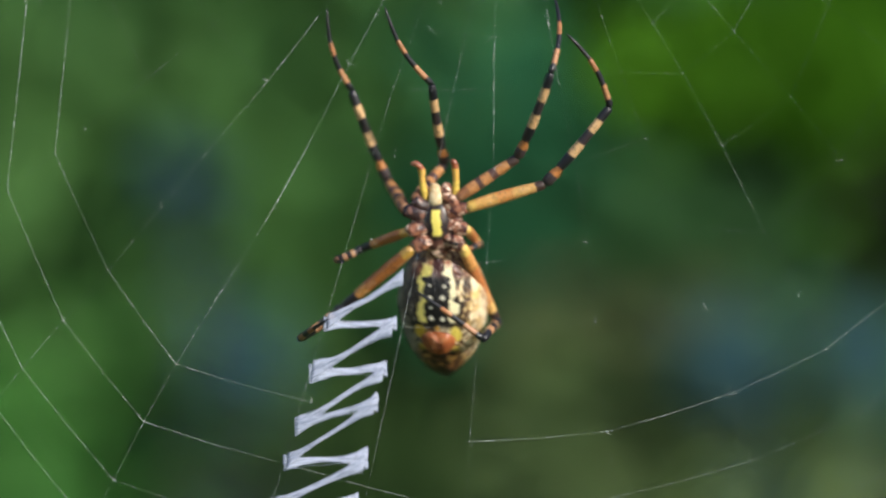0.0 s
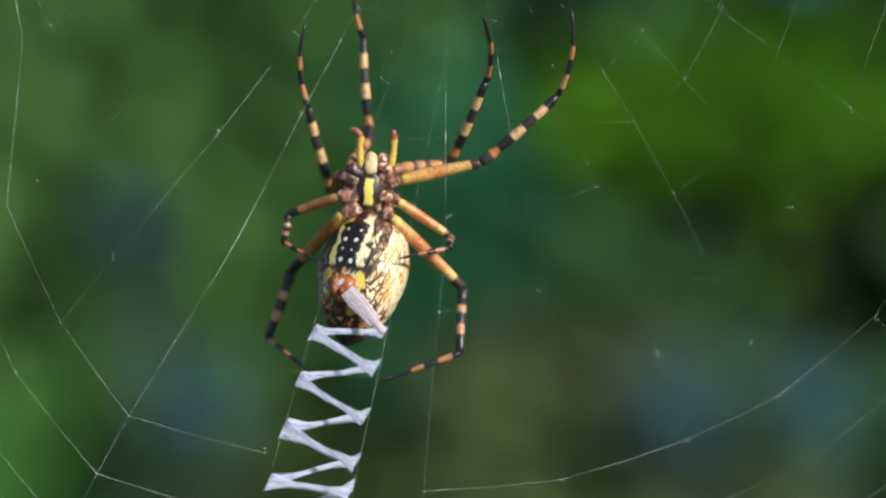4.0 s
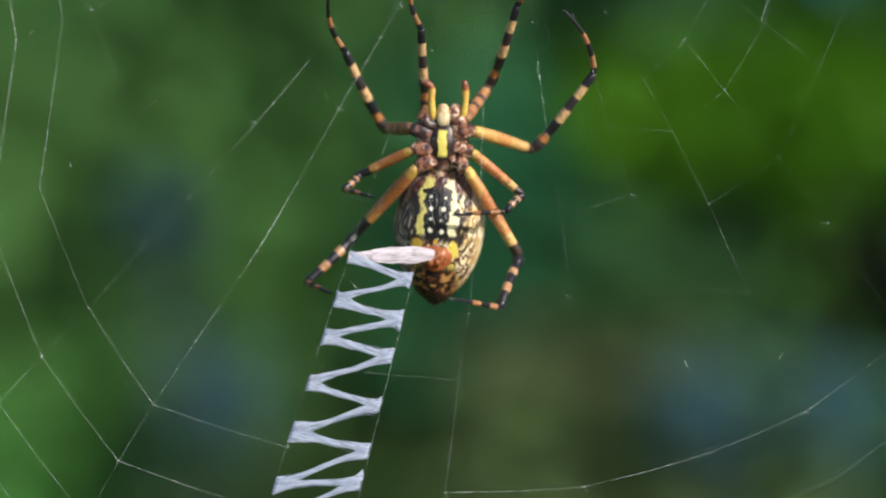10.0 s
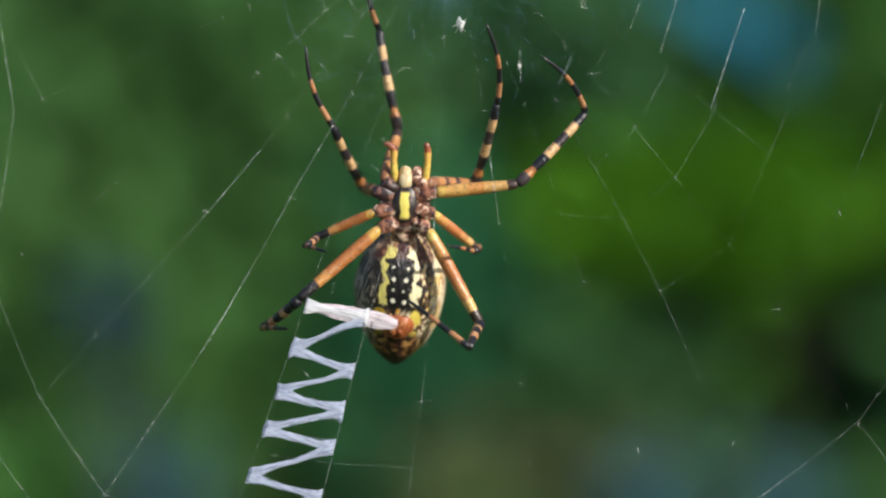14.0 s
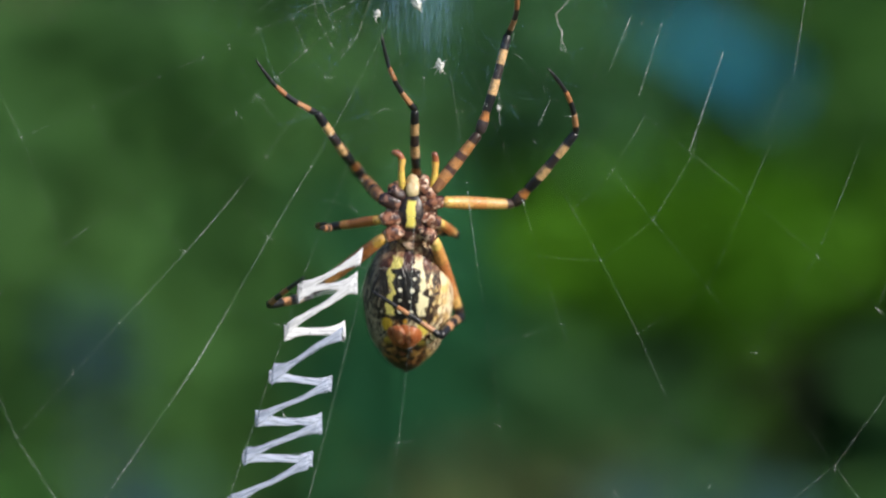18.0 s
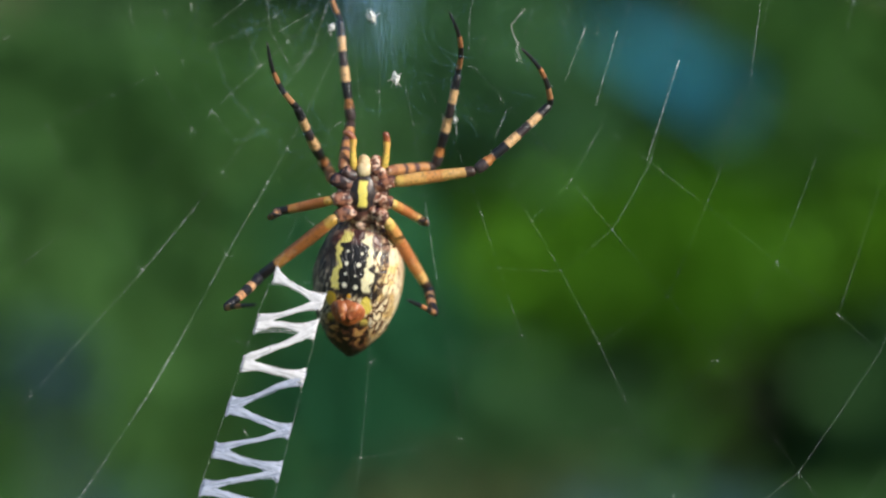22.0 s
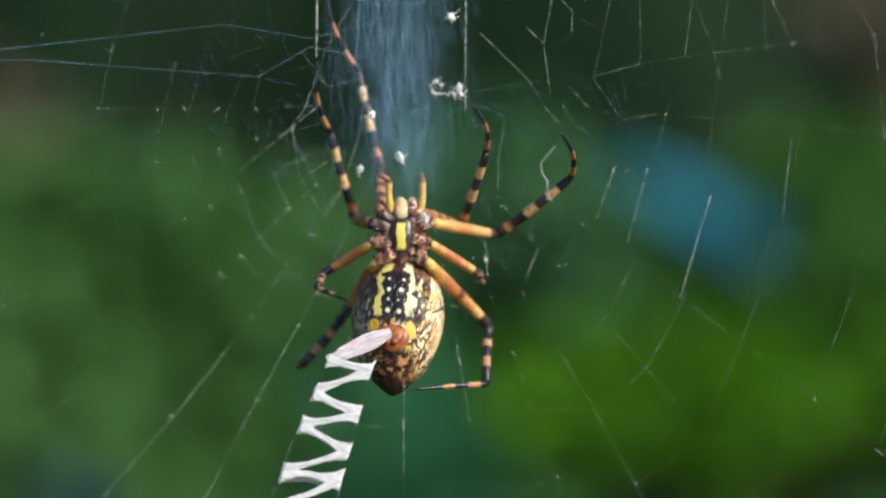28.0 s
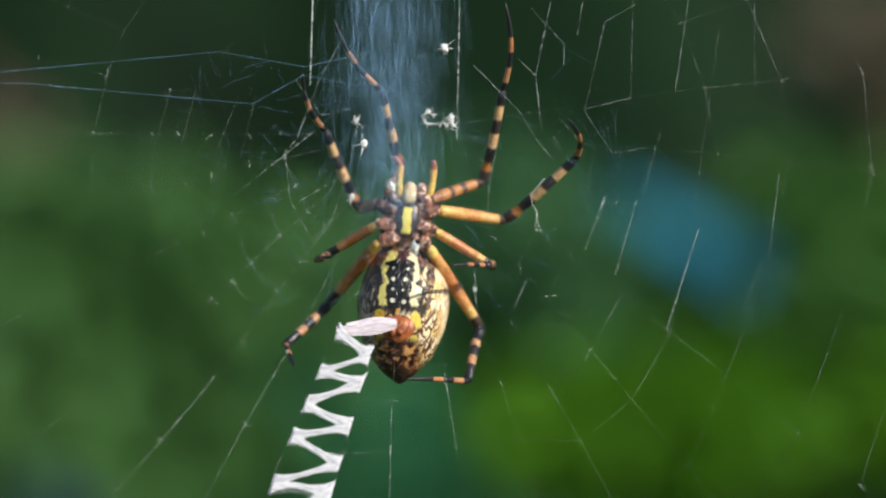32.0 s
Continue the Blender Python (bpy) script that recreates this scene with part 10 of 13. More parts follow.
    walk(legs['R4', 'metatarsus'], [(0, aim(5.11, -2.04, -11.32, -0.79, 0.02, 0.62)), (0.5, aim(12.93, -4.8, -13.69, -0.91, -0.4, -0.1)), (1, aim(11.45, -2.7, -15.2, -0.98, -0.05, -0.18)), (1.5, aim(7.81, -7.31, -13.32, -0.96, 0.18, 0.21)), (2, aim(8.45, 1.23, -15.63, -0.43, -0.89, 0.16)), (2.5, aim(11.5, -2.51, -15.27, -0.99, -0.03, -0.11)), (3, aim(8.85, -2.34, -15.73, -0.58, -0.81, 0.14)), (3.5, aim(5.83, -0.27, -11.78, -0.8, -0.49, 0.35)), (4, aim(12.78, -1.12, -15.88, -0.91, -0.06, -0.41)), (4.5, aim(9.93, 1.23, -17.16, -0.69, -0.72, -0.04)), (6.5, aim(10.57, 0.11, -13.86, -0.73, -0.69, -0.02)), (7, aim(7.58, -1.41, -11.55, -0.49, -0.77, 0.41)), (7.5, aim(11.21, -1.19, -14.76, -0.89, -0.45, -0.09)), (8, aim(13.43, -0.71, -14.19, -0.95, -0.11, -0.28)), (8.5, aim(5.62, -2.52, -12.81, -0.45, -0.87, 0.19)), (9, aim(9, -1.88, -16.46, -0.9, -0.42, -0.04)), (9.5, aim(9.83, -6.15, -16.63, -0.99, -0.03, -0.17)), (10, aim(7.7, -4.13, -16.66, -0.59, -0.79, 0.15)), (10.5, aim(6.05, -1.17, -14.13, -0.16, -0.98, 0.13)), (11, aim(10.77, -3.95, -15.68, -0.83, -0.52, -0.18)), (11.5, aim(11.23, -1.79, -16.29, -0.8, -0.48, -0.35)), (12, aim(9.91, 1.56, -14.06, -0.67, -0.74, 0.1)), (12.5, aim(9.71, 4.14, -11.23, -0.41, -0.9, 0.17)), (13, aim(10.47, 1.16, -14.49, -0.98, 0, 0.2)), (13.5, aim(10.87, 0.52, -14.25, -0.74, -0.66, 0.13)), (14, aim(8.3, -9.83, -13.58, -0.73, 0.45, 0.51)), (14.25, aim(8.28, -6.71, -13.24, -0.76, -0.28, 0.59)), (14.5, aim(8.26, -3.6, -12.9, -0.38, -0.86, 0.35)), (16.5, aim(9.28, -4, -14.29, -1, -0.01, -0.03)), (17, aim(10.97, -0.67, -14.19, -1, -0.01, -0.06)), (17.5, aim(6.86, -5.44, -14.3, -0.76, -0.58, 0.29)), (18, aim(4.52, -0.54, -11.65, -0.87, -0.01, 0.5)), (18.5, aim(9.63, -6.77, -15.84, -0.99, -0.02, -0.17)), (19, aim(10.62, -0.59, -15.78, -0.97, -0.02, -0.26)), (19.5, aim(8, -2.87, -15.66, -0.82, -0.56, -0.08)), (20, aim(9.8, -5.14, -10.57, -0.44, -0.9, 0.04)), (20.5, aim(9.84, -1.32, -14.04, -0.74, -0.65, 0.16)), (21, aim(10.15, -0.24, -13.87, -0.74, -0.67, 0.06)), (21.5, aim(7.83, -4.61, -12.27, -0.54, -0.79, 0.29)), (22, aim(9.64, -1.03, -11.07, -0.36, -0.92, 0.16)), (22.5, aim(13.24, 0.05, -13.52, -0.76, -0.63, -0.16)), (23, aim(12.29, -1.78, -11.48, -0.65, -0.74, 0.14)), (23.5, aim(8.88, -7.13, -10.11, -0.78, 0.48, 0.4)), (24, aim(12.93, 2.85, -11.67, -0.98, -0.13, 0.11)), (24.5, aim(13.39, 1.96, -12.37, -0.93, -0.37, 0.06)), (25, aim(10.34, -5.29, -12.26, -0.87, -0.01, 0.49)), (25.5, aim(9.18, -2.01, -9.12, -0.84, -0.01, 0.54)), (27.5, aim(11.24, 2.34, -14.83, -0.97, -0.16, -0.15)), (28, aim(10.7, 1.68, -15.06, -0.89, -0.45, -0.07)), (28.5, aim(8.27, -5.08, -12.42, -0.8, -0.42, 0.43)), (29, aim(10.43, -1.8, -14.91, -0.79, -0.6, -0.09)), (29.5, aim(11.88, -2.2, -14.75, -0.79, -0.6, -0.12)), (30, aim(7.33, -0.74, -13.12, -0.97, -0.22, 0.13)), (30.5, aim(8.35, -1.1, -15.08, -0.78, -0.63, -0.07)), (31, aim(10.66, -0.23, -16.3, -0.74, -0.65, -0.18)), (31.5, aim(10.08, -4.01, -14.99, -0.95, -0.2, -0.25)), (32, aim(9.66, -0.01, -15.75, -0.73, -0.68, -0.06))])
    walk(web, [(0, hang(-0.84, 0.59, 0.34, -0.11)), (0.5, hang(-0.48, 1.34, 0.10, -1.09)), (1, hang(-0.83, 4.60, -0.18, -1.22)), (1.5, hang(-1.18, 0.01, 0.36, -0.89)), (2, hang(-1.09, 0.87, 0.10, -0.46)), (2.5, hang(-0.87, 3.61, 0.49, -0.34)), (3, hang(-0.39, 1.17, -0.06, -0.27)), (3.5, hang(-0.28, 2.31, -0.81, -0.06)), (4, hang(-0.60, 0.84, 0.32, -0.57)), (4.5, hang(-0.91, 0.00, 0.46, -0.23)), (6.5, hang(0.68, -3.02, 0.38, 1.35)), (7, hang(0.65, -4.05, 0.06, 0.54)), (7.5, hang(0.34, -1.32, -0.32, 0.37)), (8, hang(0.33, 0.26, -0.36, 0.33)), (8.5, hang(0.91, -6.43, 0.15, 0.83)), (9, hang(0.58, -4.27, 0.05, 0.33)), (9.5, hang(0.84, -3.83, -0.09, 0.55)), (10, hang(0.36, -0.47, -0.47, 0.61)), (10.5, hang(0.44, -1.75, -0.08, 0.47)), (11, hang(0.37, -2.33, -0.38, 0.02)), (11.5, hang(0.65, -3.23, -0.10, -0.15)), (12, hang(0.61, -1.58, -0.35, 0.27)), (12.5, hang(0.73, -2.16, -0.09, 0.65)), (13, hang(1.08, -3.74, -0.15, 0.30)), (13.5, hang(1.42, -3.15, -0.31, 0.19)), (14, hang(0.82, -0.28, 0.14, 0.28)), (14.5, hang(0.23, -0.15, -0.20, 0.11)), (16.5, hang(-0.41, 0.13, -0.12, 0.32)), (17, hang(-0.60, 2.30, -0.13, -0.11)), (17.5, hang(-0.44, -1.07, 0.04, -0.00)), (18, hang(-0.16, -0.20, -0.14, 0.83)), (18.5, hang(-0.87, -1.05, 0.11, -0.40)), (19, hang(-0.96, 0.83, 0.11, -0.20)), (19.5, hang(-0.38, -4.70, 0.37, 0.62)), (20, hang(-0.76, -6.12, 1.02, 1.83)), (20.5, hang(-0.24, -4.22, 0.18, 0.23)), (21, hang(-0.47, -1.71, 0.41, 0.40)), (21.5, hang(-0.26, -2.49, 0.38, 0.35)), (22, hang(-0.04, -1.37, 0.09, 0.53)), (22.5, hang(-0.97, -4.88, 0.86, 0.58)), (23, hang(-0.89, -5.30, 1.22, 1.19)), (23.5, hang(0.54, -0.24, 1.17, 1.48)), (24, hang(0.53, -0.55, 0.48, -0.01)), (24.5, hang(0.20, 3.21, 0.20, -0.05)), (25, hang(-0.25, 0.53, 1.13, 0.40)), (25.5, hang(0.49, 1.12, 0.59, 0.66)), (27.5, hang(0.46, 0.13, 0.60, 0.15)), (28, hang(0.51, -4.36, -0.21, -0.30)), (28.5, hang(0.02, -2.18, -0.67, -0.55)), (29, hang(-0.48, -5.64, -0.63, -0.28)), (29.5, hang(-0.39, -4.95, -0.72, -0.97)), (30, hang(0.36, 6.79, -1.13, -0.53)), (30.5, hang(0.89, 7.75, -1.09, -0.59)), (31, hang(1.06, -0.85, -0.91, -0.82)), (31.5, hang(1.16, -0.97, -1.10, -0.75)), (32, hang(0.89, -1.78, -0.95, -0.95))])
    walk(stabilimentum, [(0, hang(-1.56, 0, 4.00, -0.94)), (0.5, hang(2.46, 0, 0.87, 0.13)), (1, hang(3.08, 0, 0.33, 0.53)), (1.5, hang(-1.16, 0, 3.19, 0.39)), (2, hang(0.01, 0, 0.38, 1.36)), (2.5, hang(0.32, 0, 1.72, -1.92)), (3, hang(-0.81, 0, 2.79, -1.52)), (3.5, hang(-1.65, 0, 4.67, -2.02)), (4, hang(1.35, 0, 3.32, -1.10)), (4.5, hang(-0.13, 0, 1.46, 0.05)), (6.5, hang(0.69, 0, 1.03, 0.00)), (7, hang(-1.49, 0, 5.51, -1.11)), (7.5, hang(2.10, 0, -0.76, 2.58)), (8, hang(3.38, 0, -0.54, 2.51)), (8.5, hang(-2.47, 0, -1.58, 0.42)), (9, hang(-0.14, 0, -0.37, -0.14)), (9.5, hang(0.02, 0, 0.52, -1.44)), (10, hang(-0.14, 0, 1.50, -0.57)), (10.5, hang(0.14, 0, 2.16, 0.21)), (11, hang(0.39, 0, -0.80, 0.17)), (11.5, hang(2.76, 0, -0.34, 2.43)), (12, hang(0.37, 0, -0.31, 1.30)), (12.5, hang(-0.10, 0, 2.90, 3.75)), (13, hang(0.27, 0, -1.12, 0.65)), (13.5, hang(0.48, 0, -1.83, 0.69)), (14, hang(-0.67, 0, 1.43, -0.05)), (14.5, hang(-0.21, 0, 0.70, 0.21)), (16.5, hang(-0.66, 0, -0.50, 0.69)), (17, hang(-0.22, 0, 0.50, -0.41)), (17.5, hang(-1.41, 0, 1.37, -1.27)), (18, hang(-1.59, 0, 2.93, -0.22)), (18.5, hang(-0.15, 0, -1.08, 2.52)), (19, hang(0.45, 0, -0.32, 2.85)), (19.5, hang(-0.82, 0, 0.19, 2.07)), (20, hang(-2.41, 0, 2.96, 2.37)), (20.5, hang(-1.03, 0, 0.18, 0.14)), (21, hang(-0.72, 0, -0.15, 0.73)), (21.5, hang(-1.73, 0, 1.46, -0.67)), (22, hang(-1.59, 0, 1.14, 0.54)), (22.5, hang(-0.32, 0, 0.99, 1.30)), (23, hang(-0.89, 0, 1.03, 1.86)), (23.5, hang(-3.28, 0, -1.20, 0.47)), (24, hang(-1.19, 0, -0.04, 0.48)), (24.5, hang(-1.10, 0, -0.23, 0.33)), (25, hang(-1.84, 0, 0.87, 1.27)), (25.5, hang(-1.46, 0, 1.82, 0.29)), (27.5, hang(-2.00, 0, 0.68, 0.35)), (28, hang(-1.66, 0, -0.03, 1.43)), (28.5, hang(-2.29, 0, 1.97, -0.59)), (29, hang(-2.67, 0, 0.67, 1.17)), (29.5, hang(-1.75, 0, 0.22, 2.02)), (30, hang(-0.42, 0, 1.87, 1.68)), (30.5, hang(-0.64, 0, 0.87, 0.54)), (31, hang(-0.45, 0, 0.67, -0.18)), (31.5, hang(-0.59, 0, 0.71, -0.18)), (32, hang(-0.87, 0, 0.95, 0.32))])
    for i in range(11):
        walk(bands[i], settled(i, 0))
    walk(bands[11], [(0, aim(-6.72, 11.16, -28.78, -0.01, 0.26, -0.97)), (0.5, aim(-14.22, 9.91, -22.13, -0.33, -0.14, -0.93)), (1, aim(-12.94, 9.85, -20.81, -0.2, -0.16, -0.97)), (1.15, aim(-11.19, 10.24, -21.92, -0.16, -0.05, -0.99)), (1.33, aim(-9.81, 4.43, -27.47, -0.84, 0.01, -0.54)), *settled(11, 1.45)])
    walk(bands[12], [(0, aim(-6.72, 11.16, -28.78, -0.01, 0.26, -0.97)), (0.5, aim(-14.22, 9.91, -22.13, -0.33, -0.14, -0.93)), (1, aim(-12.94, 9.85, -20.81, -0.2, -0.16, -0.97)), (1.5, aim(-7.19, 11.02, -24.33, -0.06, 0.21, -0.98)), (2, aim(-6.45, 10.83, -21.58, 0.03, 0.14, -0.99)), (2.5, aim(-7.89, 10.16, -19.26, -0.06, -0.07, -1)), (3, aim(-7.28, 10.4, -20.52, -0.1, 0, -1)), (3.15, aim(-7.14, 10.63, -21.59, -0.08, 0.07, -0.99)), (3.33, aim(-13.07, 4.5, -25.56, 0.75, 0.02, -0.66)), *settled(12, 3.45)])
    walk(bands[13], [(0, aim(-6.72, 11.16, -28.78, -0.01, 0.26, -0.97)), (0.5, aim(-14.22, 9.91, -22.13, -0.33, -0.14, -0.93)), (1, aim(-12.94, 9.85, -20.81, -0.2, -0.16, -0.97)), (1.5, aim(-7.19, 11.02, -24.33, -0.06, 0.21, -0.98)), (2, aim(-6.45, 10.83, -21.58, 0.03, 0.14, -0.99)), (2.5, aim(-7.89, 10.16, -19.26, -0.06, -0.07, -1)), (3, aim(-7.28, 10.4, -20.52, -0.1, 0, -1)), (3.5, aim(-6.84, 11.11, -24.02, -0.05, 0.24, -0.97)), (4, aim(-12.73, 9.24, -17.48, -0.25, -0.31, -0.92)), (4.5, aim(-10.33, 9.65, -15.76, -0.31, -0.21, -0.93)), (4.9, aim(-9.81, 9.81, -15.75, -0.26, -0.17, -0.95)), (5.08, aim(-9.21, 4.38, -22.87, -0.88, 0.01, -0.47)), *settled(13, 5.2)])
    walk(bands[14], [(0, aim(-6.72, 11.16, -28.78, -0.01, 0.26, -0.97)), (0.5, aim(-14.22, 9.91, -22.13, -0.33, -0.14, -0.93)), (1, aim(-12.94, 9.85, -20.81, -0.2, -0.16, -0.97)), (1.5, aim(-7.19, 11.02, -24.33, -0.06, 0.21, -0.98)), (2, aim(-6.45, 10.83, -21.58, 0.03, 0.14, -0.99)), (2.5, aim(-7.89, 10.16, -19.26, -0.06, -0.07, -1)), (3, aim(-7.28, 10.4, -20.52, -0.1, 0, -1)), (3.5, aim(-6.84, 11.11, -24.02, -0.05, 0.24, -0.97)), (4, aim(-12.73, 9.24, -17.48, -0.25, -0.31, -0.92)), (4.5, aim(-10.33, 9.65, -15.76, -0.31, -0.21, -0.93)), (6.5, aim(-7.83, 10.4, -15.48, -0.04, 0, -1)), (6.65, aim(-7.55, 10.65, -17.18, -0.06, 0.08, -1)), (6.83, aim(-12.51, 4.5, -21.1, 0.77, 0.02, -0.64)), *settled(14, 6.95)])
    walk(bands[15], [(0, aim(-6.72, 11.16, -28.78, -0.01, 0.26, -0.97)), (0.5, aim(-14.22, 9.91, -22.13, -0.33, -0.14, -0.93)), (1, aim(-12.94, 9.85, -20.81, -0.2, -0.16, -0.97)), (1.5, aim(-7.19, 11.02, -24.33, -0.06, 0.21, -0.98)), (2, aim(-6.45, 10.83, -21.58, 0.03, 0.14, -0.99)), (2.5, aim(-7.89, 10.16, -19.26, -0.06, -0.07, -1)), (3, aim(-7.28, 10.4, -20.52, -0.1, 0, -1)), (3.5, aim(-6.84, 11.11, -24.02, -0.05, 0.24, -0.97)), (4, aim(-12.73, 9.24, -17.48, -0.25, -0.31, -0.92)), (4.5, aim(-10.33, 9.65, -15.76, -0.31, -0.21, -0.93)), (6.5, aim(-7.83, 10.4, -15.48, -0.04, 0, -1)), (7, aim(-6.99, 11.16, -21.09, -0.1, 0.26, -0.96)), (7.5, aim(-11.15, 9.91, -12.04, -0.25, -0.14, -0.96)), (8, aim(-11.92, 9.85, -11.42, -0.22, -0.16, -0.96)), (8.15, aim(-9.22, 10.29, -11.86, -0.19, -0.03, -0.98)), (8.33, aim(-7.32, 4.39, -18.01, -0.87, 0.02, -0.49)), *settled(15, 8.45)])
    walk(bands[16], [(0, aim(-6.72, 11.16, -28.78, -0.01, 0.26, -0.97)), (0.5, aim(-14.22, 9.91, -22.13, -0.33, -0.14, -0.93)), (1, aim(-12.94, 9.85, -20.81, -0.2, -0.16, -0.97)), (1.5, aim(-7.19, 11.02, -24.33, -0.06, 0.21, -0.98)), (2, aim(-6.45, 10.83, -21.58, 0.03, 0.14, -0.99)), (2.5, aim(-7.89, 10.16, -19.26, -0.06, -0.07, -1)), (3, aim(-7.28, 10.4, -20.52, -0.1, 0, -1)), (3.5, aim(-6.84, 11.11, -24.02, -0.05, 0.24, -0.97)), (4, aim(-12.73, 9.24, -17.48, -0.25, -0.31, -0.92)), (4.5, aim(-10.33, 9.65, -15.76, -0.31, -0.21, -0.93)), (6.5, aim(-7.83, 10.4, -15.48, -0.04, 0, -1)), (7, aim(-6.99, 11.16, -21.09, -0.1, 0.26, -0.96)), (7.5, aim(-11.15, 9.91, -12.04, -0.25, -0.14, -0.96)), (8, aim(-11.92, 9.85, -11.42, -0.22, -0.16, -0.96)), (8.5, aim(-2.92, 11.16, -12.95, -0.11, 0.26, -0.96)), (9, aim(-4.64, 10.28, -10.74, -0.06, -0.03, -1)), (9.5, aim(-4.16, 10.16, -9.08, -0.02, -0.07, -1)), (10, aim(-4.56, 10.4, -11.19, -0.07, 0, -1)), (10.5, aim(-6.05, 11.02, -13.29, -0.06, 0.21, -0.98)), (11, aim(-7.83, 9.91, -9.18, -0.16, -0.14, -0.98)), (11.2, aim(-8.95, 9.81, -8.43, -0.19, -0.17, -0.97)), (11.38, aim(-11.61, 4.42, -14.61, 0.74, 0.02, -0.67)), *settled(16, 11.5)])
    walk(bands[17], [(0, aim(-6.72, 11.16, -28.78, -0.01, 0.26, -0.97)), (0.5, aim(-14.22, 9.91, -22.13, -0.33, -0.14, -0.93)), (1, aim(-12.94, 9.85, -20.81, -0.2, -0.16, -0.97)), (1.5, aim(-7.19, 11.02, -24.33, -0.06, 0.21, -0.98)), (2, aim(-6.45, 10.83, -21.58, 0.03, 0.14, -0.99)), (2.5, aim(-7.89, 10.16, -19.26, -0.06, -0.07, -1)), (3, aim(-7.28, 10.4, -20.52, -0.1, 0, -1)), (3.5, aim(-6.84, 11.11, -24.02, -0.05, 0.24, -0.97)), (4, aim(-12.73, 9.24, -17.48, -0.25, -0.31, -0.92)), (4.5, aim(-10.33, 9.65, -15.76, -0.31, -0.21, -0.93)), (6.5, aim(-7.83, 10.4, -15.48, -0.04, 0, -1)), (7, aim(-6.99, 11.16, -21.09, -0.1, 0.26, -0.96)), (7.5, aim(-11.15, 9.91, -12.04, -0.25, -0.14, -0.96)), (8, aim(-11.92, 9.85, -11.42, -0.22, -0.16, -0.96)), (8.5, aim(-2.92, 11.16, -12.95, -0.11, 0.26, -0.96)), (9, aim(-4.64, 10.28, -10.74, -0.06, -0.03, -1)), (9.5, aim(-4.16, 10.16, -9.08, -0.02, -0.07, -1)), (10, aim(-4.56, 10.4, -11.19, -0.07, 0, -1)), (10.5, aim(-6.05, 11.02, -13.29, -0.06, 0.21, -0.98)), (11, aim(-7.83, 9.91, -9.18, -0.16, -0.14, -0.98)), (11.5, aim(-10.7, 9.65, -7.35, -0.23, -0.21, -0.95)), (11.74, aim(-7.32, 4.35, -13.14, -0.88, 0.01, -0.47)), *settled(17, 11.9)])
    walk(bands[18], [(0, aim(-6.72, 11.16, -28.78, -0.01, 0.26, -0.97)), (0.5, aim(-14.22, 9.91, -22.13, -0.33, -0.14, -0.93)), (1, aim(-12.94, 9.85, -20.81, -0.2, -0.16, -0.97)), (1.5, aim(-7.19, 11.02, -24.33, -0.06, 0.21, -0.98)), (2, aim(-6.45, 10.83, -21.58, 0.03, 0.14, -0.99)), (2.5, aim(-7.89, 10.16, -19.26, -0.06, -0.07, -1)), (3, aim(-7.28, 10.4, -20.52, -0.1, 0, -1)), (3.5, aim(-6.84, 11.11, -24.02, -0.05, 0.24, -0.97)), (4, aim(-12.73, 9.24, -17.48, -0.25, -0.31, -0.92)), (4.5, aim(-10.33, 9.65, -15.76, -0.31, -0.21, -0.93)), (6.5, aim(-7.83, 10.4, -15.48, -0.04, 0, -1)), (7, aim(-6.99, 11.16, -21.09, -0.1, 0.26, -0.96)), (7.5, aim(-11.15, 9.91, -12.04, -0.25, -0.14, -0.96)), (8, aim(-11.92, 9.85, -11.42, -0.22, -0.16, -0.96)), (8.5, aim(-2.92, 11.16, -12.95, -0.11, 0.26, -0.96)), (9, aim(-4.64, 10.28, -10.74, -0.06, -0.03, -1)), (9.5, aim(-4.16, 10.16, -9.08, -0.02, -0.07, -1)), (10, aim(-4.56, 10.4, -11.19, -0.07, 0, -1)), (10.5, aim(-6.05, 11.02, -13.29, -0.06, 0.21, -0.98)), (11, aim(-7.83, 9.91, -9.18, -0.16, -0.14, -0.98)), (11.5, aim(-10.7, 9.65, -7.35, -0.23, -0.21, -0.95)), (12, aim(-5.7, 10.51, -6.65, -0.14, 0.03, -0.99)), (12.5, aim(0.21, 11.16, -7.55, 0.04, 0.26, -0.97)), (13, aim(-3.28, 9.31, -3.06, -0.11, -0.29, -0.95)), (13.5, aim(-4.08, 10.4, -2.45, -0.09, 0, -1)), (14, aim(-2.19, 11.07, -7.37, -0.07, 0.22, -0.97)), (14.5, aim(-3.38, 10.68, -5.88, -0.12, 0.09, -0.99)), (16.2, aim(-1.02, 10.44, -1.44, -0.05, 0.01, -1)), (16.38, aim(-6.98, 4.48, -8.47, 0.78, 0.02, -0.62)), *settled(18, 16.5)])
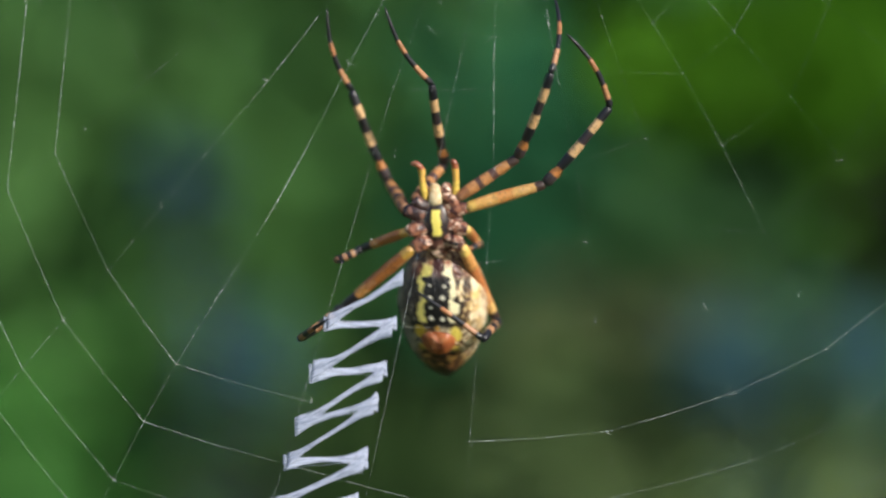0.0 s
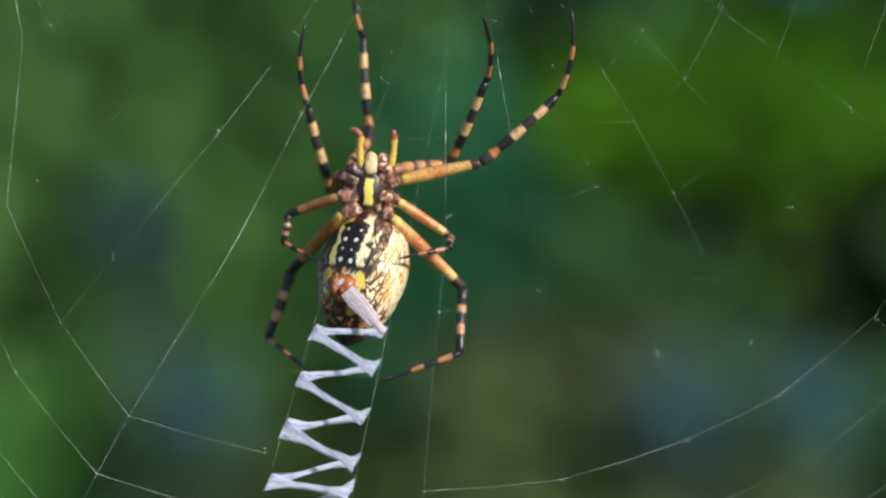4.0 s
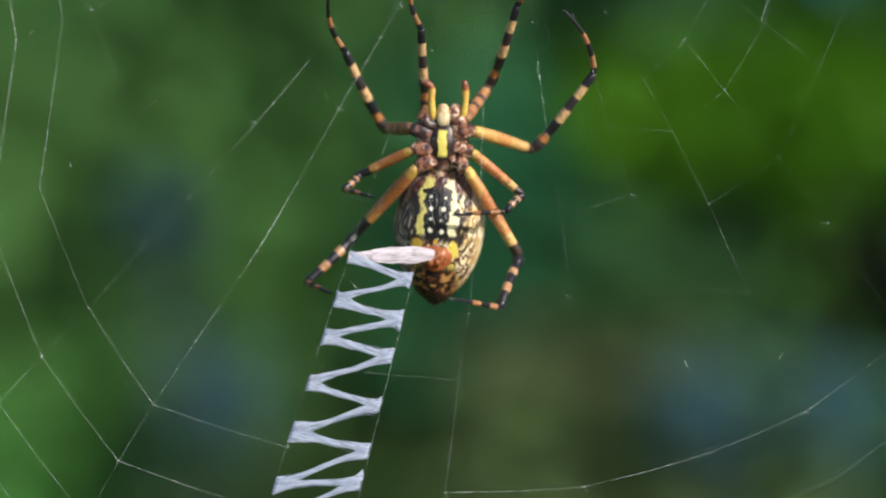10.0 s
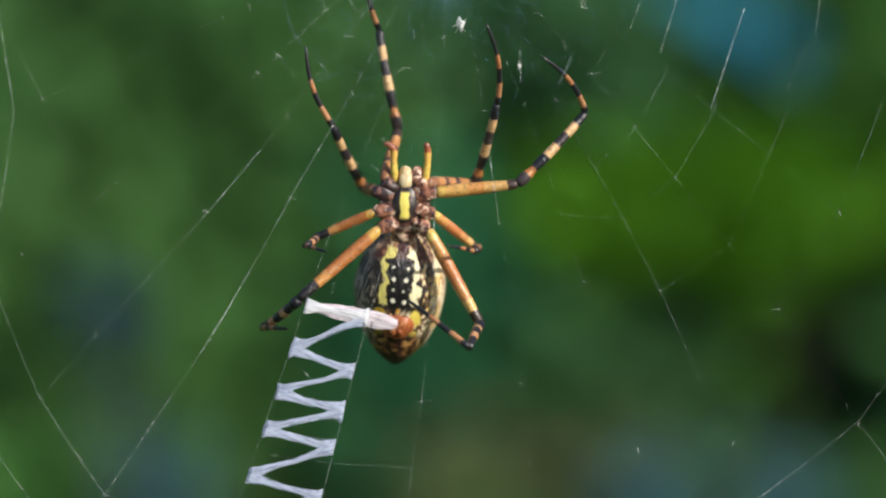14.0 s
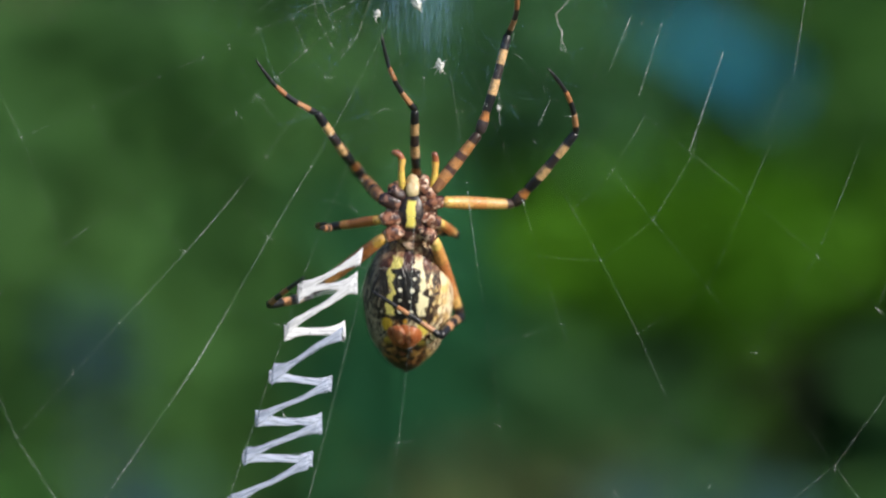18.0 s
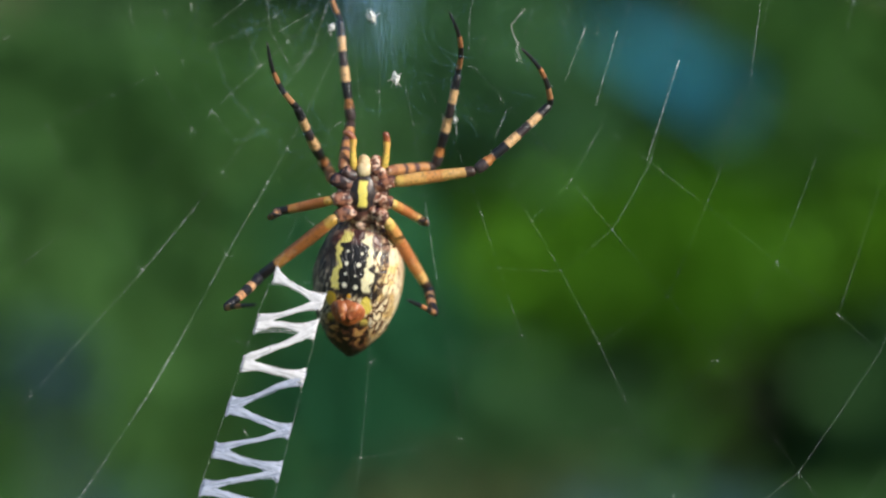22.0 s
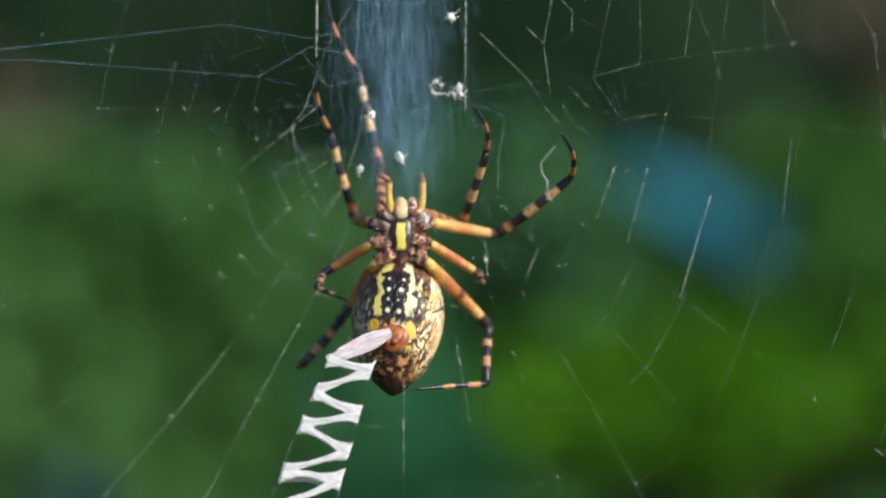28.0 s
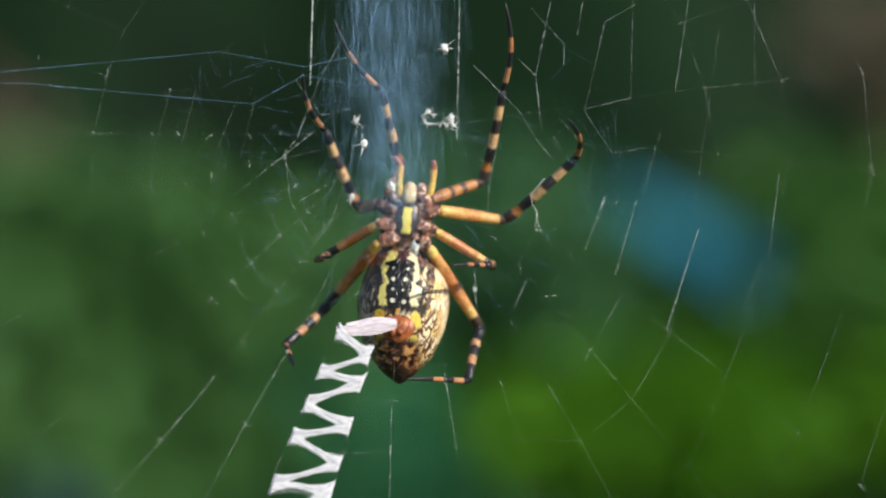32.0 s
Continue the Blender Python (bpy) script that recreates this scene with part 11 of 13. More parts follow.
    walk(bands[19], [(0, aim(-6.72, 11.16, -28.78, -0.01, 0.26, -0.97)), (0.5, aim(-14.22, 9.91, -22.13, -0.33, -0.14, -0.93)), (1, aim(-12.94, 9.85, -20.81, -0.2, -0.16, -0.97)), (1.5, aim(-7.19, 11.02, -24.33, -0.06, 0.21, -0.98)), (2, aim(-6.45, 10.83, -21.58, 0.03, 0.14, -0.99)), (2.5, aim(-7.89, 10.16, -19.26, -0.06, -0.07, -1)), (3, aim(-7.28, 10.4, -20.52, -0.1, 0, -1)), (3.5, aim(-6.84, 11.11, -24.02, -0.05, 0.24, -0.97)), (4, aim(-12.73, 9.24, -17.48, -0.25, -0.31, -0.92)), (4.5, aim(-10.33, 9.65, -15.76, -0.31, -0.21, -0.93)), (6.5, aim(-7.83, 10.4, -15.48, -0.04, 0, -1)), (7, aim(-6.99, 11.16, -21.09, -0.1, 0.26, -0.96)), (7.5, aim(-11.15, 9.91, -12.04, -0.25, -0.14, -0.96)), (8, aim(-11.92, 9.85, -11.42, -0.22, -0.16, -0.96)), (8.5, aim(-2.92, 11.16, -12.95, -0.11, 0.26, -0.96)), (9, aim(-4.64, 10.28, -10.74, -0.06, -0.03, -1)), (9.5, aim(-4.16, 10.16, -9.08, -0.02, -0.07, -1)), (10, aim(-4.56, 10.4, -11.19, -0.07, 0, -1)), (10.5, aim(-6.05, 11.02, -13.29, -0.06, 0.21, -0.98)), (11, aim(-7.83, 9.91, -9.18, -0.16, -0.14, -0.98)), (11.5, aim(-10.7, 9.65, -7.35, -0.23, -0.21, -0.95)), (12, aim(-5.7, 10.51, -6.65, -0.14, 0.03, -0.99)), (12.5, aim(0.21, 11.16, -7.55, 0.04, 0.26, -0.97)), (13, aim(-3.28, 9.31, -3.06, -0.11, -0.29, -0.95)), (13.5, aim(-4.08, 10.4, -2.45, -0.09, 0, -1)), (14, aim(-2.19, 11.07, -7.37, -0.07, 0.22, -0.97)), (14.5, aim(-3.38, 10.68, -5.88, -0.12, 0.09, -0.99)), (16.5, aim(-0.6, 10.4, -0.65, -0.03, 0, -1)), (16.74, aim(-2.22, 4.48, -7.12, -0.83, 0.02, -0.55)), *settled(19, 16.9)])
    walk(bands[20], [(0, aim(-6.72, 11.16, -28.78, -0.01, 0.26, -0.97)), (0.5, aim(-14.22, 9.91, -22.13, -0.33, -0.14, -0.93)), (1, aim(-12.94, 9.85, -20.81, -0.2, -0.16, -0.97)), (1.5, aim(-7.19, 11.02, -24.33, -0.06, 0.21, -0.98)), (2, aim(-6.45, 10.83, -21.58, 0.03, 0.14, -0.99)), (2.5, aim(-7.89, 10.16, -19.26, -0.06, -0.07, -1)), (3, aim(-7.28, 10.4, -20.52, -0.1, 0, -1)), (3.5, aim(-6.84, 11.11, -24.02, -0.05, 0.24, -0.97)), (4, aim(-12.73, 9.24, -17.48, -0.25, -0.31, -0.92)), (4.5, aim(-10.33, 9.65, -15.76, -0.31, -0.21, -0.93)), (6.5, aim(-7.83, 10.4, -15.48, -0.04, 0, -1)), (7, aim(-6.99, 11.16, -21.09, -0.1, 0.26, -0.96)), (7.5, aim(-11.15, 9.91, -12.04, -0.25, -0.14, -0.96)), (8, aim(-11.92, 9.85, -11.42, -0.22, -0.16, -0.96)), (8.5, aim(-2.92, 11.16, -12.95, -0.11, 0.26, -0.96)), (9, aim(-4.64, 10.28, -10.74, -0.06, -0.03, -1)), (9.5, aim(-4.16, 10.16, -9.08, -0.02, -0.07, -1)), (10, aim(-4.56, 10.4, -11.19, -0.07, 0, -1)), (10.5, aim(-6.05, 11.02, -13.29, -0.06, 0.21, -0.98)), (11, aim(-7.83, 9.91, -9.18, -0.16, -0.14, -0.98)), (11.5, aim(-10.7, 9.65, -7.35, -0.23, -0.21, -0.95)), (12, aim(-5.7, 10.51, -6.65, -0.14, 0.03, -0.99)), (12.5, aim(0.21, 11.16, -7.55, 0.04, 0.26, -0.97)), (13, aim(-3.28, 9.31, -3.06, -0.11, -0.29, -0.95)), (13.5, aim(-4.08, 10.4, -2.45, -0.09, 0, -1)), (14, aim(-2.19, 11.07, -7.37, -0.07, 0.22, -0.97)), (14.5, aim(-3.38, 10.68, -5.88, -0.12, 0.09, -0.99)), (16.5, aim(-0.6, 10.4, -0.65, -0.03, 0, -1)), (17, aim(-0.6, 9.24, 0.94, -0.1, -0.31, -0.95)), (17.5, aim(-0.12, 10.4, -1.77, -0.11, 0, -0.99)), (17.74, aim(-6.14, 4.5, -5.54, 0.78, 0.02, -0.63)), *settled(20, 17.9)])
    walk(bands[21], [(0, aim(-6.72, 11.16, -28.78, -0.01, 0.26, -0.97)), (0.5, aim(-14.22, 9.91, -22.13, -0.33, -0.14, -0.93)), (1, aim(-12.94, 9.85, -20.81, -0.2, -0.16, -0.97)), (1.5, aim(-7.19, 11.02, -24.33, -0.06, 0.21, -0.98)), (2, aim(-6.45, 10.83, -21.58, 0.03, 0.14, -0.99)), (2.5, aim(-7.89, 10.16, -19.26, -0.06, -0.07, -1)), (3, aim(-7.28, 10.4, -20.52, -0.1, 0, -1)), (3.5, aim(-6.84, 11.11, -24.02, -0.05, 0.24, -0.97)), (4, aim(-12.73, 9.24, -17.48, -0.25, -0.31, -0.92)), (4.5, aim(-10.33, 9.65, -15.76, -0.31, -0.21, -0.93)), (6.5, aim(-7.83, 10.4, -15.48, -0.04, 0, -1)), (7, aim(-6.99, 11.16, -21.09, -0.1, 0.26, -0.96)), (7.5, aim(-11.15, 9.91, -12.04, -0.25, -0.14, -0.96)), (8, aim(-11.92, 9.85, -11.42, -0.22, -0.16, -0.96)), (8.5, aim(-2.92, 11.16, -12.95, -0.11, 0.26, -0.96)), (9, aim(-4.64, 10.28, -10.74, -0.06, -0.03, -1)), (9.5, aim(-4.16, 10.16, -9.08, -0.02, -0.07, -1)), (10, aim(-4.56, 10.4, -11.19, -0.07, 0, -1)), (10.5, aim(-6.05, 11.02, -13.29, -0.06, 0.21, -0.98)), (11, aim(-7.83, 9.91, -9.18, -0.16, -0.14, -0.98)), (11.5, aim(-10.7, 9.65, -7.35, -0.23, -0.21, -0.95)), (12, aim(-5.7, 10.51, -6.65, -0.14, 0.03, -0.99)), (12.5, aim(0.21, 11.16, -7.55, 0.04, 0.26, -0.97)), (13, aim(-3.28, 9.31, -3.06, -0.11, -0.29, -0.95)), (13.5, aim(-4.08, 10.4, -2.45, -0.09, 0, -1)), (14, aim(-2.19, 11.07, -7.37, -0.07, 0.22, -0.97)), (14.5, aim(-3.38, 10.68, -5.88, -0.12, 0.09, -0.99)), (16.5, aim(-0.6, 10.4, -0.65, -0.03, 0, -1)), (17, aim(-0.6, 9.24, 0.94, -0.1, -0.31, -0.95)), (17.5, aim(-0.12, 10.4, -1.77, -0.11, 0, -0.99)), (18, aim(1.17, 11.2, -5.09, -0.04, 0.28, -0.96)), (18.5, aim(-4.47, 9.65, 3.31, -0.21, -0.21, -0.96)), (19, aim(-5.31, 9.65, 3.73, -0.22, -0.21, -0.95)), (19.5, aim(-1.05, 10.83, 1.06, -0.07, 0.14, -0.99)), (19.74, aim(-1.54, 4.47, -3.31, -0.87, 0.02, -0.5)), *settled(21, 19.9)])
    walk(bands[22], [(0, aim(-6.72, 11.16, -28.78, -0.01, 0.26, -0.97)), (0.5, aim(-14.22, 9.91, -22.13, -0.33, -0.14, -0.93)), (1, aim(-12.94, 9.85, -20.81, -0.2, -0.16, -0.97)), (1.5, aim(-7.19, 11.02, -24.33, -0.06, 0.21, -0.98)), (2, aim(-6.45, 10.83, -21.58, 0.03, 0.14, -0.99)), (2.5, aim(-7.89, 10.16, -19.26, -0.06, -0.07, -1)), (3, aim(-7.28, 10.4, -20.52, -0.1, 0, -1)), (3.5, aim(-6.84, 11.11, -24.02, -0.05, 0.24, -0.97)), (4, aim(-12.73, 9.24, -17.48, -0.25, -0.31, -0.92)), (4.5, aim(-10.33, 9.65, -15.76, -0.31, -0.21, -0.93)), (6.5, aim(-7.83, 10.4, -15.48, -0.04, 0, -1)), (7, aim(-6.99, 11.16, -21.09, -0.1, 0.26, -0.96)), (7.5, aim(-11.15, 9.91, -12.04, -0.25, -0.14, -0.96)), (8, aim(-11.92, 9.85, -11.42, -0.22, -0.16, -0.96)), (8.5, aim(-2.92, 11.16, -12.95, -0.11, 0.26, -0.96)), (9, aim(-4.64, 10.28, -10.74, -0.06, -0.03, -1)), (9.5, aim(-4.16, 10.16, -9.08, -0.02, -0.07, -1)), (10, aim(-4.56, 10.4, -11.19, -0.07, 0, -1)), (10.5, aim(-6.05, 11.02, -13.29, -0.06, 0.21, -0.98)), (11, aim(-7.83, 9.91, -9.18, -0.16, -0.14, -0.98)), (11.5, aim(-10.7, 9.65, -7.35, -0.23, -0.21, -0.95)), (12, aim(-5.7, 10.51, -6.65, -0.14, 0.03, -0.99)), (12.5, aim(0.21, 11.16, -7.55, 0.04, 0.26, -0.97)), (13, aim(-3.28, 9.31, -3.06, -0.11, -0.29, -0.95)), (13.5, aim(-4.08, 10.4, -2.45, -0.09, 0, -1)), (14, aim(-2.19, 11.07, -7.37, -0.07, 0.22, -0.97)), (14.5, aim(-3.38, 10.68, -5.88, -0.12, 0.09, -0.99)), (16.5, aim(-0.6, 10.4, -0.65, -0.03, 0, -1)), (17, aim(-0.6, 9.24, 0.94, -0.1, -0.31, -0.95)), (17.5, aim(-0.12, 10.4, -1.77, -0.11, 0, -0.99)), (18, aim(1.17, 11.2, -5.09, -0.04, 0.28, -0.96)), (18.5, aim(-4.47, 9.65, 3.31, -0.21, -0.21, -0.96)), (19, aim(-5.31, 9.65, 3.73, -0.22, -0.21, -0.95)), (19.5, aim(-1.05, 10.83, 1.06, -0.07, 0.14, -0.99)), (20, aim(4.86, 11.11, 0.47, 0.03, 0.24, -0.97)), (20.5, aim(-0.29, 9.91, 4.21, -0.2, -0.14, -0.97)), (21, aim(-0.77, 9.31, 5.07, -0.14, -0.29, -0.95)), (21.5, aim(0.9, 11.02, 0.92, -0.11, 0.21, -0.97)), (22, aim(0.22, 10.78, 1.15, -0.12, 0.12, -0.99)), (22.5, aim(-4.95, 9.65, 5.82, -0.28, -0.21, -0.94)), (23, aim(-1.99, 9.78, 5.17, -0.15, -0.17, -0.97)), (23.2, aim(0.28, 10.4, 5.54, -0.09, -0, -1)), (23.38, aim(-4.4, 4.43, 0.23, 0.74, 0.02, -0.68)), *settled(22, 23.5)])
    walk(bands[23], [(0, aim(-6.72, 11.16, -28.78, -0.01, 0.26, -0.97)), (0.5, aim(-14.22, 9.91, -22.13, -0.33, -0.14, -0.93)), (1, aim(-12.94, 9.85, -20.81, -0.2, -0.16, -0.97)), (1.5, aim(-7.19, 11.02, -24.33, -0.06, 0.21, -0.98)), (2, aim(-6.45, 10.83, -21.58, 0.03, 0.14, -0.99)), (2.5, aim(-7.89, 10.16, -19.26, -0.06, -0.07, -1)), (3, aim(-7.28, 10.4, -20.52, -0.1, 0, -1)), (3.5, aim(-6.84, 11.11, -24.02, -0.05, 0.24, -0.97)), (4, aim(-12.73, 9.24, -17.48, -0.25, -0.31, -0.92)), (4.5, aim(-10.33, 9.65, -15.76, -0.31, -0.21, -0.93)), (6.5, aim(-7.83, 10.4, -15.48, -0.04, 0, -1)), (7, aim(-6.99, 11.16, -21.09, -0.1, 0.26, -0.96)), (7.5, aim(-11.15, 9.91, -12.04, -0.25, -0.14, -0.96)), (8, aim(-11.92, 9.85, -11.42, -0.22, -0.16, -0.96)), (8.5, aim(-2.92, 11.16, -12.95, -0.11, 0.26, -0.96)), (9, aim(-4.64, 10.28, -10.74, -0.06, -0.03, -1)), (9.5, aim(-4.16, 10.16, -9.08, -0.02, -0.07, -1)), (10, aim(-4.56, 10.4, -11.19, -0.07, 0, -1)), (10.5, aim(-6.05, 11.02, -13.29, -0.06, 0.21, -0.98)), (11, aim(-7.83, 9.91, -9.18, -0.16, -0.14, -0.98)), (11.5, aim(-10.7, 9.65, -7.35, -0.23, -0.21, -0.95)), (12, aim(-5.7, 10.51, -6.65, -0.14, 0.03, -0.99)), (12.5, aim(0.21, 11.16, -7.55, 0.04, 0.26, -0.97)), (13, aim(-3.28, 9.31, -3.06, -0.11, -0.29, -0.95)), (13.5, aim(-4.08, 10.4, -2.45, -0.09, 0, -1)), (14, aim(-2.19, 11.07, -7.37, -0.07, 0.22, -0.97)), (14.5, aim(-3.38, 10.68, -5.88, -0.12, 0.09, -0.99)), (16.5, aim(-0.6, 10.4, -0.65, -0.03, 0, -1)), (17, aim(-0.6, 9.24, 0.94, -0.1, -0.31, -0.95)), (17.5, aim(-0.12, 10.4, -1.77, -0.11, 0, -0.99)), (18, aim(1.17, 11.2, -5.09, -0.04, 0.28, -0.96)), (18.5, aim(-4.47, 9.65, 3.31, -0.21, -0.21, -0.96)), (19, aim(-5.31, 9.65, 3.73, -0.22, -0.21, -0.95)), (19.5, aim(-1.05, 10.83, 1.06, -0.07, 0.14, -0.99)), (20, aim(4.86, 11.11, 0.47, 0.03, 0.24, -0.97)), (20.5, aim(-0.29, 9.91, 4.21, -0.2, -0.14, -0.97)), (21, aim(-0.77, 9.31, 5.07, -0.14, -0.29, -0.95)), (21.5, aim(0.9, 11.02, 0.92, -0.11, 0.21, -0.97)), (22, aim(0.22, 10.78, 1.15, -0.12, 0.12, -0.99)), (22.5, aim(-4.95, 9.65, 5.82, -0.28, -0.21, -0.94)), (23, aim(-1.99, 9.78, 5.17, -0.15, -0.17, -0.97)), (23.5, aim(3.68, 11.16, 6.22, 0, 0.26, -0.97)), (23.74, aim(0.84, 4.49, 0.77, -0.83, 0.02, -0.55)), *settled(23, 23.9)])
    walk(bands[24], [(0, aim(-6.72, 11.16, -28.78, -0.01, 0.26, -0.97)), (0.5, aim(-14.22, 9.91, -22.13, -0.33, -0.14, -0.93)), (1, aim(-12.94, 9.85, -20.81, -0.2, -0.16, -0.97)), (1.5, aim(-7.19, 11.02, -24.33, -0.06, 0.21, -0.98)), (2, aim(-6.45, 10.83, -21.58, 0.03, 0.14, -0.99)), (2.5, aim(-7.89, 10.16, -19.26, -0.06, -0.07, -1)), (3, aim(-7.28, 10.4, -20.52, -0.1, 0, -1)), (3.5, aim(-6.84, 11.11, -24.02, -0.05, 0.24, -0.97)), (4, aim(-12.73, 9.24, -17.48, -0.25, -0.31, -0.92)), (4.5, aim(-10.33, 9.65, -15.76, -0.31, -0.21, -0.93)), (6.5, aim(-7.83, 10.4, -15.48, -0.04, 0, -1)), (7, aim(-6.99, 11.16, -21.09, -0.1, 0.26, -0.96)), (7.5, aim(-11.15, 9.91, -12.04, -0.25, -0.14, -0.96)), (8, aim(-11.92, 9.85, -11.42, -0.22, -0.16, -0.96)), (8.5, aim(-2.92, 11.16, -12.95, -0.11, 0.26, -0.96)), (9, aim(-4.64, 10.28, -10.74, -0.06, -0.03, -1)), (9.5, aim(-4.16, 10.16, -9.08, -0.02, -0.07, -1)), (10, aim(-4.56, 10.4, -11.19, -0.07, 0, -1)), (10.5, aim(-6.05, 11.02, -13.29, -0.06, 0.21, -0.98)), (11, aim(-7.83, 9.91, -9.18, -0.16, -0.14, -0.98)), (11.5, aim(-10.7, 9.65, -7.35, -0.23, -0.21, -0.95)), (12, aim(-5.7, 10.51, -6.65, -0.14, 0.03, -0.99)), (12.5, aim(0.21, 11.16, -7.55, 0.04, 0.26, -0.97)), (13, aim(-3.28, 9.31, -3.06, -0.11, -0.29, -0.95)), (13.5, aim(-4.08, 10.4, -2.45, -0.09, 0, -1)), (14, aim(-2.19, 11.07, -7.37, -0.07, 0.22, -0.97)), (14.5, aim(-3.38, 10.68, -5.88, -0.12, 0.09, -0.99)), (16.5, aim(-0.6, 10.4, -0.65, -0.03, 0, -1)), (17, aim(-0.6, 9.24, 0.94, -0.1, -0.31, -0.95)), (17.5, aim(-0.12, 10.4, -1.77, -0.11, 0, -0.99)), (18, aim(1.17, 11.2, -5.09, -0.04, 0.28, -0.96)), (18.5, aim(-4.47, 9.65, 3.31, -0.21, -0.21, -0.96)), (19, aim(-5.31, 9.65, 3.73, -0.22, -0.21, -0.95)), (19.5, aim(-1.05, 10.83, 1.06, -0.07, 0.14, -0.99)), (20, aim(4.86, 11.11, 0.47, 0.03, 0.24, -0.97)), (20.5, aim(-0.29, 9.91, 4.21, -0.2, -0.14, -0.97)), (21, aim(-0.77, 9.31, 5.07, -0.14, -0.29, -0.95)), (21.5, aim(0.9, 11.02, 0.92, -0.11, 0.21, -0.97)), (22, aim(0.22, 10.78, 1.15, -0.12, 0.12, -0.99)), (22.5, aim(-4.95, 9.65, 5.82, -0.28, -0.21, -0.94)), (23, aim(-1.99, 9.78, 5.17, -0.15, -0.17, -0.97)), (23.5, aim(3.68, 11.16, 6.22, 0, 0.26, -0.97)), (24, aim(0.09, 9.31, 9.61, -0.1, -0.29, -0.95)), (24.5, aim(-0.1, 9.65, 10.38, -0.12, -0.21, -0.97)), (25, aim(0.4, 10.62, 8.28, 0.01, 0.07, -1)), (25.5, aim(1.76, 10.93, 5.94, -0.02, 0.17, -0.98)), (27.1, aim(1.87, 10.04, 13.53, -0.13, -0.1, -0.99)), (27.28, aim(-3.2, 4.45, 6.92, 0.75, 0.02, -0.66)), *settled(24, 27.4)])
    walk(bands[25], [(0, aim(-6.72, 11.16, -28.78, -0.01, 0.26, -0.97)), (0.5, aim(-14.22, 9.91, -22.13, -0.33, -0.14, -0.93)), (1, aim(-12.94, 9.85, -20.81, -0.2, -0.16, -0.97)), (1.5, aim(-7.19, 11.02, -24.33, -0.06, 0.21, -0.98)), (2, aim(-6.45, 10.83, -21.58, 0.03, 0.14, -0.99)), (2.5, aim(-7.89, 10.16, -19.26, -0.06, -0.07, -1)), (3, aim(-7.28, 10.4, -20.52, -0.1, 0, -1)), (3.5, aim(-6.84, 11.11, -24.02, -0.05, 0.24, -0.97)), (4, aim(-12.73, 9.24, -17.48, -0.25, -0.31, -0.92)), (4.5, aim(-10.33, 9.65, -15.76, -0.31, -0.21, -0.93)), (6.5, aim(-7.83, 10.4, -15.48, -0.04, 0, -1)), (7, aim(-6.99, 11.16, -21.09, -0.1, 0.26, -0.96)), (7.5, aim(-11.15, 9.91, -12.04, -0.25, -0.14, -0.96)), (8, aim(-11.92, 9.85, -11.42, -0.22, -0.16, -0.96)), (8.5, aim(-2.92, 11.16, -12.95, -0.11, 0.26, -0.96)), (9, aim(-4.64, 10.28, -10.74, -0.06, -0.03, -1)), (9.5, aim(-4.16, 10.16, -9.08, -0.02, -0.07, -1)), (10, aim(-4.56, 10.4, -11.19, -0.07, 0, -1)), (10.5, aim(-6.05, 11.02, -13.29, -0.06, 0.21, -0.98)), (11, aim(-7.83, 9.91, -9.18, -0.16, -0.14, -0.98)), (11.5, aim(-10.7, 9.65, -7.35, -0.23, -0.21, -0.95)), (12, aim(-5.7, 10.51, -6.65, -0.14, 0.03, -0.99)), (12.5, aim(0.21, 11.16, -7.55, 0.04, 0.26, -0.97)), (13, aim(-3.28, 9.31, -3.06, -0.11, -0.29, -0.95)), (13.5, aim(-4.08, 10.4, -2.45, -0.09, 0, -1)), (14, aim(-2.19, 11.07, -7.37, -0.07, 0.22, -0.97)), (14.5, aim(-3.38, 10.68, -5.88, -0.12, 0.09, -0.99)), (16.5, aim(-0.6, 10.4, -0.65, -0.03, 0, -1)), (17, aim(-0.6, 9.24, 0.94, -0.1, -0.31, -0.95)), (17.5, aim(-0.12, 10.4, -1.77, -0.11, 0, -0.99)), (18, aim(1.17, 11.2, -5.09, -0.04, 0.28, -0.96)), (18.5, aim(-4.47, 9.65, 3.31, -0.21, -0.21, -0.96)), (19, aim(-5.31, 9.65, 3.73, -0.22, -0.21, -0.95)), (19.5, aim(-1.05, 10.83, 1.06, -0.07, 0.14, -0.99)), (20, aim(4.86, 11.11, 0.47, 0.03, 0.24, -0.97)), (20.5, aim(-0.29, 9.91, 4.21, -0.2, -0.14, -0.97)), (21, aim(-0.77, 9.31, 5.07, -0.14, -0.29, -0.95)), (21.5, aim(0.9, 11.02, 0.92, -0.11, 0.21, -0.97)), (22, aim(0.22, 10.78, 1.15, -0.12, 0.12, -0.99)), (22.5, aim(-4.95, 9.65, 5.82, -0.28, -0.21, -0.94)), (23, aim(-1.99, 9.78, 5.17, -0.15, -0.17, -0.97)), (23.5, aim(3.68, 11.16, 6.22, 0, 0.26, -0.97)), (24, aim(0.09, 9.31, 9.61, -0.1, -0.29, -0.95)), (24.5, aim(-0.1, 9.65, 10.38, -0.12, -0.21, -0.97)), (25, aim(0.4, 10.62, 8.28, 0.01, 0.07, -1)), (25.5, aim(1.76, 10.93, 5.94, -0.02, 0.17, -0.98)), (27.5, aim(1.88, 9.78, 15.47, -0.16, -0.17, -0.97)), (27.68, aim(0.69, 4.44, 8.52, -0.83, 0.01, -0.55)), *settled(25, 27.8)])
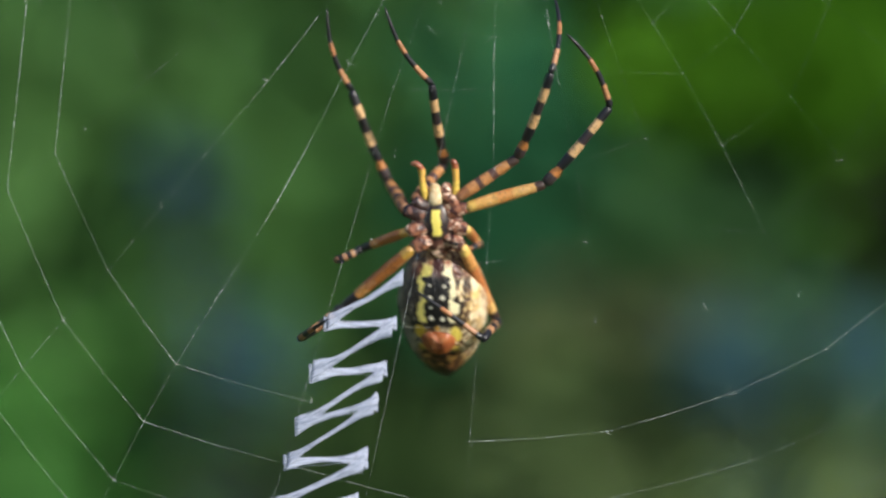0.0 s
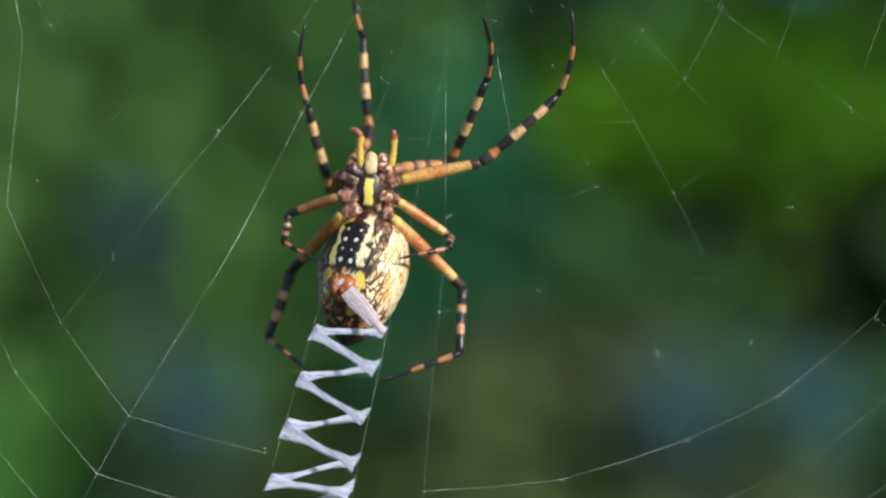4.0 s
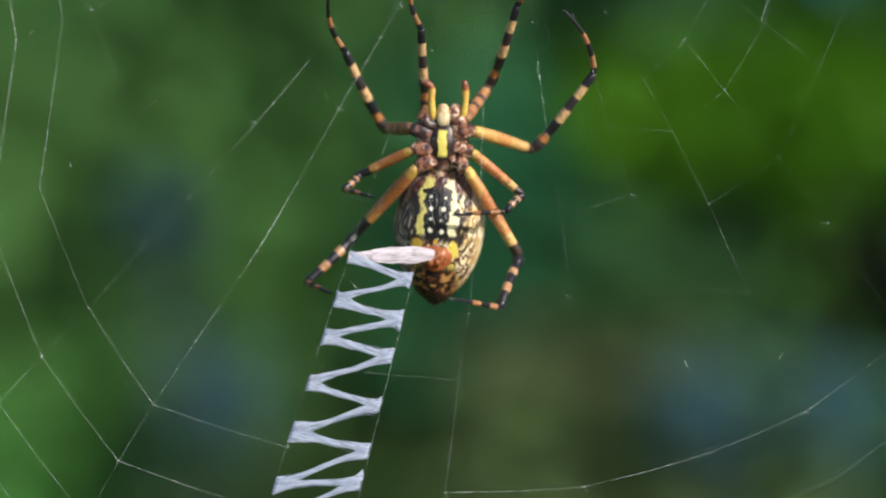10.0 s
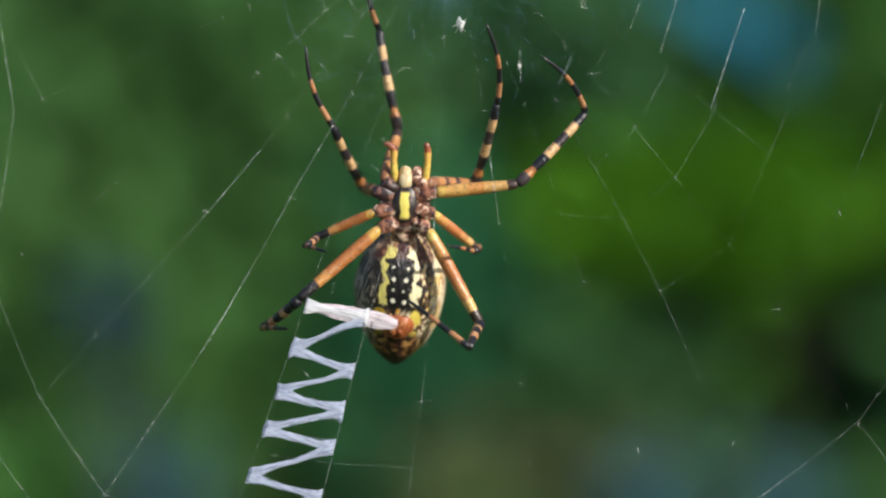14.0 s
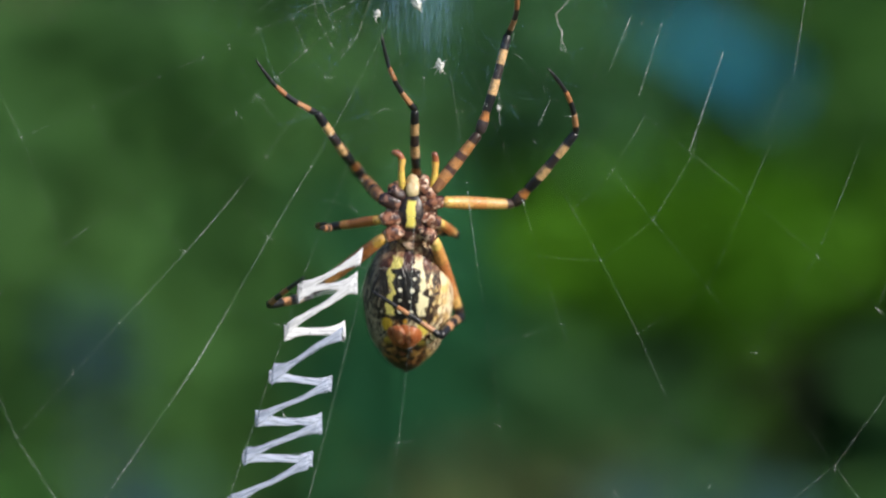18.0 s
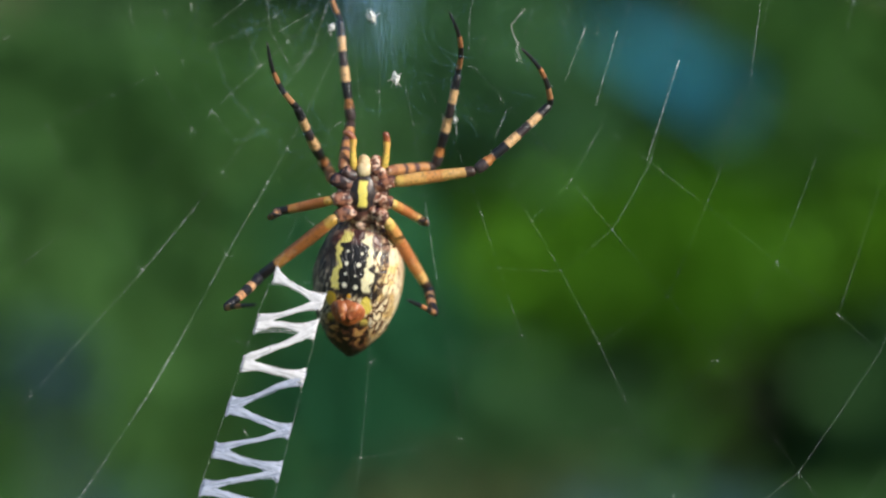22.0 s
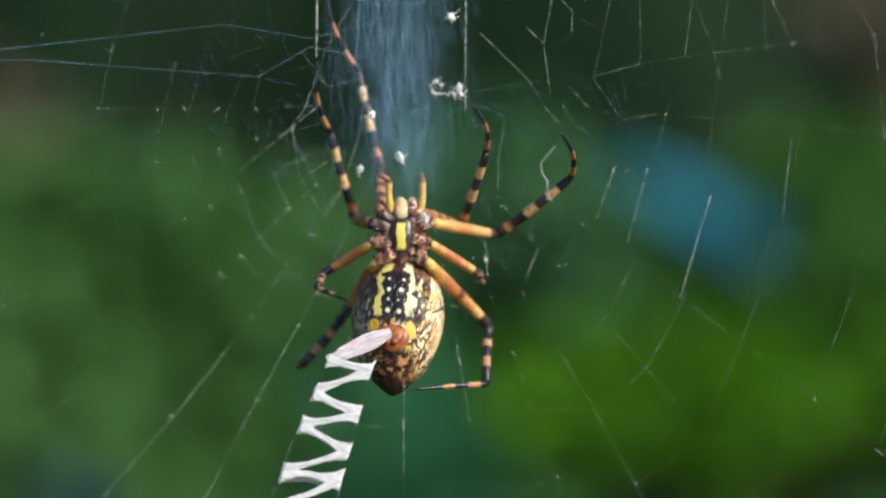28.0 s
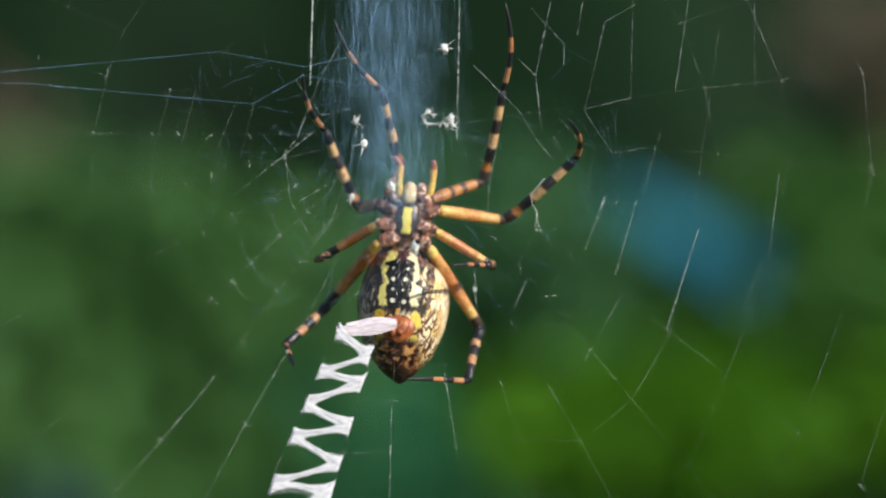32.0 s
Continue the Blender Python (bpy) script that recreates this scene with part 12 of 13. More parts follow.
    walk(bands[26], [(0, aim(-6.72, 11.16, -28.78, -0.01, 0.26, -0.97)), (0.5, aim(-14.22, 9.91, -22.13, -0.33, -0.14, -0.93)), (1, aim(-12.94, 9.85, -20.81, -0.2, -0.16, -0.97)), (1.5, aim(-7.19, 11.02, -24.33, -0.06, 0.21, -0.98)), (2, aim(-6.45, 10.83, -21.58, 0.03, 0.14, -0.99)), (2.5, aim(-7.89, 10.16, -19.26, -0.06, -0.07, -1)), (3, aim(-7.28, 10.4, -20.52, -0.1, 0, -1)), (3.5, aim(-6.84, 11.11, -24.02, -0.05, 0.24, -0.97)), (4, aim(-12.73, 9.24, -17.48, -0.25, -0.31, -0.92)), (4.5, aim(-10.33, 9.65, -15.76, -0.31, -0.21, -0.93)), (6.5, aim(-7.83, 10.4, -15.48, -0.04, 0, -1)), (7, aim(-6.99, 11.16, -21.09, -0.1, 0.26, -0.96)), (7.5, aim(-11.15, 9.91, -12.04, -0.25, -0.14, -0.96)), (8, aim(-11.92, 9.85, -11.42, -0.22, -0.16, -0.96)), (8.5, aim(-2.92, 11.16, -12.95, -0.11, 0.26, -0.96)), (9, aim(-4.64, 10.28, -10.74, -0.06, -0.03, -1)), (9.5, aim(-4.16, 10.16, -9.08, -0.02, -0.07, -1)), (10, aim(-4.56, 10.4, -11.19, -0.07, 0, -1)), (10.5, aim(-6.05, 11.02, -13.29, -0.06, 0.21, -0.98)), (11, aim(-7.83, 9.91, -9.18, -0.16, -0.14, -0.98)), (11.5, aim(-10.7, 9.65, -7.35, -0.23, -0.21, -0.95)), (12, aim(-5.7, 10.51, -6.65, -0.14, 0.03, -0.99)), (12.5, aim(0.21, 11.16, -7.55, 0.04, 0.26, -0.97)), (13, aim(-3.28, 9.31, -3.06, -0.11, -0.29, -0.95)), (13.5, aim(-4.08, 10.4, -2.45, -0.09, 0, -1)), (14, aim(-2.19, 11.07, -7.37, -0.07, 0.22, -0.97)), (14.5, aim(-3.38, 10.68, -5.88, -0.12, 0.09, -0.99)), (16.5, aim(-0.6, 10.4, -0.65, -0.03, 0, -1)), (17, aim(-0.6, 9.24, 0.94, -0.1, -0.31, -0.95)), (17.5, aim(-0.12, 10.4, -1.77, -0.11, 0, -0.99)), (18, aim(1.17, 11.2, -5.09, -0.04, 0.28, -0.96)), (18.5, aim(-4.47, 9.65, 3.31, -0.21, -0.21, -0.96)), (19, aim(-5.31, 9.65, 3.73, -0.22, -0.21, -0.95)), (19.5, aim(-1.05, 10.83, 1.06, -0.07, 0.14, -0.99)), (20, aim(4.86, 11.11, 0.47, 0.03, 0.24, -0.97)), (20.5, aim(-0.29, 9.91, 4.21, -0.2, -0.14, -0.97)), (21, aim(-0.77, 9.31, 5.07, -0.14, -0.29, -0.95)), (21.5, aim(0.9, 11.02, 0.92, -0.11, 0.21, -0.97)), (22, aim(0.22, 10.78, 1.15, -0.12, 0.12, -0.99)), (22.5, aim(-4.95, 9.65, 5.82, -0.28, -0.21, -0.94)), (23, aim(-1.99, 9.78, 5.17, -0.15, -0.17, -0.97)), (23.5, aim(3.68, 11.16, 6.22, 0, 0.26, -0.97)), (24, aim(0.09, 9.31, 9.61, -0.1, -0.29, -0.95)), (24.5, aim(-0.1, 9.65, 10.38, -0.12, -0.21, -0.97)), (25, aim(0.4, 10.62, 8.28, 0.01, 0.07, -1)), (25.5, aim(1.76, 10.93, 5.94, -0.02, 0.17, -0.98)), (27.5, aim(1.88, 9.78, 15.47, -0.16, -0.17, -0.97)), (28, aim(1.54, 9.58, 14.75, -0.07, -0.22, -0.97)), (28.5, aim(2.54, 10.68, 9.79, -0.11, 0.09, -0.99)), (29, aim(0.43, 9.45, 15.11, -0.25, -0.26, -0.93)), (29.5, aim(-0.1, 9.52, 14.93, -0.12, -0.24, -0.96)), (30, aim(3.05, 9.85, 11.84, -0.14, -0.16, -0.98)), (30.2, aim(3.86, 10.15, 12.88, -0.08, -0.07, -0.99)), (30.38, aim(-1.28, 4.45, 8.36, 0.76, 0.02, -0.65)), *settled(26, 30.5)])
    walk(bands[27], [(0, aim(-6.72, 11.16, -28.78, -0.01, 0.26, -0.97)), (0.5, aim(-14.22, 9.91, -22.13, -0.33, -0.14, -0.93)), (1, aim(-12.94, 9.85, -20.81, -0.2, -0.16, -0.97)), (1.5, aim(-7.19, 11.02, -24.33, -0.06, 0.21, -0.98)), (2, aim(-6.45, 10.83, -21.58, 0.03, 0.14, -0.99)), (2.5, aim(-7.89, 10.16, -19.26, -0.06, -0.07, -1)), (3, aim(-7.28, 10.4, -20.52, -0.1, 0, -1)), (3.5, aim(-6.84, 11.11, -24.02, -0.05, 0.24, -0.97)), (4, aim(-12.73, 9.24, -17.48, -0.25, -0.31, -0.92)), (4.5, aim(-10.33, 9.65, -15.76, -0.31, -0.21, -0.93)), (6.5, aim(-7.83, 10.4, -15.48, -0.04, 0, -1)), (7, aim(-6.99, 11.16, -21.09, -0.1, 0.26, -0.96)), (7.5, aim(-11.15, 9.91, -12.04, -0.25, -0.14, -0.96)), (8, aim(-11.92, 9.85, -11.42, -0.22, -0.16, -0.96)), (8.5, aim(-2.92, 11.16, -12.95, -0.11, 0.26, -0.96)), (9, aim(-4.64, 10.28, -10.74, -0.06, -0.03, -1)), (9.5, aim(-4.16, 10.16, -9.08, -0.02, -0.07, -1)), (10, aim(-4.56, 10.4, -11.19, -0.07, 0, -1)), (10.5, aim(-6.05, 11.02, -13.29, -0.06, 0.21, -0.98)), (11, aim(-7.83, 9.91, -9.18, -0.16, -0.14, -0.98)), (11.5, aim(-10.7, 9.65, -7.35, -0.23, -0.21, -0.95)), (12, aim(-5.7, 10.51, -6.65, -0.14, 0.03, -0.99)), (12.5, aim(0.21, 11.16, -7.55, 0.04, 0.26, -0.97)), (13, aim(-3.28, 9.31, -3.06, -0.11, -0.29, -0.95)), (13.5, aim(-4.08, 10.4, -2.45, -0.09, 0, -1)), (14, aim(-2.19, 11.07, -7.37, -0.07, 0.22, -0.97)), (14.5, aim(-3.38, 10.68, -5.88, -0.12, 0.09, -0.99)), (16.5, aim(-0.6, 10.4, -0.65, -0.03, 0, -1)), (17, aim(-0.6, 9.24, 0.94, -0.1, -0.31, -0.95)), (17.5, aim(-0.12, 10.4, -1.77, -0.11, 0, -0.99)), (18, aim(1.17, 11.2, -5.09, -0.04, 0.28, -0.96)), (18.5, aim(-4.47, 9.65, 3.31, -0.21, -0.21, -0.96)), (19, aim(-5.31, 9.65, 3.73, -0.22, -0.21, -0.95)), (19.5, aim(-1.05, 10.83, 1.06, -0.07, 0.14, -0.99)), (20, aim(4.86, 11.11, 0.47, 0.03, 0.24, -0.97)), (20.5, aim(-0.29, 9.91, 4.21, -0.2, -0.14, -0.97)), (21, aim(-0.77, 9.31, 5.07, -0.14, -0.29, -0.95)), (21.5, aim(0.9, 11.02, 0.92, -0.11, 0.21, -0.97)), (22, aim(0.22, 10.78, 1.15, -0.12, 0.12, -0.99)), (22.5, aim(-4.95, 9.65, 5.82, -0.28, -0.21, -0.94)), (23, aim(-1.99, 9.78, 5.17, -0.15, -0.17, -0.97)), (23.5, aim(3.68, 11.16, 6.22, 0, 0.26, -0.97)), (24, aim(0.09, 9.31, 9.61, -0.1, -0.29, -0.95)), (24.5, aim(-0.1, 9.65, 10.38, -0.12, -0.21, -0.97)), (25, aim(0.4, 10.62, 8.28, 0.01, 0.07, -1)), (25.5, aim(1.76, 10.93, 5.94, -0.02, 0.17, -0.98)), (27.5, aim(1.88, 9.78, 15.47, -0.16, -0.17, -0.97)), (28, aim(1.54, 9.58, 14.75, -0.07, -0.22, -0.97)), (28.5, aim(2.54, 10.68, 9.79, -0.11, 0.09, -0.99)), (29, aim(0.43, 9.45, 15.11, -0.25, -0.26, -0.93)), (29.5, aim(-0.1, 9.52, 14.93, -0.12, -0.24, -0.96)), (30, aim(3.05, 9.85, 11.84, -0.14, -0.16, -0.98)), (30.5, aim(5.05, 10.57, 14.49, 0.01, 0.05, -1)), (30.74, aim(2.62, 4.47, 9.88, -0.85, 0.02, -0.53)), *settled(27, 30.9)])
    walk(bands[28], [(0, aim(-6.72, 11.16, -28.78, -0.01, 0.26, -0.97)), (0.5, aim(-14.22, 9.91, -22.13, -0.33, -0.14, -0.93)), (1, aim(-12.94, 9.85, -20.81, -0.2, -0.16, -0.97)), (1.5, aim(-7.19, 11.02, -24.33, -0.06, 0.21, -0.98)), (2, aim(-6.45, 10.83, -21.58, 0.03, 0.14, -0.99)), (2.5, aim(-7.89, 10.16, -19.26, -0.06, -0.07, -1)), (3, aim(-7.28, 10.4, -20.52, -0.1, 0, -1)), (3.5, aim(-6.84, 11.11, -24.02, -0.05, 0.24, -0.97)), (4, aim(-12.73, 9.24, -17.48, -0.25, -0.31, -0.92)), (4.5, aim(-10.33, 9.65, -15.76, -0.31, -0.21, -0.93)), (6.5, aim(-7.83, 10.4, -15.48, -0.04, 0, -1)), (7, aim(-6.99, 11.16, -21.09, -0.1, 0.26, -0.96)), (7.5, aim(-11.15, 9.91, -12.04, -0.25, -0.14, -0.96)), (8, aim(-11.92, 9.85, -11.42, -0.22, -0.16, -0.96)), (8.5, aim(-2.92, 11.16, -12.95, -0.11, 0.26, -0.96)), (9, aim(-4.64, 10.28, -10.74, -0.06, -0.03, -1)), (9.5, aim(-4.16, 10.16, -9.08, -0.02, -0.07, -1)), (10, aim(-4.56, 10.4, -11.19, -0.07, 0, -1)), (10.5, aim(-6.05, 11.02, -13.29, -0.06, 0.21, -0.98)), (11, aim(-7.83, 9.91, -9.18, -0.16, -0.14, -0.98)), (11.5, aim(-10.7, 9.65, -7.35, -0.23, -0.21, -0.95)), (12, aim(-5.7, 10.51, -6.65, -0.14, 0.03, -0.99)), (12.5, aim(0.21, 11.16, -7.55, 0.04, 0.26, -0.97)), (13, aim(-3.28, 9.31, -3.06, -0.11, -0.29, -0.95)), (13.5, aim(-4.08, 10.4, -2.45, -0.09, 0, -1)), (14, aim(-2.19, 11.07, -7.37, -0.07, 0.22, -0.97)), (14.5, aim(-3.38, 10.68, -5.88, -0.12, 0.09, -0.99)), (16.5, aim(-0.6, 10.4, -0.65, -0.03, 0, -1)), (17, aim(-0.6, 9.24, 0.94, -0.1, -0.31, -0.95)), (17.5, aim(-0.12, 10.4, -1.77, -0.11, 0, -0.99)), (18, aim(1.17, 11.2, -5.09, -0.04, 0.28, -0.96)), (18.5, aim(-4.47, 9.65, 3.31, -0.21, -0.21, -0.96)), (19, aim(-5.31, 9.65, 3.73, -0.22, -0.21, -0.95)), (19.5, aim(-1.05, 10.83, 1.06, -0.07, 0.14, -0.99)), (20, aim(4.86, 11.11, 0.47, 0.03, 0.24, -0.97)), (20.5, aim(-0.29, 9.91, 4.21, -0.2, -0.14, -0.97)), (21, aim(-0.77, 9.31, 5.07, -0.14, -0.29, -0.95)), (21.5, aim(0.9, 11.02, 0.92, -0.11, 0.21, -0.97)), (22, aim(0.22, 10.78, 1.15, -0.12, 0.12, -0.99)), (22.5, aim(-4.95, 9.65, 5.82, -0.28, -0.21, -0.94)), (23, aim(-1.99, 9.78, 5.17, -0.15, -0.17, -0.97)), (23.5, aim(3.68, 11.16, 6.22, 0, 0.26, -0.97)), (24, aim(0.09, 9.31, 9.61, -0.1, -0.29, -0.95)), (24.5, aim(-0.1, 9.65, 10.38, -0.12, -0.21, -0.97)), (25, aim(0.4, 10.62, 8.28, 0.01, 0.07, -1)), (25.5, aim(1.76, 10.93, 5.94, -0.02, 0.17, -0.98)), (27.5, aim(1.88, 9.78, 15.47, -0.16, -0.17, -0.97)), (28, aim(1.54, 9.58, 14.75, -0.07, -0.22, -0.97)), (28.5, aim(2.54, 10.68, 9.79, -0.11, 0.09, -0.99)), (29, aim(0.43, 9.45, 15.11, -0.25, -0.26, -0.93)), (29.5, aim(-0.1, 9.52, 14.93, -0.12, -0.24, -0.96)), (30, aim(3.05, 9.85, 11.84, -0.14, -0.16, -0.98)), (30.5, aim(5.05, 10.57, 14.49, 0.01, 0.05, -1)), (31, aim(3.37, 8.88, 18.21, -0.11, -0.39, -0.91)), (31.5, aim(3.74, 9.65, 17.47, -0.17, -0.21, -0.96)), (32, aim(3.01, 9.98, 18.2, -0.04, -0.12, -0.99))])
    walk(swath[0], [(0, aim(-6.74, 11.47, -29.94, -0.01, 0.26, -0.97)), (0.25, aim(-7.94, 4.49, -31.92, -0.71, 0.39, -0.59)), (0.5, aim(-11.23, 0.00, -33.00, -0.73, 0.41, 0.55)), (1, aim(-11.23, 0.00, -33.00, -0.51, 0.42, 0.75)), (1.25, aim(-8.28, 4.49, -29.97, -0.7, 0.51, -0.5)), (1.5, aim(-7.27, 11.27, -25.5, -0.06, 0.21, -0.98)), (1.75, aim(-12.83, 4.49, -28.74, 0.6, 0.18, -0.78)), (2, aim(-18.85, 0, -28.54, 0.89, 0.45, -0.1)), (2.5, aim(-18.85, 0, -28.54, 0.92, 0.35, 0.18)), (3, aim(-18.85, 0, -28.54, 0.91, 0.4, 0.04)), (3.25, aim(-12.54, 4.49, -27.68, 0.68, 0.24, -0.69)), (3.5, aim(-6.9, 11.4, -25.19, -0.05, 0.24, -0.97)), (3.75, aim(-7.46, 4.49, -26.79, -0.71, 0.41, -0.57)), (4, aim(-10.07, 0.00, -28.88, -0.63, 0.22, 0.75)), (4.5, aim(-9.11, 0, -26.55, -0.6, 0.39, 0.7)), (4.9, aim(-9.11, 0, -26.55, -0.52, 0.48, 0.71)), (5.1, aim(-13.02, 0, -26, 0.08, 0.75, 0.66)), (5.3, aim(-17.35, 0, -24.01, 0.83, 0.5, 0.25)), (5.7, aim(-17.35, 0, -24.01, 0.86, 0.49, 0.17)), (6.1, aim(-17.35, 0, -24.01, 0.87, 0.47, 0.12)), (6.5, aim(-17.35, 0, -24.01, 0.88, 0.46, 0.09)), (6.75, aim(-12.41, 4.5, -24.28, 0.66, 0.29, -0.69)), (7, aim(-7.11, 11.47, -22.25, -0.1, 0.26, -0.96)), (7.25, aim(-7.45, 4.5, -23.11, -0.7, 0.42, -0.57)), (7.5, aim(-7.87, 0.00, -21.95, -0.77, 0.45, 0.45)), (8, aim(-9.10, 0.00, -22.43, -0.68, 0.43, 0.59)), (8.25, aim(-5.04, 4.49, -19.18, -0.74, 0.43, -0.52)), (8.5, aim(-3.06, 11.47, -14.1, -0.11, 0.26, -0.96)), (8.75, aim(-9.14, 4.49, -17.74, 0.63, 0.27, -0.73)), (9, aim(-15.61, 0, -18.73, 0.91, 0.42, 0.06)), (9.5, aim(-15.61, 0, -18.73, 0.92, 0.33, 0.2)), (10, aim(-15.61, 0, -18.73, 0.91, 0.42, -0)), (10.5, aim(-15.61, 0, -18.73, 0.74, 0.61, -0.27)), (11, aim(-15.61, 0, -18.73, 0.8, 0.45, 0.39)), (11.25, aim(-10.77, 0, -17.84, -0.04, 0.74, 0.67)), (11.5, aim(-6.26, 0, -15.16, -0.9, 0.36, 0.24)), (11.75, aim(-9.87, 0, -15.09, -0.01, 0.98, 0.19)), (12, aim(-13.85, 0, -13.38, 0.75, 0.65, -0.1)), (12.25, aim(-6.59, 4.49, -12.13, 0.59, 0.33, -0.74)), (12.5, aim(0.26, 11.47, -8.71, 0.04, 0.26, -0.97)), (12.75, aim(-6.59, 4.49, -12.13, 0.73, 0.26, -0.62)), (13, aim(-13.85, 0, -13.38, 0.89, 0.16, 0.43)), (13.5, aim(-13.85, 0, -13.38, 0.84, 0.44, 0.31)), (14, aim(-13.85, 0, -13.38, 0.82, 0.54, -0.2)), (14.5, aim(-13.85, 0, -13.38, 0.83, 0.55, -0.04)), (14.9, aim(-13.85, 0, -13.38, 0.86, 0.51, 0.06)), (15.3, aim(-13.85, 0, -13.38, 0.87, 0.46, 0.15)), (15.7, aim(-13.85, 0, -13.38, 0.88, 0.42, 0.23)), (16.1, aim(-13.85, 0, -13.38, 0.88, 0.38, 0.3)), (16.5, aim(-4.78, 0, -9.26, 0.57, 0.8, 0.17)), (17, aim(-12.26, 0, -8.57, 0.92, 0.15, 0.36)), (17.5, aim(-12.26, 0, -8.57, 0.92, 0.4, -0.06)), (17.75, aim(-5.26, 4.5, -7.52, 0.62, 0.22, -0.75)), (18, aim(1.12, 11.53, -6.24, -0.04, 0.28, -0.96)), (18.25, aim(-0.9, 4.5, -6.18, -0.5, 0.58, -0.64)), (18.5, aim(-3.94, 0, -5.9, -0.58, 0.54, 0.61)), (19, aim(-3.94, 0, -5.9, -0.65, 0.47, 0.6)), (19.5, aim(-3.94, 0, -5.9, 0.26, 0.95, -0.19)), (20, aim(4.9, 11.4, -0.7, 0.03, 0.24, -0.97)), (20.5, aim(-10.09, 0, -2.74, 0.92, 0.39, 0.05)), (21, aim(-10.09, 0, -2.74, 0.94, 0.2, 0.27)), (21.5, aim(-10.09, 0, -2.74, 0.75, 0.55, -0.37)), (22, aim(0.07, 10.93, -0.04, -0.12, 0.12, -0.99)), (22.25, aim(-4.92, 4.48, -2.65, 0.28, 0.73, -0.62)), (22.5, aim(-10.09, 0, -2.74, 0.44, 0.64, 0.63)), (23, aim(-10.09, 0, -2.74, 0.86, 0.46, 0.23)), (23.5, aim(-2.85, 0, -1.51, 0.62, 0.78, -0.11)), (24, aim(-8.54, 0, 1.1, 0.91, 0.21, 0.35)), (24.5, aim(-8.54, 0, 1.1, 0.88, 0.31, 0.37)), (25, aim(-8.54, 0, 1.1, 0.85, 0.52, -0.07)), (25.25, aim(-3.5, 4.5, 2.68, 0.62, 0.26, -0.74)), (25.5, aim(1.73, 11.14, 4.76, -0.02, 0.17, -0.98)), (25.7, aim(-3.5, 4.5, 2.68, 0.58, 0.23, -0.78)), (25.9, aim(-8.54, 0, 1.1, 0.84, 0.52, -0.12)), (26.3, aim(-8.54, 0, 1.1, 0.87, 0.49, 0.08)), (26.7, aim(-8.54, 0, 1.1, 0.85, 0.42, 0.3)), (27.1, aim(-8.54, 0, 1.1, 0.79, 0.34, 0.51)), (27.5, aim(-1.46, 0, 4.05, 0.23, 0.5, 0.83)), (28, aim(-6.94, 0, 5.08, 0.87, 0.28, 0.4)), (28.5, aim(-6.94, 0, 5.08, 0.78, 0.55, -0.31)), (29, aim(-6.94, 0, 5.08, 0.67, 0.34, 0.66)), (29.5, aim(-6.94, 0, 5.08, 0.71, 0.38, 0.59)), (30, aim(-6.94, 0, 5.08, 0.93, 0.37, 0.03)), (30.25, aim(-1.09, 4.47, 8.59, 0.63, 0.25, -0.73)), (30.5, aim(5.07, 10.63, 13.3, 0.01, 0.05, -1)), (30.75, aim(-0.3, 4.47, 10.99, 0.66, 0.3, -0.69)), (31, aim(-4.92, 0, 10.08, 0.91, 0.09, 0.4)), (31.5, aim(-4.92, 0, 10.08, 0.93, 0.33, 0.16)), (32, aim(-4.92, 0, 10.08, 0.89, 0.43, 0.15))])
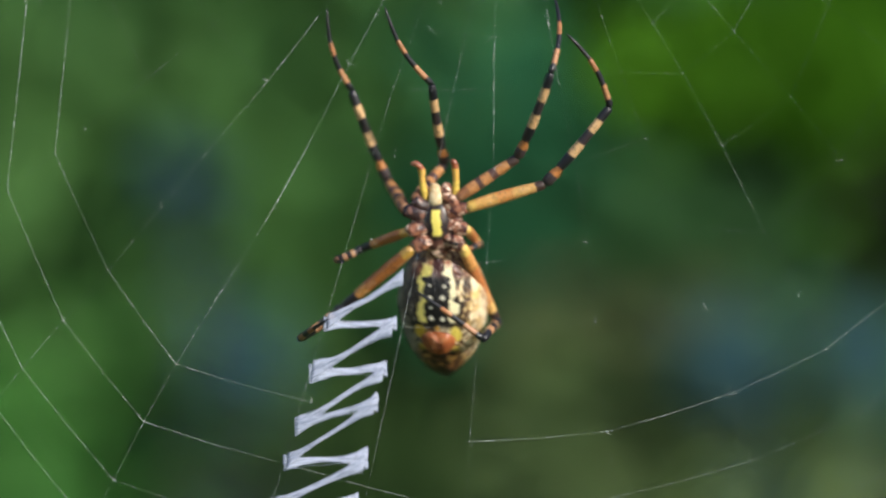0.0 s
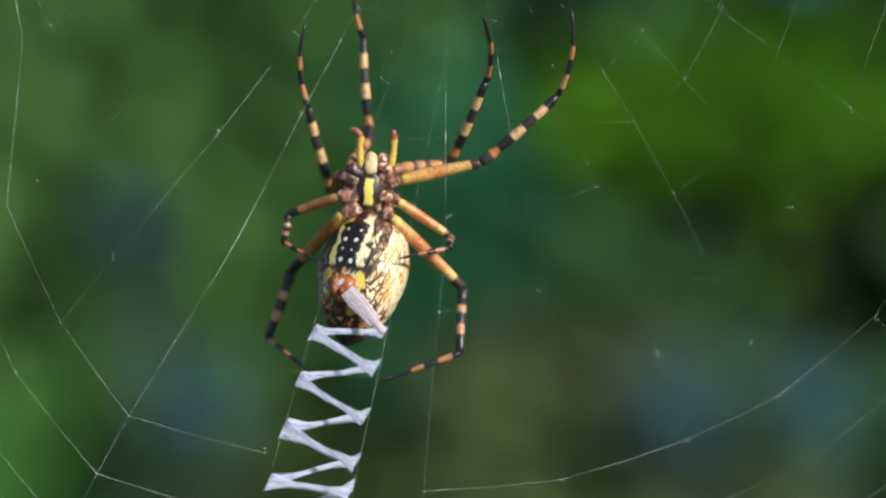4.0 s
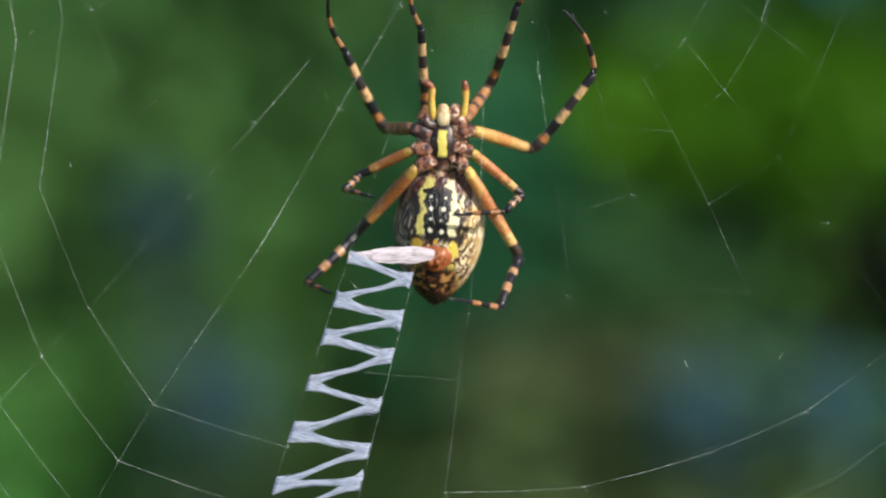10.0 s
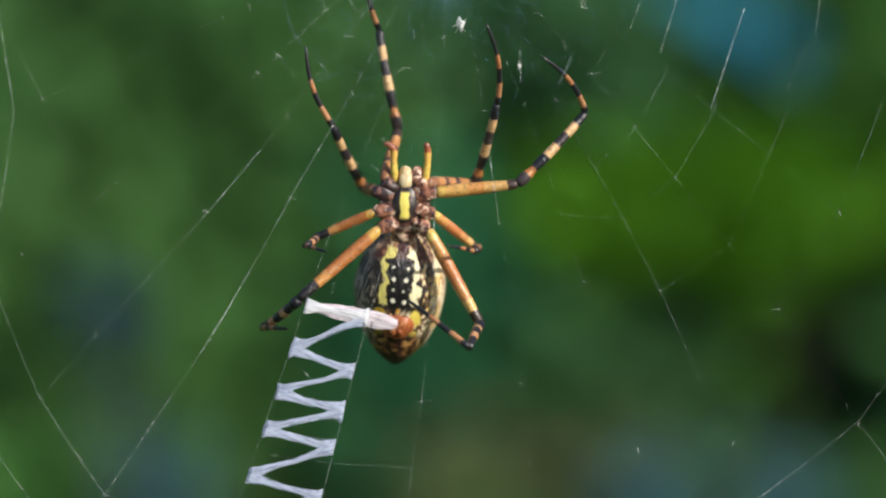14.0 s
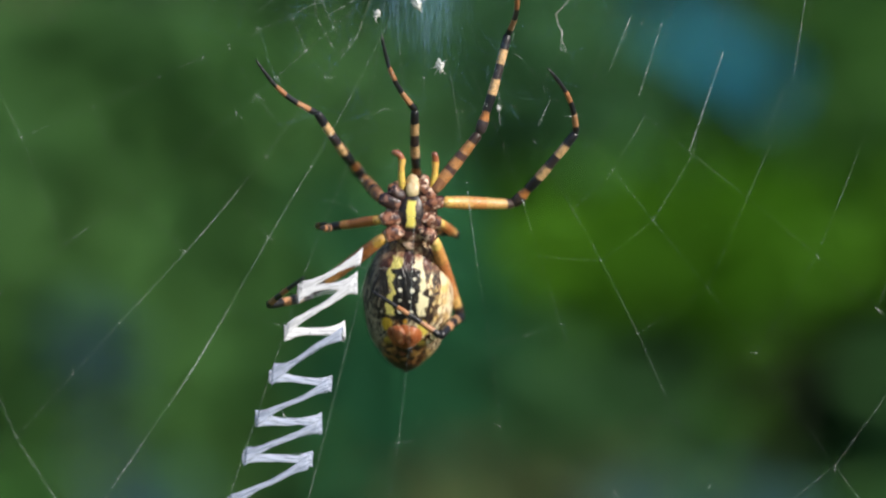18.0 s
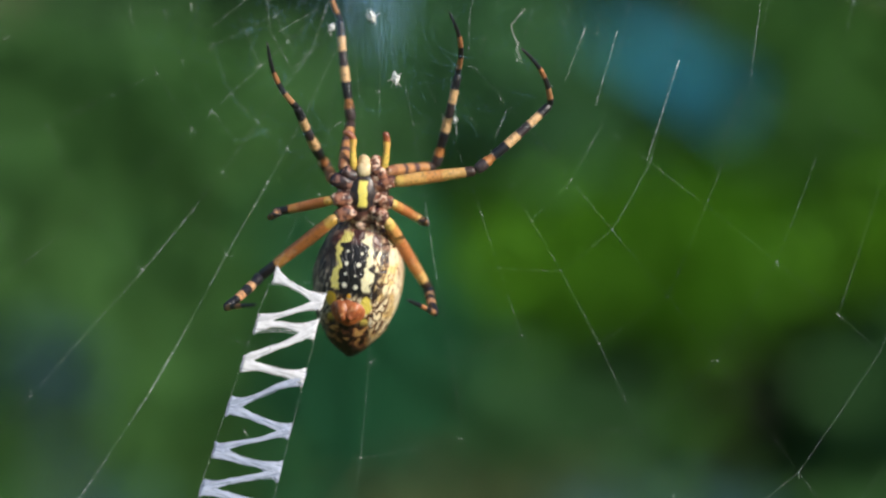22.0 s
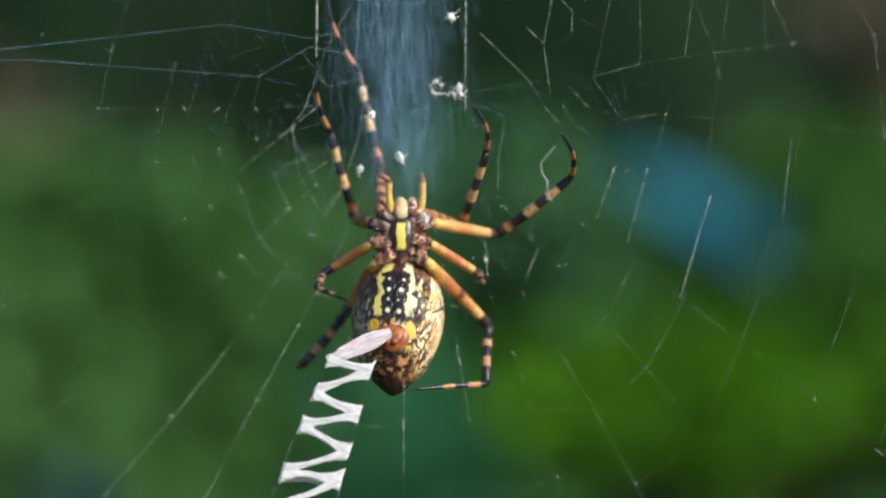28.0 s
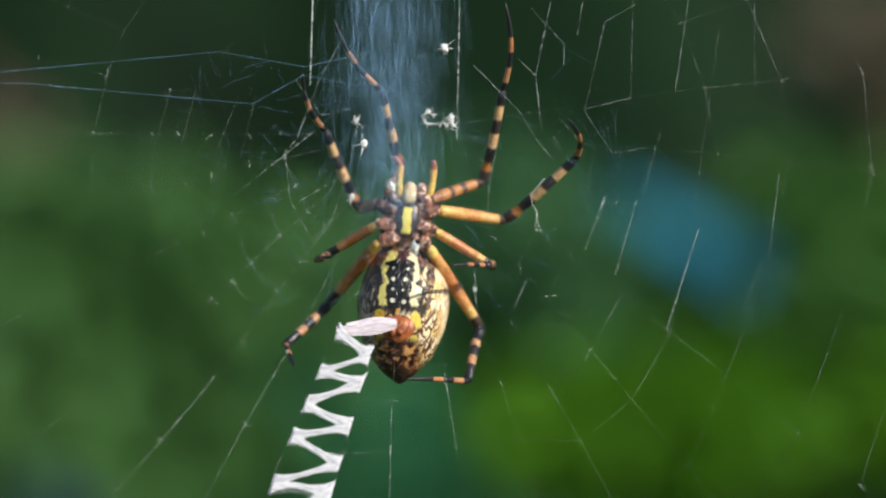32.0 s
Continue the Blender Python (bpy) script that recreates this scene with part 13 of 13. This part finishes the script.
    walk(swath[1], [(0, aim(-6.74, 11.47, -29.94, -0.01, 0.26, -0.97)), (0.25, aim(-8.67, 4.86, -31.66, -0.71, 0.39, -0.59)), (0.5, aim(-12.52, 0.73, -32.02, -0.73, 0.41, 0.55)), (1, aim(-11.89, 0.54, -32.05, -0.51, 0.42, 0.75)), (1.25, aim(-8.58, 4.7, -29.77, -0.7, 0.51, -0.5)), (1.5, aim(-7.27, 11.27, -25.5, -0.06, 0.21, -0.98)), (1.75, aim(-10.76, 5.03, -29.06, 0.6, 0.18, -0.78)), (2, aim(-15, 1.98, -28.96, 0.89, 0.45, -0.1)), (2.5, aim(-16.01, 1.09, -27.97, 0.92, 0.35, 0.18)), (3, aim(-15.85, 1.33, -28.41, 0.91, 0.4, 0.04)), (3.25, aim(-11.14, 4.95, -27.6, 0.68, 0.24, -0.69)), (3.5, aim(-6.9, 11.4, -25.19, -0.05, 0.24, -0.97)), (3.75, aim(-8.1, 4.83, -26.52, -0.71, 0.41, -0.57)), (4, aim(-11.07, 0.35, -27.70, -0.63, 0.22, 0.75)), (4.5, aim(-9.73, 0.41, -25.81, -0.6, 0.39, 0.7)), (4.9, aim(-9.46, 0.33, -26.07, -0.52, 0.48, 0.71)), (5.1, aim(-13.02, 0, -26, 0.08, 0.75, 0.66)), (5.3, aim(-16.62, 0.45, -23.79, 0.83, 0.5, 0.25)), (5.7, aim(-16.15, 0.68, -23.76, 0.86, 0.49, 0.17)), (6.1, aim(-15.64, 0.93, -23.77, 0.87, 0.47, 0.12)), (6.5, aim(-15.1, 1.18, -23.78, 0.88, 0.46, 0.09)), (6.75, aim(-11.34, 4.9, -24.14, 0.66, 0.29, -0.69)), (7, aim(-7.11, 11.47, -22.25, -0.1, 0.26, -0.96)), (7.25, aim(-7.91, 4.77, -22.95, -0.7, 0.42, -0.57)), (7.5, aim(-8.93, 0.62, -21.33, -0.77, 0.45, 0.45)), (8, aim(-10.05, 0.59, -21.62, -0.68, 0.43, 0.59)), (8.25, aim(-5.52, 4.78, -18.94, -0.74, 0.43, -0.52)), (8.5, aim(-3.06, 11.47, -14.1, -0.11, 0.26, -0.96)), (8.75, aim(-7.85, 4.94, -17.67, 0.63, 0.27, -0.73)), (9, aim(-13.1, 1.15, -18.56, 0.91, 0.42, 0.06)), (9.5, aim(-12.48, 1.14, -18.04, 0.92, 0.33, 0.2)), (10, aim(-12.86, 1.28, -18.73, 0.91, 0.42, -0)), (10.5, aim(-13.24, 1.95, -19.58, 0.74, 0.61, -0.27)), (11, aim(-14.71, 0.51, -18.28, 0.8, 0.45, 0.39)), (11.25, aim(-10.77, 0, -17.84, -0.04, 0.74, 0.67)), (11.5, aim(-7.45, 0.48, -14.84, -0.9, 0.36, 0.24)), (11.75, aim(-9.87, 0, -15.09, -0.01, 0.98, 0.19)), (12, aim(-12.75, 0.95, -13.53, 0.75, 0.65, -0.1)), (12.25, aim(-6.07, 4.76, -12.21, 0.59, 0.33, -0.74)), (12.5, aim(0.26, 11.47, -8.71, 0.04, 0.26, -0.97)), (12.75, aim(-5.31, 4.93, -11.87, 0.73, 0.26, -0.62)), (13, aim(-11.34, 0.45, -12.15, 0.89, 0.16, 0.43)), (13.5, aim(-11.53, 1.22, -12.52, 0.84, 0.44, 0.31)), (14, aim(-10.5, 2.22, -14.18, 0.82, 0.54, -0.2)), (14.5, aim(-11.64, 1.46, -13.48, 0.83, 0.55, -0.04)), (14.9, aim(-11.33, 1.48, -13.2, 0.86, 0.51, 0.06)), (15.3, aim(-11, 1.5, -12.89, 0.87, 0.46, 0.15)), (15.7, aim(-10.65, 1.51, -12.54, 0.88, 0.42, 0.23)), (16.1, aim(-10.28, 1.53, -12.16, 0.88, 0.38, 0.3)), (16.5, aim(-4.57, 0.3, -9.2, 0.57, 0.8, 0.17)), (17, aim(-9.52, 0.44, -7.49, 0.92, 0.15, 0.36)), (17.5, aim(-9.12, 1.36, -8.78, 0.92, 0.4, -0.06)), (17.75, aim(-3.82, 4.97, -7.67, 0.62, 0.22, -0.75)), (18, aim(1.12, 11.53, -6.24, -0.04, 0.28, -0.96)), (18.25, aim(-0.9, 4.46, -6.18, -0.5, 0.58, -0.64)), (18.5, aim(-3.97, 0.02, -5.88, -0.58, 0.54, 0.61)), (19, aim(-4.24, 0.22, -5.62, -0.65, 0.47, 0.6)), (19.5, aim(-3.75, 0.69, -6.04, 0.26, 0.95, -0.19)), (20, aim(4.9, 11.4, -0.7, 0.03, 0.24, -0.97)), (20.5, aim(-8.59, 0.64, -2.66, 0.92, 0.39, 0.05)), (21, aim(-8.52, 0.34, -2.3, 0.94, 0.2, 0.27)), (21.5, aim(-7.22, 2.11, -4.17, 0.75, 0.55, -0.37)), (22, aim(0.07, 10.93, -0.04, -0.12, 0.12, -0.99)), (22.25, aim(-4.98, 4.35, -2.68, 0.28, 0.73, -0.62)), (22.5, aim(-10.09, 0, -2.74, 0.44, 0.64, 0.63)), (23, aim(-9.36, 0.38, -2.55, 0.86, 0.46, 0.23)), (23.5, aim(-1.4, 1.81, -1.76, 0.62, 0.78, -0.11)), (24, aim(-7.13, 0.32, 1.64, 0.91, 0.21, 0.35)), (24.5, aim(-7.2, 0.48, 1.67, 0.88, 0.31, 0.37)), (25, aim(-6.29, 1.39, 0.9, 0.85, 0.52, -0.07)), (25.25, aim(-2.43, 4.9, 2.61, 0.62, 0.26, -0.74)), (25.5, aim(1.73, 11.14, 4.76, -0.02, 0.17, -0.98)), (25.7, aim(-2.29, 4.93, 2.43, 0.58, 0.23, -0.78)), (25.9, aim(-5.96, 1.6, 0.72, 0.84, 0.52, -0.12)), (26.3, aim(-6.18, 1.32, 1.32, 0.87, 0.49, 0.08)), (26.7, aim(-6.28, 1.12, 1.9, 0.85, 0.42, 0.3)), (27.1, aim(-6.26, 0.98, 2.56, 0.79, 0.34, 0.51)), (27.5, aim(-1.36, 0.21, 4.4, 0.23, 0.5, 0.83)), (28, aim(-5.41, 0.49, 5.78, 0.87, 0.28, 0.4)), (28.5, aim(-4.91, 1.44, 4.27, 0.78, 0.55, -0.31)), (29, aim(-6.4, 0.28, 5.61, 0.67, 0.34, 0.66)), (29.5, aim(-6.43, 0.27, 5.5, 0.71, 0.38, 0.59)), (30, aim(-5.28, 0.66, 5.13, 0.93, 0.37, 0.03)), (30.25, aim(0.06, 4.91, 8.5, 0.63, 0.25, -0.73)), (30.5, aim(5.07, 10.63, 13.3, 0.01, 0.05, -1)), (30.75, aim(0.52, 4.82, 11.04, 0.66, 0.3, -0.69)), (31, aim(-3.48, 0.14, 10.71, 0.91, 0.09, 0.4)), (31.5, aim(-3.75, 0.42, 10.29, 0.93, 0.33, 0.16)), (32, aim(-3.63, 0.62, 10.31, 0.89, 0.43, 0.15))])
    walk(swath[2], [(0, aim(-6.74, 11.47, -29.94, -0.01, 0.26, -0.97)), (0.5, aim(-17.67, 3.62, -28.12, 0.73, -0.41, -0.55)), (1, aim(-15.27, 3.32, -27.14, 0.51, -0.42, -0.75)), (1.5, aim(-7.27, 11.27, -25.5, -0.06, 0.21, -0.98)), (1.75, aim(-5.98, 6.4, -29.8, -0.75, -0.2, -0.63)), (2, aim(-6.45, 6.36, -29.89, -0.89, -0.45, 0.1)), (2.5, aim(-8.31, 4.05, -26.44, -0.92, -0.35, -0.18)), (3, aim(-8.01, 4.8, -28.08, -0.91, -0.4, -0.04)), (3.25, aim(-7.04, 6.4, -27.37, -0.65, -0.23, -0.72)), (3.5, aim(-6.9, 11.4, -25.19, -0.05, 0.24, -0.97)), (4, aim(-15.40, 1.86, -22.56, 0.63, -0.22, -0.75)), (4.5, aim(-13.53, 2.9, -21.38, 0.6, -0.39, -0.7)), (4.9, aim(-12.54, 3.22, -21.84, 0.52, -0.48, -0.71)), (5.1, aim(-12.64, 3.39, -23.03, -0.08, -0.75, -0.66)), (5.3, aim(-11.5, 3.57, -22.25, -0.83, -0.5, -0.25)), (5.7, aim(-10.42, 3.95, -22.59, -0.86, -0.49, -0.17)), (6.1, aim(-9.3, 4.36, -22.87, -0.87, -0.47, -0.12)), (6.5, aim(-8.16, 4.8, -23.07, -0.88, -0.46, -0.09)), (6.75, aim(-7.65, 6.42, -23.66, -0.65, -0.24, -0.72)), (7, aim(-7.11, 11.47, -22.25, -0.1, 0.26, -0.96)), (7.5, aim(-14.08, 3.62, -18.30, 0.77, -0.45, -0.45)), (8, aim(-14.62, 3.44, -17.66, 0.68, -0.43, -0.59)), (8.5, aim(-3.06, 11.47, -14.1, -0.11, 0.26, -0.96)), (8.75, aim(-3.9, 6.46, -17.47, -0.69, -0.23, -0.69)), (9, aim(-5.77, 4.51, -18.09, -0.91, -0.42, -0.06)), (9.5, aim(-4.47, 4.05, -16.27, -0.92, -0.33, -0.2)), (10, aim(-5.3, 4.81, -18.75, -0.91, -0.42, 0)), (10.5, aim(-6.92, 7.15, -21.85, -0.74, -0.61, 0.27)), (11, aim(-9.55, 3.39, -15.76, -0.8, -0.45, -0.39)), (11.25, aim(-10.94, 3.12, -15.03, 0.04, -0.74, -0.67)), (11.5, aim(-13.4, 2.9, -13.22, 0.9, -0.36, -0.24)), (11.75, aim(-9.91, 4.09, -14.31, 0.01, -0.98, -0.19)), (12, aim(-7.68, 5.34, -14.23, -0.75, -0.65, 0.1)), (12.25, aim(-3.1, 6.52, -12.63, -0.63, -0.38, -0.67)), (12.5, aim(0.26, 11.47, -8.71, 0.04, 0.26, -0.97)), (12.75, aim(-1.41, 6.41, -11.06, -0.58, -0.22, -0.78)), (13, aim(-4.13, 1.74, -8.63, -0.89, -0.16, -0.43)), (13.5, aim(-4.77, 4.8, -10.02, -0.84, -0.44, -0.31)), (14, aim(-2.81, 7.32, -16.02, -0.82, -0.54, 0.2)), (14.5, aim(-5.01, 5.84, -13.8, -0.83, -0.55, 0.04)), (14.9, aim(-4.26, 5.64, -12.7, -0.86, -0.51, -0.06)), (15.3, aim(-3.52, 5.44, -11.6, -0.87, -0.46, -0.15)), (15.7, aim(-2.79, 5.24, -10.49, -0.88, -0.42, -0.23)), (16.1, aim(-2.06, 5.04, -9.37, -0.88, -0.38, -0.3)), (16.5, aim(-1.33, 4.84, -8.23, -0.57, -0.8, -0.17)), (17, aim(-1.89, 1.65, -4.48, -0.92, -0.15, -0.36)), (17.5, aim(-1.11, 4.81, -9.3, -0.92, -0.4, 0.06)), (17.75, aim(0.31, 6.42, -8.11, -0.71, -0.24, -0.66)), (18, aim(1.12, 11.53, -6.24, -0.04, 0.28, -0.96)), (18.25, aim(-2.68, 6.66, -5.71, 0.39, -0.5, -0.77)), (18.5, aim(-7.05, 2.9, -2.61, 0.58, -0.54, -0.61)), (19, aim(-7.97, 2.9, -2.15, 0.65, -0.47, -0.6)), (19.5, aim(-2.17, 6.4, -7.17, -0.26, -0.95, 0.19)), (19.75, aim(1.69, 6.54, -4.41, -0.28, -0.73, -0.62)), (20, aim(4.9, 11.4, -0.7, 0.03, 0.24, -0.97)), (20.25, aim(1.57, 6.45, -2.92, -0.66, -0.33, -0.68)), (20.5, aim(-2.22, 3.37, -2.29, -0.92, -0.39, -0.05)), (21, aim(-1.96, 1.76, -0.46, -0.94, -0.2, -0.27)), (21.5, aim(-0.4, 7.15, -7.58, -0.75, -0.55, 0.37)), (21.75, aim(-0.08, 6.41, -4.92, -0.82, -0.28, -0.49)), (22, aim(0.07, 10.93, -0.04, -0.12, 0.12, -0.99)), (22.5, aim(-8.09, 2.95, 0.15, -0.44, -0.64, -0.63)), (23, aim(-4.08, 3.18, -1.14, -0.86, -0.46, -0.23)), (23.5, aim(3.35, 7.74, -2.56, -0.62, -0.78, 0.11)), (24, aim(-0.89, 1.76, 4.05, -0.91, -0.21, -0.35)), (24.5, aim(-1.21, 2.62, 4.19, -0.88, -0.31, -0.37)), (25, aim(0.46, 5.57, 0.31, -0.85, -0.52, 0.07)), (25.25, aim(1.27, 6.42, 2.35, -0.69, -0.27, -0.68)), (25.5, aim(1.73, 11.14, 4.76, -0.02, 0.17, -0.98)), (25.7, aim(1.53, 6.43, 1.64, -0.73, -0.27, -0.63)), (25.9, aim(1.1, 5.97, -0.3, -0.84, -0.52, 0.12)), (26.3, aim(0.79, 5.22, 1.97, -0.87, -0.49, -0.08)), (26.7, aim(0.5, 4.48, 4.31, -0.85, -0.42, -0.3)), (27.1, aim(0.23, 3.77, 6.71, -0.79, -0.34, -0.51)), (27.5, aim(-0.02, 3.08, 9.17, -0.23, -0.5, -0.83)), (28, aim(0.73, 2.44, 8.64, -0.87, -0.28, -0.4)), (28.5, aim(1.22, 5.8, 1.84, -0.78, -0.55, 0.31)), (29, aim(-2.33, 2.38, 9.67, -0.67, -0.34, -0.66)), (29.5, aim(-2.14, 2.55, 9.04, -0.71, -0.38, -0.59)), (30, aim(1.31, 3.26, 5.37, -0.93, -0.37, -0.03)), (30.25, aim(3.85, 6.47, 8.19, -0.68, -0.27, -0.68)), (30.5, aim(5.07, 10.63, 13.3, 0.01, 0.05, -1)), (30.75, aim(3.94, 6.41, 11.24, -0.63, -0.29, -0.73)), (31, aim(2.81, 0.76, 13.44, -0.91, -0.09, -0.4)), (31.5, aim(2.34, 2.61, 11.35, -0.93, -0.33, -0.16)), (32, aim(2.37, 3.52, 11.35, -0.89, -0.43, -0.15))])


motions(spider, legs, abdomen, band_thing, bands, swath, web)
